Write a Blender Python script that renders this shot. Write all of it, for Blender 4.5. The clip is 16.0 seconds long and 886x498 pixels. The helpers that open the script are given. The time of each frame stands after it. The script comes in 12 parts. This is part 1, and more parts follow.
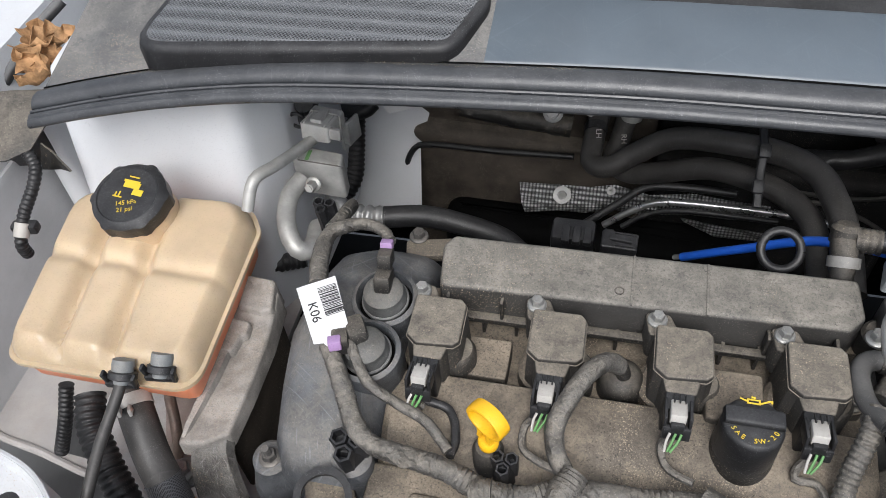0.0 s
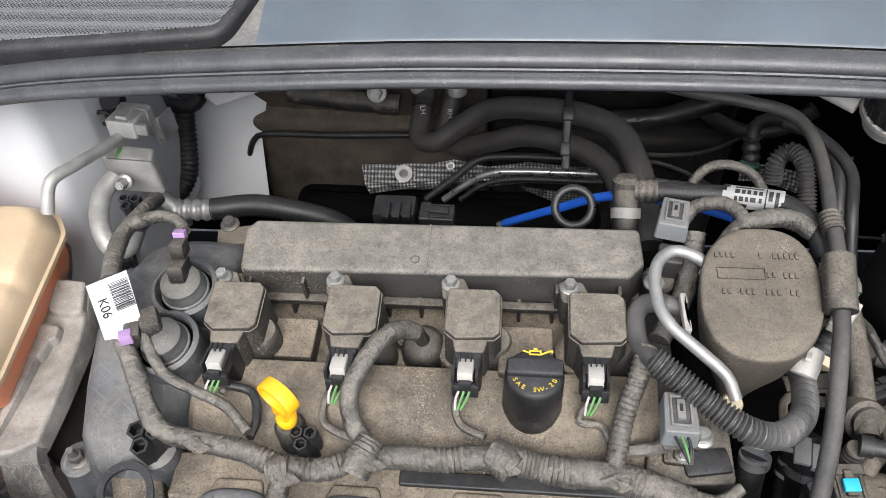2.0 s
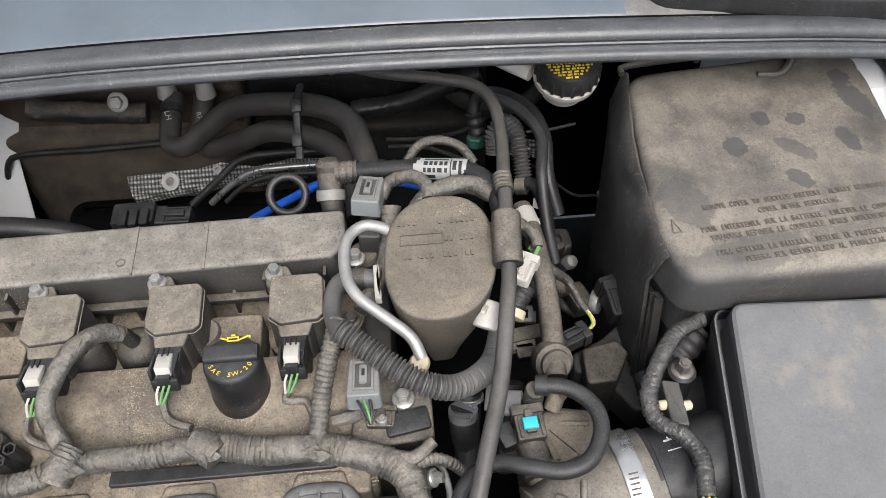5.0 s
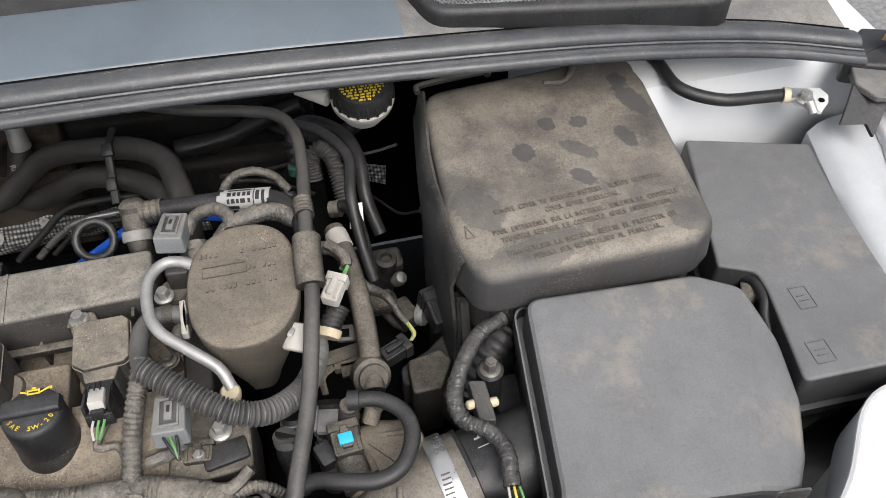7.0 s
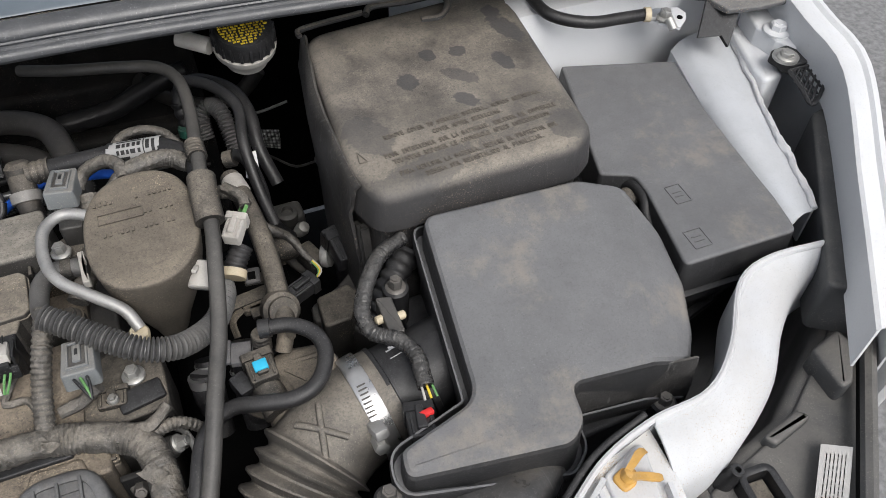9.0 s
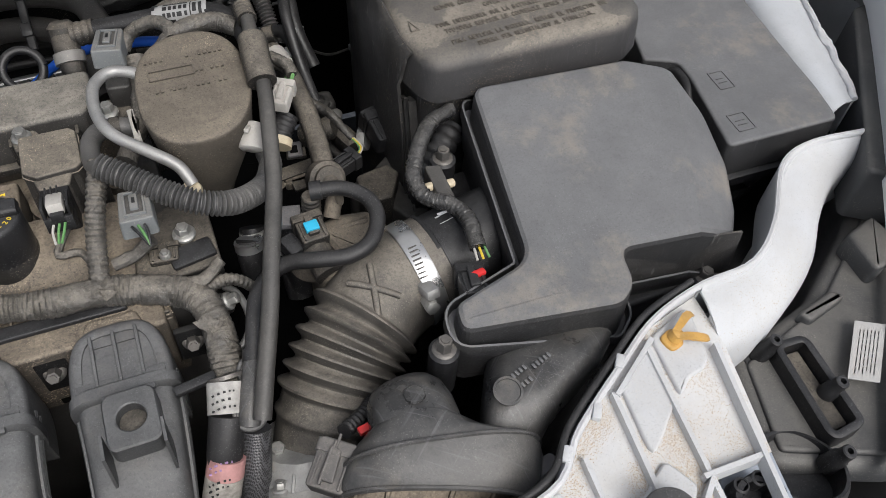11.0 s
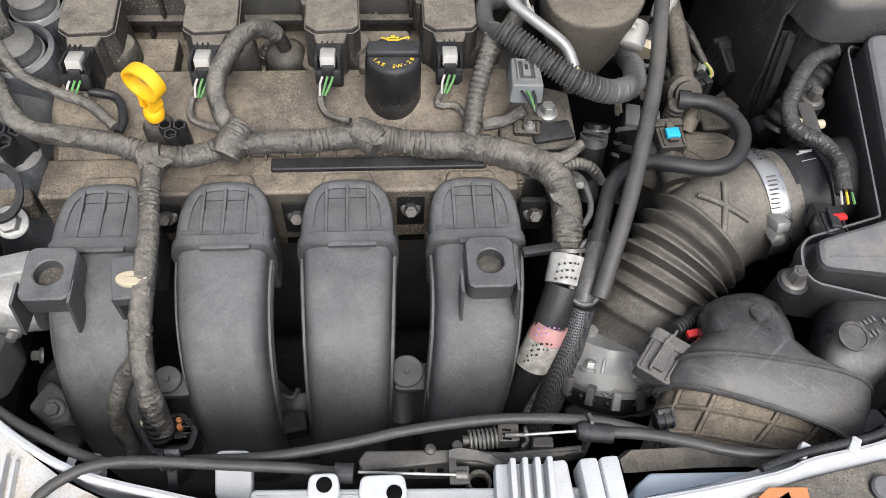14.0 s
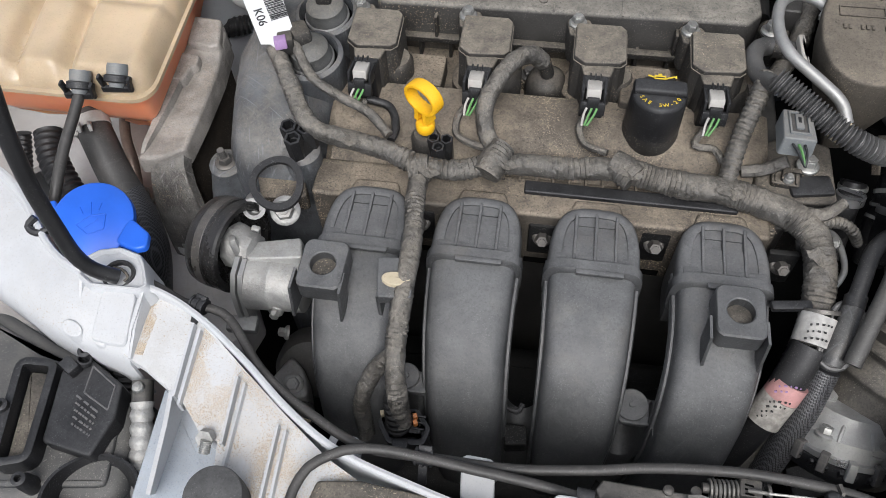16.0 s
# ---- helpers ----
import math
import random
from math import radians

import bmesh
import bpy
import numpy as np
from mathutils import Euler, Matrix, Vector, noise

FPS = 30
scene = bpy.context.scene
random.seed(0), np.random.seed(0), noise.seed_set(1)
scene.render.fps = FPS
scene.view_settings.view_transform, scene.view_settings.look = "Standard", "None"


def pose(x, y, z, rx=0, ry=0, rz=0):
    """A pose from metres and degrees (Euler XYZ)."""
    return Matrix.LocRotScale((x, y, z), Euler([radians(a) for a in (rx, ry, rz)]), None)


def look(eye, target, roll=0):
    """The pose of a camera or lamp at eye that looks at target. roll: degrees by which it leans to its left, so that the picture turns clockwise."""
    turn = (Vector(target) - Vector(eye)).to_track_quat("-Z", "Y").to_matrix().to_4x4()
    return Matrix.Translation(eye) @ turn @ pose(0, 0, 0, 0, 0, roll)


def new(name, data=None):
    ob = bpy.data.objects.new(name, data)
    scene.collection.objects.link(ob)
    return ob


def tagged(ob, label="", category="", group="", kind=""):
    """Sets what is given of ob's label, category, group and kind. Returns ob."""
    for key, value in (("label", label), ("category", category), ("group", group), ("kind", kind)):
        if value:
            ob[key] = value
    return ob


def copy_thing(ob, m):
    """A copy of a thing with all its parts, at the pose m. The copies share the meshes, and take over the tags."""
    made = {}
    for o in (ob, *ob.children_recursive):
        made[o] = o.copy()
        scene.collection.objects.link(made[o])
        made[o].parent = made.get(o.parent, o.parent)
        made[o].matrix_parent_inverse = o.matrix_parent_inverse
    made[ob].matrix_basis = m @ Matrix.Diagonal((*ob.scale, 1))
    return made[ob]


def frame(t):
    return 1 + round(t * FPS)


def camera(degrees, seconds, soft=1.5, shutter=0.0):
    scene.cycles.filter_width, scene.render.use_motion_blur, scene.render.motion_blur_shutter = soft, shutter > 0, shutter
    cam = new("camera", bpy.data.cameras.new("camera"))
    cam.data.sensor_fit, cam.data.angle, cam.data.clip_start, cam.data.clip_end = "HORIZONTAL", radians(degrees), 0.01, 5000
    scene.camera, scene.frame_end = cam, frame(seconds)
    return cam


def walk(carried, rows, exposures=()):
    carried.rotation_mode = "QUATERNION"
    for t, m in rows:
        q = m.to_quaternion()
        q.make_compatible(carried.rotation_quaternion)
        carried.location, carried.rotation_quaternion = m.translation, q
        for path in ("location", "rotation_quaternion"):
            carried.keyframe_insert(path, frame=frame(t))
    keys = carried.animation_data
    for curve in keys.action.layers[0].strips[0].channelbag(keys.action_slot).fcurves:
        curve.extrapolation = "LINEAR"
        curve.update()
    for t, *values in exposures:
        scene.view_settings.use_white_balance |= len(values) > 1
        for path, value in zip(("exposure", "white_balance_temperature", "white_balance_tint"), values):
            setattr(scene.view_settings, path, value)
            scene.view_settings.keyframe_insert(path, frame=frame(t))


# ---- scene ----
from mathutils import geometry

cam = camera(58.0, 16.0, soft=0.4)
METRES, TILT, LEAN, TURN = 0.742, -50.0, 3.8, 12.1
BASE = pose(-0.121, -0.389, 1.361) @ pose(0, 0, 0, TILT, LEAN, TURN)
ROWS = [
    (0.0, 0.0, 0.0, 0.0, -0.0, 0.0, -0.0),
    (0.5, 0.0366, -0.0046, -0.004, -1.17, -0.15, 1.27),
    (1.0, 0.0689, -0.0083, -0.012, -2.08, -0.39, 2.43),
    (1.5, 0.1093, -0.013, -0.0162, -3.95, -0.66, 3.7),
    (2.0, 0.1471, -0.0197, -0.0224, -5.04, -0.92, 5.04),
    (2.5, 0.1882, -0.0257, -0.0318, -5.82, -1.17, 6.35),
    (3.0, 0.2251, -0.0348, -0.0404, -7.08, -1.35, 7.47),
    (3.5, 0.2566, -0.0432, -0.0475, -8.62, -1.54, 8.38),
    (6.0, 0.3936, -0.1039, -0.0868, -16.58, -1.84, 13.78),
    (6.5, 0.4157, -0.1148, -0.0939, -18.62, -1.73, 15.21),
    (7.0, 0.4321, -0.127, -0.1079, -20.51, -1.67, 17.03),
    (7.5, 0.4387, -0.1394, -0.1254, -23.01, -2.17, 19.3),
    (8.0, 0.4329, -0.149, -0.1473, -25.2, -2.73, 21.26),
    (10.5, 0.3377, -0.1353, -0.235, -29.03, -7.45, 22.35),
    (11.0, 0.3129, -0.1235, -0.2442, -28.57, -8.23, 20.79),
    (11.5, 0.2904, -0.1098, -0.251, -27.66, -9.18, 18.98),
    (12.0, 0.2653, -0.1001, -0.2503, -26.27, -9.85, 17.09),
    (12.5, 0.2294, -0.0899, -0.2536, -24.39, -10.32, 15.06),
    (13.0, 0.1903, -0.0896, -0.2547, -21.02, -9.53, 12.7),
    (13.5, 0.1443, -0.0868, -0.254, -17.56, -8.59, 9.65),
    (14.0, 0.1131, -0.0853, -0.2542, -14.84, -8.11, 7.77),
    (14.5, 0.0769, -0.0823, -0.2514, -11.72, -7.64, 5.65),
    (15.0, 0.0456, -0.085, -0.242, -8.82, -7.31, 3.66),
    (15.5, 0.0283, -0.0858, -0.2339, -6.31, -7.01, 2.33),
    (16.0, 0.0076, -0.0918, -0.2245, -3.63, -6.68, 1.36),
]
walk(cam, [(t, BASE @ pose(METRES * x, METRES * y, METRES * z, 90 + pitch, roll, yaw)) for t, x, y, z, yaw, pitch, roll in ROWS],
     exposures=[(0.0, 0.86, 6250, 10), (2.5, 1.32, 6400, 10), (4.5, 1.32, 6450, 10), (7.0, 1.08, 6550, 10), (8.2, 0.91, 6450, 10), (10.5, 0.56, 6450, 10), (12.0, 0.98, 6400, 10), (13.5, 1.09, 6350, 10), (14.5, 1.14, 6300, 10), (16.0, 0.74, 6250, 10)])

# ---- light: bright overcast sky over an open engine bay ----
world = bpy.data.worlds.new("overcast_sky")
scene.world = world
world.use_nodes = True
wn, wl = world.node_tree.nodes, world.node_tree.links
sky = wn.new("ShaderNodeTexSky")
sky.sky_type, sky.sun_disc = "NISHITA", False
sky.sun_elevation, sky.sun_rotation = radians(53), radians(172)
sky.dust_density, sky.air_density = 4.0, 1.0
soft_sky = wn.new("ShaderNodeHueSaturation")
soft_sky.inputs["Saturation"].default_value = 0.45
wl.new(sky.outputs[0], soft_sky.inputs["Color"])
wl.new(soft_sky.outputs[0], wn["Background"].inputs["Color"])
wn["Background"].inputs["Strength"].default_value = 0.1
sun = new("overcast_sun", bpy.data.lights.new("overcast_sun", "SUN"))
sun.data.energy, sun.data.angle, sun.data.color = 1.45, radians(36), (1.0, 0.98, 0.95)
sun.matrix_world = look((0.24, -1.66, 3.0), (0, 0, 0.8))

# ---- materials ----
DUST = (0.27, 0.235, 0.19)
# grey film for upward faces: thin dust plus sky light put into the colour
SKYLIT_FILM = (0.105, 0.105, 0.107)


def surf(name, col, rough=0.5, metal=0.0, dust=0.0, dustcol=DUST, var=0.25, scale=30.0, bump=0.15, fine=500.0, grit=0.0, sss=0.0, patch_lo=0.35, scratch=0.0, spec=0.5, blotch=0.0, fleck=0.5, speck=0.4, side=0.05, crease=0.0):
    """A worn surface: colour that varies at two scales, dust on what faces up (grey films there also carry sky light),
    fine relief.
    """
    m = bpy.data.materials.new(name)
    m.use_nodes = True
    n, l = m.node_tree.nodes, m.node_tree.links
    b = n["Principled BSDF"]
    geo = n.new("ShaderNodeNewGeometry")

    def noisy(sc, detail, rough_=0.6):
        t = n.new("ShaderNodeTexNoise")
        t.inputs["Scale"].default_value, t.inputs["Detail"].default_value, t.inputs["Roughness"].default_value = sc, detail, rough_
        l.new(geo.outputs["Position"], t.inputs["Vector"])
        return t.outputs["Fac"]

    def remap(x, a, b_, c, d):
        t = n.new("ShaderNodeMapRange")
        t.interpolation_type = "SMOOTHSTEP"
        for k, v in zip(("From Min", "From Max", "To Min", "To Max"), (a, b_, c, d)):
            t.inputs[k].default_value = v
        l.new(x, t.inputs["Value"])
        return t.outputs["Result"]

    def mul(a, b_):
        t = n.new("ShaderNodeMath")
        t.operation = "MULTIPLY"
        l.new(a, t.inputs[0])
        if isinstance(b_, (int, float)):
            t.inputs[1].default_value = b_
        else:
            l.new(b_, t.inputs[1])
        return t.outputs[0]

    def mix(f, a, b_):
        t = n.new("ShaderNodeMix")
        t.data_type = "RGBA"
        l.new(f, t.inputs["Factor"])
        for k, v in ((6, a), (7, b_)):
            if isinstance(v, tuple):
                t.inputs[k].default_value = (*v, 1)
            else:
                l.new(v, t.inputs[k])
        return t.outputs[2]

    big, small, mid = noisy(scale, 5), noisy(fine, 3), noisy(scale * 5, 5, 0.65)
    lo = tuple(c * (1 - var) for c in col)
    hi = tuple(min(1, c * (1 + var)) for c in col)
    colour = mix(remap(big, 0.3, 0.7, 0, 1), lo, hi)
    clump = noisy(scale * 2.3, 4, 0.6)
    colour = mix(mul(remap(small, 0.35, 0.75, 0, 0.4 * fleck), remap(clump, 0.4, 0.62, 0.25, 1)), colour, tuple(min(1, c * (1 + var) + 0.02 * var) for c in col))
    rgh = remap(big, 0.3, 0.7, max(0.05, rough - 0.08), min(1, rough + 0.08))
    if dust > 0:
        sep = n.new("ShaderNodeSeparateXYZ")
        l.new(geo.outputs["Normal"], sep.inputs[0])
        up = remap(sep.outputs["Z"], 0.15, 0.92, side, 1)
        patch = remap(noisy(scale * 0.7, 6, 0.7), 0.33, 0.62, patch_lo, 1)
        f = mul(mul(mul(up, patch), remap(mid, 0.3, 0.65, 1 - 0.5 * fleck, 1)), dust)
        f = mul(f, remap(noisy(scale * 1.7, 9, 0.78), 0.565, 0.6, 1, 1 - 0.75 * fleck))
        f = mul(f, remap(noisy(fine * 0.9, 2, 0.5), 0.53, 0.6, 1, 1 - 0.6 * fleck))
        tone = mix(remap(clump, 0.35, 0.65, 0, 1), tuple(c * (1 - 0.3 * fleck) for c in dustcol), tuple(min(1, c * (1 + 0.22 * fleck)) for c in dustcol))
        tone = mix(mul(remap(small, 0.35, 0.7, 0, 0.7), remap(clump, 0.45, 0.62, 0.15, 1)), tone, tuple(min(1, c * (1 + 0.6 * fleck)) for c in dustcol))
        colour = mix(f, colour, tone)
        t = n.new("ShaderNodeMix")
        l.new(f, t.inputs["Factor"])
        l.new(rgh, t.inputs[2])
        t.inputs[3].default_value = 0.95
        rgh = t.outputs[0]
    if blotch > 0:
        sp = n.new("ShaderNodeSeparateXYZ")
        l.new(geo.outputs["Normal"], sp.inputs[0])
        g = mul(remap(noisy(scale * 0.8, 7, 0.72), 0.5, 0.68, 0, blotch), remap(sp.outputs["Z"], 0.3, 0.9, 0.1, 1))
        colour = mix(g, colour, DUST)
    if scratch > 0:
        for ang, along, across in ((35, 16, 420), (-40, 12, 330), (80, 20, 520)):
            rot = n.new("ShaderNodeVectorRotate")
            rot.rotation_type = "Z_AXIS"
            rot.inputs["Angle"].default_value = radians(ang)
            l.new(geo.outputs["Position"], rot.inputs["Vector"])
            st = n.new("ShaderNodeVectorMath")
            st.operation = "MULTIPLY"
            st.inputs[1].default_value = (along, across, along * 4)
            l.new(rot.outputs[0], st.inputs[0])
            tx = n.new("ShaderNodeTexNoise")
            tx.inputs["Scale"].default_value, tx.inputs["Detail"].default_value = 1.0, 1.0
            l.new(st.outputs[0], tx.inputs["Vector"])
            colour = mix(remap(tx.outputs["Fac"], 0.66, 0.76, 0, scratch), colour, tuple(min(1, c * 2.2 + 0.08) for c in col))
    if dust > 0 and speck > 0:
        g = remap(noisy(fine * 2.1, 0), 0.68, 0.76, 0, 0.75 * speck)
        g = mul(g, remap(noisy(scale * 1.3, 4, 0.65), 0.4, 0.62, 0.15, 1))
        colour = mix(g, colour, tuple(min(0.6, c * 1.5 + 0.04) for c in dustcol))
        g = remap(noisy(fine * 1.7, 0), 0.66, 0.75, 0, 0.6 * speck)
        colour = mix(g, colour, tuple(c * 0.55 for c in col))
    if grit > 0:
        g = remap(noisy(fine * 1.6, 1), 0.66 - 0.1 * grit, 0.74 - 0.1 * grit, 0, 1.0)
        g = mul(g, remap(noisy(scale * 0.45, 5, 0.65), 0.5, 0.64, 0.0, 1))
        colour = mix(g, colour, (0.38, 0.31, 0.22))
        # dark specks put the small shadows of the sand grains into the colour
        d = mul(remap(noisy(fine * 1.25, 1), 0.68 - 0.08 * grit, 0.76 - 0.08 * grit, 0, 0.8), remap(noisy(scale * 0.6, 4), 0.42, 0.6, 0.1, 0.8))
        colour = mix(d, colour, tuple(c * 0.6 for c in col))
    l.new(colour, b.inputs["Base Color"])
    l.new(rgh, b.inputs["Roughness"])
    b.inputs["Metallic"].default_value = metal
    b.inputs["Specular IOR Level"].default_value = spec
    if sss > 0:
        b.inputs["Subsurface Weight"].default_value = sss
        b.inputs["Subsurface Radius"].default_value = (0.02, 0.012, 0.005)
        b.inputs["Subsurface Scale"].default_value = 0.6
    if bump > 0:
        bp = n.new("ShaderNodeBump")
        bp.inputs["Strength"].default_value, bp.inputs["Distance"].default_value = bump, 0.0008
        l.new(small, bp.inputs["Height"])
        bp2 = n.new("ShaderNodeBump")
        bp2.inputs["Strength"].default_value, bp2.inputs["Distance"].default_value = bump * 0.7, 0.004
        l.new(big, bp2.inputs["Height"])
        l.new(bp.outputs[0], bp2.inputs["Normal"])
        relief = bp2
        if crease > 0:
            tx = n.new("ShaderNodeTexNoise")
            tx.noise_type = "RIDGED_MULTIFRACTAL"
            tx.inputs["Scale"].default_value, tx.inputs["Detail"].default_value, tx.inputs["Distortion"].default_value = 130, 3, 0.8
            l.new(geo.outputs["Position"], tx.inputs["Vector"])
            relief = n.new("ShaderNodeBump")
            relief.inputs["Strength"].default_value, relief.inputs["Distance"].default_value = crease, 0.0016
            l.new(tx.outputs["Fac"], relief.inputs["Height"])
            l.new(bp2.outputs[0], relief.inputs["Normal"])
        l.new(relief.outputs[0], b.inputs["Normal"])
    return m


M_BLACK = surf("black_plastic", (0.012, 0.012, 0.013), 0.42, dust=0.3, dustcol=SKYLIT_FILM, var=0.35, bump=0.2, scratch=0.06, spec=0.35)
# near-black without gloss: shade of deep places and holes put into the colour
M_DARK = surf("deep_shade_black", (0.003, 0.003, 0.003), 0.8, var=0.4, spec=0.08)
M_DUSTY = surf("dusty_plastic", (0.016, 0.0155, 0.015), 0.5, dust=0.55, var=0.4, scale=26, bump=0.45, grit=0.2, spec=0.4, fleck=0.5, dustcol=(0.24, 0.21, 0.17))
M_COVER = surf("dusty_valve_cover", (0.02, 0.018, 0.016), 0.6, dust=0.84, var=0.4, scale=22, bump=0.6, grit=0.8, fleck=0.45, side=0.2, dustcol=(0.28, 0.232, 0.175))
# runner and box tops: the grey dust colour also carries light from above
M_RUNNER = surf("manifold_plastic", (0.022, 0.0228, 0.024), 0.36, dust=0.6, var=0.3, scale=26, bump=0.25, dustcol=(0.188, 0.188, 0.188), patch_lo=0.6, scratch=0.22, blotch=0.12, fleck=0.3, speck=0.3, side=0.35)
M_BOX = surf("grey_box_plastic", (0.02, 0.02, 0.021), 0.42, dust=0.8, var=0.25, scale=14, bump=0.3, dustcol=(0.17, 0.171, 0.175), patch_lo=0.8, scratch=0.14, blotch=0.5, fleck=0.14, speck=0.25)
M_BATT = surf("dusty_battery_cover", (0.028, 0.028, 0.03), 0.36, dust=0.87, var=0.25, scale=11, bump=0.3, patch_lo=0.3, scratch=0.1, dustcol=(0.24, 0.212, 0.174), fleck=0.4, grit=0.25)
M_SCUFF = surf("scuffed_black_wall", (0.035, 0.034, 0.034), 0.5, dust=0.5, var=0.6, scale=18, bump=0.5, scratch=0.45, dustcol=(0.16, 0.145, 0.125), grit=0.2)
M_AMBER = surf("amber_plastic", (0.5, 0.28, 0.06), 0.4, dust=0.2, var=0.15, scale=60)
# the blue tint puts the sky's reflection into the panel's own colour
M_COWL = surf("sky_tinted_cowl", (0.07, 0.09, 0.11), 0.32, dust=0.06, var=0.1, scale=10, bump=0.08, dustcol=(0.3, 0.3, 0.3), scratch=0.04, fleck=0.1, speck=0.06)
M_COWLEND = surf("dusty_cowl_plastic", (0.06, 0.062, 0.066), 0.5, dust=0.6, var=0.2, scale=16, bump=0.35, dustcol=(0.27, 0.255, 0.23), grit=0.4)
M_SEAL = surf("rubber_seal", (0.028, 0.03, 0.034), 0.34, dust=0.14, var=0.15, scale=40, bump=0.2, dustcol=(0.26, 0.26, 0.26), fleck=0.3, speck=0.3, scratch=0.14)
M_RUBBER = surf("black_rubber", (0.012, 0.012, 0.013), 0.42, dust=0.2, dustcol=(0.13, 0.125, 0.12), var=0.25, spec=0.4)
M_HOSE = surf("heater_hose_rubber", (0.033, 0.0315, 0.03), 0.45, dust=0.25, dustcol=(0.14, 0.13, 0.118), var=0.25, spec=0.45, scratch=0.12)
M_TAPE = surf("loom_tape", (0.052, 0.05, 0.047), 0.42, dust=0.58, var=0.5, scale=60, bump=0.9, dustcol=(0.26, 0.232, 0.19), crease=1.0, side=0.1)
M_PUMP = surf("dust_caked_pump_cover", (0.025, 0.0225, 0.02), 0.65, dust=0.85, var=0.3, scale=20, bump=0.7, grit=0.5, fleck=0.32, dustcol=(0.19, 0.162, 0.126), side=0.4, patch_lo=0.7)
M_CASTDARK = surf("dusty_dark_steel", (0.03, 0.029, 0.028), 0.42, dust=0.5, var=0.35, scale=30, bump=0.2, dustcol=(0.14, 0.132, 0.12), side=0.2, fleck=0.35, speck=0.25)
M_CONDUIT = surf("grey_conduit", (0.1, 0.1, 0.105), 0.55, dust=0.2, var=0.2, scale=60)
M_SPLIT = surf("dark_split_conduit", (0.06, 0.06, 0.061), 0.36, dust=0.4, var=0.2, scale=40, dustcol=(0.2, 0.19, 0.175), bump=0.1, side=0.25, fleck=0.3)
M_WHITETAPE = surf("white_printed_tape", (0.34, 0.34, 0.335), 0.5, var=0.06, bump=0.0)
M_WHITE = surf("white_body_paint", (0.6, 0.615, 0.635), 0.35, dust=0.2, var=0.04, scale=8, bump=0.03, dustcol=(0.4, 0.36, 0.3))
M_GREYPAINT = surf("thin_grey_overspray", (0.42, 0.43, 0.44), 0.5, dust=0.3, var=0.12, scale=12, bump=0.05)
M_FRAME = surf("white_painted_frame", (0.5, 0.51, 0.525), 0.42, dust=0.24, grit=0.15, var=0.06, scale=16, bump=0.06, dustcol=(0.36, 0.325, 0.275), patch_lo=0.0, fleck=0.4)
M_SANDY = surf("sandy_white_panel", (0.56, 0.565, 0.57), 0.55, dust=0.35, var=0.08, scale=15, bump=0.2, dustcol=(0.42, 0.37, 0.3), grit=0.3, patch_lo=0.0, speck=0.3, fleck=0.4)

M_RES = surf("amber_translucent_plastic", (0.51, 0.395, 0.265), 0.36, dust=0.14, dustcol=(0.4, 0.3, 0.18), var=0.22, scale=7, bump=0.05, sss=0.16, patch_lo=0.0)
M_COOLANT = surf("orange_coolant_plastic", (0.75, 0.27, 0.14), 0.4, var=0.1, scale=14, bump=0.03, sss=0.5)
M_ALU = surf("cast_aluminium", (0.36, 0.36, 0.35), 0.48, metal=0.5, dust=0.3, var=0.25, scale=40, bump=0.6, fleck=0.7)
M_ALUBRIGHT = surf("bright_aluminium", (0.35, 0.35, 0.345), 0.48, metal=0.6, dust=0.2, var=0.12, scale=60, bump=0.15)
M_STEEL = surf("steel_pipe", (0.5, 0.5, 0.5), 0.32, metal=0.85, var=0.1, scale=60, bump=0.05)
M_BOLT = surf("zinc_bolt", (0.4, 0.4, 0.385), 0.42, metal=0.7, dust=0.3, var=0.15, scale=90)
M_DARKBOLT = surf("dark_bolt", (0.12, 0.115, 0.11), 0.45, metal=0.5, dust=0.3, var=0.2)
M_COIL = surf("dusty_coil_cap", (0.02, 0.019, 0.018), 0.6, dust=0.82, var=0.3, scale=45, bump=0.4, dustcol=(0.24, 0.21, 0.168), fleck=0.42, patch_lo=0.62, grit=0.3)
M_YELLOW = surf("yellow_plastic", (0.8, 0.43, 0.008), 0.42, dust=0.2, dustcol=(0.5, 0.3, 0.06), var=0.12, bump=0.05, patch_lo=0.0)
M_BLUE = surf("blue_plastic", (0.02, 0.12, 0.62), 0.4, var=0.08, bump=0.04)
M_PAPER = surf("white_label", (0.62, 0.62, 0.62), 0.5, var=0.03, bump=0.0)
M_INK = surf("black_print", (0.02, 0.02, 0.02), 0.5, var=0.1, bump=0.0)
M_YPRINT = surf("yellow_print", (0.62, 0.45, 0.03), 0.5, var=0.1, bump=0.0)
M_GREYCON = surf("grey_connector", (0.15, 0.162, 0.168), 0.5, dust=0.4, var=0.12, bump=0.12, fleck=0.5)
M_WHITECON = surf("white_connector", (0.42, 0.405, 0.38), 0.5, dust=0.35, var=0.1, bump=0.08, fleck=0.6)
M_PURPLE = surf("purple_clip", (0.32, 0.2, 0.38), 0.5, dust=0.1, var=0.1)
M_GREEN = surf("green_wire", (0.08, 0.24, 0.07), 0.5, dust=0.3, var=0.2, dustcol=(0.25, 0.27, 0.15))
M_CREAM = surf("cream_plastic", (0.5, 0.43, 0.3), 0.5, dust=0.25, var=0.1)
M_ORANGE = surf("orange_plastic", (0.55, 0.19, 0.05), 0.5, dust=0.3, var=0.1, bump=0.05)
M_RED = surf("red_plastic", (0.6, 0.03, 0.03), 0.4, var=0.1)
M_CYAN = surf("cyan_tab", (0.03, 0.4, 0.62), 0.4, var=0.05)
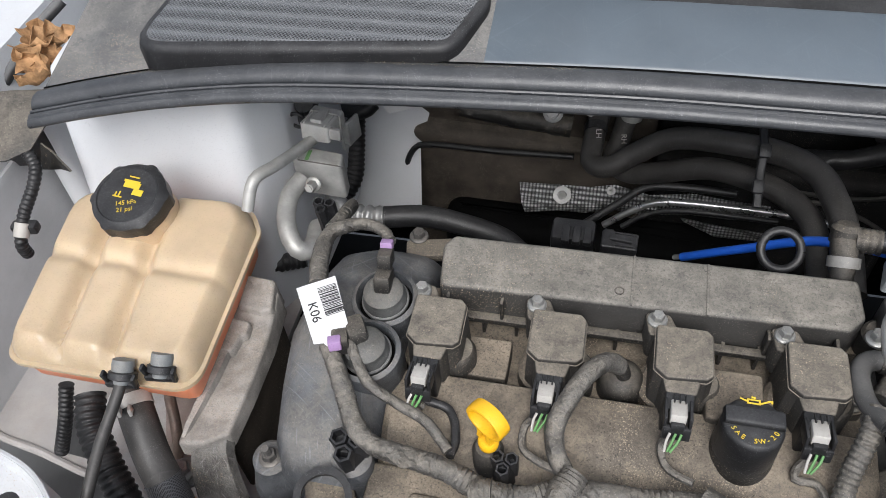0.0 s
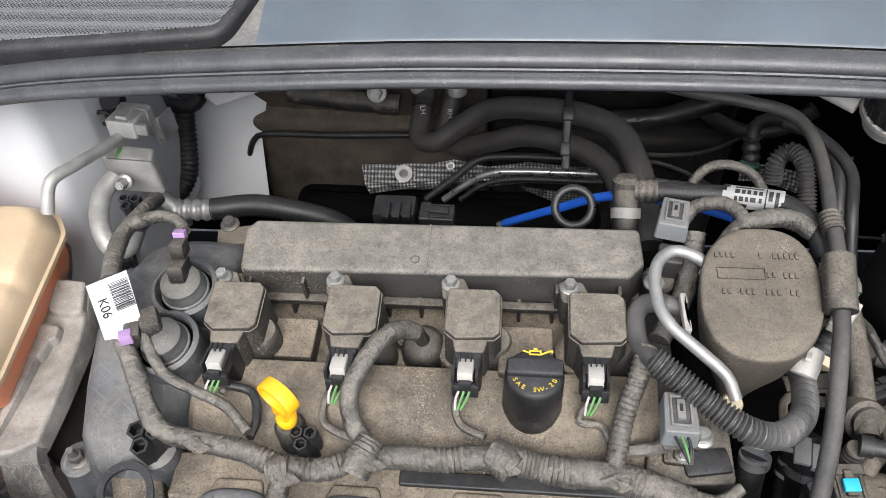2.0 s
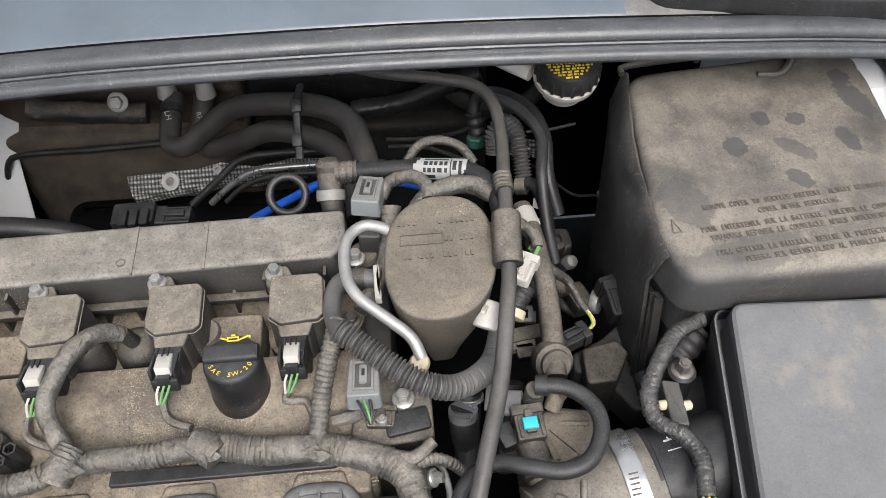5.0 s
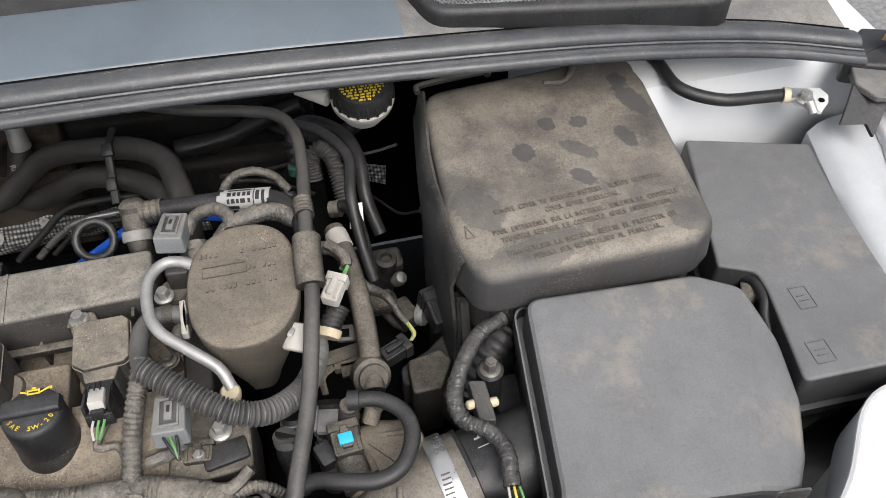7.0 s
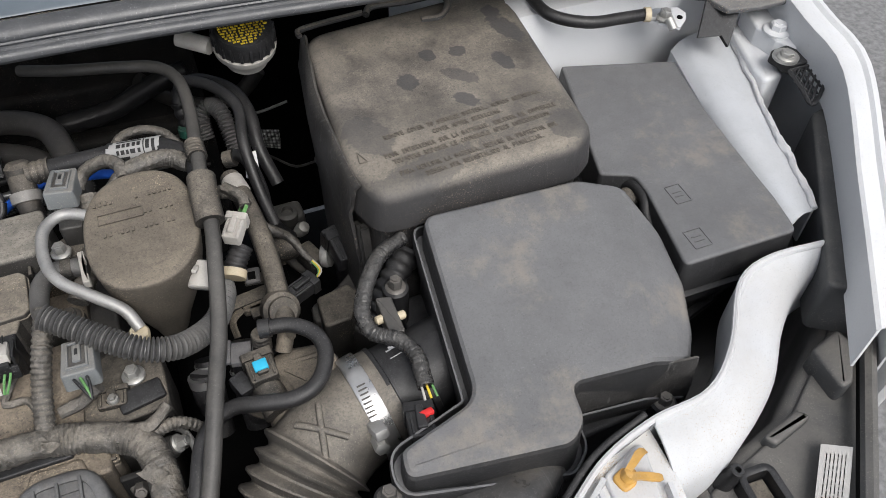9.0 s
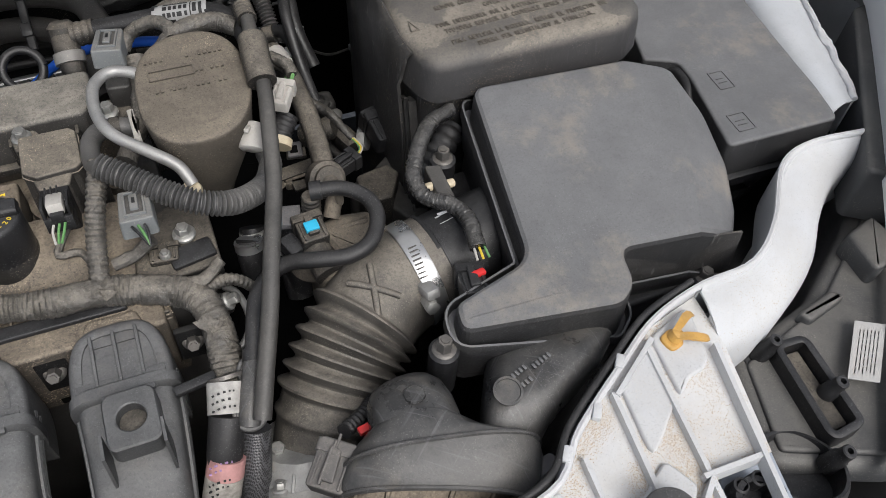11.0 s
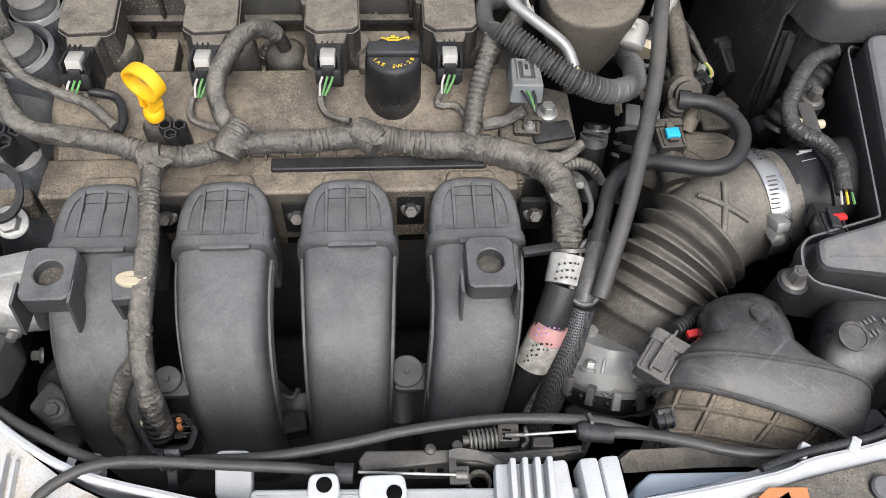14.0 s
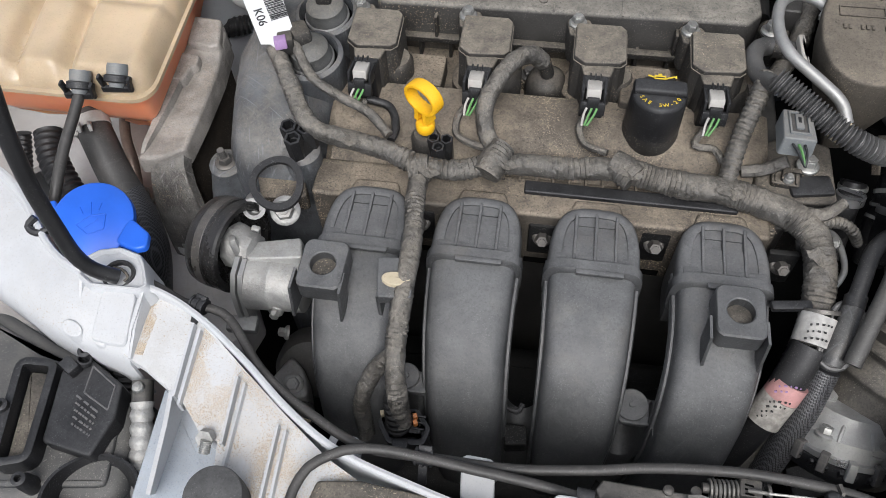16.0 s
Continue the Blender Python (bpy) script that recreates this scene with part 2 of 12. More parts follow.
M_RUST = surf("rusty_cast_bracket", (0.36, 0.35, 0.33), 0.6, metal=0.2, dust=0.55, var=0.55, scale=48, bump=0.7, dustcol=(0.34, 0.28, 0.21), grit=0.4, patch_lo=0.1)
M_LEAF = surf("dry_leaf", (0.34, 0.2, 0.1), 0.7, var=0.45, scale=90, bump=0.6, spec=0.2)

M_ASPHALT = surf("asphalt", (0.18, 0.18, 0.18), 0.9, var=0.3, scale=60, bump=0.6)
M_FIRE = surf("firewall_insulation", (0.05, 0.041, 0.033), 0.75, spec=0.25, dust=0.3, side=0.15, var=0.45, scale=22, bump=0.5, fleck=0.6)
M_FIREDARK = surf("dark_firewall_mat", (0.012, 0.012, 0.0125), 0.65, spec=0.2, dust=0.06, var=0.4, scale=25, bump=0.3)
M_TIN = surf("quilted_foil", (0.85, 0.85, 0.83), 0.35, metal=0.55, dust=0.1, var=0.25, scale=60, bump=0.3)
M_HEAD = surf("headlamp_housing", (0.04, 0.042, 0.045), 0.45, dust=0.32, fleck=0.2, var=0.2, scale=14, bump=0.2, dustcol=(0.26, 0.24, 0.21))


# ---- building helpers ----
def V(*a):
    return Vector(a if len(a) > 1 else a[0])


def thing(name, base, label, category, group="", kind=""):
    return tagged(place_empty(name, base), label, category, group, kind)


def place_empty(name, base):
    ob = new(name)
    ob.location = base
    ob.empty_display_size = 0.01
    return ob


def part(name, bm, material, parent=None, label="", sharp=38):
    me = bpy.data.meshes.new(name)
    bmesh.ops.recalc_face_normals(bm, faces=bm.faces)
    bm.to_mesh(me)
    bm.free()
    me.polygons.foreach_set("use_smooth", [len(p.vertices) < 9 for p in me.polygons])
    me.set_sharp_from_angle(angle=radians(sharp))
    me.materials.append(material)
    ob = new(name, me)
    if parent:
        ob.parent = parent
        ob.matrix_parent_inverse = Matrix.Translation(-parent.location)
    return tagged(ob, label) if label else ob


def B():
    return bmesh.new()


def loft(bm, rings, cap0=True, cap1=True, closed=False):
    rows = [[bm.verts.new(p) for p in r] for r in rings]
    n = len(rows[0])
    pairs = list(zip(rows, rows[1:])) + ([(rows[-1], rows[0])] if closed else [])
    for a, b in pairs:
        for i in range(n):
            j = (i + 1) % n
            bm.faces.new((a[i], a[j], b[j], b[i]))
    if not closed:
        if cap0:
            bm.faces.new(rows[0][::-1])
        if cap1:
            bm.faces.new(rows[-1])
    return bm


def fillet(pts, r, n=4):
    """Round the corners of a 2D outline. r: one radius or one a corner."""
    out, m = [], len(pts)
    for i in range(m):
        p = Vector(pts[i][:2])
        a, c = Vector(pts[i - 1][:2]) - p, Vector(pts[(i + 1) % m][:2]) - p
        rad = r[i] if isinstance(r, (list, tuple)) else r
        la, lc = a.length, c.length
        a, c = a / la, c / lc
        ang = a.angle(c)
        cut = min(rad / max(math.tan(ang / 2), 1e-3), la * 0.48, lc * 0.48)
        p0, p1 = p + a * cut, p + c * cut
        for k in range(n + 1):
            t = k / n
            out.append(p0 * (1 - t) ** 2 + p * 2 * t * (1 - t) + p1 * t * t)
    return out


def offset(pts, d):
    """Move a 2D outline inwards by d (outwards: minus)."""
    m = len(pts)
    area = sum(pts[i - 1].x * pts[i].y - pts[i].x * pts[i - 1].y for i in range(m))
    s = 1 if area > 0 else -1
    out = []
    for i in range(m):
        e0, e1 = pts[i] - pts[i - 1], pts[(i + 1) % m] - pts[i]
        n0, n1 = Vector((-e0.y, e0.x)), Vector((-e1.y, e1.x))
        nn = (n0.normalized() if n0.length > 1e-9 else Vector((0, 0))) + (n1.normalized() if n1.length > 1e-9 else Vector((0, 0)))
        nn = nn.normalized() if nn.length > 1e-6 else Vector((0, 0))
        out.append(pts[i] + nn * d * s)
    return out


def prism(bm, pts, top, bottom, r=0.006, b=0.003, draft=0.0, n=4, m=None):
    """An upright block with a rounded outline and a rounded upper rim. top: height, or a function of x and y. draft: how far it widens downwards."""
    o = fillet(pts, [max(k, 1.55 * b) for k in r] if isinstance(r, (list, tuple)) else max(r, 1.55 * b), n)
    z = top if callable(top) else (lambda x, y: top)
    rings = []
    q = offset(o, b * 1.35)
    rings.append([V(p.x, p.y, z(p.x, p.y)) for p in q])
    for k in (0.0, 0.25, 0.6, 1.0):
        a = k * math.pi / 2
        q = offset(o, b * (1 - math.sin(a)))
        rings.append([V(p.x, p.y, z(p.x, p.y) - b * (1 - math.cos(a))) for p in q])
    q = offset(o, -draft)
    rings.append([V(p.x, p.y, bottom) for p in q])
    if m is not None:
        rings = [[m @ p for p in r_] for r_ in rings]
    return loft(bm, rings[::-1])


def spline(pts, step=0.006):
    """A smooth line through pts, in even steps."""
    P = [V(p) for p in pts]
    if len(P) == 2:
        P = [P[0], P[0].lerp(P[1], 0.5), P[1]]
    Q = [2 * P[0] - P[1]] + P + [2 * P[-1] - P[-2]]
    fine = []
    for i in range(1, len(Q) - 2):
        p0, p1, p2, p3 = Q[i - 1:i + 3]
        for k in range(16):
            t = k / 16
            fine.append(0.5 * ((2 * p1) + (p2 - p0) * t + (2 * p0 - 5 * p1 + 4 * p2 - p3) * t * t + (3 * p1 - p0 - 3 * p2 + p3) * t ** 3))
    fine.append(P[-1])
    out, left = [fine[0]], 0.0
    for a, b in zip(fine, fine[1:]):
        d = (b - a).length
        at = step - left
        while at <= d and d > 0:
            out.append(a.lerp(b, at / d))
            at += step
        left = d - (at - step)
    if (out[-1] - fine[-1]).length > step * 0.3:
        out.append(fine[-1])
    return out


def tube(bm, pts, r, n=12, step=0.006, corr=None, wrap=0.0, flat=1.0, seed=1):
    """A round tube along a line. r: a radius, or a list of them spread along it. corr: pitch and depth of its rings. wrap: unevenness of wound tape."""
    if corr:
        step = min(step, corr[0] / 5)
    line = spline(pts, step)
    m = len(line)
    rr = r if isinstance(r, (list, tuple)) else [r, r]
    rnd = random.Random(seed)
    ph = rnd.random() * 6
    up = V(0, 0, 1)
    rings, s = [], 0.0
    prev = None
    for i, p in enumerate(line):
        d = (line[min(i + 1, m - 1)] - line[max(i - 1, 0)]).normalized()
        if prev is None:
            side = d.cross(up)
            side = side.normalized() if side.length > 1e-3 else V(1, 0, 0)
        else:
            side = (prev - d * prev.dot(d)).normalized()
        prev = side
        oth = side.cross(d)
        f = i / max(1, m - 1) * (len(rr) - 1)
        k = min(int(f), len(rr) - 2)
        rad = rr[k] * (1 - (f - k)) + rr[k + 1] * (f - k)
        if i:
            s += (line[i] - line[i - 1]).length
        if corr:
            w = 0.5 + 0.5 * math.cos(2 * math.pi * s / corr[0])
            rad -= corr[1] * (1 - w ** 0.6)
        ring = []
        for j in range(n):
            a = 2 * math.pi * j / n
            q = rad
            if wrap:
                saw = ((s / 0.0038 + a / 6.283 + ph + 2.0 * noise.noise(p * 26 + V(seed, 3, 0)) + 0.5 * noise.noise(p * 90 + V(math.cos(a), math.sin(a), seed))) % 1.0)
                q += wrap * 0.72 * (saw ** 0.6 - 0.5) * max(0.15, 0.7 + 1.5 * noise.noise(p * 48 + V(seed, 0, 0))) + wrap * 0.5 * noise.noise(p * 45 + V(math.cos(a), math.sin(a), seed)) + wrap * 0.34 * noise.noise(p * 260 + V(math.cos(a), math.sin(a), seed))
            ring.append(p + side * (math.cos(a) * q) + oth * (math.sin(a) * q * flat))
        rings.append(ring)
    return loft(bm, rings)


def axis_matrix(c, axis):
    return Matrix.Translation(c) @ V(axis).to_track_quat("Z", "Y").to_matrix().to_4x4()


def lathe(bm, c, axis, prof, n=24, turn=0.0):
    """A turned body about an axis through c; prof: radius and height pairs."""
    m = axis_matrix(c, axis)
    rings = [[m @ V(max(r, 1e-5) * math.cos(2 * math.pi * j / n + turn), max(r, 1e-5) * math.sin(2 * math.pi * j / n + turn), h) for j in range(n)] for r, h in prof]
    return loft(bm, rings)


def box(bm, c, size, rot=(0, 0, 0), b=0.002, seg=2):
    m = Matrix.Translation(c) @ Euler([radians(a) for a in rot]).to_matrix().to_4x4() @ Matrix.Diagonal((*size, 1))
    g = bmesh.ops.create_cube(bm, size=1, matrix=m)
    if b > 0:
        edges = {e for v in g["verts"] for e in v.link_edges}
        bmesh.ops.bevel(bm, geom=list(edges), offset=min(b, 0.45 * min(size)), segments=seg, affect="EDGES", profile=0.5)
    return bm


def hexbolt(bm, c, r=0.006, h=0.006, axis=(0, 0, 1), flange=1.5):
    lathe(bm, c, axis, [(r * flange, -0.002), (r * flange, 0.0), (r * flange * 0.85, 0.0012), (r, 0.0014)], 20)
    lathe(bm, c, axis, [(r, 0.001), (r, h * 0.85), (r * 0.85, h)], 6)
    lathe(bm, c, axis, [(r * 0.55, h * 0.9), (r * 0.5, h * 1.08)], 12)
    return bm


def slab(bm, pts, thick, b=0.0008):
    """A thin plate with the given 3D outline, thickened downwards along its normal."""
    P = [V(p) for p in pts]
    nrm = (P[1] - P[0]).cross(P[2] - P[0]).normalized()
    if nrm.z < 0:
        nrm = -nrm
    return loft(bm, [[p - nrm * thick for p in P], P])


def sheet(bm, rows, thick=0.002):
    """A curved panel through rows of points, thickened away from its face."""
    a = [[bm.verts.new(p) for p in r] for r in rows]
    own = []
    for r0, r1 in zip(a, a[1:]):
        for i in range(len(r0) - 1):
            own.append(bm.faces.new((r0[i], r0[i + 1], r1[i + 1], r1[i])))
    if thick:
        bmesh.ops.recalc_face_normals(bm, faces=own)
        bmesh.ops.solidify(bm, geom=own, thickness=thick)
    return bm


def words(name, text, m, size, material, parent, depth=0.0004, align="CENTER", wide=1.0):
    """Lettering in the built-in font, as a mesh at the pose m (its x along the line)."""
    cu = bpy.data.curves.new(name, "FONT")
    cu.body, cu.size, cu.extrude, cu.align_x, cu.align_y = text, size, depth, align, "CENTER"
    ob = bpy.data.objects.new(name, cu)
    scene.collection.objects.link(ob)
    bpy.context.view_layer.update()
    me = bpy.data.meshes.new_from_object(ob.evaluated_get(bpy.context.evaluated_depsgraph_get()))
    bpy.data.objects.remove(ob)
    bpy.data.curves.remove(cu)
    me.transform(m @ Matrix.Diagonal((wide, 1, 1, 1)))
    me.materials.clear()
    me.materials.append(material)
    o = new(name, me)
    if parent:
        o.parent = parent
        o.matrix_parent_inverse = Matrix.Translation(-parent.location)
    return o


def flat_pose(c, along, normal):
    """A pose at c whose x lies along a direction and whose z is a normal."""
    x = V(along).normalized()
    z = V(normal)
    z = (z - x * z.dot(x)).normalized()
    y = z.cross(x)
    return Matrix.Translation(c) @ Matrix((x, y, z)).transposed().to_4x4()


def plug_body(parent, c, size, rot, material, name="shell"):
    """A moulded plug: body, collar, latch and ribs, lying along its own y."""
    c = V(c)
    m = Matrix.Translation(c) @ Euler([radians(a) for a in rot]).to_matrix().to_4x4()
    w, d, h = size
    body_ = part(name, prism(B(), [(-w / 2, -d / 2), (w / 2, -d / 2), (w / 2, d / 2), (-w / 2, d / 2)], h / 2, -h / 2, w * 0.12, 0.0015, 0.0, m=m), material, parent)
    rings = []
    for y, g in ((d * 0.2, 0.0), (d * 0.2, 0.0016), (d * 0.45, 0.0016), (d * 0.45, 0.0)):
        rings.append([m @ V(q.x, y, q.y) for q in fillet([(-w / 2 - g, -h / 2 - g), (w / 2 + g, -h / 2 - g), (w / 2 + g, h / 2 + g), (-w / 2 - g, h / 2 + g)], w * 0.14)])
    part("collar", loft(B(), rings), material, body_)
    bm = B()
    prism(bm, [(-w * 0.2, -d * 0.35), (w * 0.2, -d * 0.35), (w * 0.14, d * 0.3), (-w * 0.14, d * 0.3)], h / 2 + 0.0035, h / 2 - 0.001, 0.001, 0.001, m=m)
    part("latch", bm, material, body_)
    bm = B()
    for x in (-0.36, 0.36):
        prism(bm, [(w * x - 0.0008, -d * 0.45), (w * x + 0.0008, -d * 0.45), (w * x + 0.0008, d * 0.15), (w * x - 0.0008, d * 0.15)], h / 2 + 0.0016, h / 2 - 0.001, 0.0003, 0.0004, m=m)
    part("rib", bm, material, body_)
    return body_


def plate(bm, outer, top, bottom, holes=()):
    """A flat plate with holes right through it. top, bottom: heights, or functions of x and y."""
    zt = top if callable(top) else (lambda x, y: top)
    zb = bottom if callable(bottom) else (lambda x, y: bottom)
    loops = [[Vector((p[0], p[1], 0)) for p in lp] for lp in (outer, *holes)]
    flat = [p for lp in loops for p in lp]
    up = [bm.verts.new((p.x, p.y, zt(p.x, p.y))) for p in flat]
    dn = [bm.verts.new((p.x, p.y, zb(p.x, p.y))) for p in flat]
    for f in geometry.tessellate_polygon(loops):
        a, b, c = f
        if (flat[b] - flat[a]).cross(flat[c] - flat[a]).length > 1e-12:
            bm.faces.new((up[a], up[b], up[c]))
            bm.faces.new((dn[c], dn[b], dn[a]))
    k = 0
    for lp in loops:
        n = len(lp)
        for i in range(n):
            j = (i + 1) % n
            bm.faces.new((up[k + i], up[k + j], dn[k + j], dn[k + i]))
        k += n
    return bm


def typed(name, text, m, pitch, height, material, parent, depth=0.0005):
    """Lettering with every letter on an even pitch, centred on the pose m, as one mesh."""
    verts, faces = [], []
    for k, ch in enumerate(text):
        if ch == " ":
            continue
        if ch not in GLYPHS:
            cu = bpy.data.curves.new("glyph", "FONT")
            cu.body, cu.size, cu.extrude, cu.resolution_u = ch, 1.0, 0.05, 2
            ob = bpy.data.objects.new("glyph", cu)
            scene.collection.objects.link(ob)
            bpy.context.view_layer.update()
            me = bpy.data.meshes.new_from_object(ob.evaluated_get(bpy.context.evaluated_depsgraph_get()))
            GLYPHS[ch] = ([v.co.copy() for v in me.vertices], [tuple(p.vertices) for p in me.polygons])
            bpy.data.objects.remove(ob)
            bpy.data.curves.remove(cu)
            bpy.data.meshes.remove(me)
        gv, gf = GLYPHS[ch]
        x0, x1 = min(v.x for v in gv), max(v.x for v in gv)
        wide = pitch * (0.78 if ch not in "I.,-1" else 0.45) / max(x1 - x0, 0.05)
        base = len(verts)
        x = (k - (len(text) - 1) / 2) * pitch
        verts += [m @ V(x + (v.x - (x0 + x1) / 2) * wide, (v.y - 0.35) * height / 0.7, v.z / 0.05 * depth) for v in gv]
        faces += [tuple(base + i for i in f) for f in gf]
    me = bpy.data.meshes.new(name)
    me.from_pydata(verts, [], faces)
    me.materials.append(material)
    o = new(name, me)
    o.parent = parent
    o.matrix_parent_inverse = Matrix.Translation(-parent.location)
    return o


GLYPHS = {}


def inside(p, poly):
    c = False
    for a, b in zip(poly, poly[1:] + poly[:1]):
        if (a[1] > p[1]) != (b[1] > p[1]) and p[0] < (b[0] - a[0]) * (p[1] - a[1]) / (b[1] - a[1]) + a[0]:
            c = not c
    return c


def strew(parent, poly, z, count, seed, clump=28, level=0.0, size=(0.00025, 0.0005)):
    """Loose sand grains lying in drifts within an outline."""
    rnd = random.Random(seed)
    xs, ys = [p[0] for p in poly], [p[1] for p in poly]
    verts, faces = [], []
    tries = 0
    while len(verts) < count * 6 and tries < count * 12:
        tries += 1
        x, y = rnd.uniform(min(xs), max(xs)), rnd.uniform(min(ys), max(ys))
        if noise.noise(V(x * clump, y * clump, seed)) + rnd.gauss(0, 0.18) < level or not inside((x, y), poly):
            continue
        r = rnd.uniform(*size)
        zz = z(x, y) if callable(z) else z
        n0 = len(verts)
        verts += [(x + r * rnd.uniform(0.7, 1.3), y, zz), (x, y + r, zz), (x - r, y, zz), (x, y - r * rnd.uniform(0.7, 1.3), zz), (x + r * 0.2, y, zz + r), (x, y, zz - r * 0.3)]
        faces += [(n0 + i, n0 + (i + 1) % 4, n0 + k) if k == 4 else (n0 + (i + 1) % 4, n0 + i, n0 + k) for i in range(4) for k in (4, 5)]
    me = bpy.data.meshes.new("sand_grains")
    me.from_pydata(verts, [], faces)
    me.materials.append(M_GRAIN)
    ob = new("sand_grains", me)
    ob.parent = parent
    ob.matrix_parent_inverse = Matrix.Translation(-parent.location)
    return tagged(ob, "loose tan sand grains", kind="stuff")


M_GRAIN = bpy.data.materials.new("sand_grain")
M_GRAIN.use_nodes = True
_n, _l = M_GRAIN.node_tree.nodes, M_GRAIN.node_tree.links
_g = _n.new("ShaderNodeNewGeometry")
_r = _n.new("ShaderNodeValToRGB")
_r.color_ramp.elements[0].color, _r.color_ramp.elements[1].color = (0.36, 0.29, 0.21, 1), (0.66, 0.58, 0.47, 1)
_e = _r.color_ramp.elements.new(0.5)
_e.color = (0.48, 0.4, 0.3, 1)
_l.new(_g.outputs["Random Per Island"], _r.inputs["Fac"])
_l.new(_r.outputs[0], _n["Principled BSDF"].inputs["Base Color"])
_n["Principled BSDF"].inputs["Roughness"].default_value = 0.85

# ---- the setting ----
def flat_box(name, c, size, material, label, category, b=0.01):
    return tagged(part(name, box(B(), c, size, b=b), material), label, category, kind="structure")


flat_box("ground", (0, 0, -0.05), (400, 400, 0.1), M_ASPHALT, "grey asphalt that the car stands on", "ground", 0)
# firewall, floor and shroud carry the bay's deep shade in their colour
flat_box("firewall", (0.06, 0.5, 0.6), (1.5, 0.03, 0.62), M_DARK, "insulated firewall behind the engine, deep shade in its colour", "wall")
flat_box("bay_floor", (0.06, 0.02, 0.24), (1.5, 1.0, 0.03), M_DARK, "tray closing the engine bay below, coloured near-black for shade", "floor")
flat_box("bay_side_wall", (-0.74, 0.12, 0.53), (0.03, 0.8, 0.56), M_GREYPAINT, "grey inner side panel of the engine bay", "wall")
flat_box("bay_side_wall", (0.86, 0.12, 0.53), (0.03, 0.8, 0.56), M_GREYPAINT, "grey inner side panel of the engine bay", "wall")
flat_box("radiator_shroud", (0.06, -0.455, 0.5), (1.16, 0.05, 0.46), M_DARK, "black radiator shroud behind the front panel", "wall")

# cowl: a panel below the windscreen with a rubber seal along its front edge
SEAL = [(-0.608, 0.072, 0.940), (-0.539, 0.084, 0.952), (-0.461, 0.095, 0.962), (-0.358, 0.103, 0.970), (-0.155, 0.108, 0.978), (-0.024, 0.109, 0.980), (0.184, 0.109, 0.978), (0.415, 0.104, 0.970), (0.544, 0.102, 0.960), (0.654, 0.095, 0.948), (0.736, 0.075, 0.940)]


def swept(bm, line, prof):
    """Sweep a profile of y and z offsets along a line that runs in x."""
    return loft(bm, [[p + V(0, y, z) for y, z in prof] for p in line])


seal_line = spline(SEAL, 0.02)
cowl = thing("cowl", (0.06, 0.3, 0.95), "plastic cowl panel below the windscreen, tinted blue for sky reflection", "cowl panel", kind="structure")
steps = ((0.0045, -0.012), (0.0058, -0.002), (0.009, 0.0012), (0.05, 0.010), (0.1, 0.022), (0.16, 0.034), (0.24, 0.048), (0.36, 0.073))
for name, lo, hi, lift, mat in (("cowl_panel", -0.225, 0.335, 0.0, M_COWL), ("cowl_end", -2, -0.205, -0.0015, M_COWLEND), ("cowl_end", 0.315, 2, -0.0015, M_COWLEND)):
    cut = [p for p in spline(SEAL, 0.01) if lo <= p.x <= hi]
    near = steps[:4] + ((0.071, 0.0158), (0.0745, 0.0145), (0.0755, 0.008), (0.076, -0.03)) if name == "cowl_panel" else steps
    part(name, sheet(B(), [[p + V(0, dy, dz + lift) for p in cut] for dy, dz in near], 0.003), mat, cowl)
    if name == "cowl_panel":
        part("wiper_tray", sheet(B(), [[p + V(0, dy, dz) for p in cut] for dy, dz in ((0.07, -0.03), (0.12, -0.035), (0.25, 0.0), (0.34, 0.04))], 0.003), M_BLACK, cowl, "black wiper tray below the windscreen")
seal = thing("hood_seal", (0.06, 0.13, 0.93), "ribbed dark rubber hood seal along the cowl's front edge", "seal")
part("seal_strip", swept(B(), seal_line, [(0.006, -0.006), (0.005, -0.001), (0.001, 0.001), (-0.004, 0.003), (-0.011, 0.003), (-0.016, 0.0), (-0.0185, -0.004), (-0.0185, -0.0075), (-0.0200, -0.0075), (-0.0202, -0.0045), (-0.0215, -0.004), (-0.0225, -0.005), (-0.0228, -0.007),
     (-0.0238, -0.007), (-0.0242, -0.0055), (-0.0255, -0.0058), (-0.0265, -0.0075), (-0.029, -0.0080), (-0.0315, -0.0105), (-0.0322, -0.0135), (-0.031, -0.016), (-0.02, -0.018), (0.004, -0.014)]), M_SEAL, seal, sharp=34)
part("seam", tube(B(), [p + V(0, 0.0058, -0.0008) for p in seal_line], 0.0009, 6, 0.02), M_DARK, seal, "dark gap behind the seal")
rnd = random.Random(31)
bm = B()
for p in spline(SEAL, 0.0016):
    for k in range(2 if noise.noise(p * 11) > 0.08 else 0):
        r = rnd.uniform(0.00015, 0.0004)
        dy = rnd.uniform(-0.004, 0.0025)
        q = p + V(rnd.uniform(-0.001, 0.001), dy, 0.0029 if dy < -0.0035 else 0.0022 - 0.35 * max(0.0, dy + 0.001))
        loft(bm, [[q + V(r, 0, 0), q + V(0, r, 0), q + V(-r, 0, 0), q + V(0, -r, 0)], [q + V(r * 0.4, 0, r), q + V(0, r * 0.4, r), q + V(-r * 0.4, 0, r), q + V(0, -r * 0.4, r)]])
tagged(part("pale_grit", bm, M_GRAIN, seal, "pale grit caught along the seal"), kind="stuff")
# flange under the seal
part("seal_flange", swept(B(), seal_line, [(0.008, -0.012), (-0.018, -0.0165), (-0.018, -0.019), (0.008, -0.022)]), M_BLACK, seal)
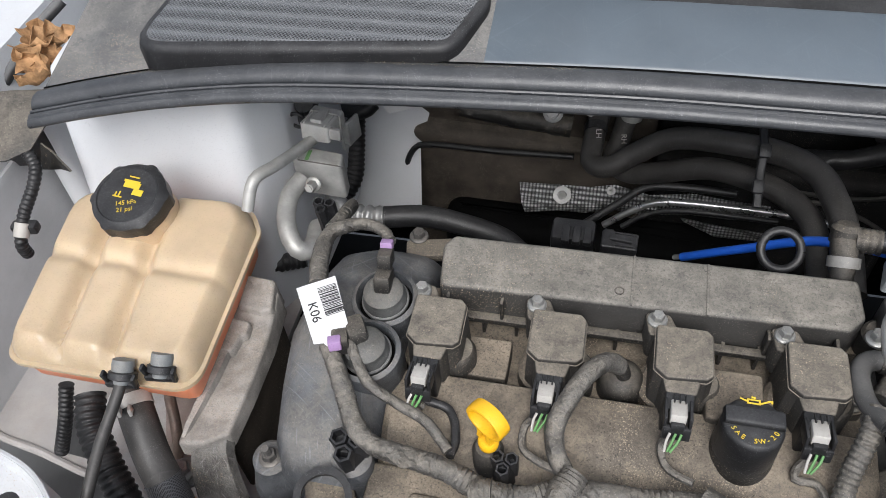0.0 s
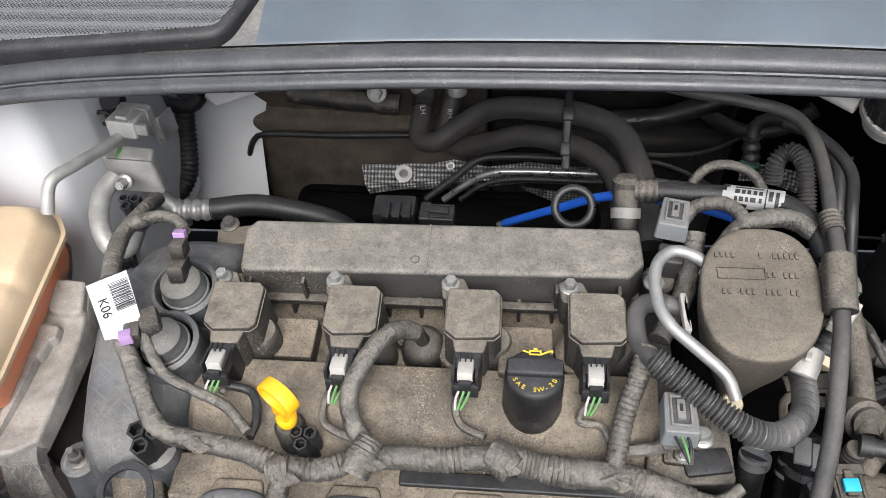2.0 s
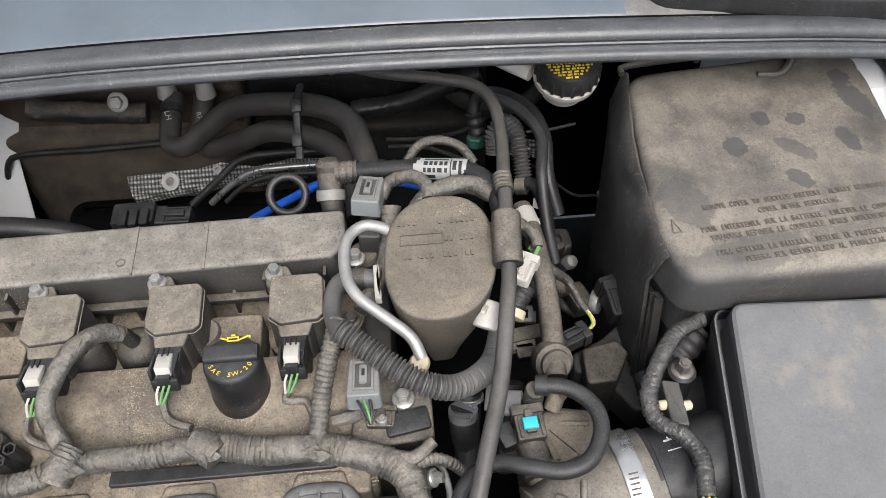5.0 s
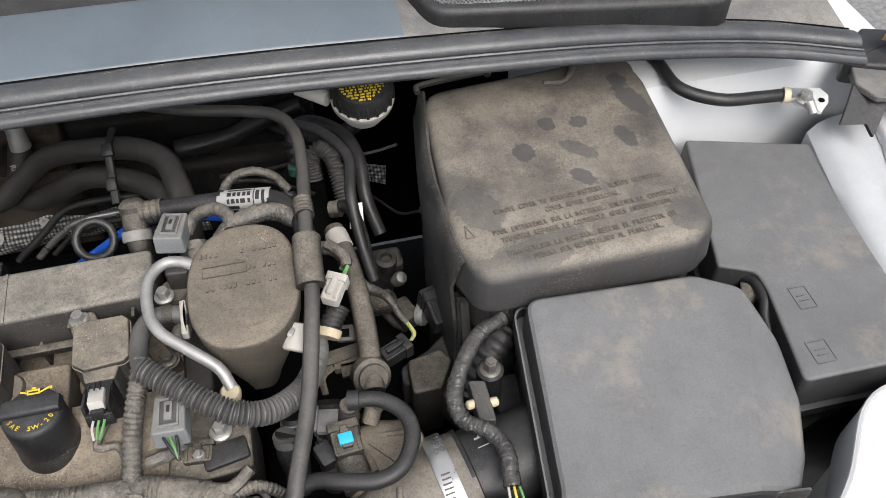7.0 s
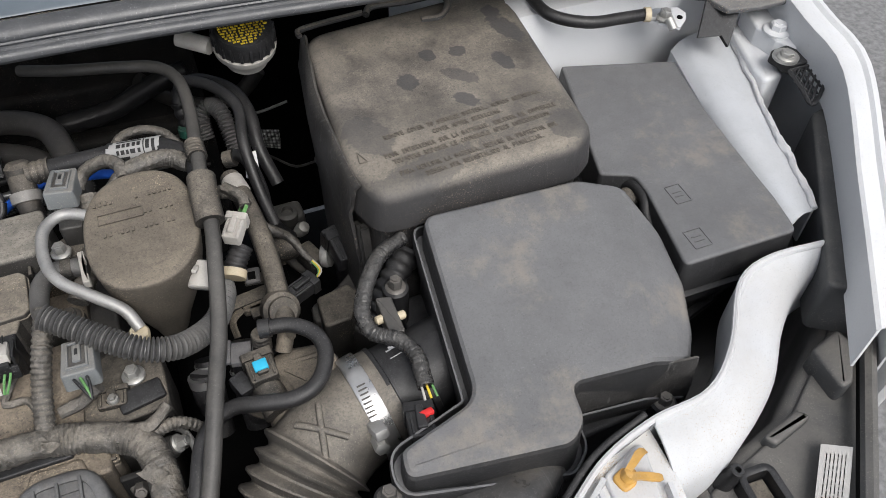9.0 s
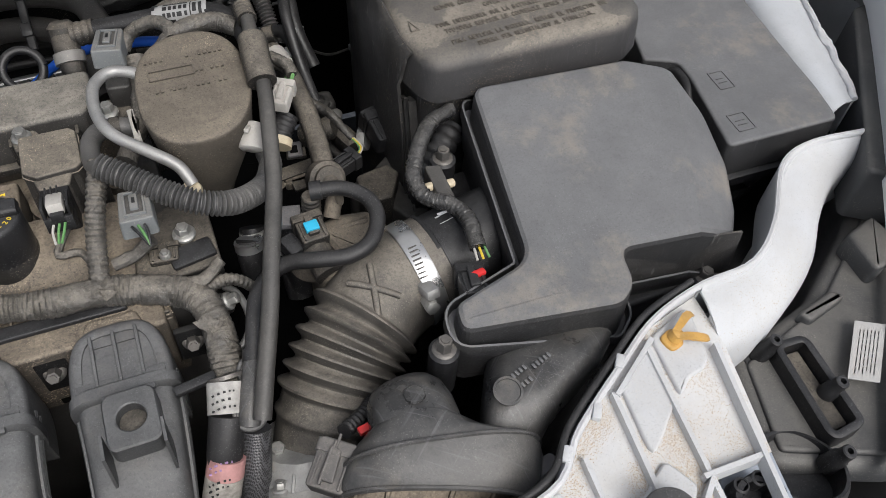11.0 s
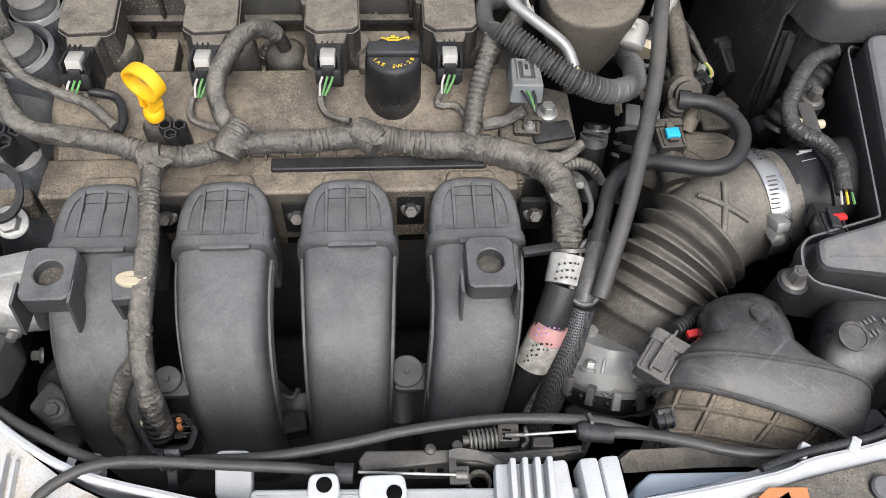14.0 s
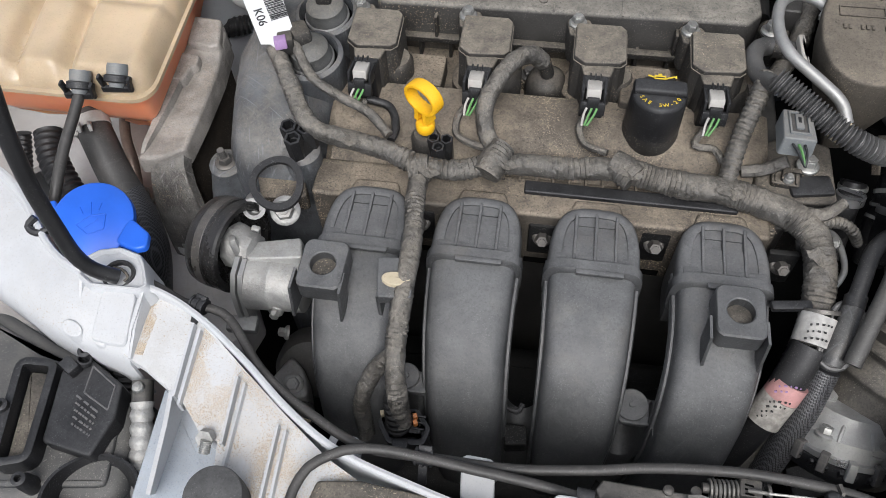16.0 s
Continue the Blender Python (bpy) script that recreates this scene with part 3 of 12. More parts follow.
glass = tagged(part("windscreen", sheet(B(), [[V(x, 0.42 - 0.06 * ((x - 0.065) / 0.7) ** 2, 1.0) + V(0, k * 0.6, k * 0.45) for x in np.linspace(-0.65, 0.78, 12)] for k in (0, 0.5, 1)], 0.005),
               surf("dark_glass", (0.01, 0.012, 0.014), 0.08, var=0.1, bump=0.0)), "dark windscreen glass above the cowl", "windscreen", kind="structure")


def mesh_grille(name, pts, top, bottom, label):
    g = thing(name, pts[0][:2] + (bottom,), label, "air grille", "cowl grilles")
    part("grille_frame", prism(B(), pts, top, bottom, 0.026, 0.006, 0.0), M_BLACK, g, "smooth black plastic rim")
    m = surf("woven_mesh", (0.06, 0.063, 0.066), 0.55, var=0.25, scale=30, bump=0.0)
    n, l = m.node_tree.nodes, m.node_tree.links
    geo = n.new("ShaderNodeNewGeometry")
    rot = n.new("ShaderNodeVectorRotate")
    rot.inputs["Angle"].default_value = radians(45)
    rot.rotation_type = "Z_AXIS"
    l.new(geo.outputs["Position"], rot.inputs["Vector"])
    w = n.new("ShaderNodeTexVoronoi")
    w.inputs["Scale"].default_value, w.inputs["Randomness"].default_value = 430, 0.0
    l.new(rot.outputs[0], w.inputs["Vector"])
    bp = n.new("ShaderNodeBump")
    bp.inputs["Strength"].default_value, bp.inputs["Distance"].default_value = 1.0, 0.0015
    bp.invert = True
    l.new(w.outputs["Distance"], bp.inputs["Height"])
    l.new(bp.outputs[0], n["Principled BSDF"].inputs["Normal"])
    hole = n.new("ShaderNodeMapRange")
    for k, v in zip(("From Min", "From Max", "To Min", "To Max"), (0.3, 0.5, 0.0, 1.0)):
        hole.inputs[k].default_value = v
    l.new(w.outputs["Distance"], hole.inputs["Value"])
    cell = n.new("ShaderNodeTexVoronoi")
    cell.feature = "DISTANCE_TO_EDGE"
    cell.inputs["Scale"].default_value, cell.inputs["Randomness"].default_value = 75, 0.25
    l.new(geo.outputs["Position"], cell.inputs["Vector"])
    edge = n.new("ShaderNodeMapRange")
    for k, v in zip(("From Min", "From Max", "To Min", "To Max"), (0.02, 0.1, 0.55, 0.0)):
        edge.inputs[k].default_value = v
    l.new(cell.outputs["Distance"], edge.inputs["Value"])
    both = n.new("ShaderNodeMath")
    both.operation = "MAXIMUM"
    l.new(hole.outputs[0], both.inputs[0])
    l.new(edge.outputs[0], both.inputs[1])
    weave = n.new("ShaderNodeMix")
    weave.data_type = "RGBA"
    weave.inputs[6].default_value, weave.inputs[7].default_value = (0.006, 0.006, 0.007, 1), (0.13, 0.135, 0.142, 1)
    l.new(both.outputs[0], weave.inputs["Factor"])
    l.new(weave.outputs[2], n["Principled BSDF"].inputs["Base Color"])
    inner = offset(fillet(pts, 0.026), 0.0085)
    part("mesh", prism(B(), inner, (lambda x, y: top(x, y) + 0.0012) if callable(top) else top + 0.0012, bottom + 0.01, 0.002, 0.001), m, g, "fine woven black mesh")
    return g


mesh_grille("cowl_grille", [(-0.520, 0.085), (-0.246, 0.112), (-0.226, 0.165), (-0.245, 0.33), (-0.46, 0.33)], lambda x, y: 0.985 + (y - 0.1) * 0.17, 0.95, "raised black mesh air grille set in the cowl")
mesh_grille("cowl_grille", [(0.352, 0.120), (0.625, 0.085), (0.57, 0.33), (0.345, 0.33), (0.330, 0.175)], lambda x, y: 0.985 + (y - 0.1) * 0.17, 0.95, "raised black mesh air grille set in the cowl")

# white body metal
tower = thing("strut_tower", (-0.6, 0.15, 0.3), "white painted strut tower with a stained top", "strut tower", kind="structure")
TT = [(-0.645, 0.112), (-0.462, 0.126), (-0.446, 0.19), (-0.445, 0.33), (-0.66, 0.33)]
TB = [(-0.665, 0.070), (-0.462, 0.086), (-0.44, 0.15), (-0.435, 0.33), (-0.68, 0.33)]
part("tower_shell", loft(B(), [[V(p.x, p.y, z) for p in offset(fillet([(a[0] * (1 - f) + b[0] * f, a[1] * (1 - f) + b[1] * f) for a, b in zip(TT, TB)], 0.026, 7), d)] for z, f, d in ((0.60, 1.0, 0), (0.72, 0.62, 0), (0.85, 0.2, 0), (0.905, 0.03, 0), (0.92, 0.0, 0.004), (0.928, 0.0, 0.012), (0.93, 0.0, 0.025))]), M_WHITE, tower)
part("side_shell", prism(B(), [(-0.715, 0.13), (-0.688, 0.13), (-0.682, 0.3), (-0.715, 0.3)], 0.85, 0.3, 0.02, 0.015, 0.01, 5), M_WHITE, tower)
part("rust_mark", lathe(B(), (-0.502, 0.143, 0.880), (0, -0.9, 0.4), [(0.012, -0.004), (0.012, 0.001), (0.006, 0.002), (0.004, -0.001)], 20), M_RUST, tower)
apron = thing("inner_wing_panel", (-0.4, 0.4, 0.5), "pale grey-white inner wing panel sloping to the firewall", "body panel", kind="structure")
part("corner_panel", sheet(B(), [[V((-0.458, 0.414, 0.660)), V((-0.410, 0.425, 0.660)), V((-0.363, 0.442, 0.650))], [V((-0.467, 0.384, 0.610)), V((-0.419, 0.395, 0.605)), V((-0.375, 0.406, 0.600))], [V((-0.483, 0.330, 0.530)), V((-0.426, 0.331, 0.530)), V((-0.365, 0.340, 0.520))]], 0.003), M_WHITE, apron)
part("side_panel", sheet(B(), [[V((-0.539, 0.372, 0.720)), V((-0.487, 0.383, 0.710)), V((-0.438, 0.395, 0.700))], [V((-0.532, 0.322, 0.660)), V((-0.494, 0.342, 0.640)), V((-0.457, 0.363, 0.620))], [V((-0.541, 0.227, 0.580)), V((-0.493, 0.244, 0.560)), V((-0.460, 0.291, 0.540))]], 0.003), M_WHITE, apron)
M_SHELF = surf("dirty_pale_paint", (0.36, 0.345, 0.335), 0.5, dust=0.4, var=0.12, scale=16, bump=0.08, dustcol=(0.3, 0.26, 0.22), patch_lo=0.1)
shelf_hole = [(q.x, q.y) for q in fillet([(-0.646, -0.118), (-0.650, -0.073), (-0.636, -0.058), (-0.590, -0.060), (-0.548, -0.112), (-0.555, -0.121), (-0.60, -0.122)], 0.012, 4)]
shelf = tagged(part("wing_shelf", plate(B(), [(-0.77, -0.10), (-0.707, -0.118), (-0.657, -0.126), (-0.588, -0.141), (-0.511, -0.146), (-0.445, -0.135), (-0.445, 0.11), (-0.77, 0.11)], lambda x, y: 0.62, lambda x, y: 0.612, [shelf_hole]), M_SHELF), "pale dirty painted wing shelf with a hose opening", "body panel", kind="structure")
part("shelf_bead", tube(B(), [(-0.76, -0.098, 0.62), (-0.707, -0.115, 0.62), (-0.657, -0.123, 0.62), (-0.588, -0.138, 0.62), (-0.511, -0.143, 0.62)], 0.004, 8, 0.01), M_SHELF, shelf)
part("shelf_hole", lathe(B(), (-0.571, -0.128, 0.62), (0, 0, 1), [(0.0055, -0.004), (0.0055, 0.0006), (0.0, 0.0006)], 20), M_DARK, shelf)
flat_box("lower_wing_panel", (-0.64, -0.20, 0.56), (0.28, 0.07, 0.02), M_SHELF, "pale painted lower wing panel below the shelf", "body panel", 0.006)
flat_box("inner_wing_panel", (0.66, 0.2, 0.66), (0.36, 0.2, 0.46), M_WHITE, "white painted inner wing panel beside the battery", "body panel", 0.025)
# pinkish rail beside the engine mount
flat_box("chassis_rail", (-0.50, -0.1, 0.45), (0.12, 0.5, 0.16), surf("thin_pink_primer", (0.36, 0.29, 0.27), 0.5, dust=0.4, var=0.15, scale=18), "dull pinkish-grey painted chassis rail", "chassis rail", 0.015)
# wing tops
inner = [(0.851, 0.128, 0.900), (0.836, 0.079, 0.900), (0.816, -0.010, 0.898), (0.803, -0.084, 0.892), (0.737, -0.193, 0.870), (0.699, -0.251, 0.862), (0.658, -0.315, 0.850)]
q = spline(inner, 0.02)
rw = tagged(part("wing", sheet(B(), [[p + V(dx, 0, dz) for p in q] for dx, dz in ((0.0, -0.05), (0.0, -0.002), (0.004, 0.0), (0.022, -0.002), (0.026, 0.001), (0.034, -0.002), (0.045, -0.03), (0.055, -0.2))], 0.002), M_WHITE),
            "white painted wing edge beside the bay", "car wing", kind="structure")
lw = tagged(part("wing", sheet(B(), [[V(-0.76 + dx, y, 0.90 + dz) for y in np.linspace(-0.3, 0.4, 8)] for dx, dz in ((0.03, -0.1), (0.02, -0.004), (0.0, 0.0), (-0.05, -0.004), (-0.1, -0.05), (-0.12, -0.3))], 0.002), M_WHITE),
            "white painted wing edge beside the bay", "car wing", kind="structure")

# the raised bonnet that the stay holds open, behind and above the bay
bonnet = thing("bonnet", (0.06, 0.52, 1.03), "white painted bonnet propped open over the bay", "bonnet", kind="structure")
part("bonnet_skin", sheet(B(), [[V(0.06 + x * (1 - 0.12 * k), 0.53 - 0.95 * k * math.cos(radians(72)), 1.04 + 0.95 * k * math.sin(radians(72)) + 0.03 * (1 - (x / 0.7) ** 2)) for x in np.linspace(-0.7, 0.7, 9)] for k in np.linspace(0, 1, 7)], 0.02), M_WHITE, bonnet)

# ---- engine ----
engine = thing("engine_block", (-0.05, -0.06, 0.26), "dark dusty engine block with a dusty valve cover", "engine")
part("block", prism(B(), [(-0.30, -0.155), (0.12, -0.155), (0.12, 0.045), (-0.30, 0.045)], 0.765, 0.28, 0.01, 0.004), M_CASTDARK, engine)
part("head_shelf", prism(B(), [(-0.27, -0.178), (0.10, -0.178), (0.10, -0.14), (-0.27, -0.14)], 0.782, 0.72, 0.004, 0.003), M_COVER, engine, "sand-covered ledge of the cylinder head")

# valve cover: a rounded front bank, a pit for the coils, a rear rail
cover_prof = [(-0.150, 0.745), (-0.150, 0.768), (-0.147, 0.774), (-0.138, 0.778), (-0.130, 0.783), (-0.118, 0.794), (-0.105, 0.8), (-0.075, 0.804), (-0.068, 0.803), (-0.064, 0.797), (-0.062, 0.780), (0.006, 0.778), (0.008, 0.80), (0.02, 0.8), (0.02, 0.745)]
cover_line = [V(x, 0, 0) for x in (-0.268, -0.262, -0.25, 0.08, 0.092, 0.098)]
part("valve_cover", loft(B(), [[p + V(0, y * (0.97 if i in (0, 5) else 1), z - (0.004 if i in (0, 5) else 0)) for y, z in cover_prof] for i, p in enumerate(cover_line)]), M_COVER, engine, "dust-caked valve cover")
for i in range(4):
    x = -0.256 + 0.0953 * i
    part("plug_well", lathe(B(), (x + 0.016, -0.042, 0.775), (0, 0, 1), [(0.026, 0), (0.026, 0.02), (0.022, 0.024), (0.01, 0.024)], 24), M_COVER, engine)
for i in range(10):
    part("rib", box(B(), (-0.21 + 0.028 * i + 0.004, 0.002, 0.788), (0.003, 0.014, 0.03), b=0.0006), M_DUSTY, engine)
for i in range(16):
    part("front_rib", box(B(), (-0.14 + 0.0135 * i, -0.136, 0.778), (0.0022, 0.02, 0.013), b=0.0005), M_COVER, engine)
for i in range(4):
    x = -0.256 + 0.0953 * i
    part("cover_bolt", hexbolt(B(), (x + 0.058, -0.03, 0.79), 0.0055, 0.006), M_DARKBOLT, engine)
    part("bolt_boss", lathe(B(), (x + 0.058, -0.03, 0.77), (0, 0, 1), [(0.011, 0), (0.010, 0.018)], 18), M_COVER, engine)
part("rear_step", prism(B(), [(-0.215, -0.022), (-0.178, -0.022), (-0.178, -0.06), (-0.215, -0.06)], 0.797, 0.77, 0.003, 0.002), M_COVER, engine)
part("rear_step", prism(B(), [(-0.025, -0.03), (0.018, -0.03), (0.018, -0.075), (-0.025, -0.075)], 0.812, 0.77, 0.004, 0.003), M_COVER, engine, "dusty square boss by the oil filler")
# long rear cover over the fuel rail
M_RAIL = surf("dusty_rail_cover", (0.03, 0.029, 0.028), 0.5, dust=0.82, var=0.35, scale=26, bump=0.45, grit=0.3, fleck=0.45, dustcol=(0.265, 0.245, 0.21), patch_lo=0.68)
rail = thing("rail_cover", (-0.08, 0.03, 0.8), "long dusty black plastic cover behind the coils", "engine cover")
part("cover_shell", prism(B(), [(-0.243, -0.002), (0.078, 0.004), (0.090, 0.018), (0.088, 0.054), (-0.240, 0.052), (-0.248, 0.04)], lambda x, y: 0.836 + 0.04 * y, 0.80, 0.004, 0.004, 0.001), M_RAIL, rail)
bm = B()
box(bm, (-0.10, -0.006, 0.802), (0.30, 0.008, 0.006), b=0.001)
for x in (-0.235, -0.19, 0.02, 0.07):
    box(bm, (x, -0.003, 0.812), (0.003, 0.01, 0.03), b=0.001)
part("lower_rim", bm, M_DUSTY, rail)
for x in (-0.087, -0.028):
    part("seam", box(B(), (x, 0.026, 0.8375), (0.002, 0.05, 0.0012), (2.3, 0, 0), b=0.0004), M_RAIL, rail)
part("moulding_mark", lathe(B(), (-0.097, 0.014, 0.8358), (0, 0, 1), [(0.004, 0), (0.004, 0.0012), (0.003, 0.0012), (0.003, 0.0006)], 20), M_DUSTY, rail)

# coils
COIL0 = V(-0.256, -0.008, 0.832)


def ignition_coil():
    c = thing("ignition_coil", COIL0, "dusty black ignition coil with a white plug", "ignition coil", "ignition coils")
    o = COIL0
    pts = [(o.x - 0.001, o.y - 0.011), (o.x + 0.0365, o.y - 0.011), (o.x + 0.041, o.y - 0.016), (o.x + 0.0415, o.y - 0.050), (o.x + 0.037, o.y - 0.0545), (o.x + 0.008, o.y - 0.0565), (o.x - 0.001, o.y - 0.049)]
    cz = lambda x, y: 0.843 + 0.03 * (y - o.y)
    body_ = part("coil_body", prism(B(), pts, cz, 0.79, 0.003, 0.0016, 0.002), M_COIL, c)
    rim = fillet(pts, 0.003)
    part("lid_rim", loft(B(), [[V(p.x, p.y, cz(p.x, p.y) + dz) for p in offset(rim, -d)] for dz, d in ((-0.0065, 0.0), (-0.0062, 0.0009), (-0.0048, 0.0009), (-0.0045, 0.0))]), M_COIL, body_)

    part("neck", prism(B(), [(o.x + 0.004, o.y - 0.050), (o.x + 0.034, o.y - 0.050), (o.x + 0.030, o.y - 0.0665), (o.x + 0.008, o.y - 0.0665)], 0.8375, 0.80, 0.003, 0.002, 0.001), M_COIL, c)
    bm = B()
    prism(bm, [(o.x - 0.010, o.y + 0.008), (o.x + 0.010, o.y + 0.008), (o.x + 0.02, o.y - 0.014), (o.x - 0.006, o.y - 0.014)], 0.831, 0.80, 0.005, 0.002)
    part("mounting_ear", bm, M_COIL, c)
    part("bolt", hexbolt(B(), o + V(0, 0, 0.001), 0.0052, 0.007), M_BOLT, c, "bright zinc bolt")
    bm = lathe(B(), o + V(0.036, -0.04, -0.06), (0, 0, 1), [(0.016, 0), (0.016, 0.038), (0.013, 0.043)], 20)
    part("boot", bm, M_COIL, c)
    sock = part("socket", prism(B(), [(o.x + 0.008, o.y - 0.06), (o.x + 0.029, o.y - 0.06), (o.x + 0.028, o.y - 0.080), (o.x + 0.008, o.y - 0.080)], 0.8365, 0.80, 0.002, 0.0015), M_BLACK, c)
    bm = box(B(), o + V(0.0175, -0.0815, 0.004), (0.0118, 0.016, 0.010), (-14, 0, -1), 0.0014)
    for sx in (-1, 1):
        part("socket_cheek", box(B(), o + V(0.0175 + 0.0088 * sx, -0.082, 0.002), (0.0022, 0.02, 0.012), (-14, 0, -1), 0.0006), M_BLACK, c)
    plug = part("plug", bm, M_WHITECON, c, "white plug")
    bm = B()
    for dx in (-0.004, 0.0, 0.004):
        box(bm, o + V(0.0175 + dx, -0.0745, 0.0115), (0.0012, 0.008, 0.002), (-14, 0, 0), 0.0003)
    part("latch_rib", bm, M_INK, plug)
    part("lock_tab", box(B(), o + V(0.0175, -0.0915, 0.0005), (0.010, 0.005, 0.008), (-14, 0, 0), 0.001), M_BLACK, plug)
    part("bracket", box(B(), o + V(0.0175, -0.093, -0.005), (0.02, 0.004, 0.012), (-14, 0, 0), 0.001), M_BLACK, c)
    for k, dx in enumerate((0.013, 0.017, 0.021)):
        bm = tube(B(), [o + V(dx, -0.095, -0.003), o + V(dx - 0.002, -0.100, -0.006), o + V(dx * 0.5 + 0.004, -0.105, -0.013)], 0.0010, 6, 0.003)
        part("wire", bm, M_GREEN if k else M_WHITECON, c, "green wire")
    return c


coil = ignition_coil()
for i in (1, 2, 3):
    copy_thing(coil, Matrix.Translation(COIL0 + V(0.0953 * i, 0.0007 * i, 0)))

# timing end of the engine: domed cover with two valve timing solenoids
tc = thing("timing_cover", (-0.33, -0.05, 0.3), "grey dusty timing cover with two round solenoid wells", "engine cover")
M_TIMING = surf("dusty_grey_cover", (0.08, 0.085, 0.092), 0.5, metal=0.1, dust=0.62, var=0.5, scale=34, bump=0.6, dustcol=(0.22, 0.2, 0.172), patch_lo=0.15, scratch=0.3)
rings = []
for y, z, x0, x1 in ((-0.162, 0.775, -0.335, -0.272), (-0.155, 0.789, -0.347, -0.270), (-0.135, 0.805, -0.355, -0.268), (-0.095, 0.815, -0.362, -0.266), (-0.05, 0.822, -0.368, -0.262), (0.0, 0.825, -0.362, -0.256), (0.035, 0.818, -0.352, -0.25), (0.055, 0.80, -0.34, -0.25)):
    ring = []
    for k in range(17):
        a = math.pi * k / 16
        cx, w = (x0 + x1) / 2, (x1 - x0) / 2
        sx = math.copysign(abs(math.cos(a)) ** 0.6, math.cos(a))
        ring.append(V(cx - sx * w, y, z - 0.075 + 0.075 * math.sin(a) ** 0.5))
    ring += [V(x1 - 0.002, y, 0.45), V(x0 + 0.002, y, 0.45)]
    rings.append(ring)
part("cover_shell", loft(B(), rings), M_TIMING, tc)


M_SOLENOID = surf("dull_solenoid_alloy", (0.085, 0.086, 0.084), 0.55, metal=0.25, dust=0.5, var=0.35, scale=50, bump=0.4, patch_lo=0.25, dustcol=(0.2, 0.18, 0.15))


def solenoid(c, axis_top):
    bm = lathe(B(), c, (0, -0.12, 1), [(0.0275, -0.03), (0.0275, 0.008), (0.024, 0.0105), (0.0225, 0.006), (0.0225, -0.004)], 32)
    part("well", bm, M_TIMING, tc)
    # near-black ring: the well's shade is in its colour
    part("well_floor", lathe(B(), c, (0, -0.12, 1), [(0.0224, -0.004), (0.0224, -0.0015), (0.018, -0.0015)], 32), M_DARK, tc, "near-black ring standing for shade round the solenoid")
    bm = lathe(B(), c, (0, -0.12, 1), [(0.0185, -0.012), (0.0185, 0.008), (0.0175, 0.011), (0.0165, 0.013), (0.0165, 0.018), (0.012, 0.022), (0.002, 0.023)], 32)
    s = part("solenoid", bm, M_SOLENOID, tc, "dull dusty timing solenoid")
    part("collar", lathe(B(), c, (0, -0.12, 1), [(0.0195, 0.003), (0.0198, 0.0055), (0.0188, 0.007)], 32), M_ALUBRIGHT, s, "pale worn rim")
    return s


SOL_A, SOL_B = V(-0.284, -0.022, 0.828), V(-0.286, -0.073, 0.826)
sa, sb = solenoid(SOL_A, 0), solenoid(SOL_B, 0)
bm = box(B(), SOL_A + V(0, 0.004, 0.026), (0.014, 0.022, 0.016), (-20, 0, 4), 0.003)
box(bm, SOL_A + V(-0.001, 0.018, 0.036), (0.012, 0.016, 0.014), (-20, 0, 4), 0.002)
part("plug", bm, M_DUSTY, sa)
part("clip", box(B(), SOL_A + V(-0.002, 0.028, 0.04), (0.010, 0.008, 0.009), (-20, 0, 4), 0.001), M_PURPLE, sa, "purple locking clip")
bm = box(B(), SOL_B + V(-0.008, 0.006, 0.022), (0.016, 0.024, 0.018), (-10, 0, 30), 0.004)
box(bm, SOL_B + V(-0.017, -0.006, 0.024), (0.013, 0.016, 0.015), (-10, 0, 20), 0.002)
part("plug", bm, M_DUSTY, sb)
part("clip", box(B(), SOL_B + V(-0.019, -0.012, 0.03), (0.010, 0.009, 0.009), (-10, 0, 20), 0.001), M_PURPLE, sb, "purple locking clip")
bm = B()
box(bm, (-0.27, 0.069, 0.79), (0.045, 0.022, 0.01), (0, 0, 12), 0.003)
part("lug", bm, M_PUMP, tc)
part("lug_bolt", hexbolt(B(), (-0.283, 0.080, 0.796), 0.006, 0.007), M_DARKBOLT, tc)
part("cover_boss", lathe(B(), (-0.356, -0.145, 0.752), (0, -0.1, 1), [(0.026, -0.03), (0.019, -0.004), (0.0155, 0.008), (0.015, 0.016), (0.0125, 0.018)], 24), M_TIMING, tc)
part("boss_web", loft(B(), [[V(x, y + dy, z) for y, z in ((0.0, 0.72), (0.0, zt), (0.007, zt), (0.007, 0.72))] for x, dy, zt in ((-0.352, -0.149, 0.766), (-0.330, -0.149, 0.772), (-0.30, -0.150, 0.774))]), M_TIMING, tc)
part("cover_bolt", hexbolt(B(), (-0.356, -0.147, 0.770), 0.0062, 0.007), M_DARKBOLT, tc)
part("stud", tube(B(), [(-0.356, -0.147, 0.775), (-0.356, -0.148, 0.787)], 0.0032, 10, 0.0006, corr=(0.0013, 0.0004)), M_DARKBOLT, tc)
part("cover_boss", lathe(B(), (-0.283, -0.147, 0.76), (0, 0, 1), [(0.016, 0), (0.016, 0.035), (0.012, 0.038)], 20), M_TIMING, tc)


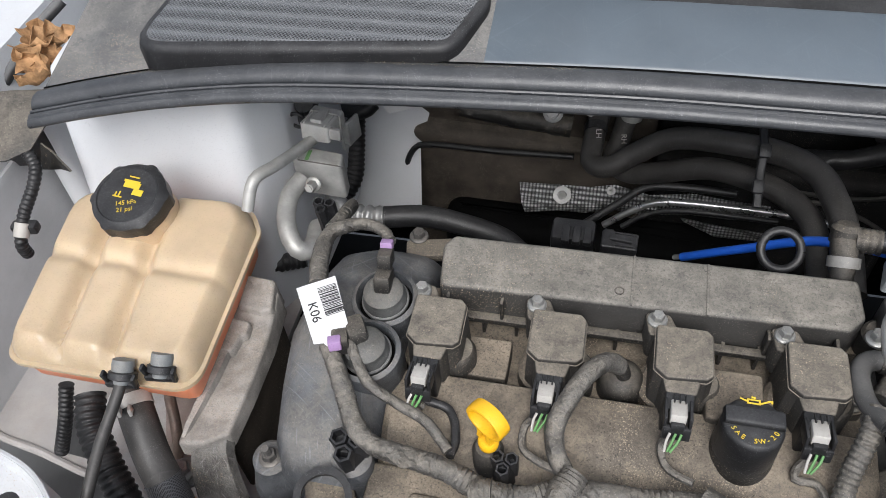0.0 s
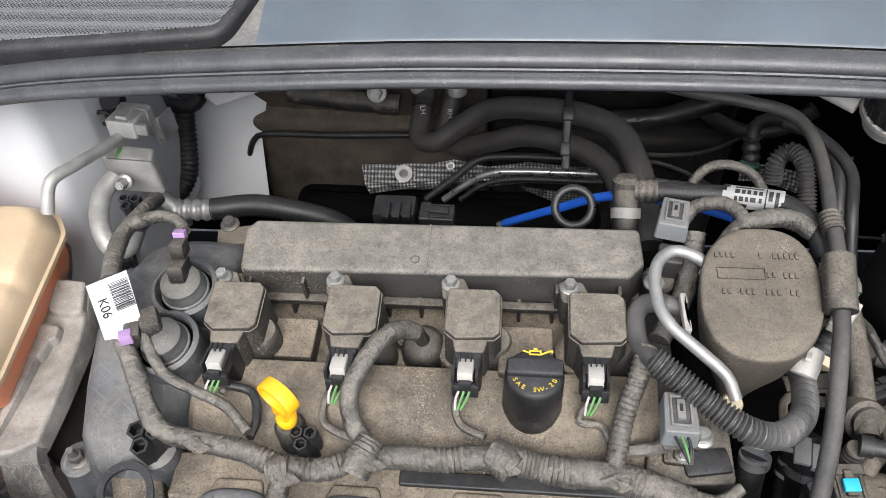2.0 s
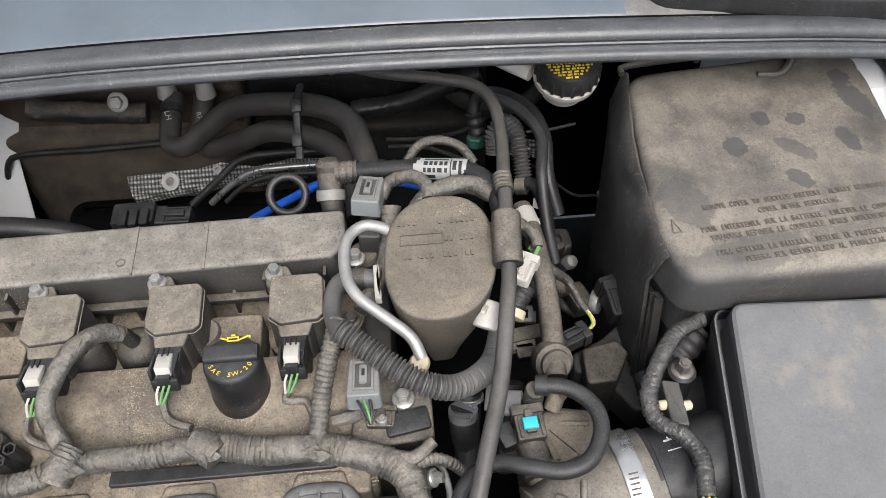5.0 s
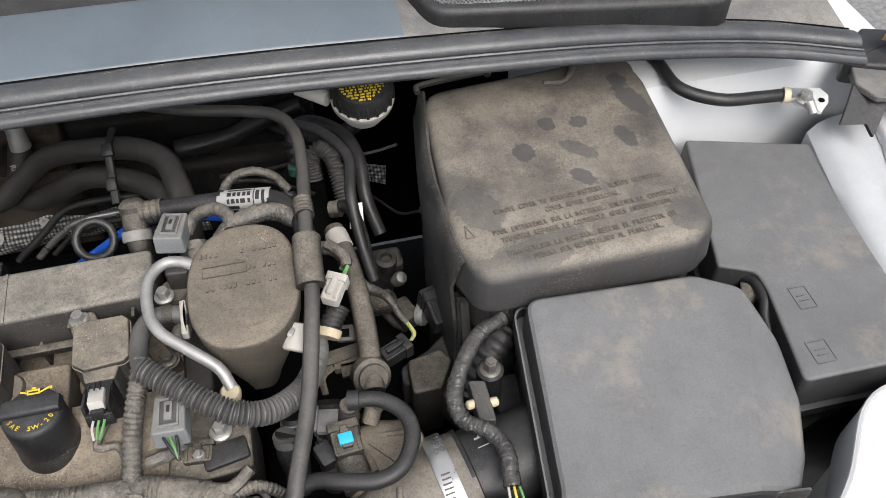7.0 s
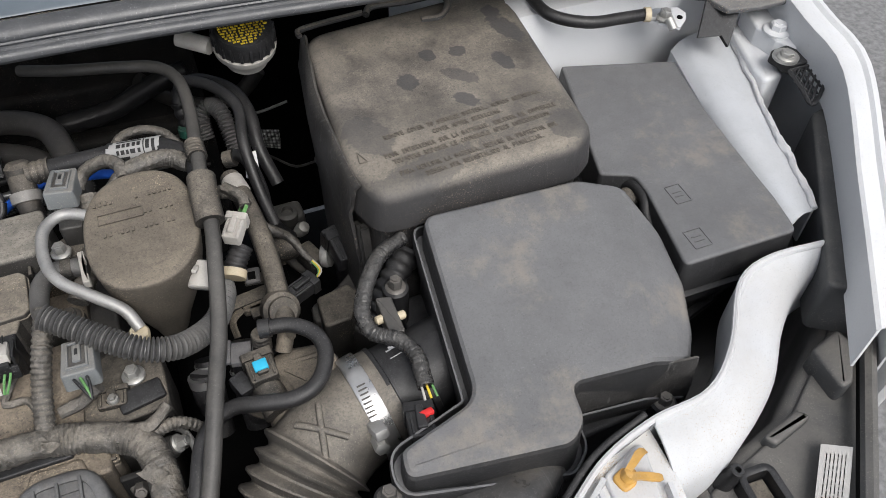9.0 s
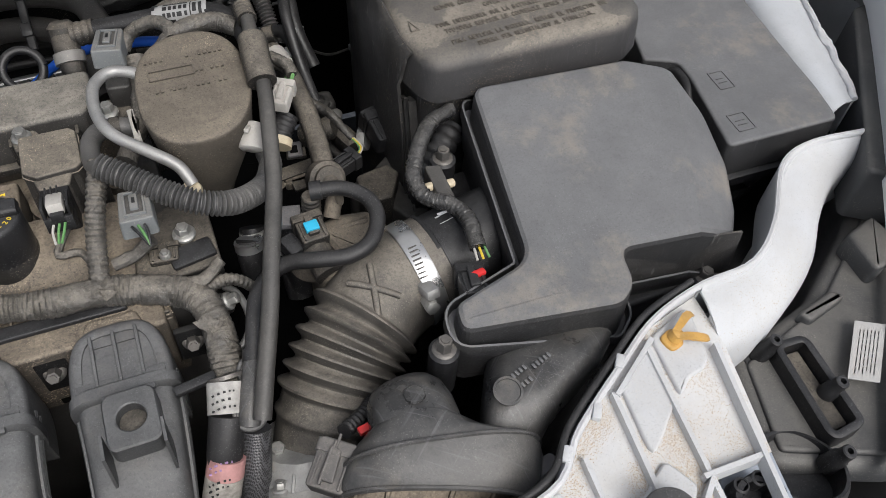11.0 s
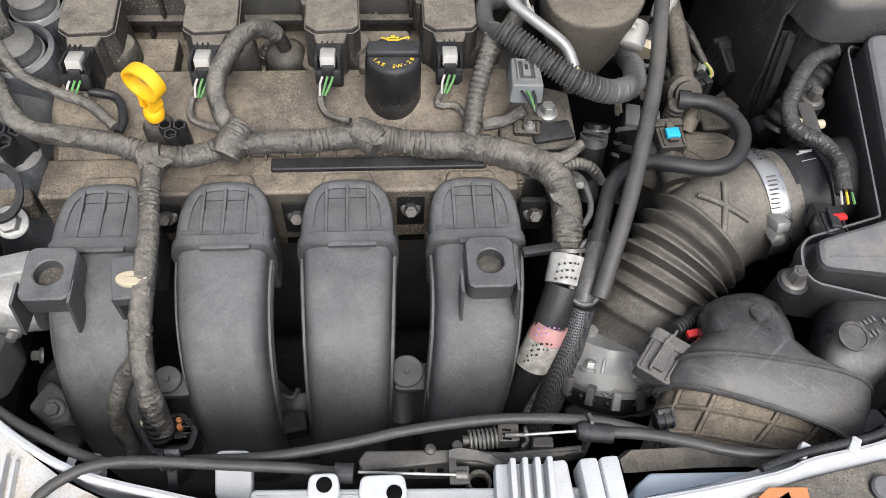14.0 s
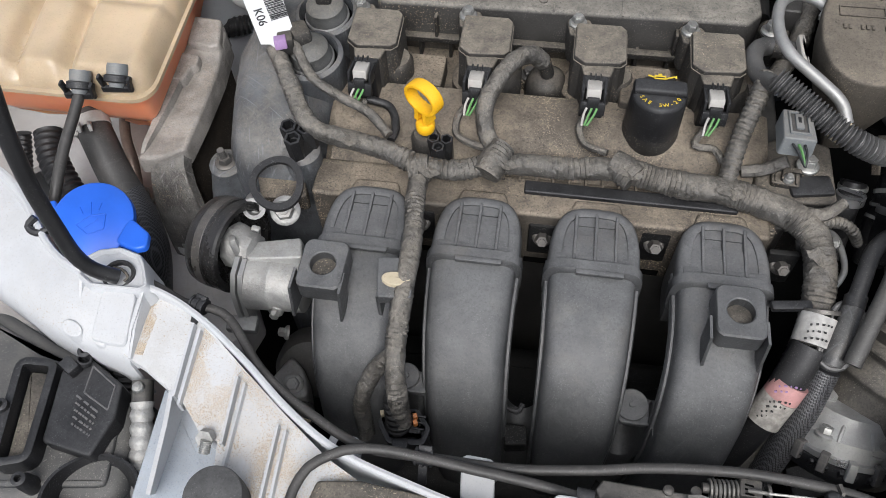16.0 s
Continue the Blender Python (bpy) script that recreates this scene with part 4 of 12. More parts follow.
def standoff(c, k_=1.0):
    s = thing("cover_standoff", c, "black plastic star-shaped cover standoff", "standoff", "cover standoffs")
    bm = lathe(B(), V(c), (0, 0, 1), [(0.009 * k_, -0.03), (0.007 * k_, -0.004), (0.005 * k_, 0.002)], 6)
    part("post", bm, M_BLACK, s)
    for k in range(3):
        a = 2 * math.pi * k / 3 + 0.5
        part("petal", lathe(B(), V(c) + V(0.0062 * math.cos(a), 0.0062 * math.sin(a), 0.001) * k_, (0, -0.1, 1), [(0.0052 * k_, -0.022), (0.0056 * k_, 0.005), (0.0052 * k_, 0.0058), (0.0038 * k_, 0.0058), (0.0036 * k_, -0.004), (0, -0.004)], 6, 0.5), M_BLACK, s)
    return s


standoff((-0.283, -0.147, 0.815), 1.35)
standoff((-0.375, 0.084, 0.815), 1.0)
standoff((-0.167, -0.136, 0.806))

# dipstick, oil cap, breather
dip = thing("dipstick", (-0.181, -0.126, 0.79), "bright yellow ring-topped oil dipstick", "dipstick")
RC = V(-0.180, -0.124, 0.848)
ring_n = V(-math.sin(radians(33)), -math.cos(radians(33)), 0.02).normalized()
ring_u = V(math.cos(radians(33)), -math.sin(radians(33)), 0)
ring_v = ring_u.cross(ring_n)
ring_v = ring_v if ring_v.z > 0 else -ring_v
rr = []
for a in np.linspace(0, 2 * math.pi, 37)[:-1]:
    out = ring_u * math.cos(a) + ring_v * math.sin(a)
    p = RC + ring_u * (0.0150 * math.cos(a)) + ring_v * (0.0125 * math.sin(a))
    rr.append([p + out * (0.0018 * math.copysign(abs(math.cos(e)) ** 0.5, math.cos(e))) + ring_n * (0.0058 * math.copysign(abs(math.sin(e)) ** 0.5, math.sin(e))) for e in np.linspace(0, 2 * math.pi, 13)[:-1]])
part("handle_ring", loft(B(), rr, closed=True), M_YELLOW, dip)
foot_ = RC - ring_v * 0.0125
for sgn in (-1, 1):
    rings = []
    for f, dx, w in ((0.0, 0.0044, 0.0020), (0.5, 0.0042, 0.0018), (1.0, 0.0048, 0.0020)):
        c = foot_ + V(0, 0, 0.002 - 0.0135 * f) + ring_u * (sgn * dx)
        rings.append([c + ring_u * (w * a) + ring_n * (0.0055 * b_) for a, b_ in ((-1, -1), (1, -1), (1, 1), (-1, 1))])
    part("clip_arm", loft(B(), rings), M_YELLOW, dip)
part("stopper", lathe(B(), (-0.180, -0.1255, 0.8165), (0, 0.1, 1), [(0.0056, -0.006), (0.0072, -0.004), (0.0080, 0.0), (0.0080, 0.0035), (0.007, 0.0055), (0.003, 0.006)], 24), M_YELLOW, dip)
part("guide_tube", lathe(B(), (-0.181, -0.126, 0.76), (0, 0.05, 1), [(0.012, 0), (0.012, 0.042), (0.0095, 0.046), (0.0085, 0.046)], 20), M_DUSTY, dip)

oil = thing("oil_filler_cap", (0.003, -0.095, 0.78), "tall black oil filler cap with yellow lettering", "oil cap")
OILN = V(0.02, 0.06, 1).normalized()
oc = V(0.003, -0.090, 0.836)
part("filler_neck", lathe(B(), oc, OILN, [(0.026, -0.06), (0.0245, -0.046), (0.0232, -0.036), (0.0225, -0.028)], 36), M_DUSTY, oil)
cap = part("cap", lathe(B(), oc, OILN, [(0.0222, -0.034), (0.0226, -0.031), (0.0222, -0.012), (0.0218, 0.001), (0.0206, 0.0042), (0.0185, 0.0055), (0.0, 0.0055)], 44), M_BLACK, oil, "tall round black cap")
top = oc + OILN * 0.0055
rings = []
for x, w, h in ((-0.0210, 0.0060, 0.002), (-0.0200, 0.0072, 0.0060), (-0.017, 0.0078, 0.0072), (0.017, 0.0078, 0.0072), (0.0200, 0.0072, 0.0060), (0.0210, 0.0060, 0.002)):
    rings.append([top + V(x, 0.0028 + q.x, q.y - 0.002) for q in fillet([(-w, 0), (w, 0), (w * 0.85, h), (-w * 0.85, h)], 0.003, 3)])
part("grip_bar", loft(B(), rings), M_BLACK, cap)
base_m = flat_pose(top + OILN * 0.0003, (1, 0, 0), OILN)
for k, ch in enumerate("SAE 5W-20"):
    a = radians(-90 + (k - 4) * 15.0)
    if ch != " ":
        m = base_m @ Matrix.Translation((0.0166 * math.cos(a), 0.0166 * math.sin(a) + 0.001, 0)) @ Matrix.Rotation(a + math.pi / 2, 4, "Z")
        words("letter", ch, m, 0.0052, M_YPRINT, cap, 0.0002)
bm = B()
for x, y, w, h, r in ((0.0, 0.0125, 0.008, 0.0012, 0), (0.0, 0.0155, 0.008, 0.0012, 0), (-0.004, 0.014, 0.0012, 0.004, 0), (0.004, 0.014, 0.0012, 0.004, 0), (0.008, 0.0145, 0.008, 0.0012, 25), (-0.007, 0.0148, 0.005, 0.0012, -20), (0, 0.0175, 0.003, 0.0014, 0), (0.0125, 0.0155, 0.0014, 0.0022, 0)):
    q = base_m @ V(x, y + 0.0024, 0.0003)
    box(bm, q, (w, h, 0.0004), (12, 0, r), 0)
part("oil_can_symbol", bm, M_YPRINT, cap, "yellow oil can symbol")

# sandy ledge between the valve cover and the manifold
ledge = thing("head_ledge", (-0.08, -0.16, 0.775), "sandy ledge with long slots along the cylinder head", "engine ledge")
part("ledge_plate", prism(B(), [(-0.262, -0.170), (0.105, -0.170), (0.105, -0.140), (-0.262, -0.140)], 0.7785, 0.77, 0.003, 0.0015), M_COVER, ledge)
for x0, x1 in ((-0.255, -0.205), (-0.19, -0.115)):
    part("slot_rim", prism(B(), [(x0, -0.162), (x1, -0.162), (x1, -0.152), (x0, -0.152)], 0.7815, 0.778, 0.004, 0.001), M_DUSTY, ledge)
    part("slot_floor", prism(B(), [(x0 + 0.003, -0.160), (x1 - 0.003, -0.160), (x1 - 0.003, -0.154), (x0 + 0.003, -0.154)], 0.7819, 0.779, 0.002, 0.0003), M_BLACK, ledge)
part("flange_plate", prism(B(), [(-0.095, -0.158), (0.075, -0.158), (0.075, -0.146), (-0.095, -0.146)], 0.786, 0.775, 0.002, 0.0015), M_BLACK, ledge)
part("groove", box(B(), (-0.078, -0.1435, 0.7788), (0.36, 0.003, 0.0012), b=0.0004), M_DARK, ledge, "dark groove along the ledge")
part("lip", box(B(), (-0.078, -0.1675, 0.7795), (0.362, 0.0026, 0.0026), b=0.0008), M_DUSTY, ledge)
for x in (-0.235, -0.15, -0.1, -0.058, 0.035, 0.09):
    part("nub", box(B(), (x, -0.166, 0.7798), (0.003, 0.006, 0.003), b=0.0008), M_DARKBOLT, ledge)
strew(ledge, [(-0.262, -0.170), (0.105, -0.170), (0.105, -0.140), (-0.262, -0.140)], 0.7787, 5200, 5, 26, 0.0)


def between(line, t):
    """The place at the share t of a smooth line."""
    q = spline(line, 0.004)
    return q[min(len(q) - 1, int(t * (len(q) - 1)))]


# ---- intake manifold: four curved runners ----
# darker plastic for parts below the runners: their shade is put into the colour
M_DEEP = surf("shaded_black_plastic", (0.009, 0.009, 0.0095), 0.6, dust=0.15, var=0.3, scale=24, bump=0.2, spec=0.2, dustcol=(0.1, 0.095, 0.085))
manifold = thing("intake_manifold", (-0.08, -0.3, 0.5), "grey plastic intake manifold with four curved runners", "intake manifold")
PATH_YZ = [(-0.196, 0.765), (-0.225, 0.765), (-0.255, 0.760), (-0.282, 0.748), (-0.304, 0.728), (-0.320, 0.700), (-0.328, 0.665), (-0.328, 0.62), (-0.315, 0.57), (-0.285, 0.53)]


M_DUSTYCAP = surf("dusty_pocket_plastic", (0.02, 0.0195, 0.019), 0.5, dust=0.6, var=0.3, scale=40, bump=0.4, grit=0.8, dustcol=(0.2, 0.178, 0.145), patch_lo=0.3)


def rounded_ring(w, h, r, n=4):
    pts = [(-w, -h), (w, -h), (w, h), (-w, h)]
    return fillet(pts, r, n)


def runner(cx, bend, width=0.0335):
    """One runner: a flat-topped tube bending forwards and down; bend: how far its lower end moves sideways."""
    line = spline([V(0, y, z) for y, z in PATH_YZ], 0.008)
    m = len(line)
    rings = []
    for i, p in enumerate(line):
        d = (line[min(i + 1, m - 1)] - line[max(i - 1, 0)]).normalized()
        nrm = V(0, d.z, -d.y)
        if nrm.z < 0 and i < 3:
            nrm = -nrm
        nrm = V(1, 0, 0).cross(d)
        if nrm.dot(V(0, -0.4, 0.6)) < 0:
            nrm = -nrm
        f = i / (m - 1)
        s = max(0.0, (f - 0.12) / 0.6)
        s = min(1, s)
        x = cx + bend * s * s * (3 - 2 * s)
        w, h = width * (1.02 - 0.2 * min(1, max(0.0, f - 0.08) / 0.6) ** 0.8), 0.021
        rings.append([p + V(x, 0, 0) + V(1, 0, 0) * q.x + nrm * q.y for q in rounded_ring(w, h, 0.016, 5)])
    r = part("runner", loft(B(), rings), M_RUNNER, manifold)
    seam = B()
    for side in (-1, 1):
        for off in (-0.004, 0.004):
            pts = [sum(ring, V(0, 0, 0)) / len(ring) for ring in rings[2:]]
            k = 2
            out = []
            for ring, c in zip(rings[2:], pts):
                w = max(abs(q.x - c.x) for q in ring)
                dn = (ring[0] - c)
                dn.x = 0
                out.append(c + V(side * (w + 0.001), 0, 0) + dn.normalized() * off * (1 if k else 1))
            tube(seam, out, 0.0018, 6, 0.012)
    part("seam", seam, M_RUNNER, r)
    # cap over the runner's mouth: a rim round a ribbed sandy pocket
    yb, yf, zt, W = -0.168, -0.224, 0.787, width + 0.002
    arc = [V(cx + W * math.copysign(abs(math.cos(a)) ** 0.62, math.cos(a)), yf + (yb - yf) * abs(math.sin(a)) ** 0.62) for a in np.linspace(0, math.pi, 25)]
    arc = [p.xy for p in arc] + [Vector((cx - W, yf - 0.004)), Vector((cx + W, yf - 0.004))]
    lift = lambda p: zt + 0.05 * (p.y + 0.2) - 4.0 * max(0, abs(p.x - cx) - width * 0.6) ** 2
    c = part("runner_cap", loft(B(), [[V(p.x, p.y, lift(p) + dz) for p in offset(arc, d)] for dz, d in ((-0.06, -0.001), (-0.007, 0.0), (-0.003, 0.001), (-0.0008, 0.003), (0.0, 0.006), (0.0, 0.009), (-0.0006, 0.0102), (-0.003, 0.0108))]), M_RUNNER, manifold)
    part("pocket_floor", loft(B(), [[V(p.x, p.y, lift(p) - 0.008 + dz) for p in offset(arc, 0.0102)] for dz in (-0.002, 0.0028)]), M_DUSTYCAP, c, "dusty pocket floor")
    well = offset(arc, 0.0098)
    fill = B()
    plate(fill, [p for p in well if p.x < cx - 0.0158] + [Vector((cx - 0.0158, yf - 0.003))], lambda x, y: lift(Vector((x, y))) - 0.0018, zt - 0.012)
    plate(fill, [p for p in well[:-1] if p.x > cx + 0.0158] + [Vector((cx + 0.0158, yf - 0.003)), well[-1]], lambda x, y: lift(Vector((x, y))) - 0.0018, zt - 0.012)
    plate(fill, [Vector((cx + 0.0158, -0.1865))] + [p for p in well if abs(p.x - cx) <= 0.0158 and p.y > -0.2] + [Vector((cx - 0.0158, -0.1865))], lambda x, y: lift(Vector((x, y))) - 0.0018, zt - 0.012)
    part("cap_top", fill, M_RUNNER, c, sharp=20)
    rib = B()
    for dx in (-0.0158, 0.0, 0.0158):
        prism(rib, [(cx + dx - 0.0013, -0.222), (cx + dx + 0.0013, -0.222), (cx + dx + 0.0013, -0.177), (cx + dx - 0.0013, -0.177)], lambda x, y: lift(Vector((x, y))) + 0.0012, zt - 0.008, 0.0005, 0.0007)
    strew(c, [(cx - 0.0148, -0.217), (cx + 0.0148, -0.217), (cx + 0.0148, -0.189), (cx - 0.0148, -0.189)], lambda x, y: lift(Vector((x, y))) - 0.0050, 420, 40 + int(cx * 100), 60, 0.05, (0.0002, 0.00045))
    box(rib, (cx, -0.217, zt - 0.003), (2 * W - 0.01, 0.008, 0.005), b=0.0014)
    part("rib", rib, M_RUNNER, c)
    col = B()
    rin, rout = [], []
    for j, (dy, g) in enumerate(((-0.219, 0.002), (-0.221, 0.0045), (-0.229, 0.0045), (-0.231, 0.002))):
        rin.append([V(cx + q.x, dy, 0.765 + q.y) for q in rounded_ring(width + g, 0.021 + g, 0.018, 5)])
    loft(col, rin)
    part("collar", col, M_RUNNER, c)
    part("collar_clip", box(B(), (cx + 0.004, -0.2315, 0.7895), (0.036, 0.0045, 0.0035), b=0.0008), M_RUNNER, c)
    return r


RUN_X = (-0.216, -0.127, -0.035, 0.062)
for cx, bend in zip(RUN_X, (0.014, 0.010, -0.003, -0.020)):
    runner(cx, bend)
for (xa, ba), (xb, bb) in zip(zip(RUN_X, (0.014, 0.010, -0.003)), zip(RUN_X[1:], (0.010, -0.003, -0.020))):
    x0, x1 = xa + ba * 0.9 + 0.022, xb + bb * 0.9 - 0.022
    rows_ = []
    for y, dz in ((-0.296, 0.0), (-0.318, 0.0), (-0.324, -0.003), (-0.327, -0.012), (-0.328, -0.07)):
        rows_.append([V(x0 + (x1 - x0) * i / 12, y, 0.668 + 0.05 * abs(i / 6 - 1) ** 2.5 + dz) for i in range(13)])
    part("web", sheet(B(), rows_, 0.004), M_RUNNER, manifold, "curved web between two runners")
# plenum darkened in colour so that the runner gaps read as shade
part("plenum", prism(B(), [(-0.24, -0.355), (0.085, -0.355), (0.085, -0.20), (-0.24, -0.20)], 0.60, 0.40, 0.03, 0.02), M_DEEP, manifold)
bm = B()
prism(bm, [(-0.262, -0.171), (0.105, -0.171), (0.105, -0.158), (-0.262, -0.158)], 0.775, 0.70, 0.003, 0.002)
part("flange", bm, M_COVER, manifold, "sandy flange against the cylinder head")
# solid near-black sheets that stand in for shade in the runner gaps
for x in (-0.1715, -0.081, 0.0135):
    part("gap_shade", box(B(), (x + 0.002, -0.1722, 0.738), (0.022, 0.004, 0.066), b=0.001), M_DARK, manifold, "near-black sheet standing for shade between the runners")
for cx in RUN_X:
    part("rear_boss", prism(B(), [(cx - 0.023, -0.176), (cx + 0.023, -0.176), (cx + 0.018, -0.160), (cx - 0.018, -0.160)], 0.7845, 0.765, 0.005, 0.003), M_COVER, manifold, "dusty boss behind the runner cap")
for cx, w in ((-0.236, 0.034), (0.067, 0.036)):
    def around(r0, z):
        """A ring about the socket: a circle, or for r0 = 0 its square rim."""
        out = []
        for k in range(40):
            t = 2 * math.pi * (k + 0.5) / 40
            q = r0 or min(0.0175 / abs(math.cos(t)), 0.021 / abs(math.sin(t)), 0.0245)
            out.append(V(cx + q * math.cos(t), -0.259 + q * math.sin(t), z))
        return out


    b_ = part("cover_socket", loft(B(), [around(0, 0.788), around(0, 0.8045), [p.lerp(V(cx, -0.259, 0.806), 0.06) for p in around(0, 0.806)], around(0.0108, 0.806), around(0.0098, 0.8052), around(0.0094, 0.797)]), M_RUNNER, manifold, "black square cover socket")
    part("socket_sand", lathe(B(), (cx, -0.259, 0.7975), (0, 0, 1), [(0.0093, -0.002), (0.0093, 0.0), (0.0, 0.0006)], 24), M_DUSTY, b_)
    for dx in (-w / 2 - 0.003, w / 2):
        part("gusset", loft(B(), [[V(cx + dx + e, -0.283, 0.805), V(cx + dx + e, -0.290, 0.775), V(cx + dx + e, -0.27, 0.772), V(cx + dx + e, -0.265, 0.805)] for e in (-0.001, 0.001)]), M_RUNNER, b_)
for p in ((0.014, -0.179, 0.760), (-0.076, -0.181, 0.756), (-0.178, -0.18, 0.758), (0.113, -0.185, 0.758)):
    part("flange_bolt", hexbolt(B(), V(p), 0.0055, 0.012, (0, -0.8, 0.6)), M_DARKBOLT, manifold, "dull steel flange bolt")
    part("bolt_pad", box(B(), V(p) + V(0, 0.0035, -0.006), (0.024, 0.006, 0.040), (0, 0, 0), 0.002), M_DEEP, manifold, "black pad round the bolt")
for lc, lr in (((0.007, -0.300, 0.714), 0.0128), ((-0.170, -0.306, 0.728), 0.0105)):
    lug = part("lower_lug", lathe(B(), lc, (0, -0.15, 1), [(lr * 0.95, -0.008), (lr, -0.006), (lr, -0.0008), (lr * 0.94, 0.0), (0.0024, 0.0), (0.002, 0.0012), (0.0, 0.0012)], 28), M_RUNNER, manifold)
    part("lug_arm", prism(B(), [(lc[0] - lr * 0.2, lc[1] + lr * 0.9), (lc[0] + lr * 1.7, lc[1] + lr * 0.5), (lc[0] + lr * 1.7, lc[1] - lr * 1.1), (lc[0] - lr * 0.9, lc[1] - lr * 1.1)], lc[2] - 0.004, lc[2] - 0.009, lr * 0.4, 0.001), M_RUNNER, lug)
part("runner_hook", tube(B(), [(-0.098, -0.300, 0.690), (-0.090, -0.309, 0.698), (-0.081, -0.313, 0.700), (-0.077, -0.306, 0.700)], 0.0022, 8, 0.003), M_BLACK, manifold)
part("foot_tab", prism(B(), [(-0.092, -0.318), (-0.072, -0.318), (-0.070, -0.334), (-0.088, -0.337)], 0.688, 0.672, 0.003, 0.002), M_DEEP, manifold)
part("side_tab", prism(B(), [(-0.196, -0.249), (-0.167, -0.246), (-0.166, -0.279), (-0.191, -0.281)], lambda x, y: 0.806 + 0.1 * (y + 0.26), 0.795, 0.002, 0.0012), M_RUNNER, manifold)
part("side_tab_web", prism(B(), [(-0.193, -0.279), (-0.190, -0.250), (-0.188, -0.250), (-0.190, -0.279)], 0.800, 0.77, 0.0005, 0.0003), M_RUNNER, manifold)
part("tab_clip", prism(B(), [(-0.180 + 0.0098 * math.cos(a) + (0.003 if abs(a) < 0.1 else 0.0), -0.2665 + 0.0058 * math.sin(a)) for a in np.linspace(0, 2 * math.pi, 17)[:-1]], 0.8088, 0.802, 0.001, 0.001), M_CREAM, manifold, "pale cream plastic plug")

# ---- air filter box ----
def AZ(x, y):
    """Height of the lid: a slope, falling away beyond a crease."""
    past = (x - 0.556) * 0.93 - (y + 0.120) * 0.37
    return 0.846 + 0.14 * (y + 0.18) - 0.62 * max(0.0, past)


airbox = thing("air_filter_box", (0.43, -0.2, 0.5), "scuffed grey plastic air filter box", "air filter box")
lid_pts = [(0.377, -0.088, 0.853), (0.519, -0.095, 0.857), (0.552, -0.113, 0.853), (0.571, -0.158, 0.838), (0.570, -0.204, 0.830), (0.552, -0.246, 0.826), (0.534, -0.269, 0.824), (0.495, -0.269, 0.835), (0.428, -0.262, 0.835), (0.425, -0.290, 0.828), (0.409, -0.303, 0.823), (0.289, -0.286, 0.817), (0.292, -0.265, 0.821), (0.356, -0.248, 0.832)]
lid_bm = prism(B(), lid_pts, AZ, 0.765, (0.014, 0.03, 0.02, 0.03, 0.03, 0.03, 0.008, 0.01, 0.008, 0.02, 0.02, 0.008, 0.01, 0.02), 0.006, 0.003, 5)
bmesh.ops.bisect_plane(lid_bm, geom=lid_bm.verts[:] + lid_bm.edges[:] + lid_bm.faces[:], plane_co=(0.556, -0.120, 0.8), plane_no=(0.93, -0.37, 0))
part("lid", lid_bm, M_BOX, airbox, "smooth scuffed grey lid", sharp=14)
wall_ = [V((0.432, -0.258, 0.825)), V((0.503, -0.264, 0.820)), V((0.539, -0.267, 0.815))]
part("front_wall", sheet(B(), [[p + V(-0.001, -0.004, 0.002) for p in wall_], [p + V(0, -0.007, -0.025) for p in wall_], [p + V(0, -0.009, -0.055) for p in wall_]], 0.002), M_SCUFF, airbox, "scratched black side wall")
def RZ_(x, y):
    return AZ(x, y) - min(0.042, 0.012 + 0.5 * max(0.0, x - 0.36))


rim = fillet(lid_pts, 0.0105, 5)
bm = B()
loft(bm, [[V(p.x, p.y, RZ_(p.x, p.y) + dz) for p in offset(rim, -d)] for dz, d in ((-0.045, 0.004), (-0.02, 0.0062), (-0.012, 0.0085), (-0.002, 0.0085), (0.0, 0.0078), (0.0, 0.0062), (-0.0015, 0.0056), (-0.010, 0.0056), (-0.010, 0.001))], closed=False)
part("lid_flange", bm, M_BOX, airbox, "raised rim round the lid")
body = [(0.345, -0.10), (0.54, -0.10), (0.575, -0.16), (0.54, -0.275), (0.44, -0.28), (0.40, -0.30), (0.31, -0.285), (0.355, -0.25)]
part("base", prism(B(), body, 0.772, 0.42, 0.02, 0.004), M_BLACK, airbox)
for c, h in (((0.276, -0.287, 0.815), 0.012), ((0.343, -0.118, 0.815), 0.01), (tuple((0.511, -0.279, 0.780)), 0.008)):
    part("lug", lathe(B(), V(c) - V(0, 0, 0.03), (0, 0, 1), [(0.011, -0.02), (0.011, 0.028), (0.009, 0.03)], 20), M_BLACK, airbox)
    part("lug_bolt", hexbolt(B(), V(c), 0.0058, h), M_DARKBOLT, airbox)

M_DUCT = surf("glossy_duct_plastic", (0.032, 0.032, 0.033), 0.27, dust=0.45, var=0.35, scale=20, bump=0.2, side=0.2, dustcol=(0.19, 0.182, 0.17), patch_lo=0.1, scratch=0.4, blotch=0.25, fleck=0.35)
# air duct from the box to the front
duct = thing("air_duct", (0.33, -0.33, 0.6), "grey plastic air duct with raised lettering", "air duct")
DUCT = [((0.318, -0.282, 0.776), (0.409, -0.286, 0.776), 0.014), ((0.313, -0.286, 0.776), (0.410, -0.293, 0.776), 0.022), ((0.305, -0.299, 0.776), (0.407, -0.307, 0.776), 0.031), ((0.296, -0.315, 0.776), (0.387, -0.324, 0.776), 0.035),
        ((0.288, -0.331, 0.776), (0.356, -0.338, 0.776), 0.034), ((0.284, -0.342, 0.775), (0.332, -0.351, 0.775), 0.030), ((0.277, -0.359, 0.765), (0.318, -0.362, 0.765), 0.024)]


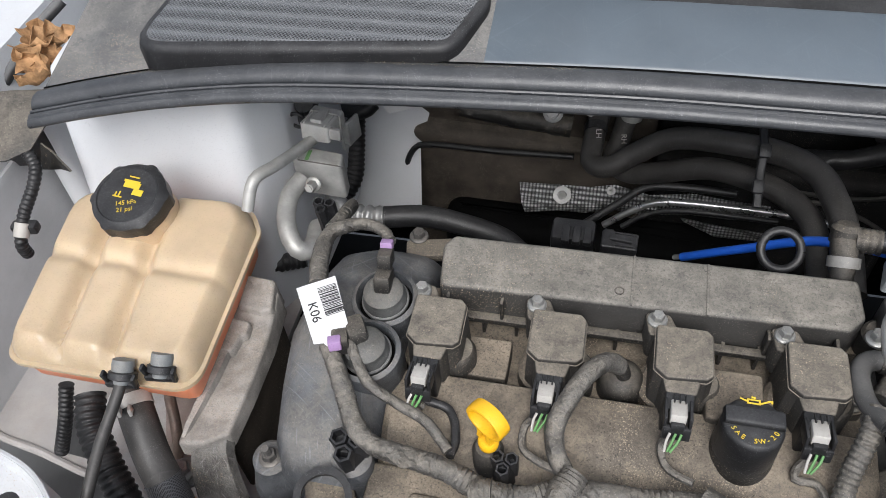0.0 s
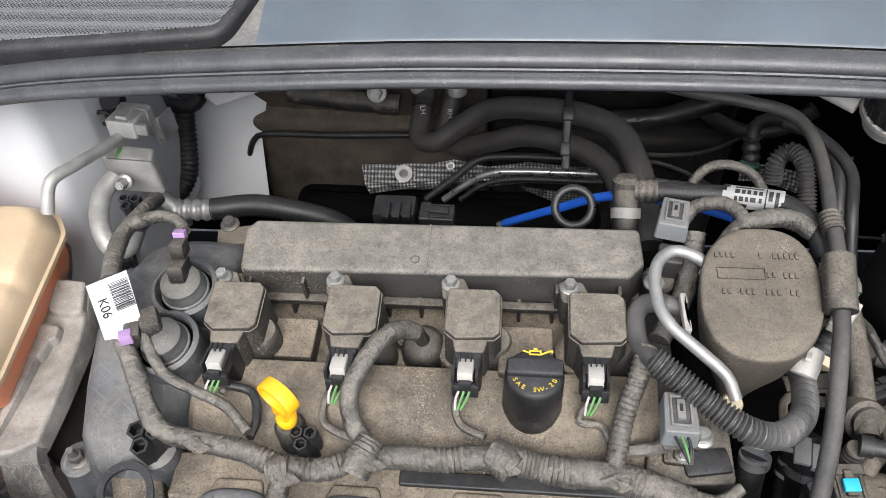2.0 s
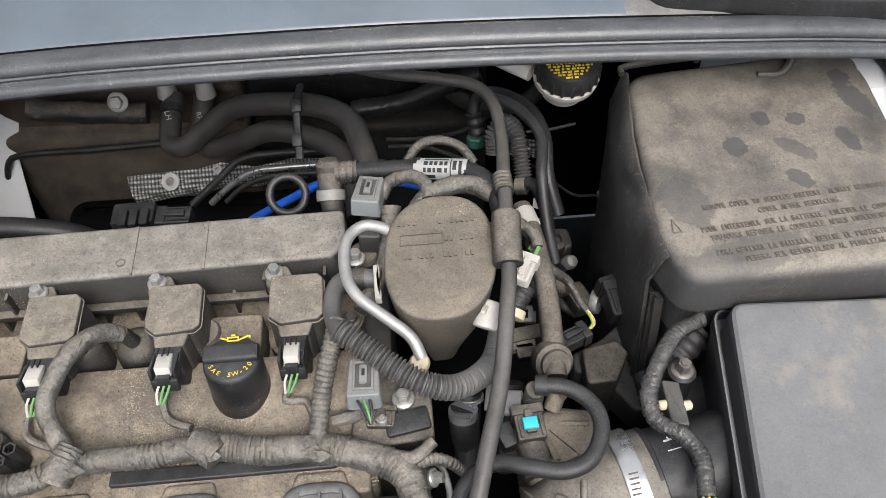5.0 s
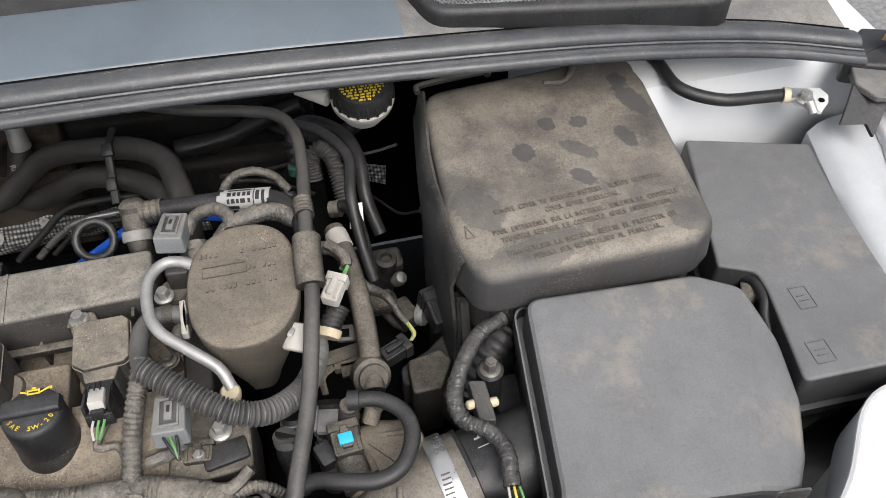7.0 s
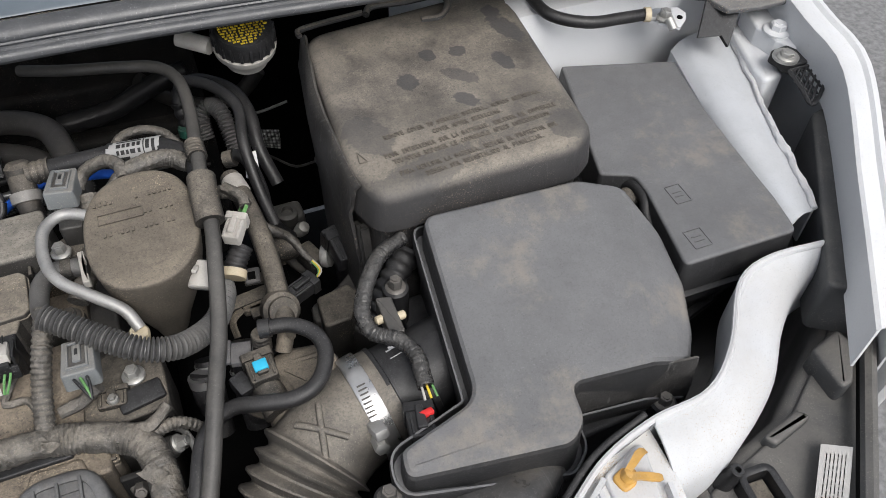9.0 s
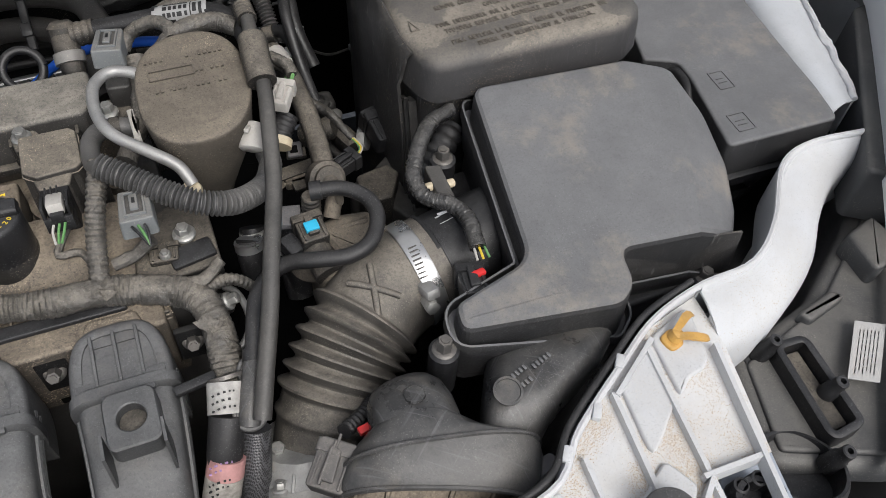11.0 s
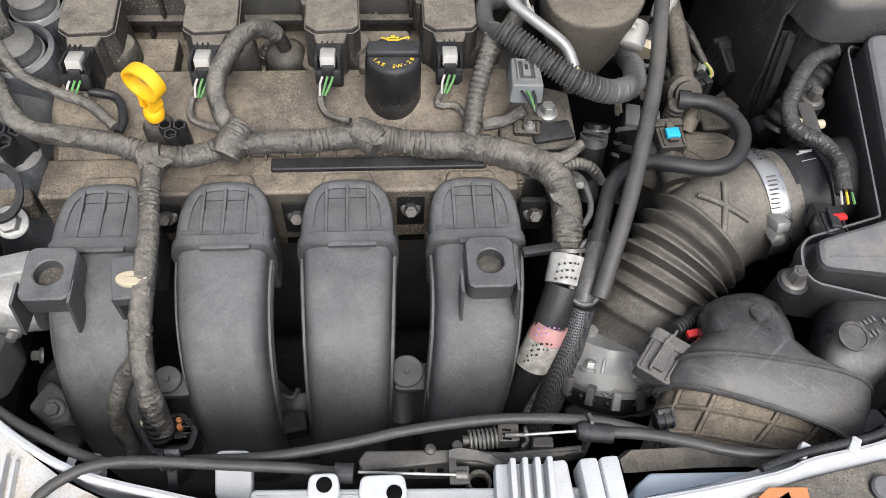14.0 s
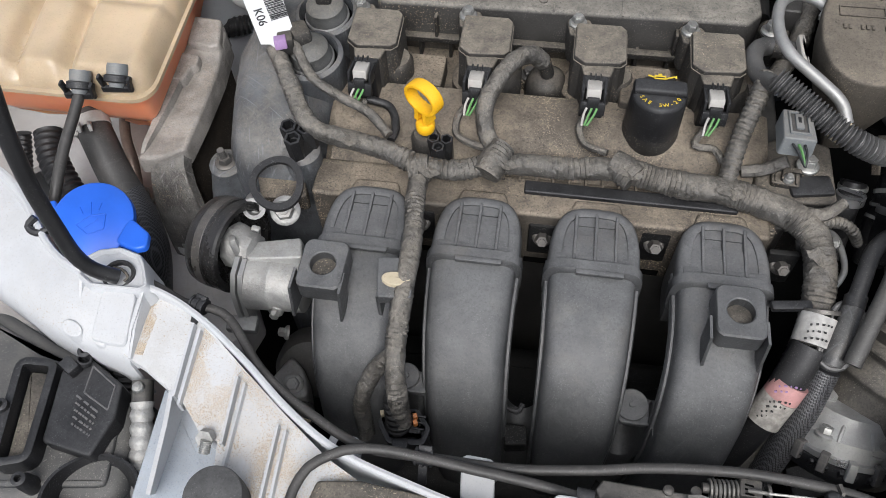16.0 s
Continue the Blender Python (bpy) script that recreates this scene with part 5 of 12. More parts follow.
def arch(lf, rt, h, power=0.75, n=25):
    """An arch over the line from lf to rt."""
    lf, rt = V(lf), V(rt)
    mid_, half = (lf + rt) / 2, (rt - lf) / 2
    return [mid_ + half * math.copysign(abs(math.cos(a)) ** power, math.cos(a)) + V(0, 0, h * math.sin(a) ** power) for a in np.linspace(math.pi, 0, n)]


part("duct_body", sheet(B(), [arch(*d, 0.6) for d in DUCT], 0.003), M_DUCT, duct)
part("duct_lip", tube(B(), [p + V(0, 0, 0.001) for p in arch(*DUCT[1], 0.6)], 0.0022, 8, 0.004), M_DUCT, duct)
part("inspection_ring", lathe(B(), (0.305, -0.331, 0.8125), (0, -0.12, 1), [(0.0105, 0), (0.0105, 0.0012), (0.0088, 0.0012), (0.0085, 0.0003), (0.0, 0.0003)], 28), M_DUCT, duct)

# fresh air snorkel at the front
sn = thing("air_snorkel", (0.245, -0.36, 0.6), "dark grey rubber air snorkel with a domed elbow", "air snorkel")
rings = []
for cy, cz, w, h in ((-0.2865, 0.768, 0.009, 0.010), (-0.288, 0.776, 0.018, 0.019), (-0.292, 0.782, 0.024, 0.025), (-0.300, 0.786, 0.0285, 0.0275), (-0.314, 0.788, 0.031, 0.0285), (-0.332, 0.786, 0.0315, 0.029), (-0.345, 0.78, 0.031, 0.029)):
    rings.append([V(0.2425 + w * math.cos(a), cy, cz + h * math.copysign(abs(math.sin(a)) ** 0.85, math.sin(a))) for a in np.linspace(0, 2 * math.pi, 41)[:-1]])
part("elbow", loft(B(), rings), M_DUCT, sn)


shoulder = [arch((0.213, -0.313, 0.775), (0.278, -0.335, 0.775), 0.042, 0.9), arch((0.200, -0.321, 0.775), (0.293, -0.348, 0.775), 0.0415, 0.85), arch((0.190, -0.327, 0.775), (0.316, -0.359, 0.775), 0.0395), arch((0.186, -0.331, 0.775), (0.319, -0.362, 0.775), 0.0385),
            arch((0.185, -0.334, 0.775), (0.319, -0.363, 0.775), 0.041), arch((0.180, -0.342, 0.774), (0.318, -0.371, 0.772), 0.0405), arch((0.176, -0.347, 0.772), (0.306, -0.392, 0.770), 0.037), arch((0.176, -0.350, 0.770), (0.298, -0.397, 0.768), 0.0345), arch((0.178, -0.351, 0.769), (0.296, -0.395, 0.767), 0.030)]
part("cuff", sheet(B(), shoulder, 0.003), M_DUCT, sn, "flared grey rubber cuff")
for k, r_ in ((4, 0.0016), (7, 0.0018)):
    part("cuff_ridge", tube(B(), [p + V(0, 0, 0.0008) for p in shoulder[k]], r_, 6, 0.004), M_DUCT, sn)
scoop = [arch((0.182, -0.346, 0.765), (0.301, -0.381, 0.762), 0.031), arch((0.174, -0.361, 0.762), (0.289, -0.392, 0.758), 0.028), arch((0.167, -0.376, 0.758), (0.275, -0.400, 0.755), 0.024), arch((0.161, -0.387, 0.750), (0.262, -0.409, 0.750), 0.018)]
low = part("scoop", sheet(B(), scoop, 0.003), M_COVER, sn, "ribbed dusty intake scoop")
bm = B()
for j in (5, 9, 13, 17, 21):
    tube(bm, [r[j] + V(0, 0, 0.0006) for r in scoop], 0.0021, 6, 0.004)
for k in (1, 2):
    tube(bm, [p + V(0, 0, 0.0006) for p in scoop[k][1:-1]], 0.002, 6, 0.004)
part("rib", bm, M_COVER, low)
part("mould_ring", lathe(B(), (0.244, -0.313, 0.818), (0, 0.3, 1), [(0.0075, -0.002), (0.0075, 0.0004), (0.0068, 0.0006), (0.0066, 0.0), (0.0, 0.0)], 24), M_DUCT, sn)
part("front_lip", slab(B(), [(0.138, -0.400, 0.790), (0.146, -0.395, 0.792), (0.186, -0.395, 0.793), (0.236, -0.404, 0.790), (0.235, -0.408, 0.788), (0.188, -0.407, 0.788), (0.140, -0.408, 0.787)], 0.012), M_DUSTY, sn, "sandy lower lip")
# raised code on the duct
mk = B()
for t_, w in (((0.321, -0.320, 0.813), 0.016), ((0.340, -0.318, 0.813), 0.02), ((0.323, -0.328, 0.812), 0.012)):
    c = V(t_)
    for k in range(int(w / 0.0034)):
        box(mk, c + V(0.0034 * k - w / 2, 0.0012 * k - 0.002, 0.0), (0.0022, 0.004, 0.001), (0, 0, 18), 0.0003)
tagged(part("raised_marks", mk, M_BOX, duct, "raised moulded marks"), kind="stuff")
# ---- bellows intake hose ----
bel = thing("intake_hose", (0.23, -0.22, 0.6), "dusty black rubber intake hose with bellows", "intake hose")
BEL = [(0.312, -0.188, 0.772), (0.285, -0.192, 0.768), (0.255, -0.205, 0.763), (0.228, -0.226, 0.752), (0.205, -0.252, 0.732), (0.188, -0.277, 0.704), (0.176, -0.298, 0.670)]
line = spline(BEL, 0.0014)
m_ = len(line)
rings, prev, s_ = [], None, 0.0
for i, p in enumerate(line):
    d = (line[min(i + 1, m_ - 1)] - line[max(i - 1, 0)]).normalized()
    side = d.cross(V(0, 0, 1)).normalized()
    oth = side.cross(d)
    s_ = i / (m_ - 1)
    rad = 0.0425 - 0.001 * s_
    if 0.33 < s_ < 0.645:
        w = 0.5 - 0.5 * math.cos(2 * math.pi * (s_ - 0.33) / 0.315 * 6)
        rad += 0.0080 * w ** 1.2 - 0.003 * min(1, (s_ - 0.33) / 0.03, (0.645 - s_) / 0.03)
    for c0, h0 in ((0.70, 0.0028), (0.86, 0.003)):
        rad += h0 * math.exp(-((s_ - c0) / 0.014) ** 2)
    if s_ > 0.93:
        rad += 0.002
    rings.append([p + side * (math.cos(a) * rad) + oth * (math.sin(a) * rad) for a in np.linspace(0, 2 * math.pi, 37)[:-1]])
M_BELLOWS = surf("dusty_bellows_rubber", (0.036, 0.034, 0.032), 0.5, dust=0.68, var=0.3, scale=26, bump=0.25, side=0.16, dustcol=(0.26, 0.232, 0.192), fleck=0.45)
part("bellows", loft(B(), rings), M_BELLOWS, bel)
bm = B()
ax0, ax1 = between(BEL, 0.16), between(BEL, 0.24)
dirc = (ax1 - ax0).normalized()
P = V((0.249, -0.216, 0.808))
foot = ax0 + dirc * (P - ax0).dot(dirc)
rad_n = (P - foot).normalized()
rad_s = dirc.cross(rad_n)
for sgn in (-1, 1):
    tube(bm, [foot + dirc * (0.016 * k * 0.7) + (rad_n * math.cos(0.42 * k * sgn) + rad_s * math.sin(0.42 * k * sgn)) * 0.0418 for k in (-1, -0.5, 0, 0.5, 1)], 0.0027, 10, 0.003)
part("raised_cross", bm, M_BELLOWS, bel)
bm = B()
cax = (V(BEL[0]) - V(BEL[1])).normalized()
cc = V(0.293, -0.190, 0.769)
lathe(bm, cc, cax, [(0.0435, -0.0075), (0.0446, -0.0075), (0.0450, -0.006), (0.0450, 0.006), (0.0446, 0.0075), (0.0435, 0.0075)], 48)
clamp = thing("hose_clamp", cc, "bright steel worm-drive clamp round the intake hose", "hose clamp")
part("band", bm, M_STEEL, clamp)
part("screw_housing", box(B(), V(0.288, -0.226, 0.798), (0.012, 0.022, 0.010), (-25, 0, 10), 0.003), M_ALUBRIGHT, clamp)
part("screw", lathe(B(), V(0.287, -0.236, 0.792), (0, -0.9, 0.3), [(0.006, -0.008), (0.006, 0.006), (0.004, 0.007)], 6), M_BOLT, clamp)
slots = B()
for k in range(8):
    a = radians(52 + k * 4.6)
    m4 = axis_matrix(cc, cax)
    q = m4 @ V(0, 0, 0)
    side = cax.cross(V(0, 0, 1)).normalized()
    oth = side.cross(cax)
    if oth.z < 0:
        oth = -oth
    dirv = (V(0, -1, 0) * math.cos(a) + oth * math.sin(a)).normalized()
    box(slots, cc + dirv * 0.0452, (0.007, 0.0012, 0.001), (0, 0, 8), 0.0002)
part("slot", slots, M_DARKBOLT, clamp)
part("elbow_boss", prism(B(), [(0.217, -0.135, 0.785), (0.226, -0.125, 0.785), (0.247, -0.124, 0.785), (0.271, -0.133, 0.785), (0.282, -0.149, 0.785), (0.278, -0.198, 0.785), (0.216, -0.192, 0.785)], lambda x, y: 0.79 + 0.3 * (x - 0.24), 0.71, 0.016, 0.012), M_PUMP, bel, "dust-caked plastic elbow")
for a, b_ in (((0.234, -0.148, 0.787), (0.239, -0.172, 0.790)), ((0.248, -0.142, 0.790), (0.267, -0.147, 0.797)), ((0.220, -0.163, 0.785), (0.252, -0.183, 0.795))):
    part("elbow_rib", tube(B(), [a, b_], 0.003, 8, 0.006), M_PUMP, bel)
part("hose_nipple", tube(B(), [(0.242, -0.129, 0.790), (0.248, -0.120, 0.800), (0.252, -0.121, 0.803)], 0.007, 14, 0.004), M_PUMP, bel)
maf = thing("airflow_meter", (0.325, -0.185, 0.75), "black plastic airflow meter tube with a square code label", "airflow meter")
part("meter_tube", lathe(B(), V(0.30, -0.189, 0.771), cax, [(0.0385, 0), (0.0405, 0.008), (0.042, 0.009), (0.042, 0.012), (0.0395, 0.013), (0.0395, 0.034), (0.0425, 0.035), (0.0425, 0.040), (0.0385, 0.041), (0.0385, 0.075)], 40), M_BLACK, maf)
P = V((0.321, -0.176, 0.812))
foot = cc + cax * (P - cc).dot(cax)
rad_n = (P - foot).normalized()
rad_s = cax.cross(rad_n)
q = foot + rad_n * 0.0402
lab = part("code_label", slab(B(), [q + cax * 0.006 + rad_s * 0.005, q - cax * 0.006 + rad_s * 0.005, q - cax * 0.006 - rad_s * 0.005, q + cax * 0.006 - rad_s * 0.005], 0.0006), M_PAPER, maf, "small white code label")
q += rad_n * 0.0003
part("tube_label", slab(B(), [(0.317, -0.170, 0.812), (0.327, -0.171, 0.815), (0.331, -0.177, 0.808), (0.321, -0.175, 0.804)], 0.0012), M_PAPER, maf, "small white printed label")
part("code_square", slab(B(), [q + cax * 0.0042 + rad_s * 0.0032, q - cax * 0.002 + rad_s * 0.0032, q - cax * 0.002 - rad_s * 0.0032, q + cax * 0.0042 - rad_s * 0.0032], 0.0005), M_INK, lab)

# ---- battery cover and fuse box ----
# dusty letters, darker than the cover: their edge shadows are in the colour
M_LETTER = surf("dusty_shaded_letters", (0.1, 0.088, 0.074), 0.7, dust=0.4, dustcol=(0.2, 0.178, 0.147), var=0.25, scale=80)

batt = thing("battery_cover", (0.45, 0.04, 0.5), "dusty black plastic battery cover with raised lettering", "battery cover")
BZ = lambda x, y: 0.886 + 0.03 * (y + 0.03)
bp_ = [(0.345, 0.144, 0.889), (0.564, 0.161, 0.891), (0.548, -0.066, 0.884), (0.525, -0.082, 0.883), (0.344, -0.083, 0.882), (0.330, -0.036, 0.883)]
part("cover_shell", prism(B(), bp_, BZ, 0.845, (0.03, 0.03, 0.012, 0.02, 0.02, 0.03), 0.012, 0.003, 6), M_BATT, batt)
part("cover_skirt", prism(B(), offset(fillet(bp_, 0.02), 0.006), 0.846, 0.80, 0.002, 0.001), M_SCUFF, batt)
part("battery_tray", prism(B(), offset(fillet(bp_, 0.02), 0.016), 0.80, 0.40, 0.002, 0.001), M_SCUFF, batt)
rowsz = (("REMOVE COVER TO SERVICE BATTERY. ALWAYS REINSTALL", 0.4465, -0.0135), ("COVER AFTER SERVICING.", 0.4465, -0.0228), ("POUR INTERVENIR SUR LA BATTERIE, ENLEVER LE COUVERCLE", 0.446, -0.0345),
         ("TOUJOURS REPOSER LE COUVERCLE APRES INTERVENTION.", 0.4445, -0.0432), ("PARA REVISAR LA BATERIA, RETIRE EL PROTECTOR QUE", 0.4435, -0.0572), ("DEBERA SER REINSTALADO AL FINALIZAR.", 0.445, -0.0655))
for text, x, y in rowsz:
    tagged(typed("lettering", text, flat_pose(V(x, y, BZ(x, y) + 0.0002), (0.157, 0.011, 0), (0, -0.03, 1)), 0.00312, 0.0052, M_LETTER, batt, 0.0008), "raised moulded lettering")
# finger marks wiped through the dust
n, l = M_BATT.node_tree.nodes, M_BATT.node_tree.links
bsdf = n["Principled BSDF"]
geo = n.new("ShaderNodeNewGeometry")
wob = n.new("ShaderNodeTexNoise")
wob.inputs["Scale"].default_value, wob.inputs["Detail"].default_value = 170, 5
l.new(geo.outputs["Position"], wob.inputs["Vector"])
mask = None
for c, rx, ry, rot in (((0.416, 0.043, 0.888), 0.0105, 0.012, 0), ((0.447, 0.073, 0.889), 0.008, 0.009, 20), ((0.476, 0.070, 0.889), 0.009, 0.008, 0), ((0.465, 0.036, 0.888), 0.020, 0.0085, -38), ((0.457, 0.004, 0.887), 0.014, 0.008, -50), ((0.511, 0.043, 0.888), 0.008, 0.015, 15),
                       ((0.535, 0.088, 0.889), 0.012, 0.026, 20), ((0.532, 0.117, 0.890), 0.009, 0.012, 10), ((0.360, -0.011, 0.885), 0.02, 0.03, 20), ((0.528, -0.055, 0.885), 0.02, 0.02, 20), ((0.378, -0.071, 0.885), 0.07, 0.018, 16)):
    mp_ = n.new("ShaderNodeMapping")
    mp_.vector_type = "TEXTURE"
    mp_.inputs["Location"].default_value = c
    mp_.inputs["Rotation"].default_value = (0, 0, radians(rot))
    mp_.inputs["Scale"].default_value = (rx, ry, 0.05)
    l.new(geo.outputs["Position"], mp_.inputs["Vector"])
    ln = n.new("ShaderNodeVectorMath")
    ln.operation = "LENGTH"
    l.new(mp_.outputs[0], ln.inputs[0])
    ad = n.new("ShaderNodeMath")
    ad.operation = "MULTIPLY_ADD"
    l.new(wob.outputs["Fac"], ad.inputs[0])
    ad.inputs[1].default_value = 0.9
    l.new(ln.outputs["Value"], ad.inputs[2])
    rp = n.new("ShaderNodeMapRange")
    rp.interpolation_type = "SMOOTHSTEP"
    for k, v in zip(("From Min", "From Max", "To Min", "To Max"), (1.3, 1.48, 0.72 if rx < 0.019 else 0.5, 0.0)):
        rp.inputs[k].default_value = v
    l.new(ad.outputs[0], rp.inputs["Value"])
    if mask is None:
        mask = rp.outputs[0]
    else:
        mx = n.new("ShaderNodeMath")
        mx.operation = "MAXIMUM"
        l.new(mask, mx.inputs[0])
        l.new(rp.outputs[0], mx.inputs[1])
        mask = mx.outputs[0]
wipe = n.new("ShaderNodeMix")
wipe.data_type = "RGBA"
l.new(mask, wipe.inputs["Factor"])
l.new(bsdf.inputs["Base Color"].links[0].from_socket, wipe.inputs[6])
wipe.inputs[7].default_value = (0.05, 0.05, 0.052, 1)
l.new(wipe.outputs[2], bsdf.inputs["Base Color"])
tri_c = V((0.345, -0.035, 0.884))
tri_c.z = BZ(tri_c.x, tri_c.y) + 0.0005
tri_p = [tri_c + V(-0.003, -0.006, 0.0003), tri_c + V(0.004, -0.006, 0.0003), tri_c + V(-0.001, 0.007, 0.0003)]
bm = B()
for k in range(3):
    tube(bm, [tri_p[k], tri_p[(k + 1) % 3]], 0.0005, 6, 0.02)
part("arrow_mark", bm, M_LETTER, batt)
fl_in = [V(p) for p in ((0.346, 0.148, 0.886), (0.332, 0.068, 0.885), (0.329, 0.031, 0.884), (0.329, 0.002, 0.883), (0.329, -0.026, 0.882), (0.331, -0.058, 0.879))]
fl_out = [p + V(-0.005, 0.006, -0.036) for p in fl_in]
part("left_flank", sheet(B(), [[p + V(0.004, 0, 0.001) for p in fl_in], [p.lerp(q, 0.15) + V(0, 0, 0.001) for p, q in zip(fl_in, fl_out)], [p.lerp(q, 0.7) + V(0, 0, -0.003) for p, q in zip(fl_in, fl_out)], fl_out, [p + V(0.004, 0.1 * min(0, p.y), -0.06) for p in fl_out], [p + V(0.012, 0, -0.3) for p in fl_out]], 0.003), M_SCUFF, batt, "scuffed sloping flank")
for a_, b_ in (((0.333, -0.046, 0.822), (0.335, -0.072, 0.700)), ((0.335, -0.058, 0.830), (0.337, -0.083, 0.710))):
    d_ = (V(b_) - V(a_)).normalized()
    w_ = d_.cross(V(1, 0.2, 0)).normalized()
    part("tray_rib", loft(B(), [[p + w_ * u + V(v, 0, 0) for u, v in ((-0.0045, 0.004), (-0.0045, -0.003), (-0.003, -0.003), (-0.0018, 0.0), (0.0018, 0.0), (0.003, -0.003), (0.0045, -0.003), (0.0045, 0.004))] for p in (V(a_), V(a_).lerp(V(b_), 0.5), V(b_))]), M_CASTDARK, batt)
part("rear_ridge", tube(B(), [(0.413, 0.150, 0.893), (0.422, 0.160, 0.894), (0.456, 0.156, 0.895), (0.492, 0.155, 0.895), (0.495, 0.139, 0.894), (0.481, 0.124, 0.892), (0.462, 0.126, 0.891)], 0.0035, 8, 0.004), M_BATT, batt)
part("rear_ridge", tube(B(), [(0.344, 0.142, 0.890), (0.349, 0.151, 0.891), (0.411, 0.155, 0.893)], 0.003, 8, 0.004), M_BATT, batt)

fuse = thing("fuse_box", (0.63, -0.05, 0.5), "black plastic fuse box with a flat dusty lid", "fuse box")
fp = [(0.605, 0.087, 0.827), (0.736, 0.049, 0.830), (0.689, -0.196, 0.827), (0.574, -0.194, 0.825), (0.590, -0.107, 0.826), (0.591, -0.085, 0.826), (0.561, -0.072, 0.826)]
part("lid", prism(B(), fp, 0.827, 0.79, (0.004, 0.006, 0.008, 0.006, 0.01, 0.01, 0.004), 0.003, 0.002), M_BOX, fuse, "flat grey-black lid")
part("case", prism(B(), offset(fillet(fp, 0.005), 0.005), 0.79, 0.45, 0.002, 0.002), M_BLACK, fuse)
bm = B()
loft(bm, [[V(p.x, p.y, z) for p in offset(fillet(fp, 0.008), -d)] for z, d in ((0.775, 0.0), (0.775, 0.005), (0.785, 0.005), (0.787, 0.0))])
part("case_rim", bm, M_BLACK, fuse)
for t_, (sx, sy) in (((0.615, -0.120, 0.828), (0.015, 0.022)), ((0.601, -0.172, 0.828), (0.017, 0.02))):
    c = V(t_)
    bm = B()
    for dx, dy, w, h in ((-sx / 2, 0, 0.0012, sy), (sx / 2, 0, 0.0012, sy), (0, -sy / 2, sx, 0.0012), (0, sy / 2, sx, 0.0012), (0, 0.002, sx * 0.6, 0.001), (0, -0.003, sx * 0.6, 0.001)):
        box(bm, (c.x + dx, c.y + dy, 0.8272), (w, h, 0.001), (0, 0, 0), 0.0002)
    tagged(part("moulded_mark", bm, M_BOX, fuse), kind="stuff")
elb = thing("rubber_elbow", (0.591, -0.095, 0.810), "dark rubber elbow in the gap beside the fuse box", "hose")
part("elbow", tube(B(), [(0.586, -0.079, 0.812), (0.590, -0.091, 0.818), (0.589, -0.109, 0.818), (0.585, -0.122, 0.810), (0.586, -0.141, 0.800)], 0.0055, 12, 0.004), M_RUBBER, elb)
part("grommet", lathe(B(), (0.587, -0.093, 0.805), (0.8, -0.3, 0.3), [(0.012, -0.006), (0.013, 0.0), (0.011, 0.006), (0.004, 0.006)], 20), M_DUSTY, elb)
for t_, sz in (((0.615, -0.184, 0.775), (0.09, 0.008, 0.012)), ((0.621, -0.190, 0.745), (0.10, 0.008, 0.010)), ((0.624, -0.191, 0.770), (0.02, 0.014, 0.012))):
    part("case_ledge", box(B(), t_, sz, (0, 0, 16), 0.002), M_BLACK, fuse)
wr = thing("wing_rail", (0.746, -0.053, 0.800), "glossy white inner wing rail beside the fuse box", "body panel", kind="structure")
le = [(0.726, 0.064, 0.835), (0.710, -0.012, 0.832), (0.700, -0.076, 0.828), (0.692, -0.133, 0.824), (0.687, -0.188, 0.820)]
ri = [(0.803, 0.076, 0.842), (0.771, -0.016, 0.840), (0.753, -0.070, 0.836), (0.738, -0.130, 0.832), (0.726, -0.177, 0.826)]
m_ = 14
ea, eb = [between(le, i / (m_ - 1)) for i in range(m_)], [between(ri, i / (m_ - 1)) for i in range(m_)]
M_STAINED = surf("stained_white_rail", (0.44, 0.455, 0.475), 0.36, dust=0.2, var=0.05, scale=20, bump=0.06, dustcol=(0.34, 0.33, 0.31), patch_lo=0.0)
part("rail", sheet(B(), [[p.lerp(q, f) + V(0, 0, dz + (0.0012 * noise.noise(p * 40) if 0.1 < f < 0.5 else 0)) for p, q in zip(ea, eb)] for f, dz in ((-0.02, -0.06), (0, -0.004), (0.12, 0.004), (0.3, 0.006), (0.55, 0.004), (0.8, -0.002), (1, -0.006), (1.02, -0.05))], 0.002), M_STAINED, wr)
part("sealer_bead", tube(B(), [p + V(0.001 * math.sin(9 * i), 0, -0.004) for i, p in enumerate(eb)], 0.003, 8, 0.004, wrap=0.002), M_FRAME, wr)

# ---- coolant reservoir ----
res = thing("coolant_reservoir", (-0.51, -0.03, 0.63), "translucent amber coolant reservoir with a black cap", "coolant reservoir")
o_ = [(-0.624, 0.068, 0.838), (-0.446, 0.075, 0.832), (-0.429, 0.050, 0.830), (-0.422, -0.121, 0.822), (-0.594, -0.120, 0.822)]

flange = offset(fillet(o_, (0.03, 0.025, 0.02, 0.022, 0.02), 6), -0.002)
bm = B()
loft(bm, [[V(p.x, p.y, RZ2) for p in offset(flange, d)] for RZ2, d in ((0.806, 0.004), (0.8065, 0.0), (0.8105, 0.0), (0.811, 0.004))])
part("seam_flange", bm, M_RES, res)
lower = offset(flange, 0.006)
bm = B()
loft(bm, [[V(p.x, p.y + dy, z) for p in offset(lower, d)] for z, d, dy in ((0.722, 0.07, 0.026), (0.727, 0.05, 0.018), (0.739, 0.030, 0.010), (0.757, 0.014, 0.004), (0.778, 0.004, 0.0), (0.807, 0.0, 0))])
part("lower_shell", bm, M_COOLANT, res, "lower shell full of orange coolant")


def lerp2(a, b, t):
    return (a[0] * (1 - t) + b[0] * t, a[1] * (1 - t) + b[1] * t)


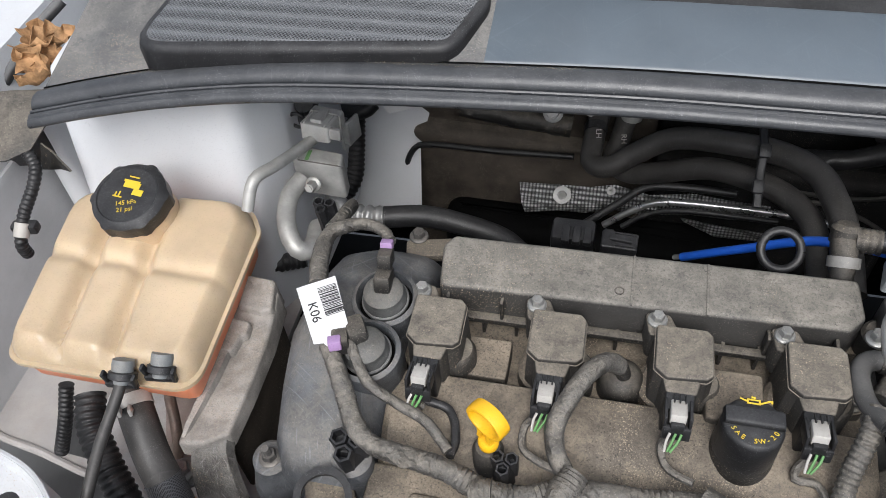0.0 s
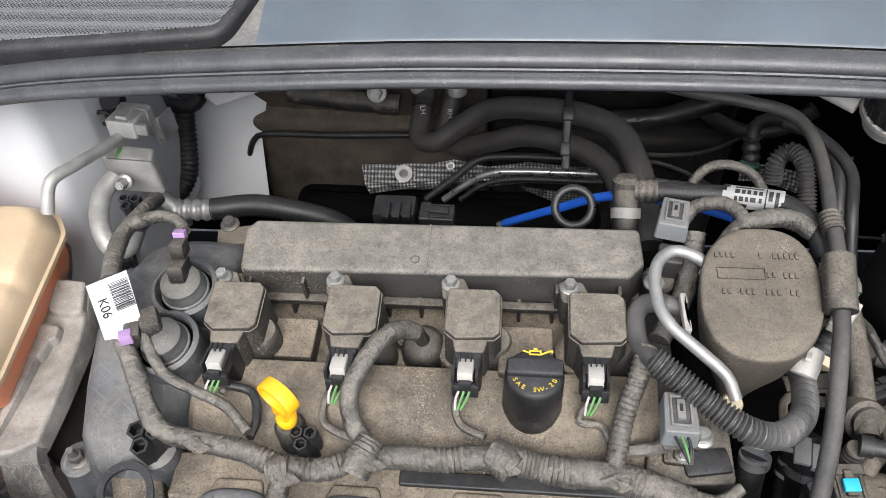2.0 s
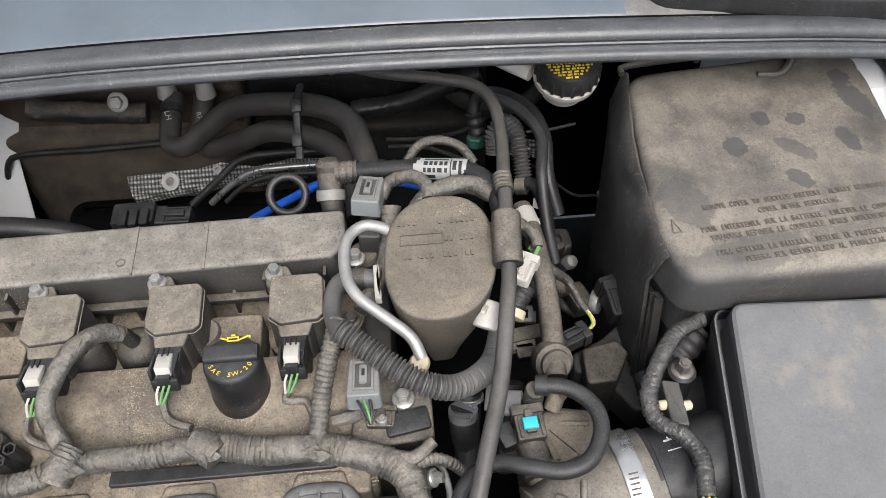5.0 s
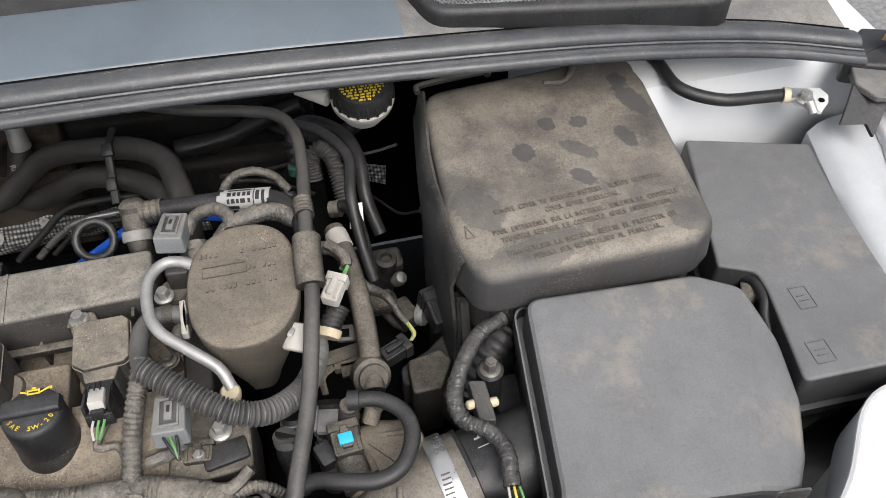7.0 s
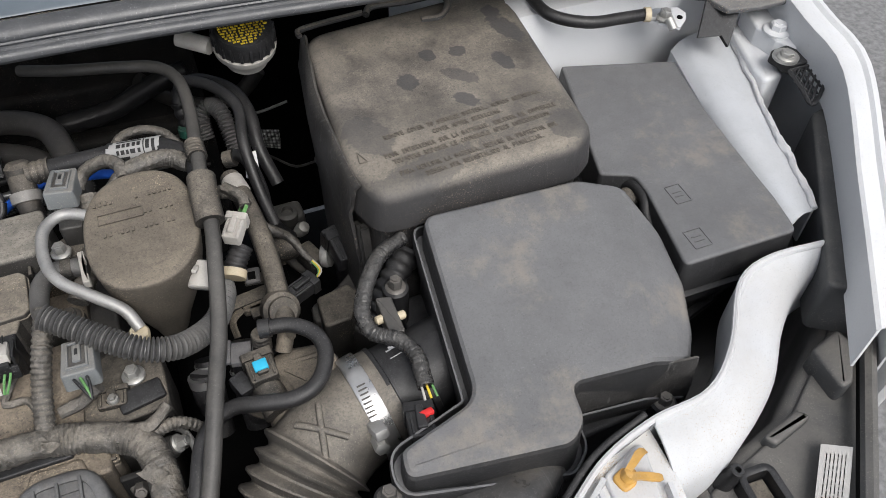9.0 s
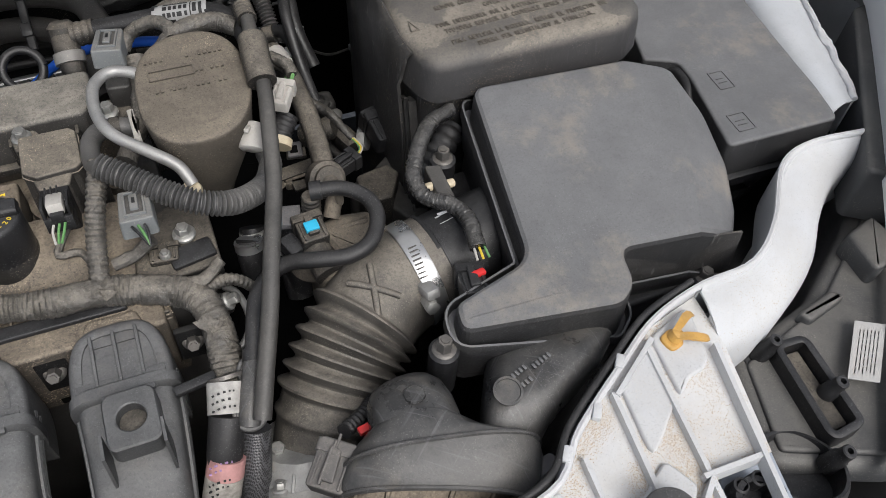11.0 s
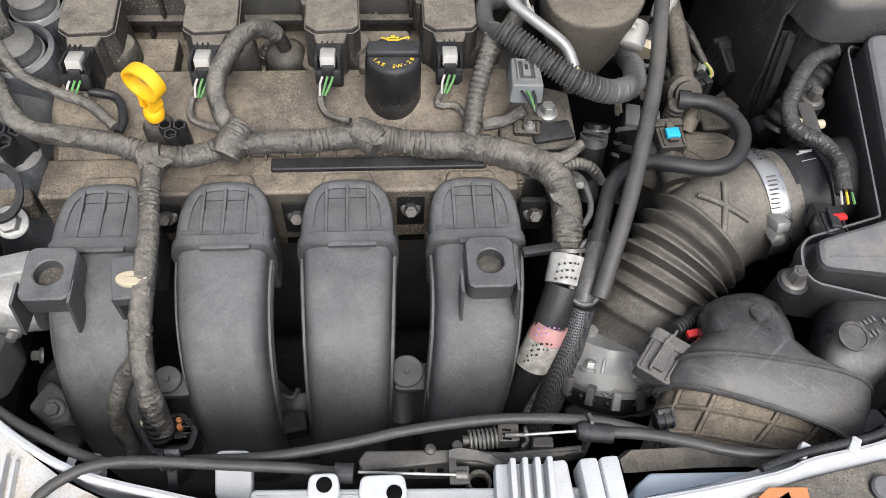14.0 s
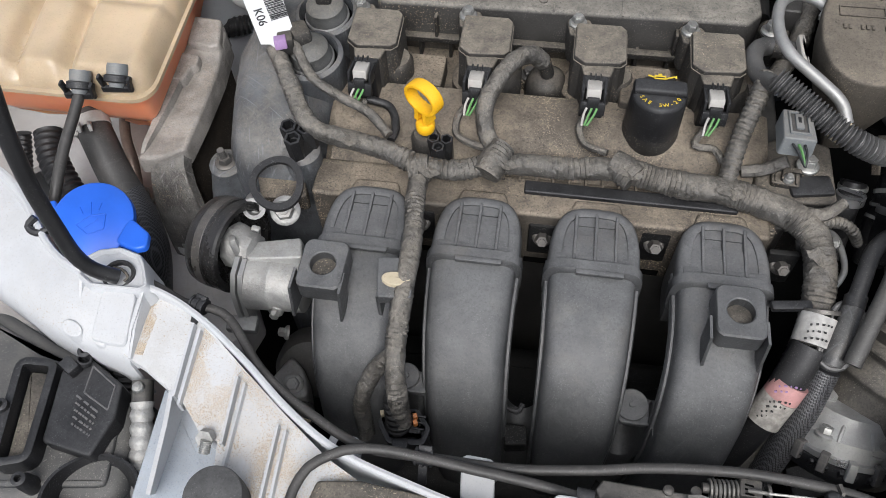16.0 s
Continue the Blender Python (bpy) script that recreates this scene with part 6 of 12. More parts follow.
c_tl, c_tr, c_br, c_bl = o_[0], (-0.431, 0.064, 0.830), (-0.414, -0.125, 0.822), (-0.593, -0.121, 0.822)
dense = []
for a, b_ in zip(flange, flange[1:] + flange[:1]):
    k = max(1, int((b_ - a).length / 0.005))
    dense += [a.lerp(b_, i / k) for i in range(k)]
mid_ = sum(dense, Vector((0, 0))) / len(dense)


def away(p, a, b):
    """Distance of p from the line through a and b."""
    a, b = Vector(a), Vector(b)
    d = (b - a).normalized()
    return abs((p - a).x * d.y - (p - a).y * d.x)


def swell(p, f):
    h = 0.027 * min(1, (1 - f) / 0.13) ** 0.5 if f < 1 else 0.0
    for k0, k1, dep in ((0.28, 0.28, 0.013), (0.54, 0.56, 0.013)):
        h -= dep * min(1, h / 0.02) * math.exp(-(away(p, lerp2(c_tl, c_tr, k0), lerp2(c_bl, c_br, k1)) / 0.0075) ** 2)
    h -= 0.0045 * min(1, h / 0.02) * math.exp(-(away(p, lerp2(c_tl, c_bl, 0.46), lerp2(c_tr, c_br, 0.46)) / 0.007) ** 2)
    return 0.808 + max(h, 0.0)


shares = (1, 0.999, 0.995, 0.985, 0.965, 0.94, 0.91, 0.88) + tuple(np.linspace(0.85, 0.03, 26))
part("upper_shell", loft(B(), [[V(*(mid_ + (p - mid_) * f * 0.965), swell(mid_ + (p - mid_) * f * 0.965, f)) for p in dense] for f in shares]), M_RES, res, "smooth amber upper shell with three swollen cells")
capc = V((-0.530, 0.028, 0.862))
CN = V(0.03, -0.25, 1).normalized()
part("neck", lathe(B(), capc - CN * 0.035, CN, [(0.032, 0), (0.031, 0.03)], 32), M_RES, res)
prof = [(0.0325, -0.012), (0.034, -0.010), (0.034, 0.004), (0.030, 0.0085), (0.028, 0.009), (0.027, 0.0078), (0.0, 0.0078)]
mm = axis_matrix(capc, CN)
rings = []
for r, h in prof:
    rings.append([mm @ V((r + (0.0022 if (h < 0.005 and (j % 8) < 2) else 0)) * math.cos(2 * math.pi * j / 48), (r + (0.0022 if (h < 0.005 and (j % 8) < 2) else 0)) * math.sin(2 * math.pi * j / 48), h) for j in range(48)])
rcap = part("cap", loft(B(), rings), M_BLACK, res, "black screw cap with yellow warnings")

# ---- front carrier: white painted panel round the bay's front ----
carrier = thing("front_carrier", (0.06, -0.4, 0.6), "white painted front carrier panel with sandy pockets", "front panel", kind="structure")
RIM_R = [(0.713, -0.213, 0.820), (0.652, -0.209, 0.820), (0.611, -0.223, 0.820), (0.567, -0.272, 0.820), (0.526, -0.300, 0.820), (0.474, -0.305, 0.820), (0.425, -0.319, 0.820), (0.383, -0.344, 0.820), (0.334, -0.376, 0.820),
         (0.304, -0.404, 0.820), (0.246, -0.416, 0.820), (0.216, -0.425, 0.822)]
RIM_L = [(-0.585, -0.192, 0.808), (-0.550, -0.198, 0.810), (-0.517, -0.209, 0.810), (-0.487, -0.231, 0.810), (-0.443, -0.276, 0.810), (-0.409, -0.292, 0.810), (-0.354, -0.299, 0.808), (-0.315, -0.315, 0.806), (-0.273, -0.343, 0.806), (-0.232, -0.375, 0.806), (-0.191, -0.399, 0.808), (-0.137, -0.416, 0.812)]
OUT_R = [(0.717, -0.222, 0.800), (0.680, -0.232, 0.800), (0.636, -0.262, 0.800), (0.590, -0.307, 0.800), (0.527, -0.342, 0.800), (0.471, -0.352, 0.800)]
OUT_L = [(-0.575, -0.262, 0.785), (-0.520, -0.287, 0.788), (-0.480, -0.307, 0.790), (-0.444, -0.326, 0.790), (-0.404, -0.340, 0.795), (-0.363, -0.350, 0.795), (-0.321, -0.368, 0.795)]


def beam(inner, outer, m, name, material):
    a = [between(inner, i / (m - 1)) for i in range(m)]
    b_ = [between(outer, i / (m - 1)) for i in range(m)]
    rows = []
    for f, dz in ((0.0, -0.05), (0.0, 0.0), (0.02, 0.003), (0.06, 0.003), (0.09, -0.001), (0.3, 0.002), (0.6, 0.003), (0.9, 0.0), (1.0, -0.008), (1.0, -0.06)):
        rows.append([p.lerp(q, f) + V(0, 0, dz) for p, q in zip(a, b_)])
    return part(name, sheet(B(), rows, 0.002), material, carrier)


beam(RIM_R[:6], OUT_R, 20, "side_beam", M_FRAME)
beam(RIM_L[:6] + [(-0.3615, -0.298, 0.808)], OUT_L[:5] + [(-0.359, -0.351, 0.795)], 24, "side_beam", M_FRAME)
part("beam_end", sheet(B(), [[V(-0.3605, -0.299, 0.809), V(-0.360, -0.325, 0.8045), V(-0.358, -0.350, 0.797)], [V(-0.3595, -0.299, 0.785), V(-0.359, -0.325, 0.785), V(-0.357, -0.350, 0.780)]], 0.002), M_FRAME, carrier)
part("pressed_panel", prism(B(), [(-0.3885, -0.341), (-0.3895, -0.308), (-0.385, -0.3035), (-0.3635, -0.305), (-0.3615, -0.343)], lambda x, y: 0.8125 + 0.25 * (y + 0.298), 0.785, 0.005, 0.0012, 0.0008), M_FRAME, carrier)
# the raised rim all along the inner edge
bm = B()
full = RIM_R + [V(0.12, -0.437, 0.822), V(-0.02, -0.437, 0.82), V(-0.1, -0.425, 0.815)] + RIM_L[::-1]
tube(bm, full, 0.0026, 8, 0.01)
part("rim", bm, M_FRAME, carrier)
bm = B()
q = spline(full, 0.01)
sheet(bm, [[p + V(0, 0, 0.002) for p in q], [p - V(0, 0, 0.05) for p in q]], 0.002)
part("rim_wall", bm, M_FRAME, carrier)
# decks between the rim and the lamps
deck_r = [tuple(p) for p in spline(RIM_R[5:], 0.012)] + [(0.239, -0.437, 0.800), (0.320, -0.449, 0.800), (0.377, -0.466, 0.800), (0.411, -0.432, 0.800), (0.455, -0.430, 0.800), (0.472, -0.350, 0.800)]
part("deck", plate(B(), deck_r, 0.806, 0.796), M_SANDY, carrier, "white deck strewn with sand")
part("lamp_pocket", prism(B(), [(0.388, -0.467, 0.785), (0.426, -0.425, 0.785), (0.469, -0.423, 0.785), (0.459, -0.478, 0.785), (0.433, -0.480, 0.785)], 0.785, 0.775, 0.003, 0.002), surf("blue_grey_pocket", (0.3, 0.34, 0.4), 0.5, dust=0.15, var=0.1, scale=20, grit=0.3), carrier, "blue-grey pocket")
deck_l = [(-0.386, -0.283, 0.794), (-0.369, -0.284, 0.794), (-0.321, -0.309, 0.794), (-0.275, -0.345, 0.794), (-0.237, -0.374, 0.794), (-0.201, -0.400, 0.794), (-0.179, -0.411, 0.794), (-0.176, -0.435, 0.794), (-0.269, -0.441, 0.794), (-0.277, -0.399, 0.794), (-0.291, -0.395, 0.794), (-0.298, -0.387, 0.794), (-0.310, -0.375, 0.794), (-0.322, -0.368, 0.794), (-0.348, -0.353, 0.794), (-0.363, -0.347, 0.794)]
part("deck", plate(B(), deck_l, 0.794, 0.784), M_SANDY, carrier, "white deck strewn with sand")


def fin(a, b_, h=0.012, w=0.0025, drop=0.0):
    bm = B()
    a, b_ = V(a), V(b_)
    d = (b_ - a).normalized()
    s = V(-d.y, d.x, 0) * (w if a.x > 0 else 0.55 * w)
    loft(bm, [[a - s - V(0, 0, h), a + s - V(0, 0, h), a + s * 0.7, a - s * 0.7], [b_ - s - V(0, 0, h), b_ + s - V(0, 0, h), b_ + s * 0.7, b_ - s * 0.7]])
    return part("fin", bm, M_FRAME, carrier)


fin_step = 0.0
for a, b_ in (((0.461, -0.349, 0.815), (0.436, -0.478, 0.815)), ((0.414, -0.332, 0.812), (0.404, -0.433, 0.812)), ((0.404, -0.433, 0.812), (0.400, -0.469, 0.812)), ((0.373, -0.357, 0.812), (0.366, -0.430, 0.812)),
              ((0.332, -0.392, 0.812), (0.329, -0.438, 0.812)), ((0.399, -0.430, 0.812), (0.446, -0.431, 0.812)), ((0.404, -0.433, 0.812), (0.372, -0.461, 0.812)), ((0.420, -0.329, 0.812), (0.374, -0.360, 0.812)),
              ((-0.319, -0.318, 0.798), (-0.315, -0.374, 0.797)), ((-0.313, -0.322, 0.797), (-0.310, -0.379, 0.796)), ((-0.275, -0.354, 0.798), (-0.272, -0.402, 0.797)), ((-0.269, -0.358, 0.796), (-0.266, -0.425, 0.796)), ((-0.238, -0.384, 0.797), (-0.236, -0.438, 0.797)), ((-0.232, -0.387, 0.796), (-0.230, -0.433, 0.796))):
    fin_step += 0.0003
    fin(V(a) + V(0, 0, fin_step), V(b_) + V(0, 0, fin_step))
# clean pressed panels proud of the sandy decks
for pts in ([(0.381, -0.354, 0.810), (0.417, -0.330, 0.810), (0.409, -0.379, 0.810), (0.375, -0.409, 0.810)], [(0.422, -0.326, 0.810), (0.463, -0.311, 0.810), (0.453, -0.355, 0.810), (0.444, -0.362, 0.810), (0.431, -0.364, 0.810), (0.417, -0.376, 0.810)],
            [(0.340, -0.438, 0.810), (0.382, -0.410, 0.810), (0.394, -0.433, 0.810), (0.370, -0.460, 0.810)]):
    part("clean_panel", prism(B(), pts, pts[0][2], 0.78, 0.006, 0.002), M_FRAME, carrier)
M_POCKET = surf("blue_grey_pocket", (0.36, 0.4, 0.45), 0.5, dust=0.3, var=0.1, scale=20, grit=0.4)
part("lamp_pocket", prism(B(), [(-0.339, -0.355, 0.765), (-0.322, -0.360, 0.765), (-0.301, -0.375, 0.765), (-0.278, -0.386, 0.765), (-0.270, -0.434, 0.765), (-0.335, -0.438, 0.765)], 0.765, 0.755, 0.003, 0.002), M_POCKET, carrier, "blue-grey pocket")
edge_ = [V(p) for p in deck_l[8:14]]
part("pocket_wall", sheet(B(), [[p + V(0, 0, -0.001) for p in edge_], [p + V(0, 0, -0.03) for p in edge_]], 0.002), M_FRAME, carrier)
part("outer_wall", sheet(B(), [[V((-0.319, -0.370, 0.800)), V((-0.315, -0.395, 0.800)), V((-0.310, -0.441, 0.800))], [V((-0.322, -0.367, 0.765)), V((-0.322, -0.394, 0.765)), V((-0.322, -0.432, 0.765))]], 0.003), M_FRAME, carrier)

for ox, oy, k in ((-0.406, -0.334, 1.0), (-0.3835, -0.3395, 0.7)):
    part("oval_lug", prism(B(), [(ox + 0.0085 * k * math.cos(a), oy + 0.0055 * k * math.sin(a) - 0.25 * 0.0085 * k * math.cos(a)) for a in np.linspace(0, 2 * math.pi, 17)[:-1]], lambda x, y: 0.8005 + 0.25 * (y + 0.334), 0.78, 0.001, 0.001), M_FRAME, carrier)
strew(carrier, [p[:2] for p in deck_r], 0.806, 16000, 3, 34, 0.14, (0.00018, 0.00045))
strew(carrier, [(-0.312, -0.318), (-0.275, -0.345), (-0.237, -0.374), (-0.201, -0.400), (-0.179, -0.411), (-0.176, -0.435), (-0.269, -0.441), (-0.277, -0.399), (-0.298, -0.387), (-0.310, -0.375)], 0.794, 15000, 4, 40, 0.06, (0.00018, 0.00045))
strew(carrier, [(-0.358, -0.302), (-0.350, -0.304), (-0.350, -0.345), (-0.356, -0.345)], 0.794, 1800, 6, 60, 0.1, (0.00018, 0.00045))
# radiator top panel at the front
flat_box("front_grille_panel", (0.06, -0.52, 0.77), (0.72, 0.13, 0.03), M_DUSTY, "dusty black panel behind the front grille", "front panel", 0.006)

# headlamps
for name, pts, z in (("headlamp", [(0.982, -0.017, 0.760), (0.579, -0.469, 0.740), (0.480, -0.428, 0.740), (0.505, -0.340, 0.745), (0.604, -0.313, 0.750), (0.677, -0.266, 0.755), (0.765, -0.199, 0.760)], 0.75),
                     ("headlamp", [(-0.505, -0.300, 0.750), (-0.448, -0.323, 0.750), (-0.397, -0.333, 0.745), (-0.361, -0.366, 0.745), (-0.348, -0.439, 0.740), (-0.543, -0.467, 0.740), (-0.610, -0.345, 0.750)], 0.748)):
    hl = thing(name, pts[1], "dusty dark grey headlamp housing seen from above", "headlamp", "headlamps")
    part("upper_shell", prism(B(), offset(fillet(pts, 0.02), 0.012), z + 0.004, z - 0.01, 0.01, 0.003), M_HEAD, hl)
    part("housing", prism(B(), pts, z, 0.55, 0.02, 0.012, 0.003), M_HEAD, hl)


# details of the lamp beside the fuse box
lamp_r = bpy.data.objects["headlamp"]
part("raised_block", prism(B(), [(0.659, -0.281, 0.775), (0.694, -0.271, 0.775), (0.697, -0.291, 0.775), (0.670, -0.320, 0.775), (0.657, -0.322, 0.775)], 0.777, 0.75, 0.006, 0.004), M_HEAD, lamp_r)
part("side_scoop", prism(B(), [(0.577, -0.328, 0.762), (0.619, -0.318, 0.762), (0.629, -0.328, 0.762), (0.583, -0.339, 0.762)], lambda x, y: 0.762, 0.74, 0.006, 0.004), M_HEAD, lamp_r)
part("edge_channel", tube(B(), [(0.865, -0.066, 0.800), (0.821, -0.134, 0.790), (0.761, -0.218, 0.780), (0.709, -0.286, 0.772), (0.609, -0.404, 0.765), (0.553, -0.471, 0.760)], 0.004, 8, 0.01), M_DARK, lamp_r, "dark seam along the lamp's edge")
part("edge_rim", tube(B(), [(0.869, -0.071, 0.803), (0.825, -0.139, 0.793), (0.765, -0.223, 0.783), (0.712, -0.290, 0.775), (0.613, -0.407, 0.768), (0.556, -0.473, 0.763)], 0.007, 8, 0.01), M_HEAD, lamp_r)
for tk in ((0.531, -0.349, 0.775), (0.557, -0.397, 0.775), (0.525, -0.444, 0.775)):
    part("stud", lathe(B(), tk, (0.1, -0.1, 1), [(0.008, -0.025), (0.007, -0.008), (0.0055, -0.006), (0.0055, 0.004), (0.0045, 0.005), (0.0025, 0.005), (0.002, 0.0)], 16), M_BLACK, lamp_r)
part("dark_lattice", prism(B(), [(0.517, -0.338, 0.752), (0.551, -0.334, 0.752), (0.534, -0.404, 0.750), (0.507, -0.401, 0.750)], 0.751, 0.73, 0.004, 0.002), M_BLACK, lamp_r)
bm = B()
for k in range(7):
    a, b_ = V((0.519, -0.344, 0.752)).lerp(V((0.513, -0.399, 0.752)), k / 6), V((0.542, -0.342, 0.752)).lerp(V((0.532, -0.399, 0.752)), k / 6)
    tube(bm, [a, b_], 0.0012, 5, 0.02)
tagged(part("lattice_rib", bm, M_BLACK, lamp_r), kind="stuff")

# ---- wiring loom wrapped in tape ----
loom = thing("wiring_harness", (-0.05, -0.15, 0.78), "thick tape-wrapped engine wiring harness", "wiring harness")
part("main_trunk", tube(B(), [(-0.313, -0.080, 0.845), (-0.293, -0.112, 0.836), (-0.273, -0.141, 0.826), (-0.247, -0.147, 0.818), (-0.210, -0.150, 0.812), (-0.179, -0.158, 0.806), (-0.149, -0.158, 0.804), (-0.118, -0.147, 0.804), (-0.064, -0.145, 0.804), (-0.020, -0.142, 0.804),
     (0.025, -0.147, 0.800), (0.065, -0.148, 0.797), (0.100, -0.156, 0.794), (0.125, -0.170, 0.790), (0.133, -0.194, 0.785), (0.133, -0.223, 0.775), (0.128, -0.252, 0.755), (0.117, -0.279, 0.730), (0.108, -0.299, 0.690), (0.103, -0.316, 0.660)],
     [0.0075, 0.0075, 0.0085, 0.0085, 0.009, 0.0105, 0.0115, 0.012, 0.012, 0.0115], 18, 0.001, wrap=0.002), M_TAPE, loom)
part("branch", tube(B(), [(-0.178, -0.160, 0.805), (-0.178, -0.190, 0.805), (-0.173, -0.233, 0.806), (-0.173, -0.274, 0.800), (-0.173, -0.308, 0.785), (-0.171, -0.330, 0.765), (-0.166, -0.346, 0.730)], 0.0075, 14, 0.0014, wrap=0.002, seed=2), M_TAPE, loom)
part("branch", tube(B(), [(-0.175, -0.313, 0.780), (-0.190, -0.321, 0.760), (-0.199, -0.335, 0.735), (-0.196, -0.348, 0.700)], 0.0065, 14, 0.0014, wrap=0.0015, seed=3), M_TAPE, loom)
part("branch", tube(B(), [(-0.116, -0.146, 0.806), (-0.130, -0.125, 0.815), (-0.133, -0.112, 0.830), (-0.127, -0.096, 0.840), (-0.116, -0.075, 0.845), (-0.102, -0.056, 0.838), (-0.091, -0.049, 0.825)], 0.0072, 14, 0.0014, wrap=0.0015, corr=None, seed=4), M_TAPE, loom)
part("branch", tube(B(), [(-0.297, -0.077, 0.850), (-0.278, -0.102, 0.838), (-0.254, -0.111, 0.827), (-0.229, -0.119, 0.820), (-0.208, -0.137, 0.814)], 0.0042, 10, 0.003, wrap=0.0008, seed=5), M_TAPE, loom)
part("branch", tube(B(), [(-0.235, -0.097, 0.812), (-0.215, -0.101, 0.808), (-0.206, -0.122, 0.808), (-0.207, -0.139, 0.810)], 0.0035, 10, 0.003, wrap=0.0006, seed=6), M_RUBBER, loom)
part("branch", tube(B(), [(0.062, -0.141, 0.800), (0.069, -0.110, 0.822), (0.077, -0.090, 0.840), (0.084, -0.068, 0.850)], 0.0078, 12, 0.004, corr=(0.0045, 0.0012)), M_TAPE, loom)
part("branch", tube(B(), [(0.074, -0.128, 0.800), (0.090, -0.127, 0.804), (0.106, -0.125, 0.815)], 0.005, 10, 0.004, wrap=0.0015, seed=8), M_TAPE, loom)
part("branch", tube(B(), [(0.120, -0.160, 0.795), (0.135, -0.162, 0.800), (0.149, -0.153, 0.805)], [0.006, 0.005, 0.0042], 10, 0.004, wrap=0.0015, seed=9), M_TAPE, loom)
part("branch", tube(B(), [(0.129, -0.165, 0.792), (0.148, -0.161, 0.790), (0.160, -0.163, 0.785), (0.170, -0.165, 0.770)], [0.006, 0.005, 0.0045], 10, 0.004, corr=(0.0035, 0.0008), seed=10), M_TAPE, loom)
part("branch", tube(B(), [(-0.332, -0.038, 0.862), (-0.341, -0.007, 0.858), (-0.343, 0.025, 0.852), (-0.322, 0.035, 0.856), (-0.298, 0.028, 0.862), (-0.284, 0.011, 0.866)], [0.0075, 0.0075, 0.0055, 0.0045], 14, 0.0014, wrap=0.0015, seed=11), M_TAPE, loom)
part("branch", tube(B(), [(-0.344, 0.028, 0.852), (-0.342, 0.059, 0.840), (-0.347, 0.088, 0.820)], 0.006, 14, 0.0014, wrap=0.0015, seed=12), M_TAPE, loom)
part("knot", tube(B(), [(-0.126, -0.161, 0.806), (-0.121, -0.150, 0.810), (-0.115, -0.137, 0.812)], [0.0112, 0.0122, 0.0105], 20, 0.001, wrap=0.002, seed=13), M_TAPE, loom)
part("knot", tube(B(), [(-0.027, -0.139, 0.808), (-0.020, -0.143, 0.808), (-0.010, -0.151, 0.806)], [0.0112, 0.0122, 0.0115], 20, 0.001, wrap=0.002, seed=14), M_TAPE, loom)
part("knot", tube(B(), [(-0.187, -0.163, 0.806), (-0.171, -0.161, 0.808)], [0.0112, 0.0118, 0.0108], 20, 0.001, wrap=0.002, seed=15), M_TAPE, loom)
# torn tape ends standing off the loom
rnd = random.Random(77)
for a, b_ in (((-0.123, -0.148, 0.818), (-0.106, -0.161, 0.816)), ((-0.025, -0.147, 0.818), (-0.010, -0.158, 0.815)), ((-0.181, -0.162, 0.816), (-0.166, -0.175, 0.815)), ((0.057, -0.154, 0.812), (0.068, -0.162, 0.808)), ((-0.245, -0.151, 0.828), (-0.233, -0.159, 0.825)), ((0.124, -0.195, 0.800), (0.133, -0.206, 0.795))):
    a, b_ = V(a), V(b_)
    w = V(0.006, 0.002, 0)
    rows_ = [[a.lerp(b_, f) + w * g + V(0, 0, 0.0022 * math.sin(5 * f + 3 * g) + rnd.uniform(-0.0008, 0.0008)) for f in (0, 0.2, 0.4, 0.6, 0.8, 1)] for g in (-1, -0.4, 0.3, 1)]
    part("torn_tape", sheet(B(), rows_, 0.0004), M_TAPE, loom)
# coil leads running into the trunk
for pts in ([(-0.238, -0.103, 0.815), (-0.234, -0.104, 0.812)], [(-0.147, -0.099, 0.820), (-0.156, -0.103, 0.808), (-0.156, -0.119, 0.804), (-0.144, -0.128, 0.804), (-0.129, -0.134, 0.806)], [(-0.051, -0.097, 0.818), (-0.056, -0.102, 0.806), (-0.050, -0.117, 0.803), (-0.032, -0.126, 0.805)],
            [(0.051, -0.093, 0.818), (0.041, -0.099, 0.806), (0.038, -0.109, 0.804), (0.053, -0.111, 0.804), (0.060, -0.124, 0.803)]):
    part("lead", tube(B(), pts, 0.003, 8, 0.004, wrap=0.0005), M_TAPE, loom)
part("black_sleeve", tube(B(), [(0.124, -0.262, 0.772), (0.117, -0.277, 0.758), (0.106, -0.296, 0.725), (0.087, -0.317, 0.660)], 0.0128, 16, 0.01), M_RUBBER, loom, "smooth black sleeve")
part("white_tape", tube(B(), [(0.129, -0.242, 0.782), (0.124, -0.261, 0.772)], 0.0136, 18, 0.006), surf("pale_tape", (0.36, 0.35, 0.33), 0.6, var=0.25, scale=120), loom, "dirty white printed tape")
part("pink_tape", tube(B(), [(0.116, -0.282, 0.752), (0.111, -0.290, 0.741)], 0.0136, 18, 0.006), surf("pink_tape", (0.45, 0.24, 0.23), 0.6, var=0.15, scale=150), loom, "faded pink printed tape")
part("white_tape", tube(B(), [(0.111, -0.290, 0.741), (0.102, -0.303, 0.722)], 0.0136, 18, 0.006), surf("label_tape", (0.33, 0.31, 0.28), 0.6, var=0.35, scale=160), loom, "printed white label tape")
rnd = random.Random(12)
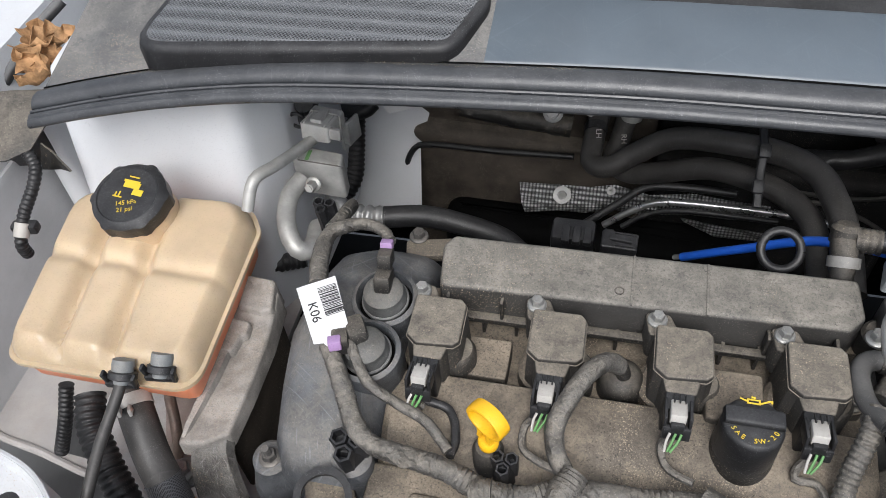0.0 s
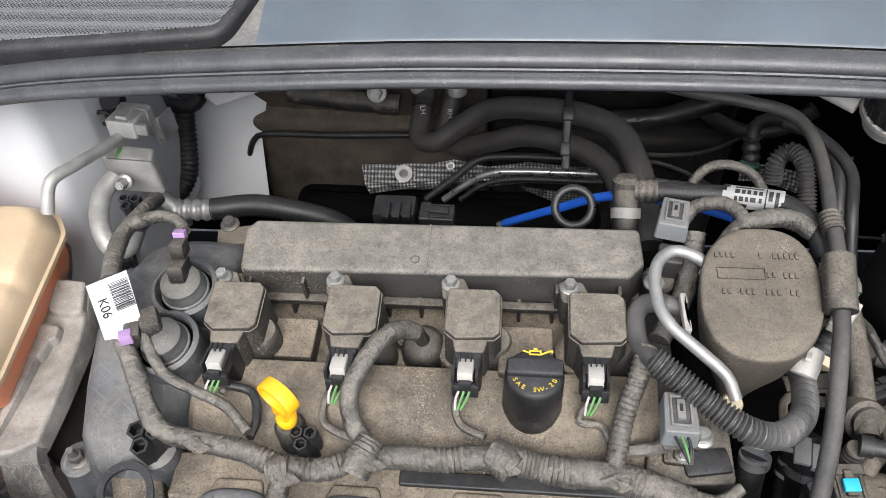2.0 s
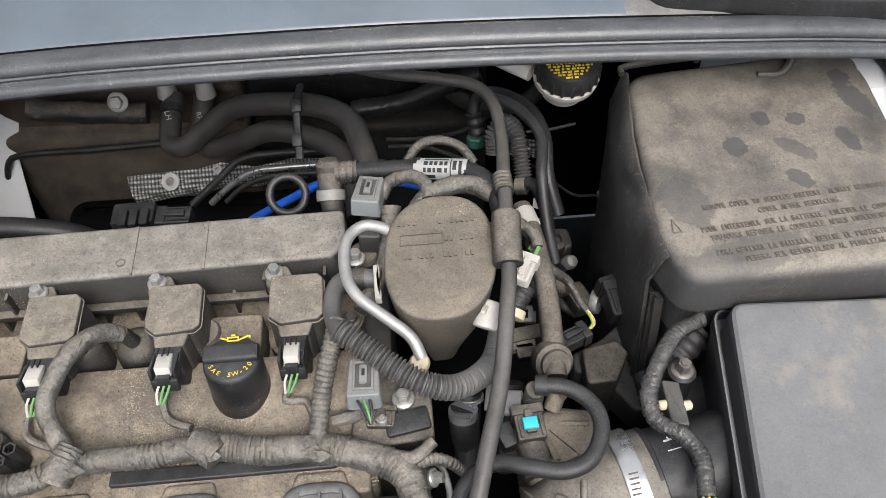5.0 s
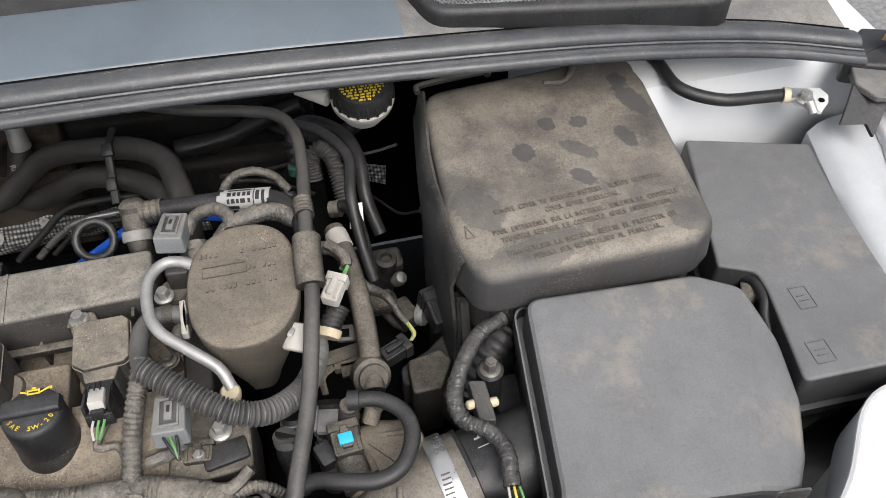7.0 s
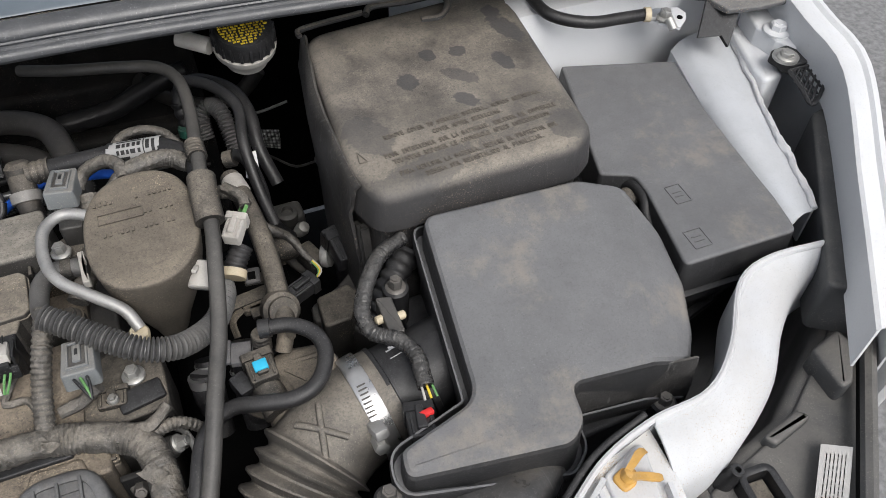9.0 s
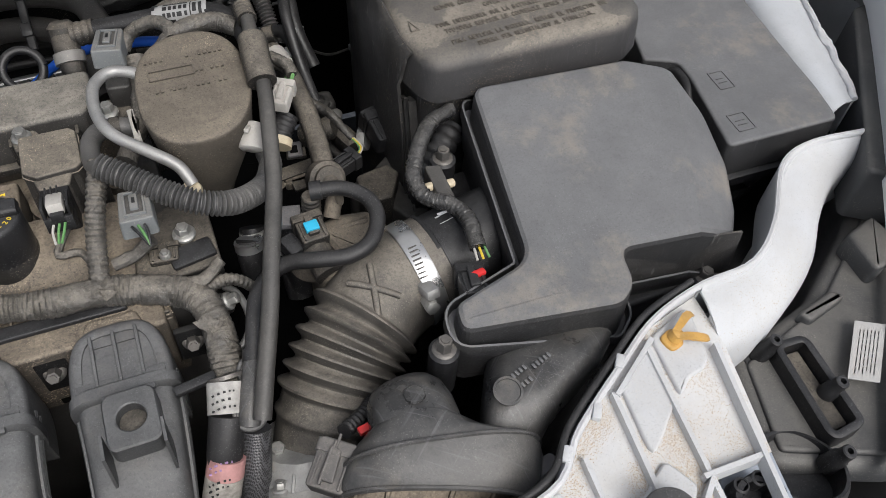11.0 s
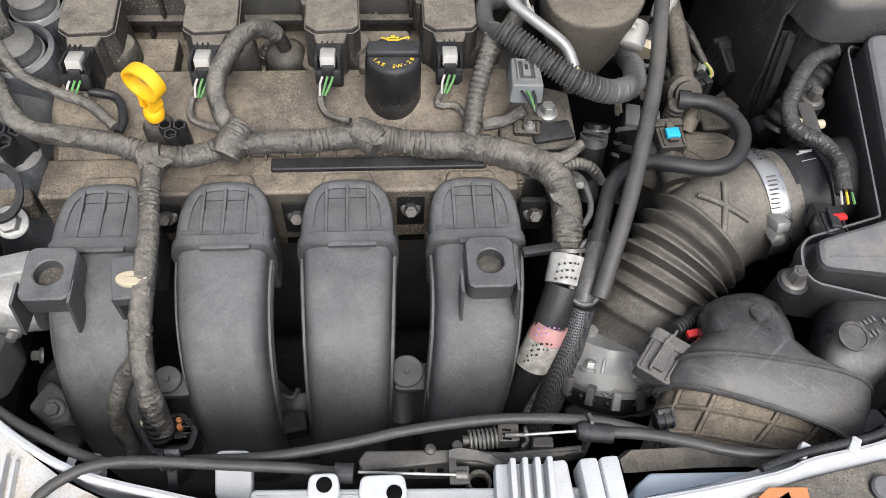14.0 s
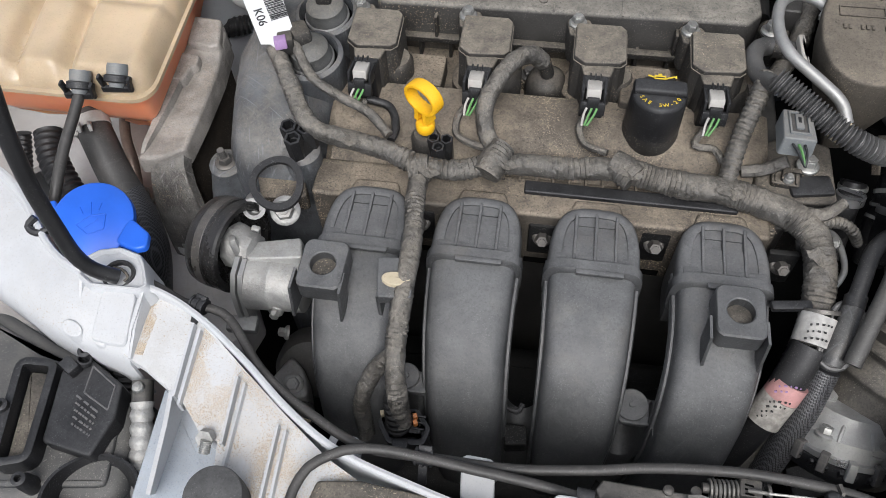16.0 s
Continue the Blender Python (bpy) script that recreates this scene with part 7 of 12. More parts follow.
for (a_, b_), rows_, ink in ((((0.126, -0.254, 0.796), (0.122, -0.266, 0.786)), 3, M_INK), (((0.112, -0.291, 0.766), (0.108, -0.295, 0.755)), 2, M_PURPLE), (((0.108, -0.299, 0.755), (0.101, -0.307, 0.736)), 4, M_INK)):
    a_, b_ = V(a_), V(b_)
    bm = B()
    for i in range(rows_):
        c = a_.lerp(b_, (i + 0.5) / rows_)
        x = -0.008
        while x < 0.007:
            w = rnd.uniform(0.0015, 0.004)
            box(bm, c + V(x + w / 2, 0, -0.018 * (abs(x + w / 2) / 0.0137) ** 2 * 0.35), (w * 0.6, 0.0010, 0.0014), (-35, math.degrees(math.asin(max(-0.7, min(0.7, (x + w / 2) / 0.0137)))), 0), 0.0002)
            x += w + 0.001
    tagged(part("tape_print", bm, ink, loom, "small print on the tape"), kind="stuff")
part("cable_clamp", tube(B(), [(0.130, -0.237, 0.784), (0.130, -0.240, 0.782)], 0.0139, 18, 0.003), M_DARKBOLT, loom)
part("clamp_arm", box(B(), (0.109, -0.238, 0.785), (0.03, 0.008, 0.006), (0, 0, 8), 0.002), M_BLACK, loom)

# label tag on the loom
tag = thing("paper_tag", (-0.321, -0.062, 0.862), "white paper tag printed with a barcode and K06", "paper tag")
q0, q1, q2, q3 = V((-0.346, -0.048, 0.868)), V((-0.319, -0.031, 0.868)), V((-0.300, -0.066, 0.856)), V((-0.321, -0.088, 0.855))
nrm = (q1 - q0).cross(q3 - q0).normalized()
nrm = nrm if nrm.z > 0 else -nrm
part("card", slab(B(), [q0, q1, q2, V((-0.302, -0.076, 0.853)), V((-0.309, -0.087, 0.851)), V((-0.315, -0.084, 0.852)), q3], 0.0008), M_PAPER, tag)
ex, ey = (q1 - q0), (q3 - q0)
bm = B()
rnd = random.Random(4)
pos = 0.0
while pos < 1.0:
    w = rnd.choice((0.015, 0.025, 0.04))
    a = q0 + ex * 0.48 + ey * (0.12 + 0.52 * pos) + nrm * 0.0004
    b_ = q0 + ex * 0.95 + ey * (0.12 + 0.52 * pos) + nrm * 0.0004
    d = ey * (w * 0.52)
    slab(bm, [a, b_, b_ + d, a + d], 0.0003)
    pos += w + rnd.choice((0.015, 0.03))
part("barcode", bm, M_INK, tag, "black printed barcode")
words("code", "K06", flat_pose(q0 + ex * 0.24 + ey * 0.5 + nrm * 0.0005, ey, nrm), 0.0105, M_INK, tag, 0.0002)

# breather with a wrapped pipe
pcv = thing("breather_valve", (-0.089, -0.04, 0.78), "round dusty rubber breather cap between the coils", "breather valve")
part("dome", lathe(B(), (-0.087, -0.042, 0.778), (0, 0, 1), [(0.019, 0), (0.019, 0.012), (0.016, 0.022), (0.009, 0.027), (0.0, 0.028)], 28), M_DUSTY, pcv)
part("outlet", tube(B(), [(-0.091, -0.047, 0.824), (-0.086, -0.045, 0.805)], 0.006, 12), M_DUSTY, pcv)

# ---- fuel pump cover and its pipes ----
can = thing("pump_cover", (0.167, -0.03, 0.78), "dusty brown-black rounded pump cover with raised lettering", "pump cover")
CZ = lambda x, y: 0.871 + 0.16 * (y + 0.03)
co = [Vector((0.1653 + 0.0437 * math.copysign(abs(math.cos(a)) ** 0.82, math.cos(a)) + 0.004 * math.sin(a), -0.030 + 0.0545 * math.copysign(abs(math.sin(a)) ** 0.85, math.sin(a)))) for a in np.linspace(0, 2 * math.pi, 65)[:-1]]

part("shell", loft(B(), [[V(p.x, p.y - 0.25 * d, CZ(p.x, p.y) * (1 - k) + z * k) for p in offset(co, d)] for d, z, k in ((0.030, 0.765, 1), (0.026, 0.778, 1), (0.018, 0.797, 1), (0.008, 0.82, 1), (0.003, 0.835, 0.8), (0.001, 0.845, 0.5), (0.0, 0.85, 0.25), (0.0004, 0.85, 0.1), (0.0016, 0.85, 0.035), (0.0036, 0.85, 0.008), (0.007, 0.85, 0.0))]), M_PUMP, can, sharp=50)

bm = B()
for y, xs in ((-0.002, ((0.143, 0.016), (0.17, 0.006), (0.187, 0.02))), (-0.018, ((0.175, 0.008), (0.19, 0.014))), (-0.032, ((0.142, 0.008), (0.158, 0.014), (0.175, 0.012), (0.19, 0.008)))):
    for x, w in xs:
        n_ = max(1, int(w / 0.004))
        for k in range(n_):
            box(bm, (x - w / 2 + 0.004 * k, y, CZ(x, y) + 0.0008), (0.0024, 0.0044, 0.0018), (9, 0, 0), 0.0003)
for dx, dy, w, h in ((0, 0.0045, 0.034, 0.001), (0, -0.0045, 0.034, 0.001), (-0.017, 0, 0.001, 0.009), (0.017, 0, 0.001, 0.009)):
    box(bm, (0.152 + dx, -0.017 + dy, CZ(0, -0.017 + dy) + 0.0008), (w, h, 0.0018), (9, 0, 0), 0.0003)
tagged(part("raised_mark", bm, M_PUMP, can, "worn raised marks too faint to read"), kind="stuff")

fp = thing("fuel_pipe", (0.1, -0.03, 0.85), "bare bent aluminium fuel pipe", "pipe")
part("pipe", tube(B(), [(0.134, -0.004, 0.862), (0.122, 0.005, 0.865), (0.106, 0.008, 0.866), (0.093, -0.006, 0.866), (0.091, -0.032, 0.863), (0.099, -0.055, 0.860), (0.121, -0.074, 0.853), (0.138, -0.088, 0.846), (0.145, -0.101, 0.836)], 0.0047, 14, 0.004), M_ALUBRIGHT, fp)
part("end_cap", lathe(B(), (0.143, -0.102, 0.832), (0.1, -0.2, 1), [(0.0075, -0.01), (0.008, 0.0), (0.0065, 0.003), (0.0, 0.003)], 20), M_CREAM, fp, "cream plastic end cap")
part("union", lathe(B(), (0.134, -0.005, 0.860), (0.7, -0.5, 0), [(0.008, -0.006), (0.008, 0.008)], 6), M_ALU, fp)
conduit = thing("corrugated_conduit", (0.15, -0.13, 0.84), "grey split corrugated conduit in a wide loop", "conduit")
part("conduit_tube", tube(B(), [(0.085, -0.087, 0.863), (0.103, -0.100, 0.858), (0.126, -0.117, 0.851), (0.148, -0.129, 0.845), (0.172, -0.126, 0.834), (0.197, -0.100, 0.815), (0.210, -0.061, 0.795), (0.212, -0.032, 0.780)], 0.0098, 20, 0.0006, corr=(0.0034, 0.0036)), M_SPLIT, conduit)
part("feed", tube(B(), [(0.116, -0.022, 0.832), (0.103, -0.019, 0.833), (0.088, -0.020, 0.834), (0.079, -0.034, 0.836), (0.079, -0.062, 0.843), (0.086, -0.088, 0.858)], [0.0078, 0.0078, 0.0076, 0.0072, 0.0068, 0.0064], 16, 0.004), M_SPLIT, conduit, "dull dusty rubber elbow")
part("feed_cuff", tube(B(), [(0.104, -0.0192, 0.833), (0.096, -0.0185, 0.833)], 0.0088, 18, 0.003), M_DUSTY, conduit)
part("sensor_base", prism(B(), [(0.101, 0.034), (0.121, 0.031), (0.119, 0.012), (0.100, 0.014)], 0.8455, 0.80, 0.003, 0.002), M_CASTDARK, conduit)
part("sensor_foot", lathe(B(), (0.103, 0.014, 0.822), (0, -0.1, 1), [(0.014, -0.03), (0.0135, 0.0), (0.011, 0.003), (0.0, 0.003)], 24), M_DUSTY, conduit)
part("feed_bolt", hexbolt(B(), (0.0965, 0.003, 0.832), 0.0055, 0.008), M_BOLT, conduit, "zinc flange bolt")


def grey_plug(c, rz, label, tail):
    p = thing("connector", c, label, "connector", "grey connectors")
    c = V(c)
    m = Matrix.Translation(c) @ Euler((radians(-6), 0, radians(rz))).to_matrix().to_4x4() @ Matrix.Scale(0.88, 4)
    bm = B()
    prism(bm, [(-0.012, 0.02), (0.012, 0.02), (0.0135, -0.017), (-0.0135, -0.017)], 0.006, -0.012, 0.002, 0.0015, 0.001, m=m)
    b_ = part("shell", bm, M_GREYCON, p)
    bm = B()
    for x, y, w, h in ((-0.0075, 0.002, 0.0018, 0.026), (0.0075, 0.002, 0.0018, 0.026), (0, 0.015, 0.017, 0.0018), (0, -0.011, 0.017, 0.0018)):
        q = m @ V(x, y, 0.0065)
        box(bm, q, (w * 0.88, h * 0.88, 0.003), (-6, 0, rz), 0.0005)
    part("frame_rib", bm, M_GREYCON, b_)
    # dark patch laid on the shell, standing in for a recess's shade
    part("recess_shade", box(B(), m @ V(0, 0.002, 0.0062), (0.0119, 0.0207, 0.0008), (-6, 0, rz), 0.0003), M_CASTDARK, b_)
    part("latch", box(B(), m @ V(0, 0.003, 0.007), (0.006, 0.016, 0.003), (-6, 0, rz), 0.001), M_GREYCON, b_)
    part("slot", box(B(), m @ V(0, 0.004, 0.0084), (0.0024, 0.006, 0.001), (-6, 0, rz), 0.0002), M_INK, b_)
    if tail:
        for k, dx in enumerate((-0.005, 0, 0.005)):
            part("wire", tube(B(), [m @ V(dx, -0.017, 0), m @ V(dx * 0.7 + 0.003, -0.025, -0.002), m @ V(0.006, -0.035, -0.008)], 0.0011, 6, 0.003), M_GREEN if k == 1 else M_BLACK, p)
    return p


grey_plug((0.102, -0.124, 0.848), -2, "grey plastic connector clipped to the valve cover", True)
grey_plug((0.111, 0.046, 0.862), -12, "grey plastic connector behind the fuel pipe", False)
pl = thing("mounting_plate", (0.135, -0.1, 0.78), "dusty bracket plate bolted beside the valve cover", "bracket")
part("plate", prism(B(), [(0.085, -0.15), (0.150, -0.145), (0.15, -0.085), (0.12, -0.075), (0.09, -0.09)], 0.792, 0.72, 0.006, 0.003), M_DUSTY, pl)
part("bolt", hexbolt(B(), (0.128, -0.112, 0.797), 0.006, 0.008), M_BOLT, pl, "bright zinc bolt")
part("bolt", hexbolt(B(), (0.130, 0.039, 0.840), 0.005, 0.007), M_BOLT, pl)
part("lower_block", box(B(), (0.130, -0.130, 0.785), (0.035, 0.02, 0.02), (0, 0, 10), 0.003), M_BLACK, pl)
sen = thing("small_sensor", (0.140, -0.132, 0.790), "small dusty black sensor with a screw", "sensor")
plug_body(sen, (0.110, -0.125, 0.790), (0.022, 0.018, 0.014), (0, 0, -6), M_DUSTY, "body")
part("screw", hexbolt(B(), (0.111, -0.130, 0.800), 0.003, 0.004), M_BOLT, sen)
tab = thing("cream_clip", (0.113, -0.040, 0.850), "off-white flat plastic clip beside the pump cover", "clip")
part("strip", prism(B(), [(0.1125, -0.052), (0.1115, -0.019), (0.1165, -0.0185), (0.117, -0.027), (0.1152, -0.029), (0.1158, -0.042), (0.1175, -0.044), (0.1178, -0.0525)], 0.849, 0.842, 0.0008, 0.0008), M_WHITECON, tab)
wc = thing("white_connector", (0.205, -0.070, 0.840), "off-white plastic connector beside the pump cover", "connector")
part("barrel", lathe(B(), (0.199, -0.069, 0.842), (0.35, 0.75, 0.45), [(0.0082, -0.013), (0.0096, -0.012), (0.0098, -0.004), (0.0092, -0.003), (0.0092, 0.005), (0.0078, 0.0085), (0.005, 0.0095), (0.0, 0.0095)], 28), M_WHITECON, wc)
part("key_rib", box(B(), (0.196, -0.071, 0.8515), (0.004, 0.014, 0.003), (-25, 0, -24), 0.0006), M_WHITECON, wc)
wc = thing("white_connector", (0.239, -0.033, 0.840), "white plastic connector with a green wire", "connector")
plug_body(wc, (0.234, -0.025, 0.835), (0.015, 0.026, 0.012), (10, 0, -30), M_WHITECON)
part("lead", tube(B(), [(0.248, -0.003, 0.835), (0.247, 0.007, 0.838), (0.235, 0.021, 0.840)], 0.005, 10, 0.003, wrap=0.0008), M_TAPE, wc)
part("wire", tube(B(), [(0.243, -0.014, 0.835), (0.249, -0.004, 0.836)], 0.0018, 6), M_GREEN, wc)
# wrapped wires arching over the pump cover
wb = thing("wire_bundle", (0.18, 0.04, 0.86), "dusty wrapped wires arching behind the pump cover", "wiring")
part("sleeve", tube(B(), [(0.143, 0.012, 0.860), (0.156, 0.029, 0.868), (0.174, 0.037, 0.872), (0.196, 0.039, 0.872), (0.213, 0.028, 0.870)], 0.0075, 14, 0.0014, wrap=0.0012, seed=21), M_TAPE, wb)
part("sleeve", tube(B(), [(0.121, 0.053, 0.850), (0.130, 0.060, 0.860), (0.148, 0.055, 0.870), (0.159, 0.041, 0.874), (0.160, 0.025, 0.872)], 0.0055, 14, 0.0014, wrap=0.0012, seed=22), M_TAPE, wb)
part("sleeve", tube(B(), [(0.129, 0.041, 0.850), (0.127, 0.025, 0.840), (0.120, -0.003, 0.825), (0.100, -0.040, 0.815)], 0.0085, 14, 0.0014, wrap=0.0012, seed=23), M_TAPE, wb)

# long vacuum pipe crossing in front of the pump cover
vac = thing("vacuum_pipe", (0.22, 0.0, 0.86), "long dusty black vacuum pipe with a thick sleeve", "pipe")
part("pipe", tube(B(), [(0.091, 0.208, 0.870), (0.133, 0.179, 0.880), (0.180, 0.164, 0.882), (0.211, 0.149, 0.884), (0.225, 0.124, 0.884), (0.227, 0.084, 0.884), (0.223, 0.036, 0.884), (0.219, -0.009, 0.884), (0.216, -0.051, 0.872), (0.212, -0.075, 0.866), (0.200, -0.132, 0.849), (0.184, -0.181, 0.835),
     (0.170, -0.222, 0.818), (0.157, -0.254, 0.802), (0.146, -0.281, 0.786)], [0.0052, 0.0056, 0.0062, 0.0064], 14, 0.006), M_CASTDARK, vac)
part("sleeve", tube(B(), [(0.219, -0.008, 0.884), (0.217, -0.027, 0.880), (0.216, -0.048, 0.873)], 0.0115, 18, 0.004), M_DUSTY, vac, "thick dusty sleeve")
part("ribbed_joint", tube(B(), [(0.221, 0.033, 0.884), (0.221, 0.016, 0.884)], 0.0085, 14, 0.001, corr=(0.004, 0.0012)), M_DUSTY, vac)
for c, r in (((0.1495, -0.240, 0.782), 0.0125), ((0.139, -0.269, 0.776), 0.0125)):
    part("joint_flange", lathe(B(), c, (-0.1, -0.45, 0.9), [(r, -0.004), (r, 0.0), (r - 0.0012, 0.001), (r - 0.003, 0.001), (r - 0.0035, 0.0004), (0.003, 0.0004)], 28), M_DUCT, vac, "round grey joint flange")
part("joint_body", tube(B(), [(0.155, -0.226, 0.79), (0.142, -0.262, 0.780), (0.137, -0.275, 0.772)], [0.0075, 0.0085, 0.008], 14, 0.004), M_DUCT, vac)
part("second_pipe", tube(B(), [(0.227, 0.184, 0.840), (0.252, 0.160, 0.845), (0.271, 0.125, 0.840), (0.266, 0.083, 0.830), (0.268, 0.053, 0.800), (0.274, 0.028, 0.770)], 0.0055, 12, 0.006), M_RUBBER, vac)
def woven(name, col, scale=260):
    """Black braid: crossed pale threads over a dark ground."""
    m = surf(name, col, 0.45, var=0.2, scale=40, bump=0.0)
    n, l = m.node_tree.nodes, m.node_tree.links
    geo = n.new("ShaderNodeNewGeometry")
    last = None
    for tilt in (0.9, -0.9):
        rot = n.new("ShaderNodeVectorRotate")
        rot.rotation_type = "EULER_XYZ"
        rot.inputs["Rotation"].default_value = (0.5, 0.2, tilt)
        l.new(geo.outputs["Position"], rot.inputs["Vector"])
        w = n.new("ShaderNodeTexWave")
        w.inputs["Scale"].default_value = scale
        l.new(rot.outputs[0], w.inputs["Vector"])
        if last is None:
            last = w.outputs["Fac"]
        else:
            mx = n.new("ShaderNodeMath")
            mx.operation = "MAXIMUM"
            l.new(last, mx.inputs[0])
            l.new(w.outputs["Fac"], mx.inputs[1])
            last = mx.outputs[0]
    ramp = n.new("ShaderNodeMapRange")
    for k, v in zip(("From Min", "From Max", "To Min", "To Max"), (0.6, 0.95, 0.0, 1.0)):
        ramp.inputs[k].default_value = v
    l.new(last, ramp.inputs["Value"])
    mixn = n.new("ShaderNodeMix")
    mixn.data_type = "RGBA"
    mixn.inputs[6].default_value, mixn.inputs[7].default_value = (*col, 1), (*[min(1, c * 5 + 0.03) for c in col], 1)
    l.new(ramp.outputs[0], mixn.inputs["Factor"])
    l.new(mixn.outputs[2], n["Principled BSDF"].inputs["Base Color"])
    return m


M_BRAID = woven("black_braid", (0.012, 0.012, 0.013))
br = thing("braided_sleeve", (0.129, -0.299, 0.720), "black braided cable sleeve", "cable sleeve")
part("sleeve", tube(B(), [(0.140, -0.270, 0.755), (0.129, -0.299, 0.720), (0.114, -0.328, 0.660), (0.104, -0.336, 0.620)], 0.0112, 20, 0.0008, corr=(0.0022, 0.0004)), M_BRAID, br)
# return hose loop and sensor by the intake hose
lp = thing("breather_hose", (0.25, -0.12, 0.81), "thin black rubber hose looping over the intake hose", "hose")
part("hose", tube(B(), [(0.228, -0.124, 0.822), (0.251, -0.130, 0.824), (0.267, -0.145, 0.824), (0.269, -0.166, 0.824), (0.257, -0.186, 0.822), (0.238, -0.192, 0.820), (0.214, -0.186, 0.818), (0.194, -0.178, 0.812), (0.178, -0.181, 0.806), (0.166, -0.193, 0.802), (0.158, -0.214, 0.797), (0.151, -0.236, 0.788)], 0.0062, 14, 0.004), M_RUBBER, lp)
for a, b_ in (((0.228, -0.124, 0.822), (0.237, -0.126, 0.823)), ((0.153, -0.228, 0.791), (0.151, -0.236, 0.788))):
    part("cuff", tube(B(), [a, b_], 0.0078, 16, 0.003), M_RUBBER, lp)
bp_ = thing("bare_pipe", (0.150, -0.185, 0.77), "thin bare steel pipe bent beside the harness", "pipe")
part("pipe", tube(B(), [(0.146, -0.150, 0.765), (0.153, -0.159, 0.770), (0.157, -0.173, 0.770), (0.157, -0.191, 0.770), (0.151, -0.203, 0.768), (0.142, -0.211, 0.765), (0.134, -0.216, 0.755)], 0.0026, 10, 0.004), M_BOLT, bp_)
part("union_bolt", hexbolt(B(), (0.147, -0.168, 0.772), 0.005, 0.008, (0.8, -0.2, 0.5)), M_BOLT, bp_)
part("union_body", lathe(B(), (0.142, -0.167, 0.768), (0.8, -0.2, 0.5), [(0.009, -0.016), (0.009, 0.0), (0.007, 0.003)], 20), M_CASTDARK, bp_)
ps = thing("pressure_sensor", (0.22, -0.14, 0.79), "dusty plastic sensor with a blue tab", "sensor")
plug_body(ps, (0.221, -0.145, 0.798), (0.022, 0.028, 0.02), (4, 0, 4), M_DUSTY, "body")
part("side_plug", box(B(), (0.204, -0.150, 0.792), (0.014, 0.02, 0.014), (4, 0, 20), 0.003), M_BLACK, ps)
part("tab", box(B(), (0.221, -0.149, 0.811), (0.011, 0.009, 0.004), (4, 0, 4), 0.0008), M_CYAN, ps, "bright blue tab")
part("neck", tube(B(), [(0.227, -0.126, 0.800), (0.228, -0.125, 0.818)], 0.008, 14, 0.001, corr=(0.004, 0.001)), M_DUSTY, ps)
part("stem", lathe(B(), (0.221, -0.147, 0.762), (0, 0, 1), [(0.021, 0), (0.019, 0.012), (0.0165, 0.02), (0.0165, 0.028)], 24), M_PUMP, ps)
part("port", tube(B(), [(0.221, -0.155, 0.79), (0.225, -0.18, 0.785)], 0.012, 16), M_DUSTY, ps)
st = thing("coolant_pipe", (0.257, -0.012, 0.800), "dusty black rigid coolant pipe", "pipe")
part("pipe", tube(B(), [(0.245, 0.063, 0.810), (0.251, 0.027, 0.810), (0.255, -0.017, 0.800), (0.254, -0.059, 0.792), (0.251, -0.099, 0.785)], 0.0095, 16, 0.006), M_DUSTY, st)
part("flange", lathe(B(), (0.251, -0.083, 0.785), (0.1, -0.6, 0.5), [(0.012, -0.01), (0.0165, -0.006), (0.017, 0), (0.016, 0.006), (0.0125, 0.008), (0.012, 0.012)], 24), M_DUSTY, st)
part("white_band", tube(B(), [(0.246, 0.055, 0.812), (0.249, 0.038, 0.812)], 0.0105, 16, 0.003), M_WHITECON, st, "white tape band")
# harness over the airflow meter
M_SHINY = surf("shiny_black_tape", (0.02, 0.02, 0.021), 0.24, dust=0.3, var=0.4, scale=70, bump=0.6, dustcol=(0.2, 0.19, 0.17), crease=0.6)
mw = thing("meter_wiring", (0.312, -0.140, 0.830), "shiny black taped wires to the airflow meter", "wiring")
part("wire_sleeve", tube(B(), [(0.360, -0.089, 0.838), (0.336, -0.103, 0.842), (0.316, -0.127, 0.842), (0.305, -0.149, 0.836), (0.308, -0.166, 0.832), (0.324, -0.180, 0.832), (0.331, -0.197, 0.832), (0.328, -0.223, 0.828)], 0.0064, 18, 0.0008, wrap=0.0017, seed=31), M_SHINY, mw)
for k, (dx, mt) in enumerate(((-0.003, M_WHITECON), (0.0, M_YPRINT), (0.003, M_GREEN))):
    a = V((0.329, -0.218, 0.826))
    part("wire", tube(B(), [a + V(dx, 0.006, 0.002), a + V(dx * 1.3, -0.004, 0.003), a + V(dx * 1.6, -0.014, 0)], 0.001, 6, 0.003), mt, mw)
plug_body(mw, (0.317, -0.242, 0.812), (0.02, 0.036, 0.014), (-18, 0, -12), M_BLACK, "plug")
part("red_lock", box(B(), (0.322, -0.239, 0.820), (0.012, 0.006, 0.004), (-10, 0, 6), 0.0015), M_RED, mw, "red locking tab")
part("holder", prism(B(), [(0.3205, -0.131), (0.3335, -0.134), (0.3335, -0.168), (0.3205, -0.165)], lambda x, y: 0.826 + 0.1 * (y + 0.14), 0.81, 0.002, 0.0015), M_CASTDARK, mw)
for tk in ((0.3185, -0.149, 0.821), (0.3355, -0.151, 0.821)):
    part("holder_pin", lathe(B(), tk, (1, 0.1, 0), [(0.002, -0.0042), (0.0036, -0.003), (0.0038, 0.0), (0.0036, 0.003), (0.002, 0.0042)], 14), M_CREAM, mw, "cream plastic pin")

# ---- behind the engine ----
hh = thing("heater_hose", (-0.047, 0.313, 0.740), "thick dull black rubber heater hose marked LH", "heater hose", "heater hoses")
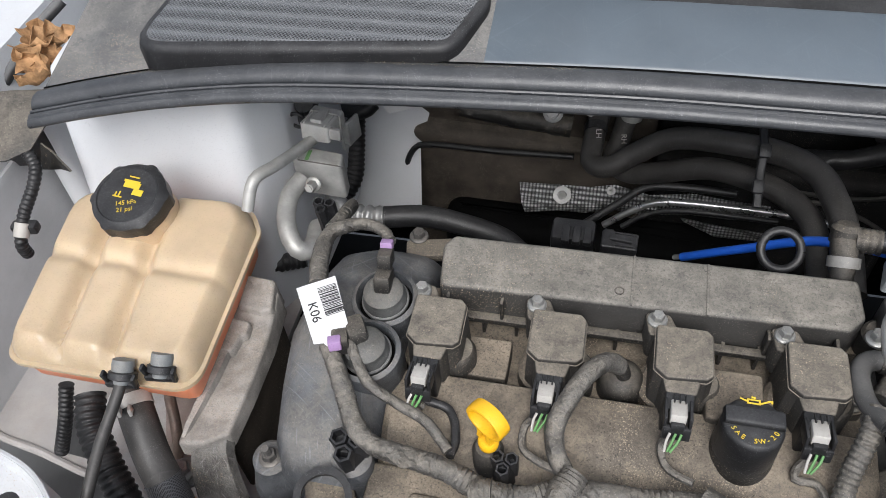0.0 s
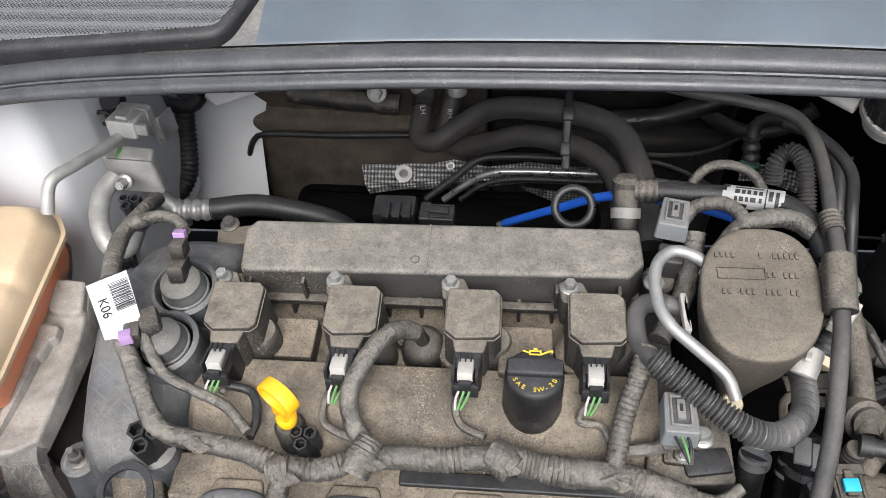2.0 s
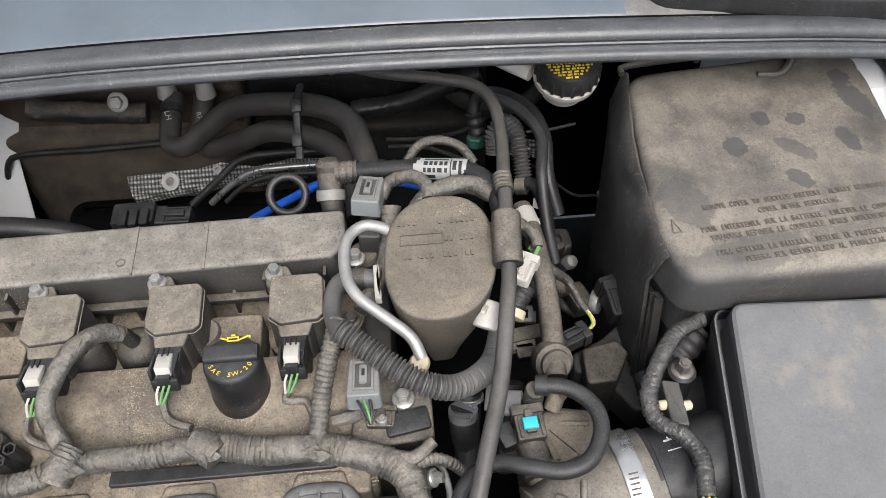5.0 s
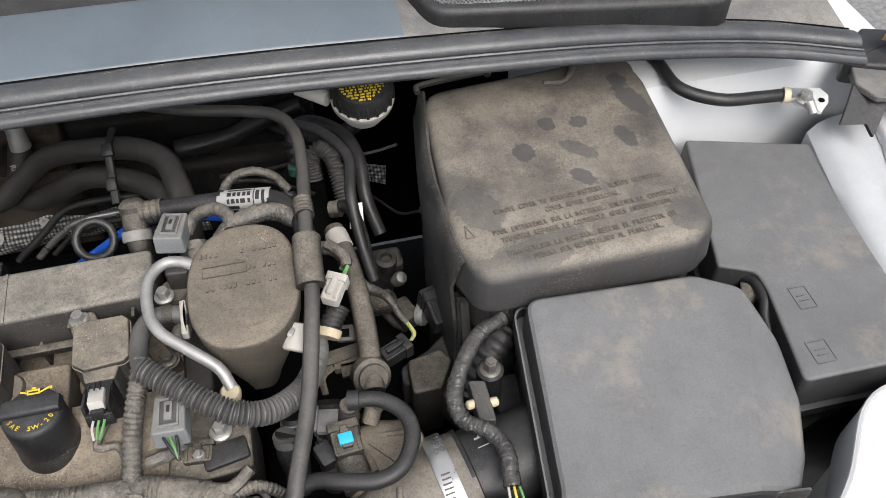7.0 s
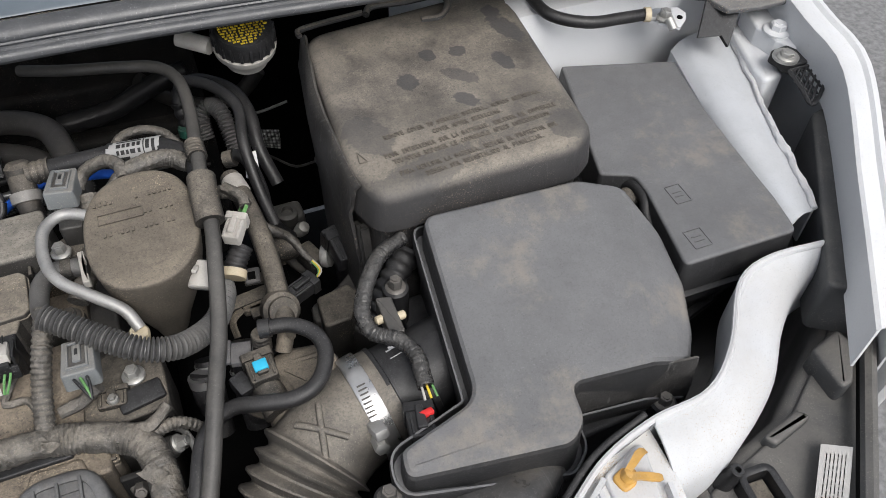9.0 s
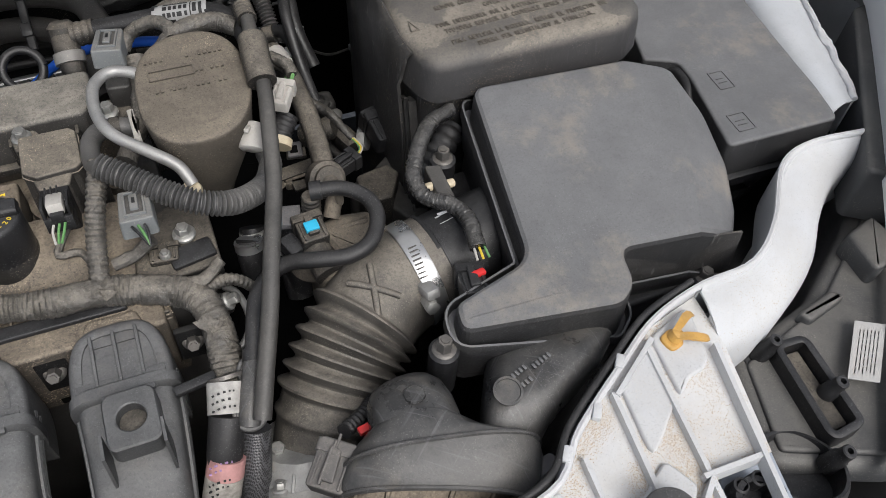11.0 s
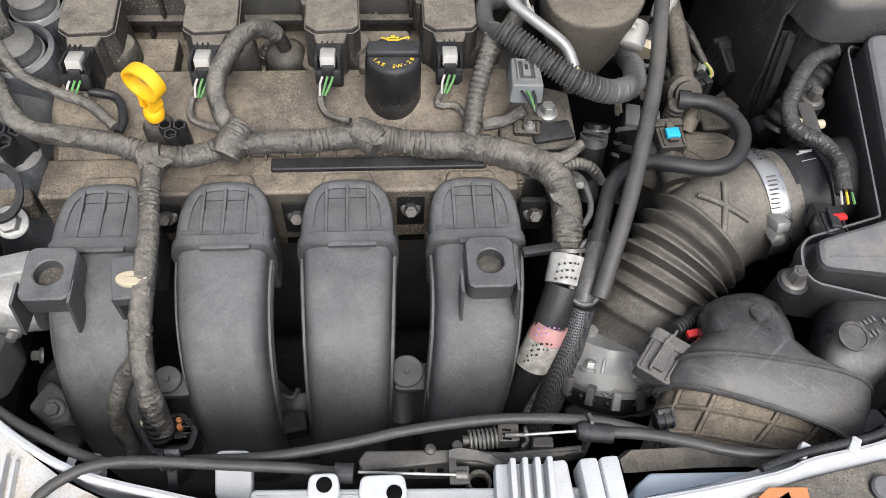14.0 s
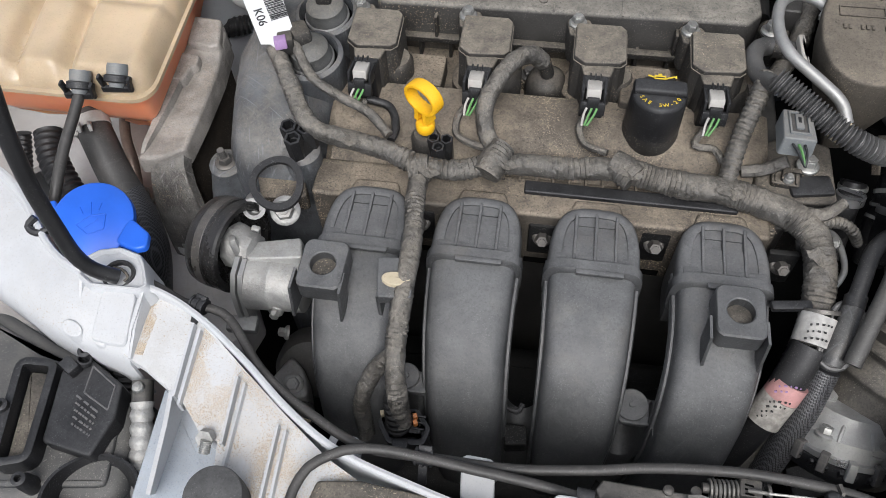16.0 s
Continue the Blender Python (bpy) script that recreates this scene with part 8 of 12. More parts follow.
part("hose", tube(B(), [(-0.133, 0.379, 0.710), (-0.137, 0.345, 0.695), (-0.136, 0.317, 0.685), (-0.114, 0.308, 0.690), (-0.085, 0.313, 0.712), (-0.047, 0.311, 0.740), (0.005, 0.284, 0.765), (0.054, 0.263, 0.775), (0.087, 0.233, 0.780), (0.100, 0.194, 0.780), (0.107, 0.156, 0.775), (0.110, 0.097, 0.760)], 0.0128, 18, 0.008), M_HOSE, hh)
words("mark", "LH", flat_pose(V((-0.132, 0.330, 0.720)), (0.1, -0.5, -0.8), (0, -0.75, 0.6)), 0.009, M_WHITECON, hh, 0.0003)
part("band", tube(B(), [(-0.136, 0.364, 0.703), (-0.136, 0.354, 0.700)], 0.0138, 18, 0.004), M_BLACK, hh)
hh = thing("heater_hose", (-0.049, 0.304, 0.700), "thick dull black rubber heater hose marked RH", "heater hose", "heater hoses")
part("hose", tube(B(), [(-0.100, 0.391, 0.700), (-0.106, 0.366, 0.680), (-0.111, 0.346, 0.665), (-0.090, 0.326, 0.665), (-0.049, 0.304, 0.695), (-0.008, 0.284, 0.725), (0.036, 0.251, 0.745), (0.069, 0.222, 0.750), (0.087, 0.186, 0.750), (0.092, 0.132, 0.735)], 0.0125, 18, 0.008), M_HOSE, hh)
words("mark", "RH", flat_pose(V((-0.102, 0.347, 0.700)), (0.1, -0.5, -0.8), (0, -0.75, 0.6)), 0.009, M_WHITECON, hh, 0.0003)
M_STUB = surf("pale_aluminium_stub", (0.4, 0.4, 0.385), 0.42, metal=0.4, dust=0.25, var=0.2, scale=45, bump=0.2)
for tk in ((-0.095, 0.380, 0.705), (-0.140, 0.377, 0.712)):
    stub = tagged(part("pipe_stub", tube(B(), [V(tk) + V(0, 0.01, 0.034), V(tk) + V(0, 0.001, 0.006), tk], [0.0105, 0.0105, 0.0125], 16), M_STUB), "dull aluminium heater pipe stub at the firewall", "pipe")
tie = thing("hose_clip", (0.034, 0.237, 0.775), "black plastic clip joining the two heater hoses", "clip")
part("strap", tube(B(), [(0.036, 0.288, 0.785), (0.034, 0.250, 0.790), (0.033, 0.232, 0.775), (0.033, 0.203, 0.755)], 0.0045, 8, 0.005, flat=0.6), M_BLACK, tie)
part("buckle", box(B(), (0.034, 0.246, 0.792), (0.012, 0.014, 0.010), (40, 0, 0), 0.002), M_BLACK, tie)
part("buckle", box(B(), (0.032, 0.219, 0.768), (0.011, 0.014, 0.009), (40, 0, 0), 0.002), M_BLACK, tie)

# dimpled foil heat shield
m = M_TIN
n, l = m.node_tree.nodes, m.node_tree.links
vor = n.new("ShaderNodeTexVoronoi")
vor.inputs["Scale"].default_value, vor.inputs["Randomness"].default_value = 210, 0.0
geo = n.new("ShaderNodeNewGeometry")
l.new(geo.outputs["Position"], vor.inputs["Vector"])
bpn = n.new("ShaderNodeBump")
bpn.inputs["Strength"].default_value, bpn.inputs["Distance"].default_value = 1.0, 0.004
l.new(vor.outputs["Distance"], bpn.inputs["Height"])
l.new(bpn.outputs[0], n["Principled BSDF"].inputs["Normal"])
# the dimples' light and shade is also multiplied into the foil's colour
dimple_shade = n.new("ShaderNodeMapRange")
for k, v in zip(("From Min", "From Max", "To Min", "To Max"), (0.15, 0.6, 1.0, 0.12)):
    dimple_shade.inputs[k].default_value = v
l.new(vor.outputs["Distance"], dimple_shade.inputs["Value"])
tint = n.new("ShaderNodeMix")
tint.data_type, tint.blend_type = "RGBA", "MULTIPLY"
tint.inputs["Factor"].default_value = 1.0
l.new(n["Principled BSDF"].inputs["Base Color"].links[0].from_socket, tint.inputs[6])
l.new(dimple_shade.outputs[0], tint.inputs[7])
l.new(tint.outputs[2], n["Principled BSDF"].inputs["Base Color"])
shield = thing("heat_shield", (-0.15, 0.37, 0.56), "crumpled dimpled aluminium heat shield", "heat shield")
top_ = [(-0.230, 0.370, 0.585), (-0.181, 0.370, 0.587), (-0.135, 0.374, 0.588), (-0.104, 0.378, 0.588), (-0.058, 0.371, 0.588), (-0.005, 0.375, 0.589), (0.048, 0.372, 0.590), (0.092, 0.367, 0.590)]
bot_ = [(-0.218, 0.344, 0.555), (-0.176, 0.354, 0.553), (-0.137, 0.359, 0.553), (-0.106, 0.365, 0.553), (-0.060, 0.367, 0.553), (-0.005, 0.372, 0.552), (0.049, 0.375, 0.552), (0.095, 0.377, 0.552)]
part("foil", sheet(B(), [[V(a).lerp(V(b_), f) + V(0, -0.01 * math.sin(math.pi * f), 0.003 * math.sin(9 * i)) for i, (a, b_) in enumerate(zip(top_, bot_))] for f in (0, 0.25, 0.5, 0.75, 1)], 0.001), M_TIN, shield)
part("washer", lathe(B(), V((-0.171, 0.363, 0.578)) + V(0, -0.006, 0.004), (0, -0.6, 0.8), [(0.012, 0), (0.012, 0.002), (0.006, 0.002), (0.0055, 0.0)], 20), M_ALUBRIGHT, shield)
part("washer", lathe(B(), V((-0.108, 0.373, 0.585)) + V(0, -0.006, 0.004), (0, -0.6, 0.8), [(0.006, 0), (0.006, 0.002), (0.003, 0.002), (0.0025, 0.0)], 16), M_ALUBRIGHT, shield)
part("foil_edge", sheet(B(), [[V((-0.013, 0.370, 0.550)), V((0.033, 0.363, 0.550)), V((0.094, 0.358, 0.550))], [V((-0.006, 0.382, 0.530)), V((0.034, 0.361, 0.530)), V((0.095, 0.361, 0.530))]], 0.001), M_TIN, shield)
lines = thing("coolant_lines", (-0.018, 0.320, 0.630), "bundle of thin bare and black metal pipes", "pipe")
part("steel_line", tube(B(), [(-0.113, 0.314, 0.580), (-0.084, 0.318, 0.605), (-0.053, 0.320, 0.625), (-0.010, 0.318, 0.632), (0.091, 0.308, 0.640), (0.153, 0.288, 0.650), (0.215, 0.270, 0.660)], 0.0045, 10, 0.006), M_STEEL, lines)
part("black_line", tube(B(), [(-0.136, 0.309, 0.585), (-0.098, 0.326, 0.610), (-0.065, 0.338, 0.632), (-0.018, 0.336, 0.640), (0.039, 0.329, 0.645)], 0.005, 10, 0.006), M_RUBBER, lines)
part("black_line", tube(B(), [(-0.091, 0.305, 0.590), (-0.061, 0.313, 0.610), (-0.017, 0.311, 0.625), (0.087, 0.300, 0.635)], 0.0035, 10, 0.006), M_RUBBER, lines)
cab = thing("blue_tube", (0.031, 0.170, 0.730), "bright blue plastic tube running down behind the engine", "tube")
part("tube", tube(B(), [(-0.029, 0.182, 0.690), (0.019, 0.154, 0.745), (0.072, 0.125, 0.800), (0.129, 0.100, 0.820), (0.169, 0.076, 0.830)], 0.0045, 12, 0.006), M_BLUE, cab)
part("tip", tube(B(), [(-0.036, 0.187, 0.682), (-0.028, 0.183, 0.690)], 0.003, 10), M_ALUBRIGHT, cab)
rg = thing("rubber_ring", (0.035, 0.093, 0.819), "black rubber ring clip behind the rail cover", "ring")
c = V((0.035, 0.093, 0.819))
loop = [c + V(0.0165 * math.cos(a), 0.0125 * math.sin(a), 0.011 * math.sin(a)) for a in np.linspace(0, 2 * math.pi, 13)]
part("ring", tube(B(), loop, 0.0038, 10, 0.003), M_RUBBER, rg)
qc = thing("quick_connector", (0.078, 0.085, 0.83), "dusty grey elbow connector with a pale collar", "hose connector")
part("elbow", tube(B(), [(0.078, 0.060, 0.820), (0.077, 0.070, 0.838), (0.077, 0.090, 0.850)], [0.0095, 0.0105, 0.0115], 16, 0.004), M_DUSTY, qc)
part("cap", lathe(B(), (0.077, 0.090, 0.852), (0, 0.5, 1), [(0.0118, -0.008), (0.0118, 0.004), (0.008, 0.008), (0, 0.009)], 20), M_DUSTY, qc)
part("collar", tube(B(), [(0.077, 0.066, 0.836), (0.077, 0.073, 0.842)], 0.0128, 18, 0.003), surf("pale_grey_collar", (0.16, 0.157, 0.15), 0.5, dust=0.2, var=0.15, scale=90), qc, "pale plastic collar")
part("arm", tube(B(), [(0.084, 0.085, 0.850), (0.103, 0.083, 0.852)], 0.0105, 16, 0.001, corr=(0.006, 0.001)), M_DUSTY, qc)
vh = thing("vapour_hose", (0.136, 0.074, 0.860), "black plastic vapour hose with a printed label", "hose")
part("hose", tube(B(), [(0.100, 0.083, 0.852), (0.136, 0.076, 0.858), (0.175, 0.068, 0.864), (0.199, 0.056, 0.868), (0.215, 0.035, 0.868), (0.220, 0.010, 0.860)], 0.0085, 14, 0.006), M_RUBBER, vh)
lab_a, lab_b = V((0.153, 0.0728, 0.8605)), V((0.197, 0.0595, 0.868))
lab_d = (lab_b - lab_a).normalized()
lab_s = lab_d.cross(V(0, -0.6, 0.8)).normalized()
lab_n = lab_s.cross(lab_d).normalized()
lab_n = lab_n if lab_n.z > 0 else -lab_n


def on_hose(f0, f1, a0, a1, r=0.0096):
    """A thin patch on the hose from share f0 to f1 of the label and from angle a0 to a1 about it."""
    rows_ = []
    for i in range(7):
        a = radians(a0 + (a1 - a0) * i / 6)
        rows_.append([lab_a.lerp(lab_b, f) + (lab_n * math.cos(a) + lab_s * math.sin(a)) * r for f in np.linspace(f0, f1, 5)])
    return rows_


label_ = part("label", sheet(B(), on_hose(0, 1, -75, 75, 0.0094), 0.0003), M_WHITETAPE, vh, "white printed label wrapped round the hose")
bm = B()
for f0, f1, a0, a1 in ((0.0, 0.06, -75, -20), (0.0, 0.06, 20, 75), (0.06, 0.11, -75, -45), (0.06, 0.11, 45, 75), (0.2, 0.66, -52, -44), (0.2, 0.28, -34, -12), (0.31, 0.37, -34, -12), (0.4, 0.46, -34, -12), (0.5, 0.56, -34, -12), (0.59, 0.65, -34, -12), (0.2, 0.25, 2, 24), (0.28, 0.35, 2, 24), (0.38, 0.43, 2, 24), (0.46, 0.55, 2, 24), (0.6, 0.65, 2, 24), (0.2, 0.42, 38, 58), (0.7, 0.72, -55, 55), (0.75, 0.82, -40, 10), (0.86, 0.92, -40, 40)):
    sheet(bm, on_hose(f0, f1, a0, a1, 0.0099), 0.0002)
part("print", bm, M_INK, label_, "black printed blocks")
# purge valve and its corrugated loop
pv = thing("purge_valve", (0.225, 0.237, 0.750), "black valve with a green collar", "valve")
part("body", tube(B(), [(0.226, 0.226, 0.740), (0.222, 0.241, 0.770)], 0.0095, 14, 0.001, corr=(0.011, 0.002)), M_RUBBER, pv)
part("collar", lathe(B(), (0.223, 0.224, 0.745), (0, 0.2, 1), [(0.0102, -0.006), (0.0102, 0.003), (0.008, 0.005)], 20), surf("green_plastic", (0.015, 0.075, 0.055), 0.5, dust=0.1, var=0.15), pv, "dull green collar")
part("pipe", tube(B(), [(0.222, 0.240, 0.770), (0.227, 0.246, 0.785), (0.248, 0.233, 0.800), (0.276, 0.205, 0.800), (0.287, 0.172, 0.790), (0.286, 0.139, 0.770), (0.295, 0.109, 0.740)], 0.007, 12, 0.006), M_RUBBER, pv)
cl = thing("corrugated_conduit", (0.255, 0.200, 0.770), "dark corrugated conduit bent into a hoop", "conduit")
part("conduit_tube", tube(B(), [(0.239, 0.191, 0.755), (0.239, 0.201, 0.775), (0.251, 0.205, 0.785), (0.260, 0.189, 0.785), (0.263, 0.169, 0.770), (0.265, 0.150, 0.750)], 0.0095, 16, 0.0008, corr=(0.0036, 0.0036)), M_SPLIT, cl)
# brake fluid reservoir
bk = thing("brake_fluid_reservoir", (0.293, 0.13, 0.87), "white brake fluid tank with a black and yellow cap", "brake reservoir")
BN = V(0, -0.25, 1).normalized()
bc = V((0.291, 0.131, 0.920))
part("tank", lathe(B(), bc - BN * 0.052, BN, [(0.02, 0.01), (0.024, 0.022), (0.0285, 0.027), (0.0295, 0.034)], 32), M_WHITECON, bk)
part("outlet", tube(B(), [bc + V(-0.03, 0.01, -0.02), bc + V(-0.055, 0.03, -0.018)], 0.008, 12), M_WHITECON, bk)
capb = part("cap", lathe(B(), bc, BN, [(0.0255, -0.019), (0.0275, -0.017), (0.0275, -0.002), (0.0255, 0.002), (0.0, 0.002)], 40), M_BLACK, bk, "black screw cap")
bm = B()
for k in range(20):
    a = 2 * math.pi * k / 20
    mm = axis_matrix(bc, BN)
    box(bm, mm @ V(0.0277 * math.cos(a), 0.0277 * math.sin(a), -0.009), (0.003, 0.003, 0.013), (0, 0, math.degrees(a)), 0.0008)
tagged(part("grip_rib", bm, M_BLACK, capb), kind="stuff")
bm = B()
rnd = random.Random(2)
for j in range(15):
    y = -0.021 + 0.003 * j
    half = math.sqrt(max(0, 0.022 ** 2 - y * y))
    x = -half
    while x < half - 0.003:
        w = rnd.uniform(0.001, 0.0042)
        box(bm, mm @ V(x + w / 2, y, 0.0024), (w, 0.0017, 0.0008), (14, 0, rnd.uniform(-9, 9)), 0.0002)
        x += w + rnd.uniform(0.0006, 0.0022)
tagged(part("yellow_print", bm, M_YPRINT, capb, "yellow warning print"), kind="stuff")

# air conditioning block and pipes by the strut tower
ac = thing("ac_pipe_block", (-0.43, 0.15, 0.78), "aluminium pipe block with bent refrigerant pipes", "pipe fitting")
part("block", prism(B(), [(-0.435, 0.153, 0.800), (-0.380, 0.149, 0.800), (-0.383, 0.169, 0.810), (-0.430, 0.175, 0.810)], 0.806, 0.76, 0.004, 0.003), M_STUB, ac)
part("paint_mark", box(B(), (-0.418, 0.161, 0.806), (0.004, 0.014, 0.0008), (0, 0, 0), 0.0003), M_GREEN, ac)
part("split_line", box(B(), (-0.402, 0.151, 0.806), (0.05, 0.0014, 0.0008), (0, 0, -4), 0.0003), M_DARKBOLT, ac)
part("large_pipe", tube(B(), [(-0.421, 0.143, 0.790), (-0.429, 0.121, 0.785), (-0.425, 0.093, 0.775), (-0.410, 0.072, 0.765), (-0.399, 0.080, 0.755), (-0.408, 0.122, 0.740)], 0.0098, 18, 0.006), M_STUB, ac)
part("thin_pipe", tube(B(), [(-0.414, 0.178, 0.815), (-0.419, 0.140, 0.830), (-0.423, 0.097, 0.850), (-0.430, 0.079, 0.855), (-0.434, 0.069, 0.850), (-0.438, 0.056, 0.830)], 0.0058, 14, 0.006), M_STUB, ac)
part("stud", hexbolt(B(), (-0.405, 0.131, 0.795), 0.0055, 0.012, (0, -0.8, 0.4)), M_BOLT, ac)
ap = thing("ac_pressure_plug", (-0.403, 0.183, 0.830), "grey plug and bracket above the refrigerant pipes", "connector")
plug_body(ap, (-0.408, 0.188, 0.825), (0.032, 0.036, 0.018), (-10, 0, -8), M_STUB, "plug")
part("strap", box(B(), V((-0.400, 0.174, 0.828)), (0.036, 0.005, 0.012), (-10, 0, -8), 0.001), M_ALU, ap)
part("plug_lead", tube(B(), [(-0.431, 0.208, 0.830), (-0.435, 0.197, 0.825), (-0.425, 0.180, 0.820)], 0.003, 8, 0.004), M_BLACK, ap)
part("bracket", box(B(), (-0.397, 0.207, 0.800), (0.022, 0.004, 0.03), (0, 0, -20), 0.001), M_ALU, ap)
part("bracket", box(B(), (-0.392, 0.218, 0.790), (0.004, 0.03, 0.03), (0, 0, -20), 0.001), M_ALU, ap)
part("cap", lathe(B(), (-0.433, 0.212, 0.830), (0, -0.6, 0.8), [(0.012, -0.006), (0.013, 0), (0.011, 0.006), (0.004, 0.006)], 20), M_BLACK, ap)
part("ring", tube(B(), [V((-0.439, 0.196, 0.820)) + V(0.009 * math.cos(a), 0, 0.009 * math.sin(a)) for a in np.linspace(0, 6.28, 12)], 0.002, 6, 0.003), M_BLACK, ap)
hs = thing("ac_hose", (-0.295, 0.186, 0.700), "black rubber hose crimped to an aluminium fitting", "hose")
part("hose", tube(B(), [(-0.356, 0.181, 0.700), (-0.309, 0.189, 0.700), (-0.264, 0.187, 0.695), (-0.223, 0.187, 0.680), (-0.200, 0.184, 0.660)], 0.0125, 16, 0.008), M_RUBBER, hs)
part("crimp", tube(B(), [(-0.395, 0.179, 0.700), (-0.353, 0.181, 0.700)], 0.013, 18, 0.001, corr=(0.011, 0.003)), M_ALUBRIGHT, hs, "ringed aluminium crimp")
part("fitting", tube(B(), [(-0.419, 0.178, 0.720), (-0.410, 0.183, 0.715), (-0.395, 0.179, 0.700)], 0.0095, 16, 0.004), M_ALUBRIGHT, hs)
lm = thing("corrugated_conduit", (-0.443, 0.332, 0.660), "black corrugated conduit down the inner wing", "conduit")
part("conduit_tube", tube(B(), [(-0.432, 0.365, 0.720), (-0.435, 0.341, 0.700), (-0.432, 0.311, 0.670), (-0.432, 0.286, 0.645), (-0.447, 0.261, 0.625)], 0.0125, 14, 0.0015, corr=(0.006, 0.0018)), M_RUBBER, lm)
part("cross_loom", tube(B(), [(-0.469, 0.348, 0.710), (-0.428, 0.340, 0.710), (-0.410, 0.349, 0.720)], 0.009, 10, 0.004, wrap=0.001), M_RUBBER, lm)
fl = tagged(part("paper_flag", slab(B(), [(-0.397, 0.332, 0.735), (-0.388, 0.337, 0.745), (-0.347, 0.348, 0.740), (-0.333, 0.347, 0.730), (-0.389, 0.337, 0.715)], 0.001), M_PAPER), "crumpled white paper tag hanging by the firewall", "paper tag")
bl = thing("corrugated_conduit", (-0.480, 0.085, 0.700), "black corrugated conduit beside the engine mount", "conduit")
part("conduit_tube", tube(B(), [(-0.539, 0.079, 0.660), (-0.504, 0.104, 0.670), (-0.464, 0.113, 0.680), (-0.435, 0.125, 0.680)], 0.0115, 14, 0.0015, corr=(0.006, 0.0018)), M_RUBBER, bl)
# firewall furniture
wallbox = thing("dash_insulation", (-0.1, 0.45, 0.62), "brown dusty ribbed insulation panel on the firewall", "insulation panel")
part("upper_panel", prism(B(), [(-0.386, 0.432), (-0.06, 0.416), (-0.06, 0.485), (-0.386, 0.485)], lambda x, y: 0.70 - 0.5 * (0.45 - y), 0.60, 0.006, 0.006), M_FIRE, wallbox)
part("lower_panel", prism(B(), [(-0.392, 0.408), (-0.06, 0.396), (-0.06, 0.485), (-0.392, 0.485)], lambda x, y: 0.635 - 0.3 * (0.44 - y), 0.35, 0.01, 0.01), M_FIRE, wallbox)
part("ridge", tube(B(), [(-0.386, 0.425, 0.589), (-0.274, 0.420, 0.596), (-0.169, 0.415, 0.604)], 0.0045, 8, 0.02), M_FIRE, wallbox)
part("brake_line", tube(B(), [(-0.406, 0.382, 0.503), (-0.396, 0.385, 0.565), (-0.382, 0.388, 0.606), (-0.358, 0.390, 0.619), (-0.262, 0.385, 0.624), (-0.161, 0.382, 0.630)], 0.0042, 10, 0.008), M_RUBBER, wallbox, "thin black brake line")
# near-black block low on the firewall, deep shade in its colour
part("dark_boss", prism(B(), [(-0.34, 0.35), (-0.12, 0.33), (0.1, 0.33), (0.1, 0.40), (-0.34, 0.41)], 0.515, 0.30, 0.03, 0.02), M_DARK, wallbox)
up = thing("wiper_linkage", (-0.193, 0.282, 0.780), "dark wiper linkage and pipes under the cowl", "linkage")
part("bar", tube(B(), [(-0.302, 0.360, 0.719), (-0.234, 0.360, 0.708), (-0.164, 0.360, 0.700)], 0.013, 12, 0.006, wrap=0.003), M_DUSTY, up)
part("nut", hexbolt(B(), (-0.187, 0.340, 0.737), 0.008, 0.008, (0, -0.8, 0.5)), M_ALU, up)
part("bar", tube(B(), [(0.085, 0.340, 0.698), (0.150, 0.340, 0.706), (0.200, 0.340, 0.728), (0.242, 0.340, 0.740)], 0.012, 12, 0.006, wrap=0.002), M_RUBBER, up)
dv = thing("valve_block", (-0.147, 0.174, 0.720), "grey solenoid block behind the rail cover", "valve block")
part("block", box(B(), (-0.144, 0.167, 0.720), (0.045, 0.03, 0.026), (0, 0, 0), 0.004), M_BLACK, dv)
for k in range(3):
    part("vane", box(B(), V((-0.151, 0.155, 0.736)) + V(0.011 * k, 0, 0), (0.008, 0.022, 0.006), (0, 0, 0), 0.001), M_BLACK, dv)
plug_body(dv, (-0.097, 0.149, 0.735), (0.022, 0.036, 0.018), (0, 0, 88), M_BLACK, "side_plug")
# side of the gearbox area
gb = thing("gearbox_housing", (0.2, 0.1, 0.5), "gearbox housing deep in the bay, case coloured near-black for shade", "gearbox")
# case coloured near-black to stand for the unlit depth around it
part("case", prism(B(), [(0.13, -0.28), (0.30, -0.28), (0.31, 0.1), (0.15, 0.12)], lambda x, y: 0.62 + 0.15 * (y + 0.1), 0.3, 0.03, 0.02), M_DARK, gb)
part("bracket", prism(B(), [(0.289, -0.044, 0.730), (0.322, -0.038, 0.740), (0.330, -0.052, 0.730), (0.314, -0.079, 0.720), (0.287, -0.080, 0.710)], 0.735, 0.66, 0.005, 0.003), M_DUSTY, gb)
cn = thing("black_connector", (0.331, 0.009, 0.740), "black plastic connector deep beside the battery tray", "connector")
plug_body(cn, (0.331, 0.009, 0.740), (0.026, 0.032, 0.022), (10, 0, 15), M_BLACK)
cn = thing("black_connector", (0.290, -0.039, 0.760), "black plastic plug with yellow wires", "connector")
M_TAPEDARK = surf("dark_braided_tape", (0.03, 0.029, 0.028), 0.45, dust=0.35, var=0.4, scale=70, bump=0.7, dustcol=(0.2, 0.18, 0.15), crease=0.8)
plug_body(cn, (0.279, -0.046, 0.757), (0.015, 0.029, 0.013), (0, 0, -66), M_BLACK)
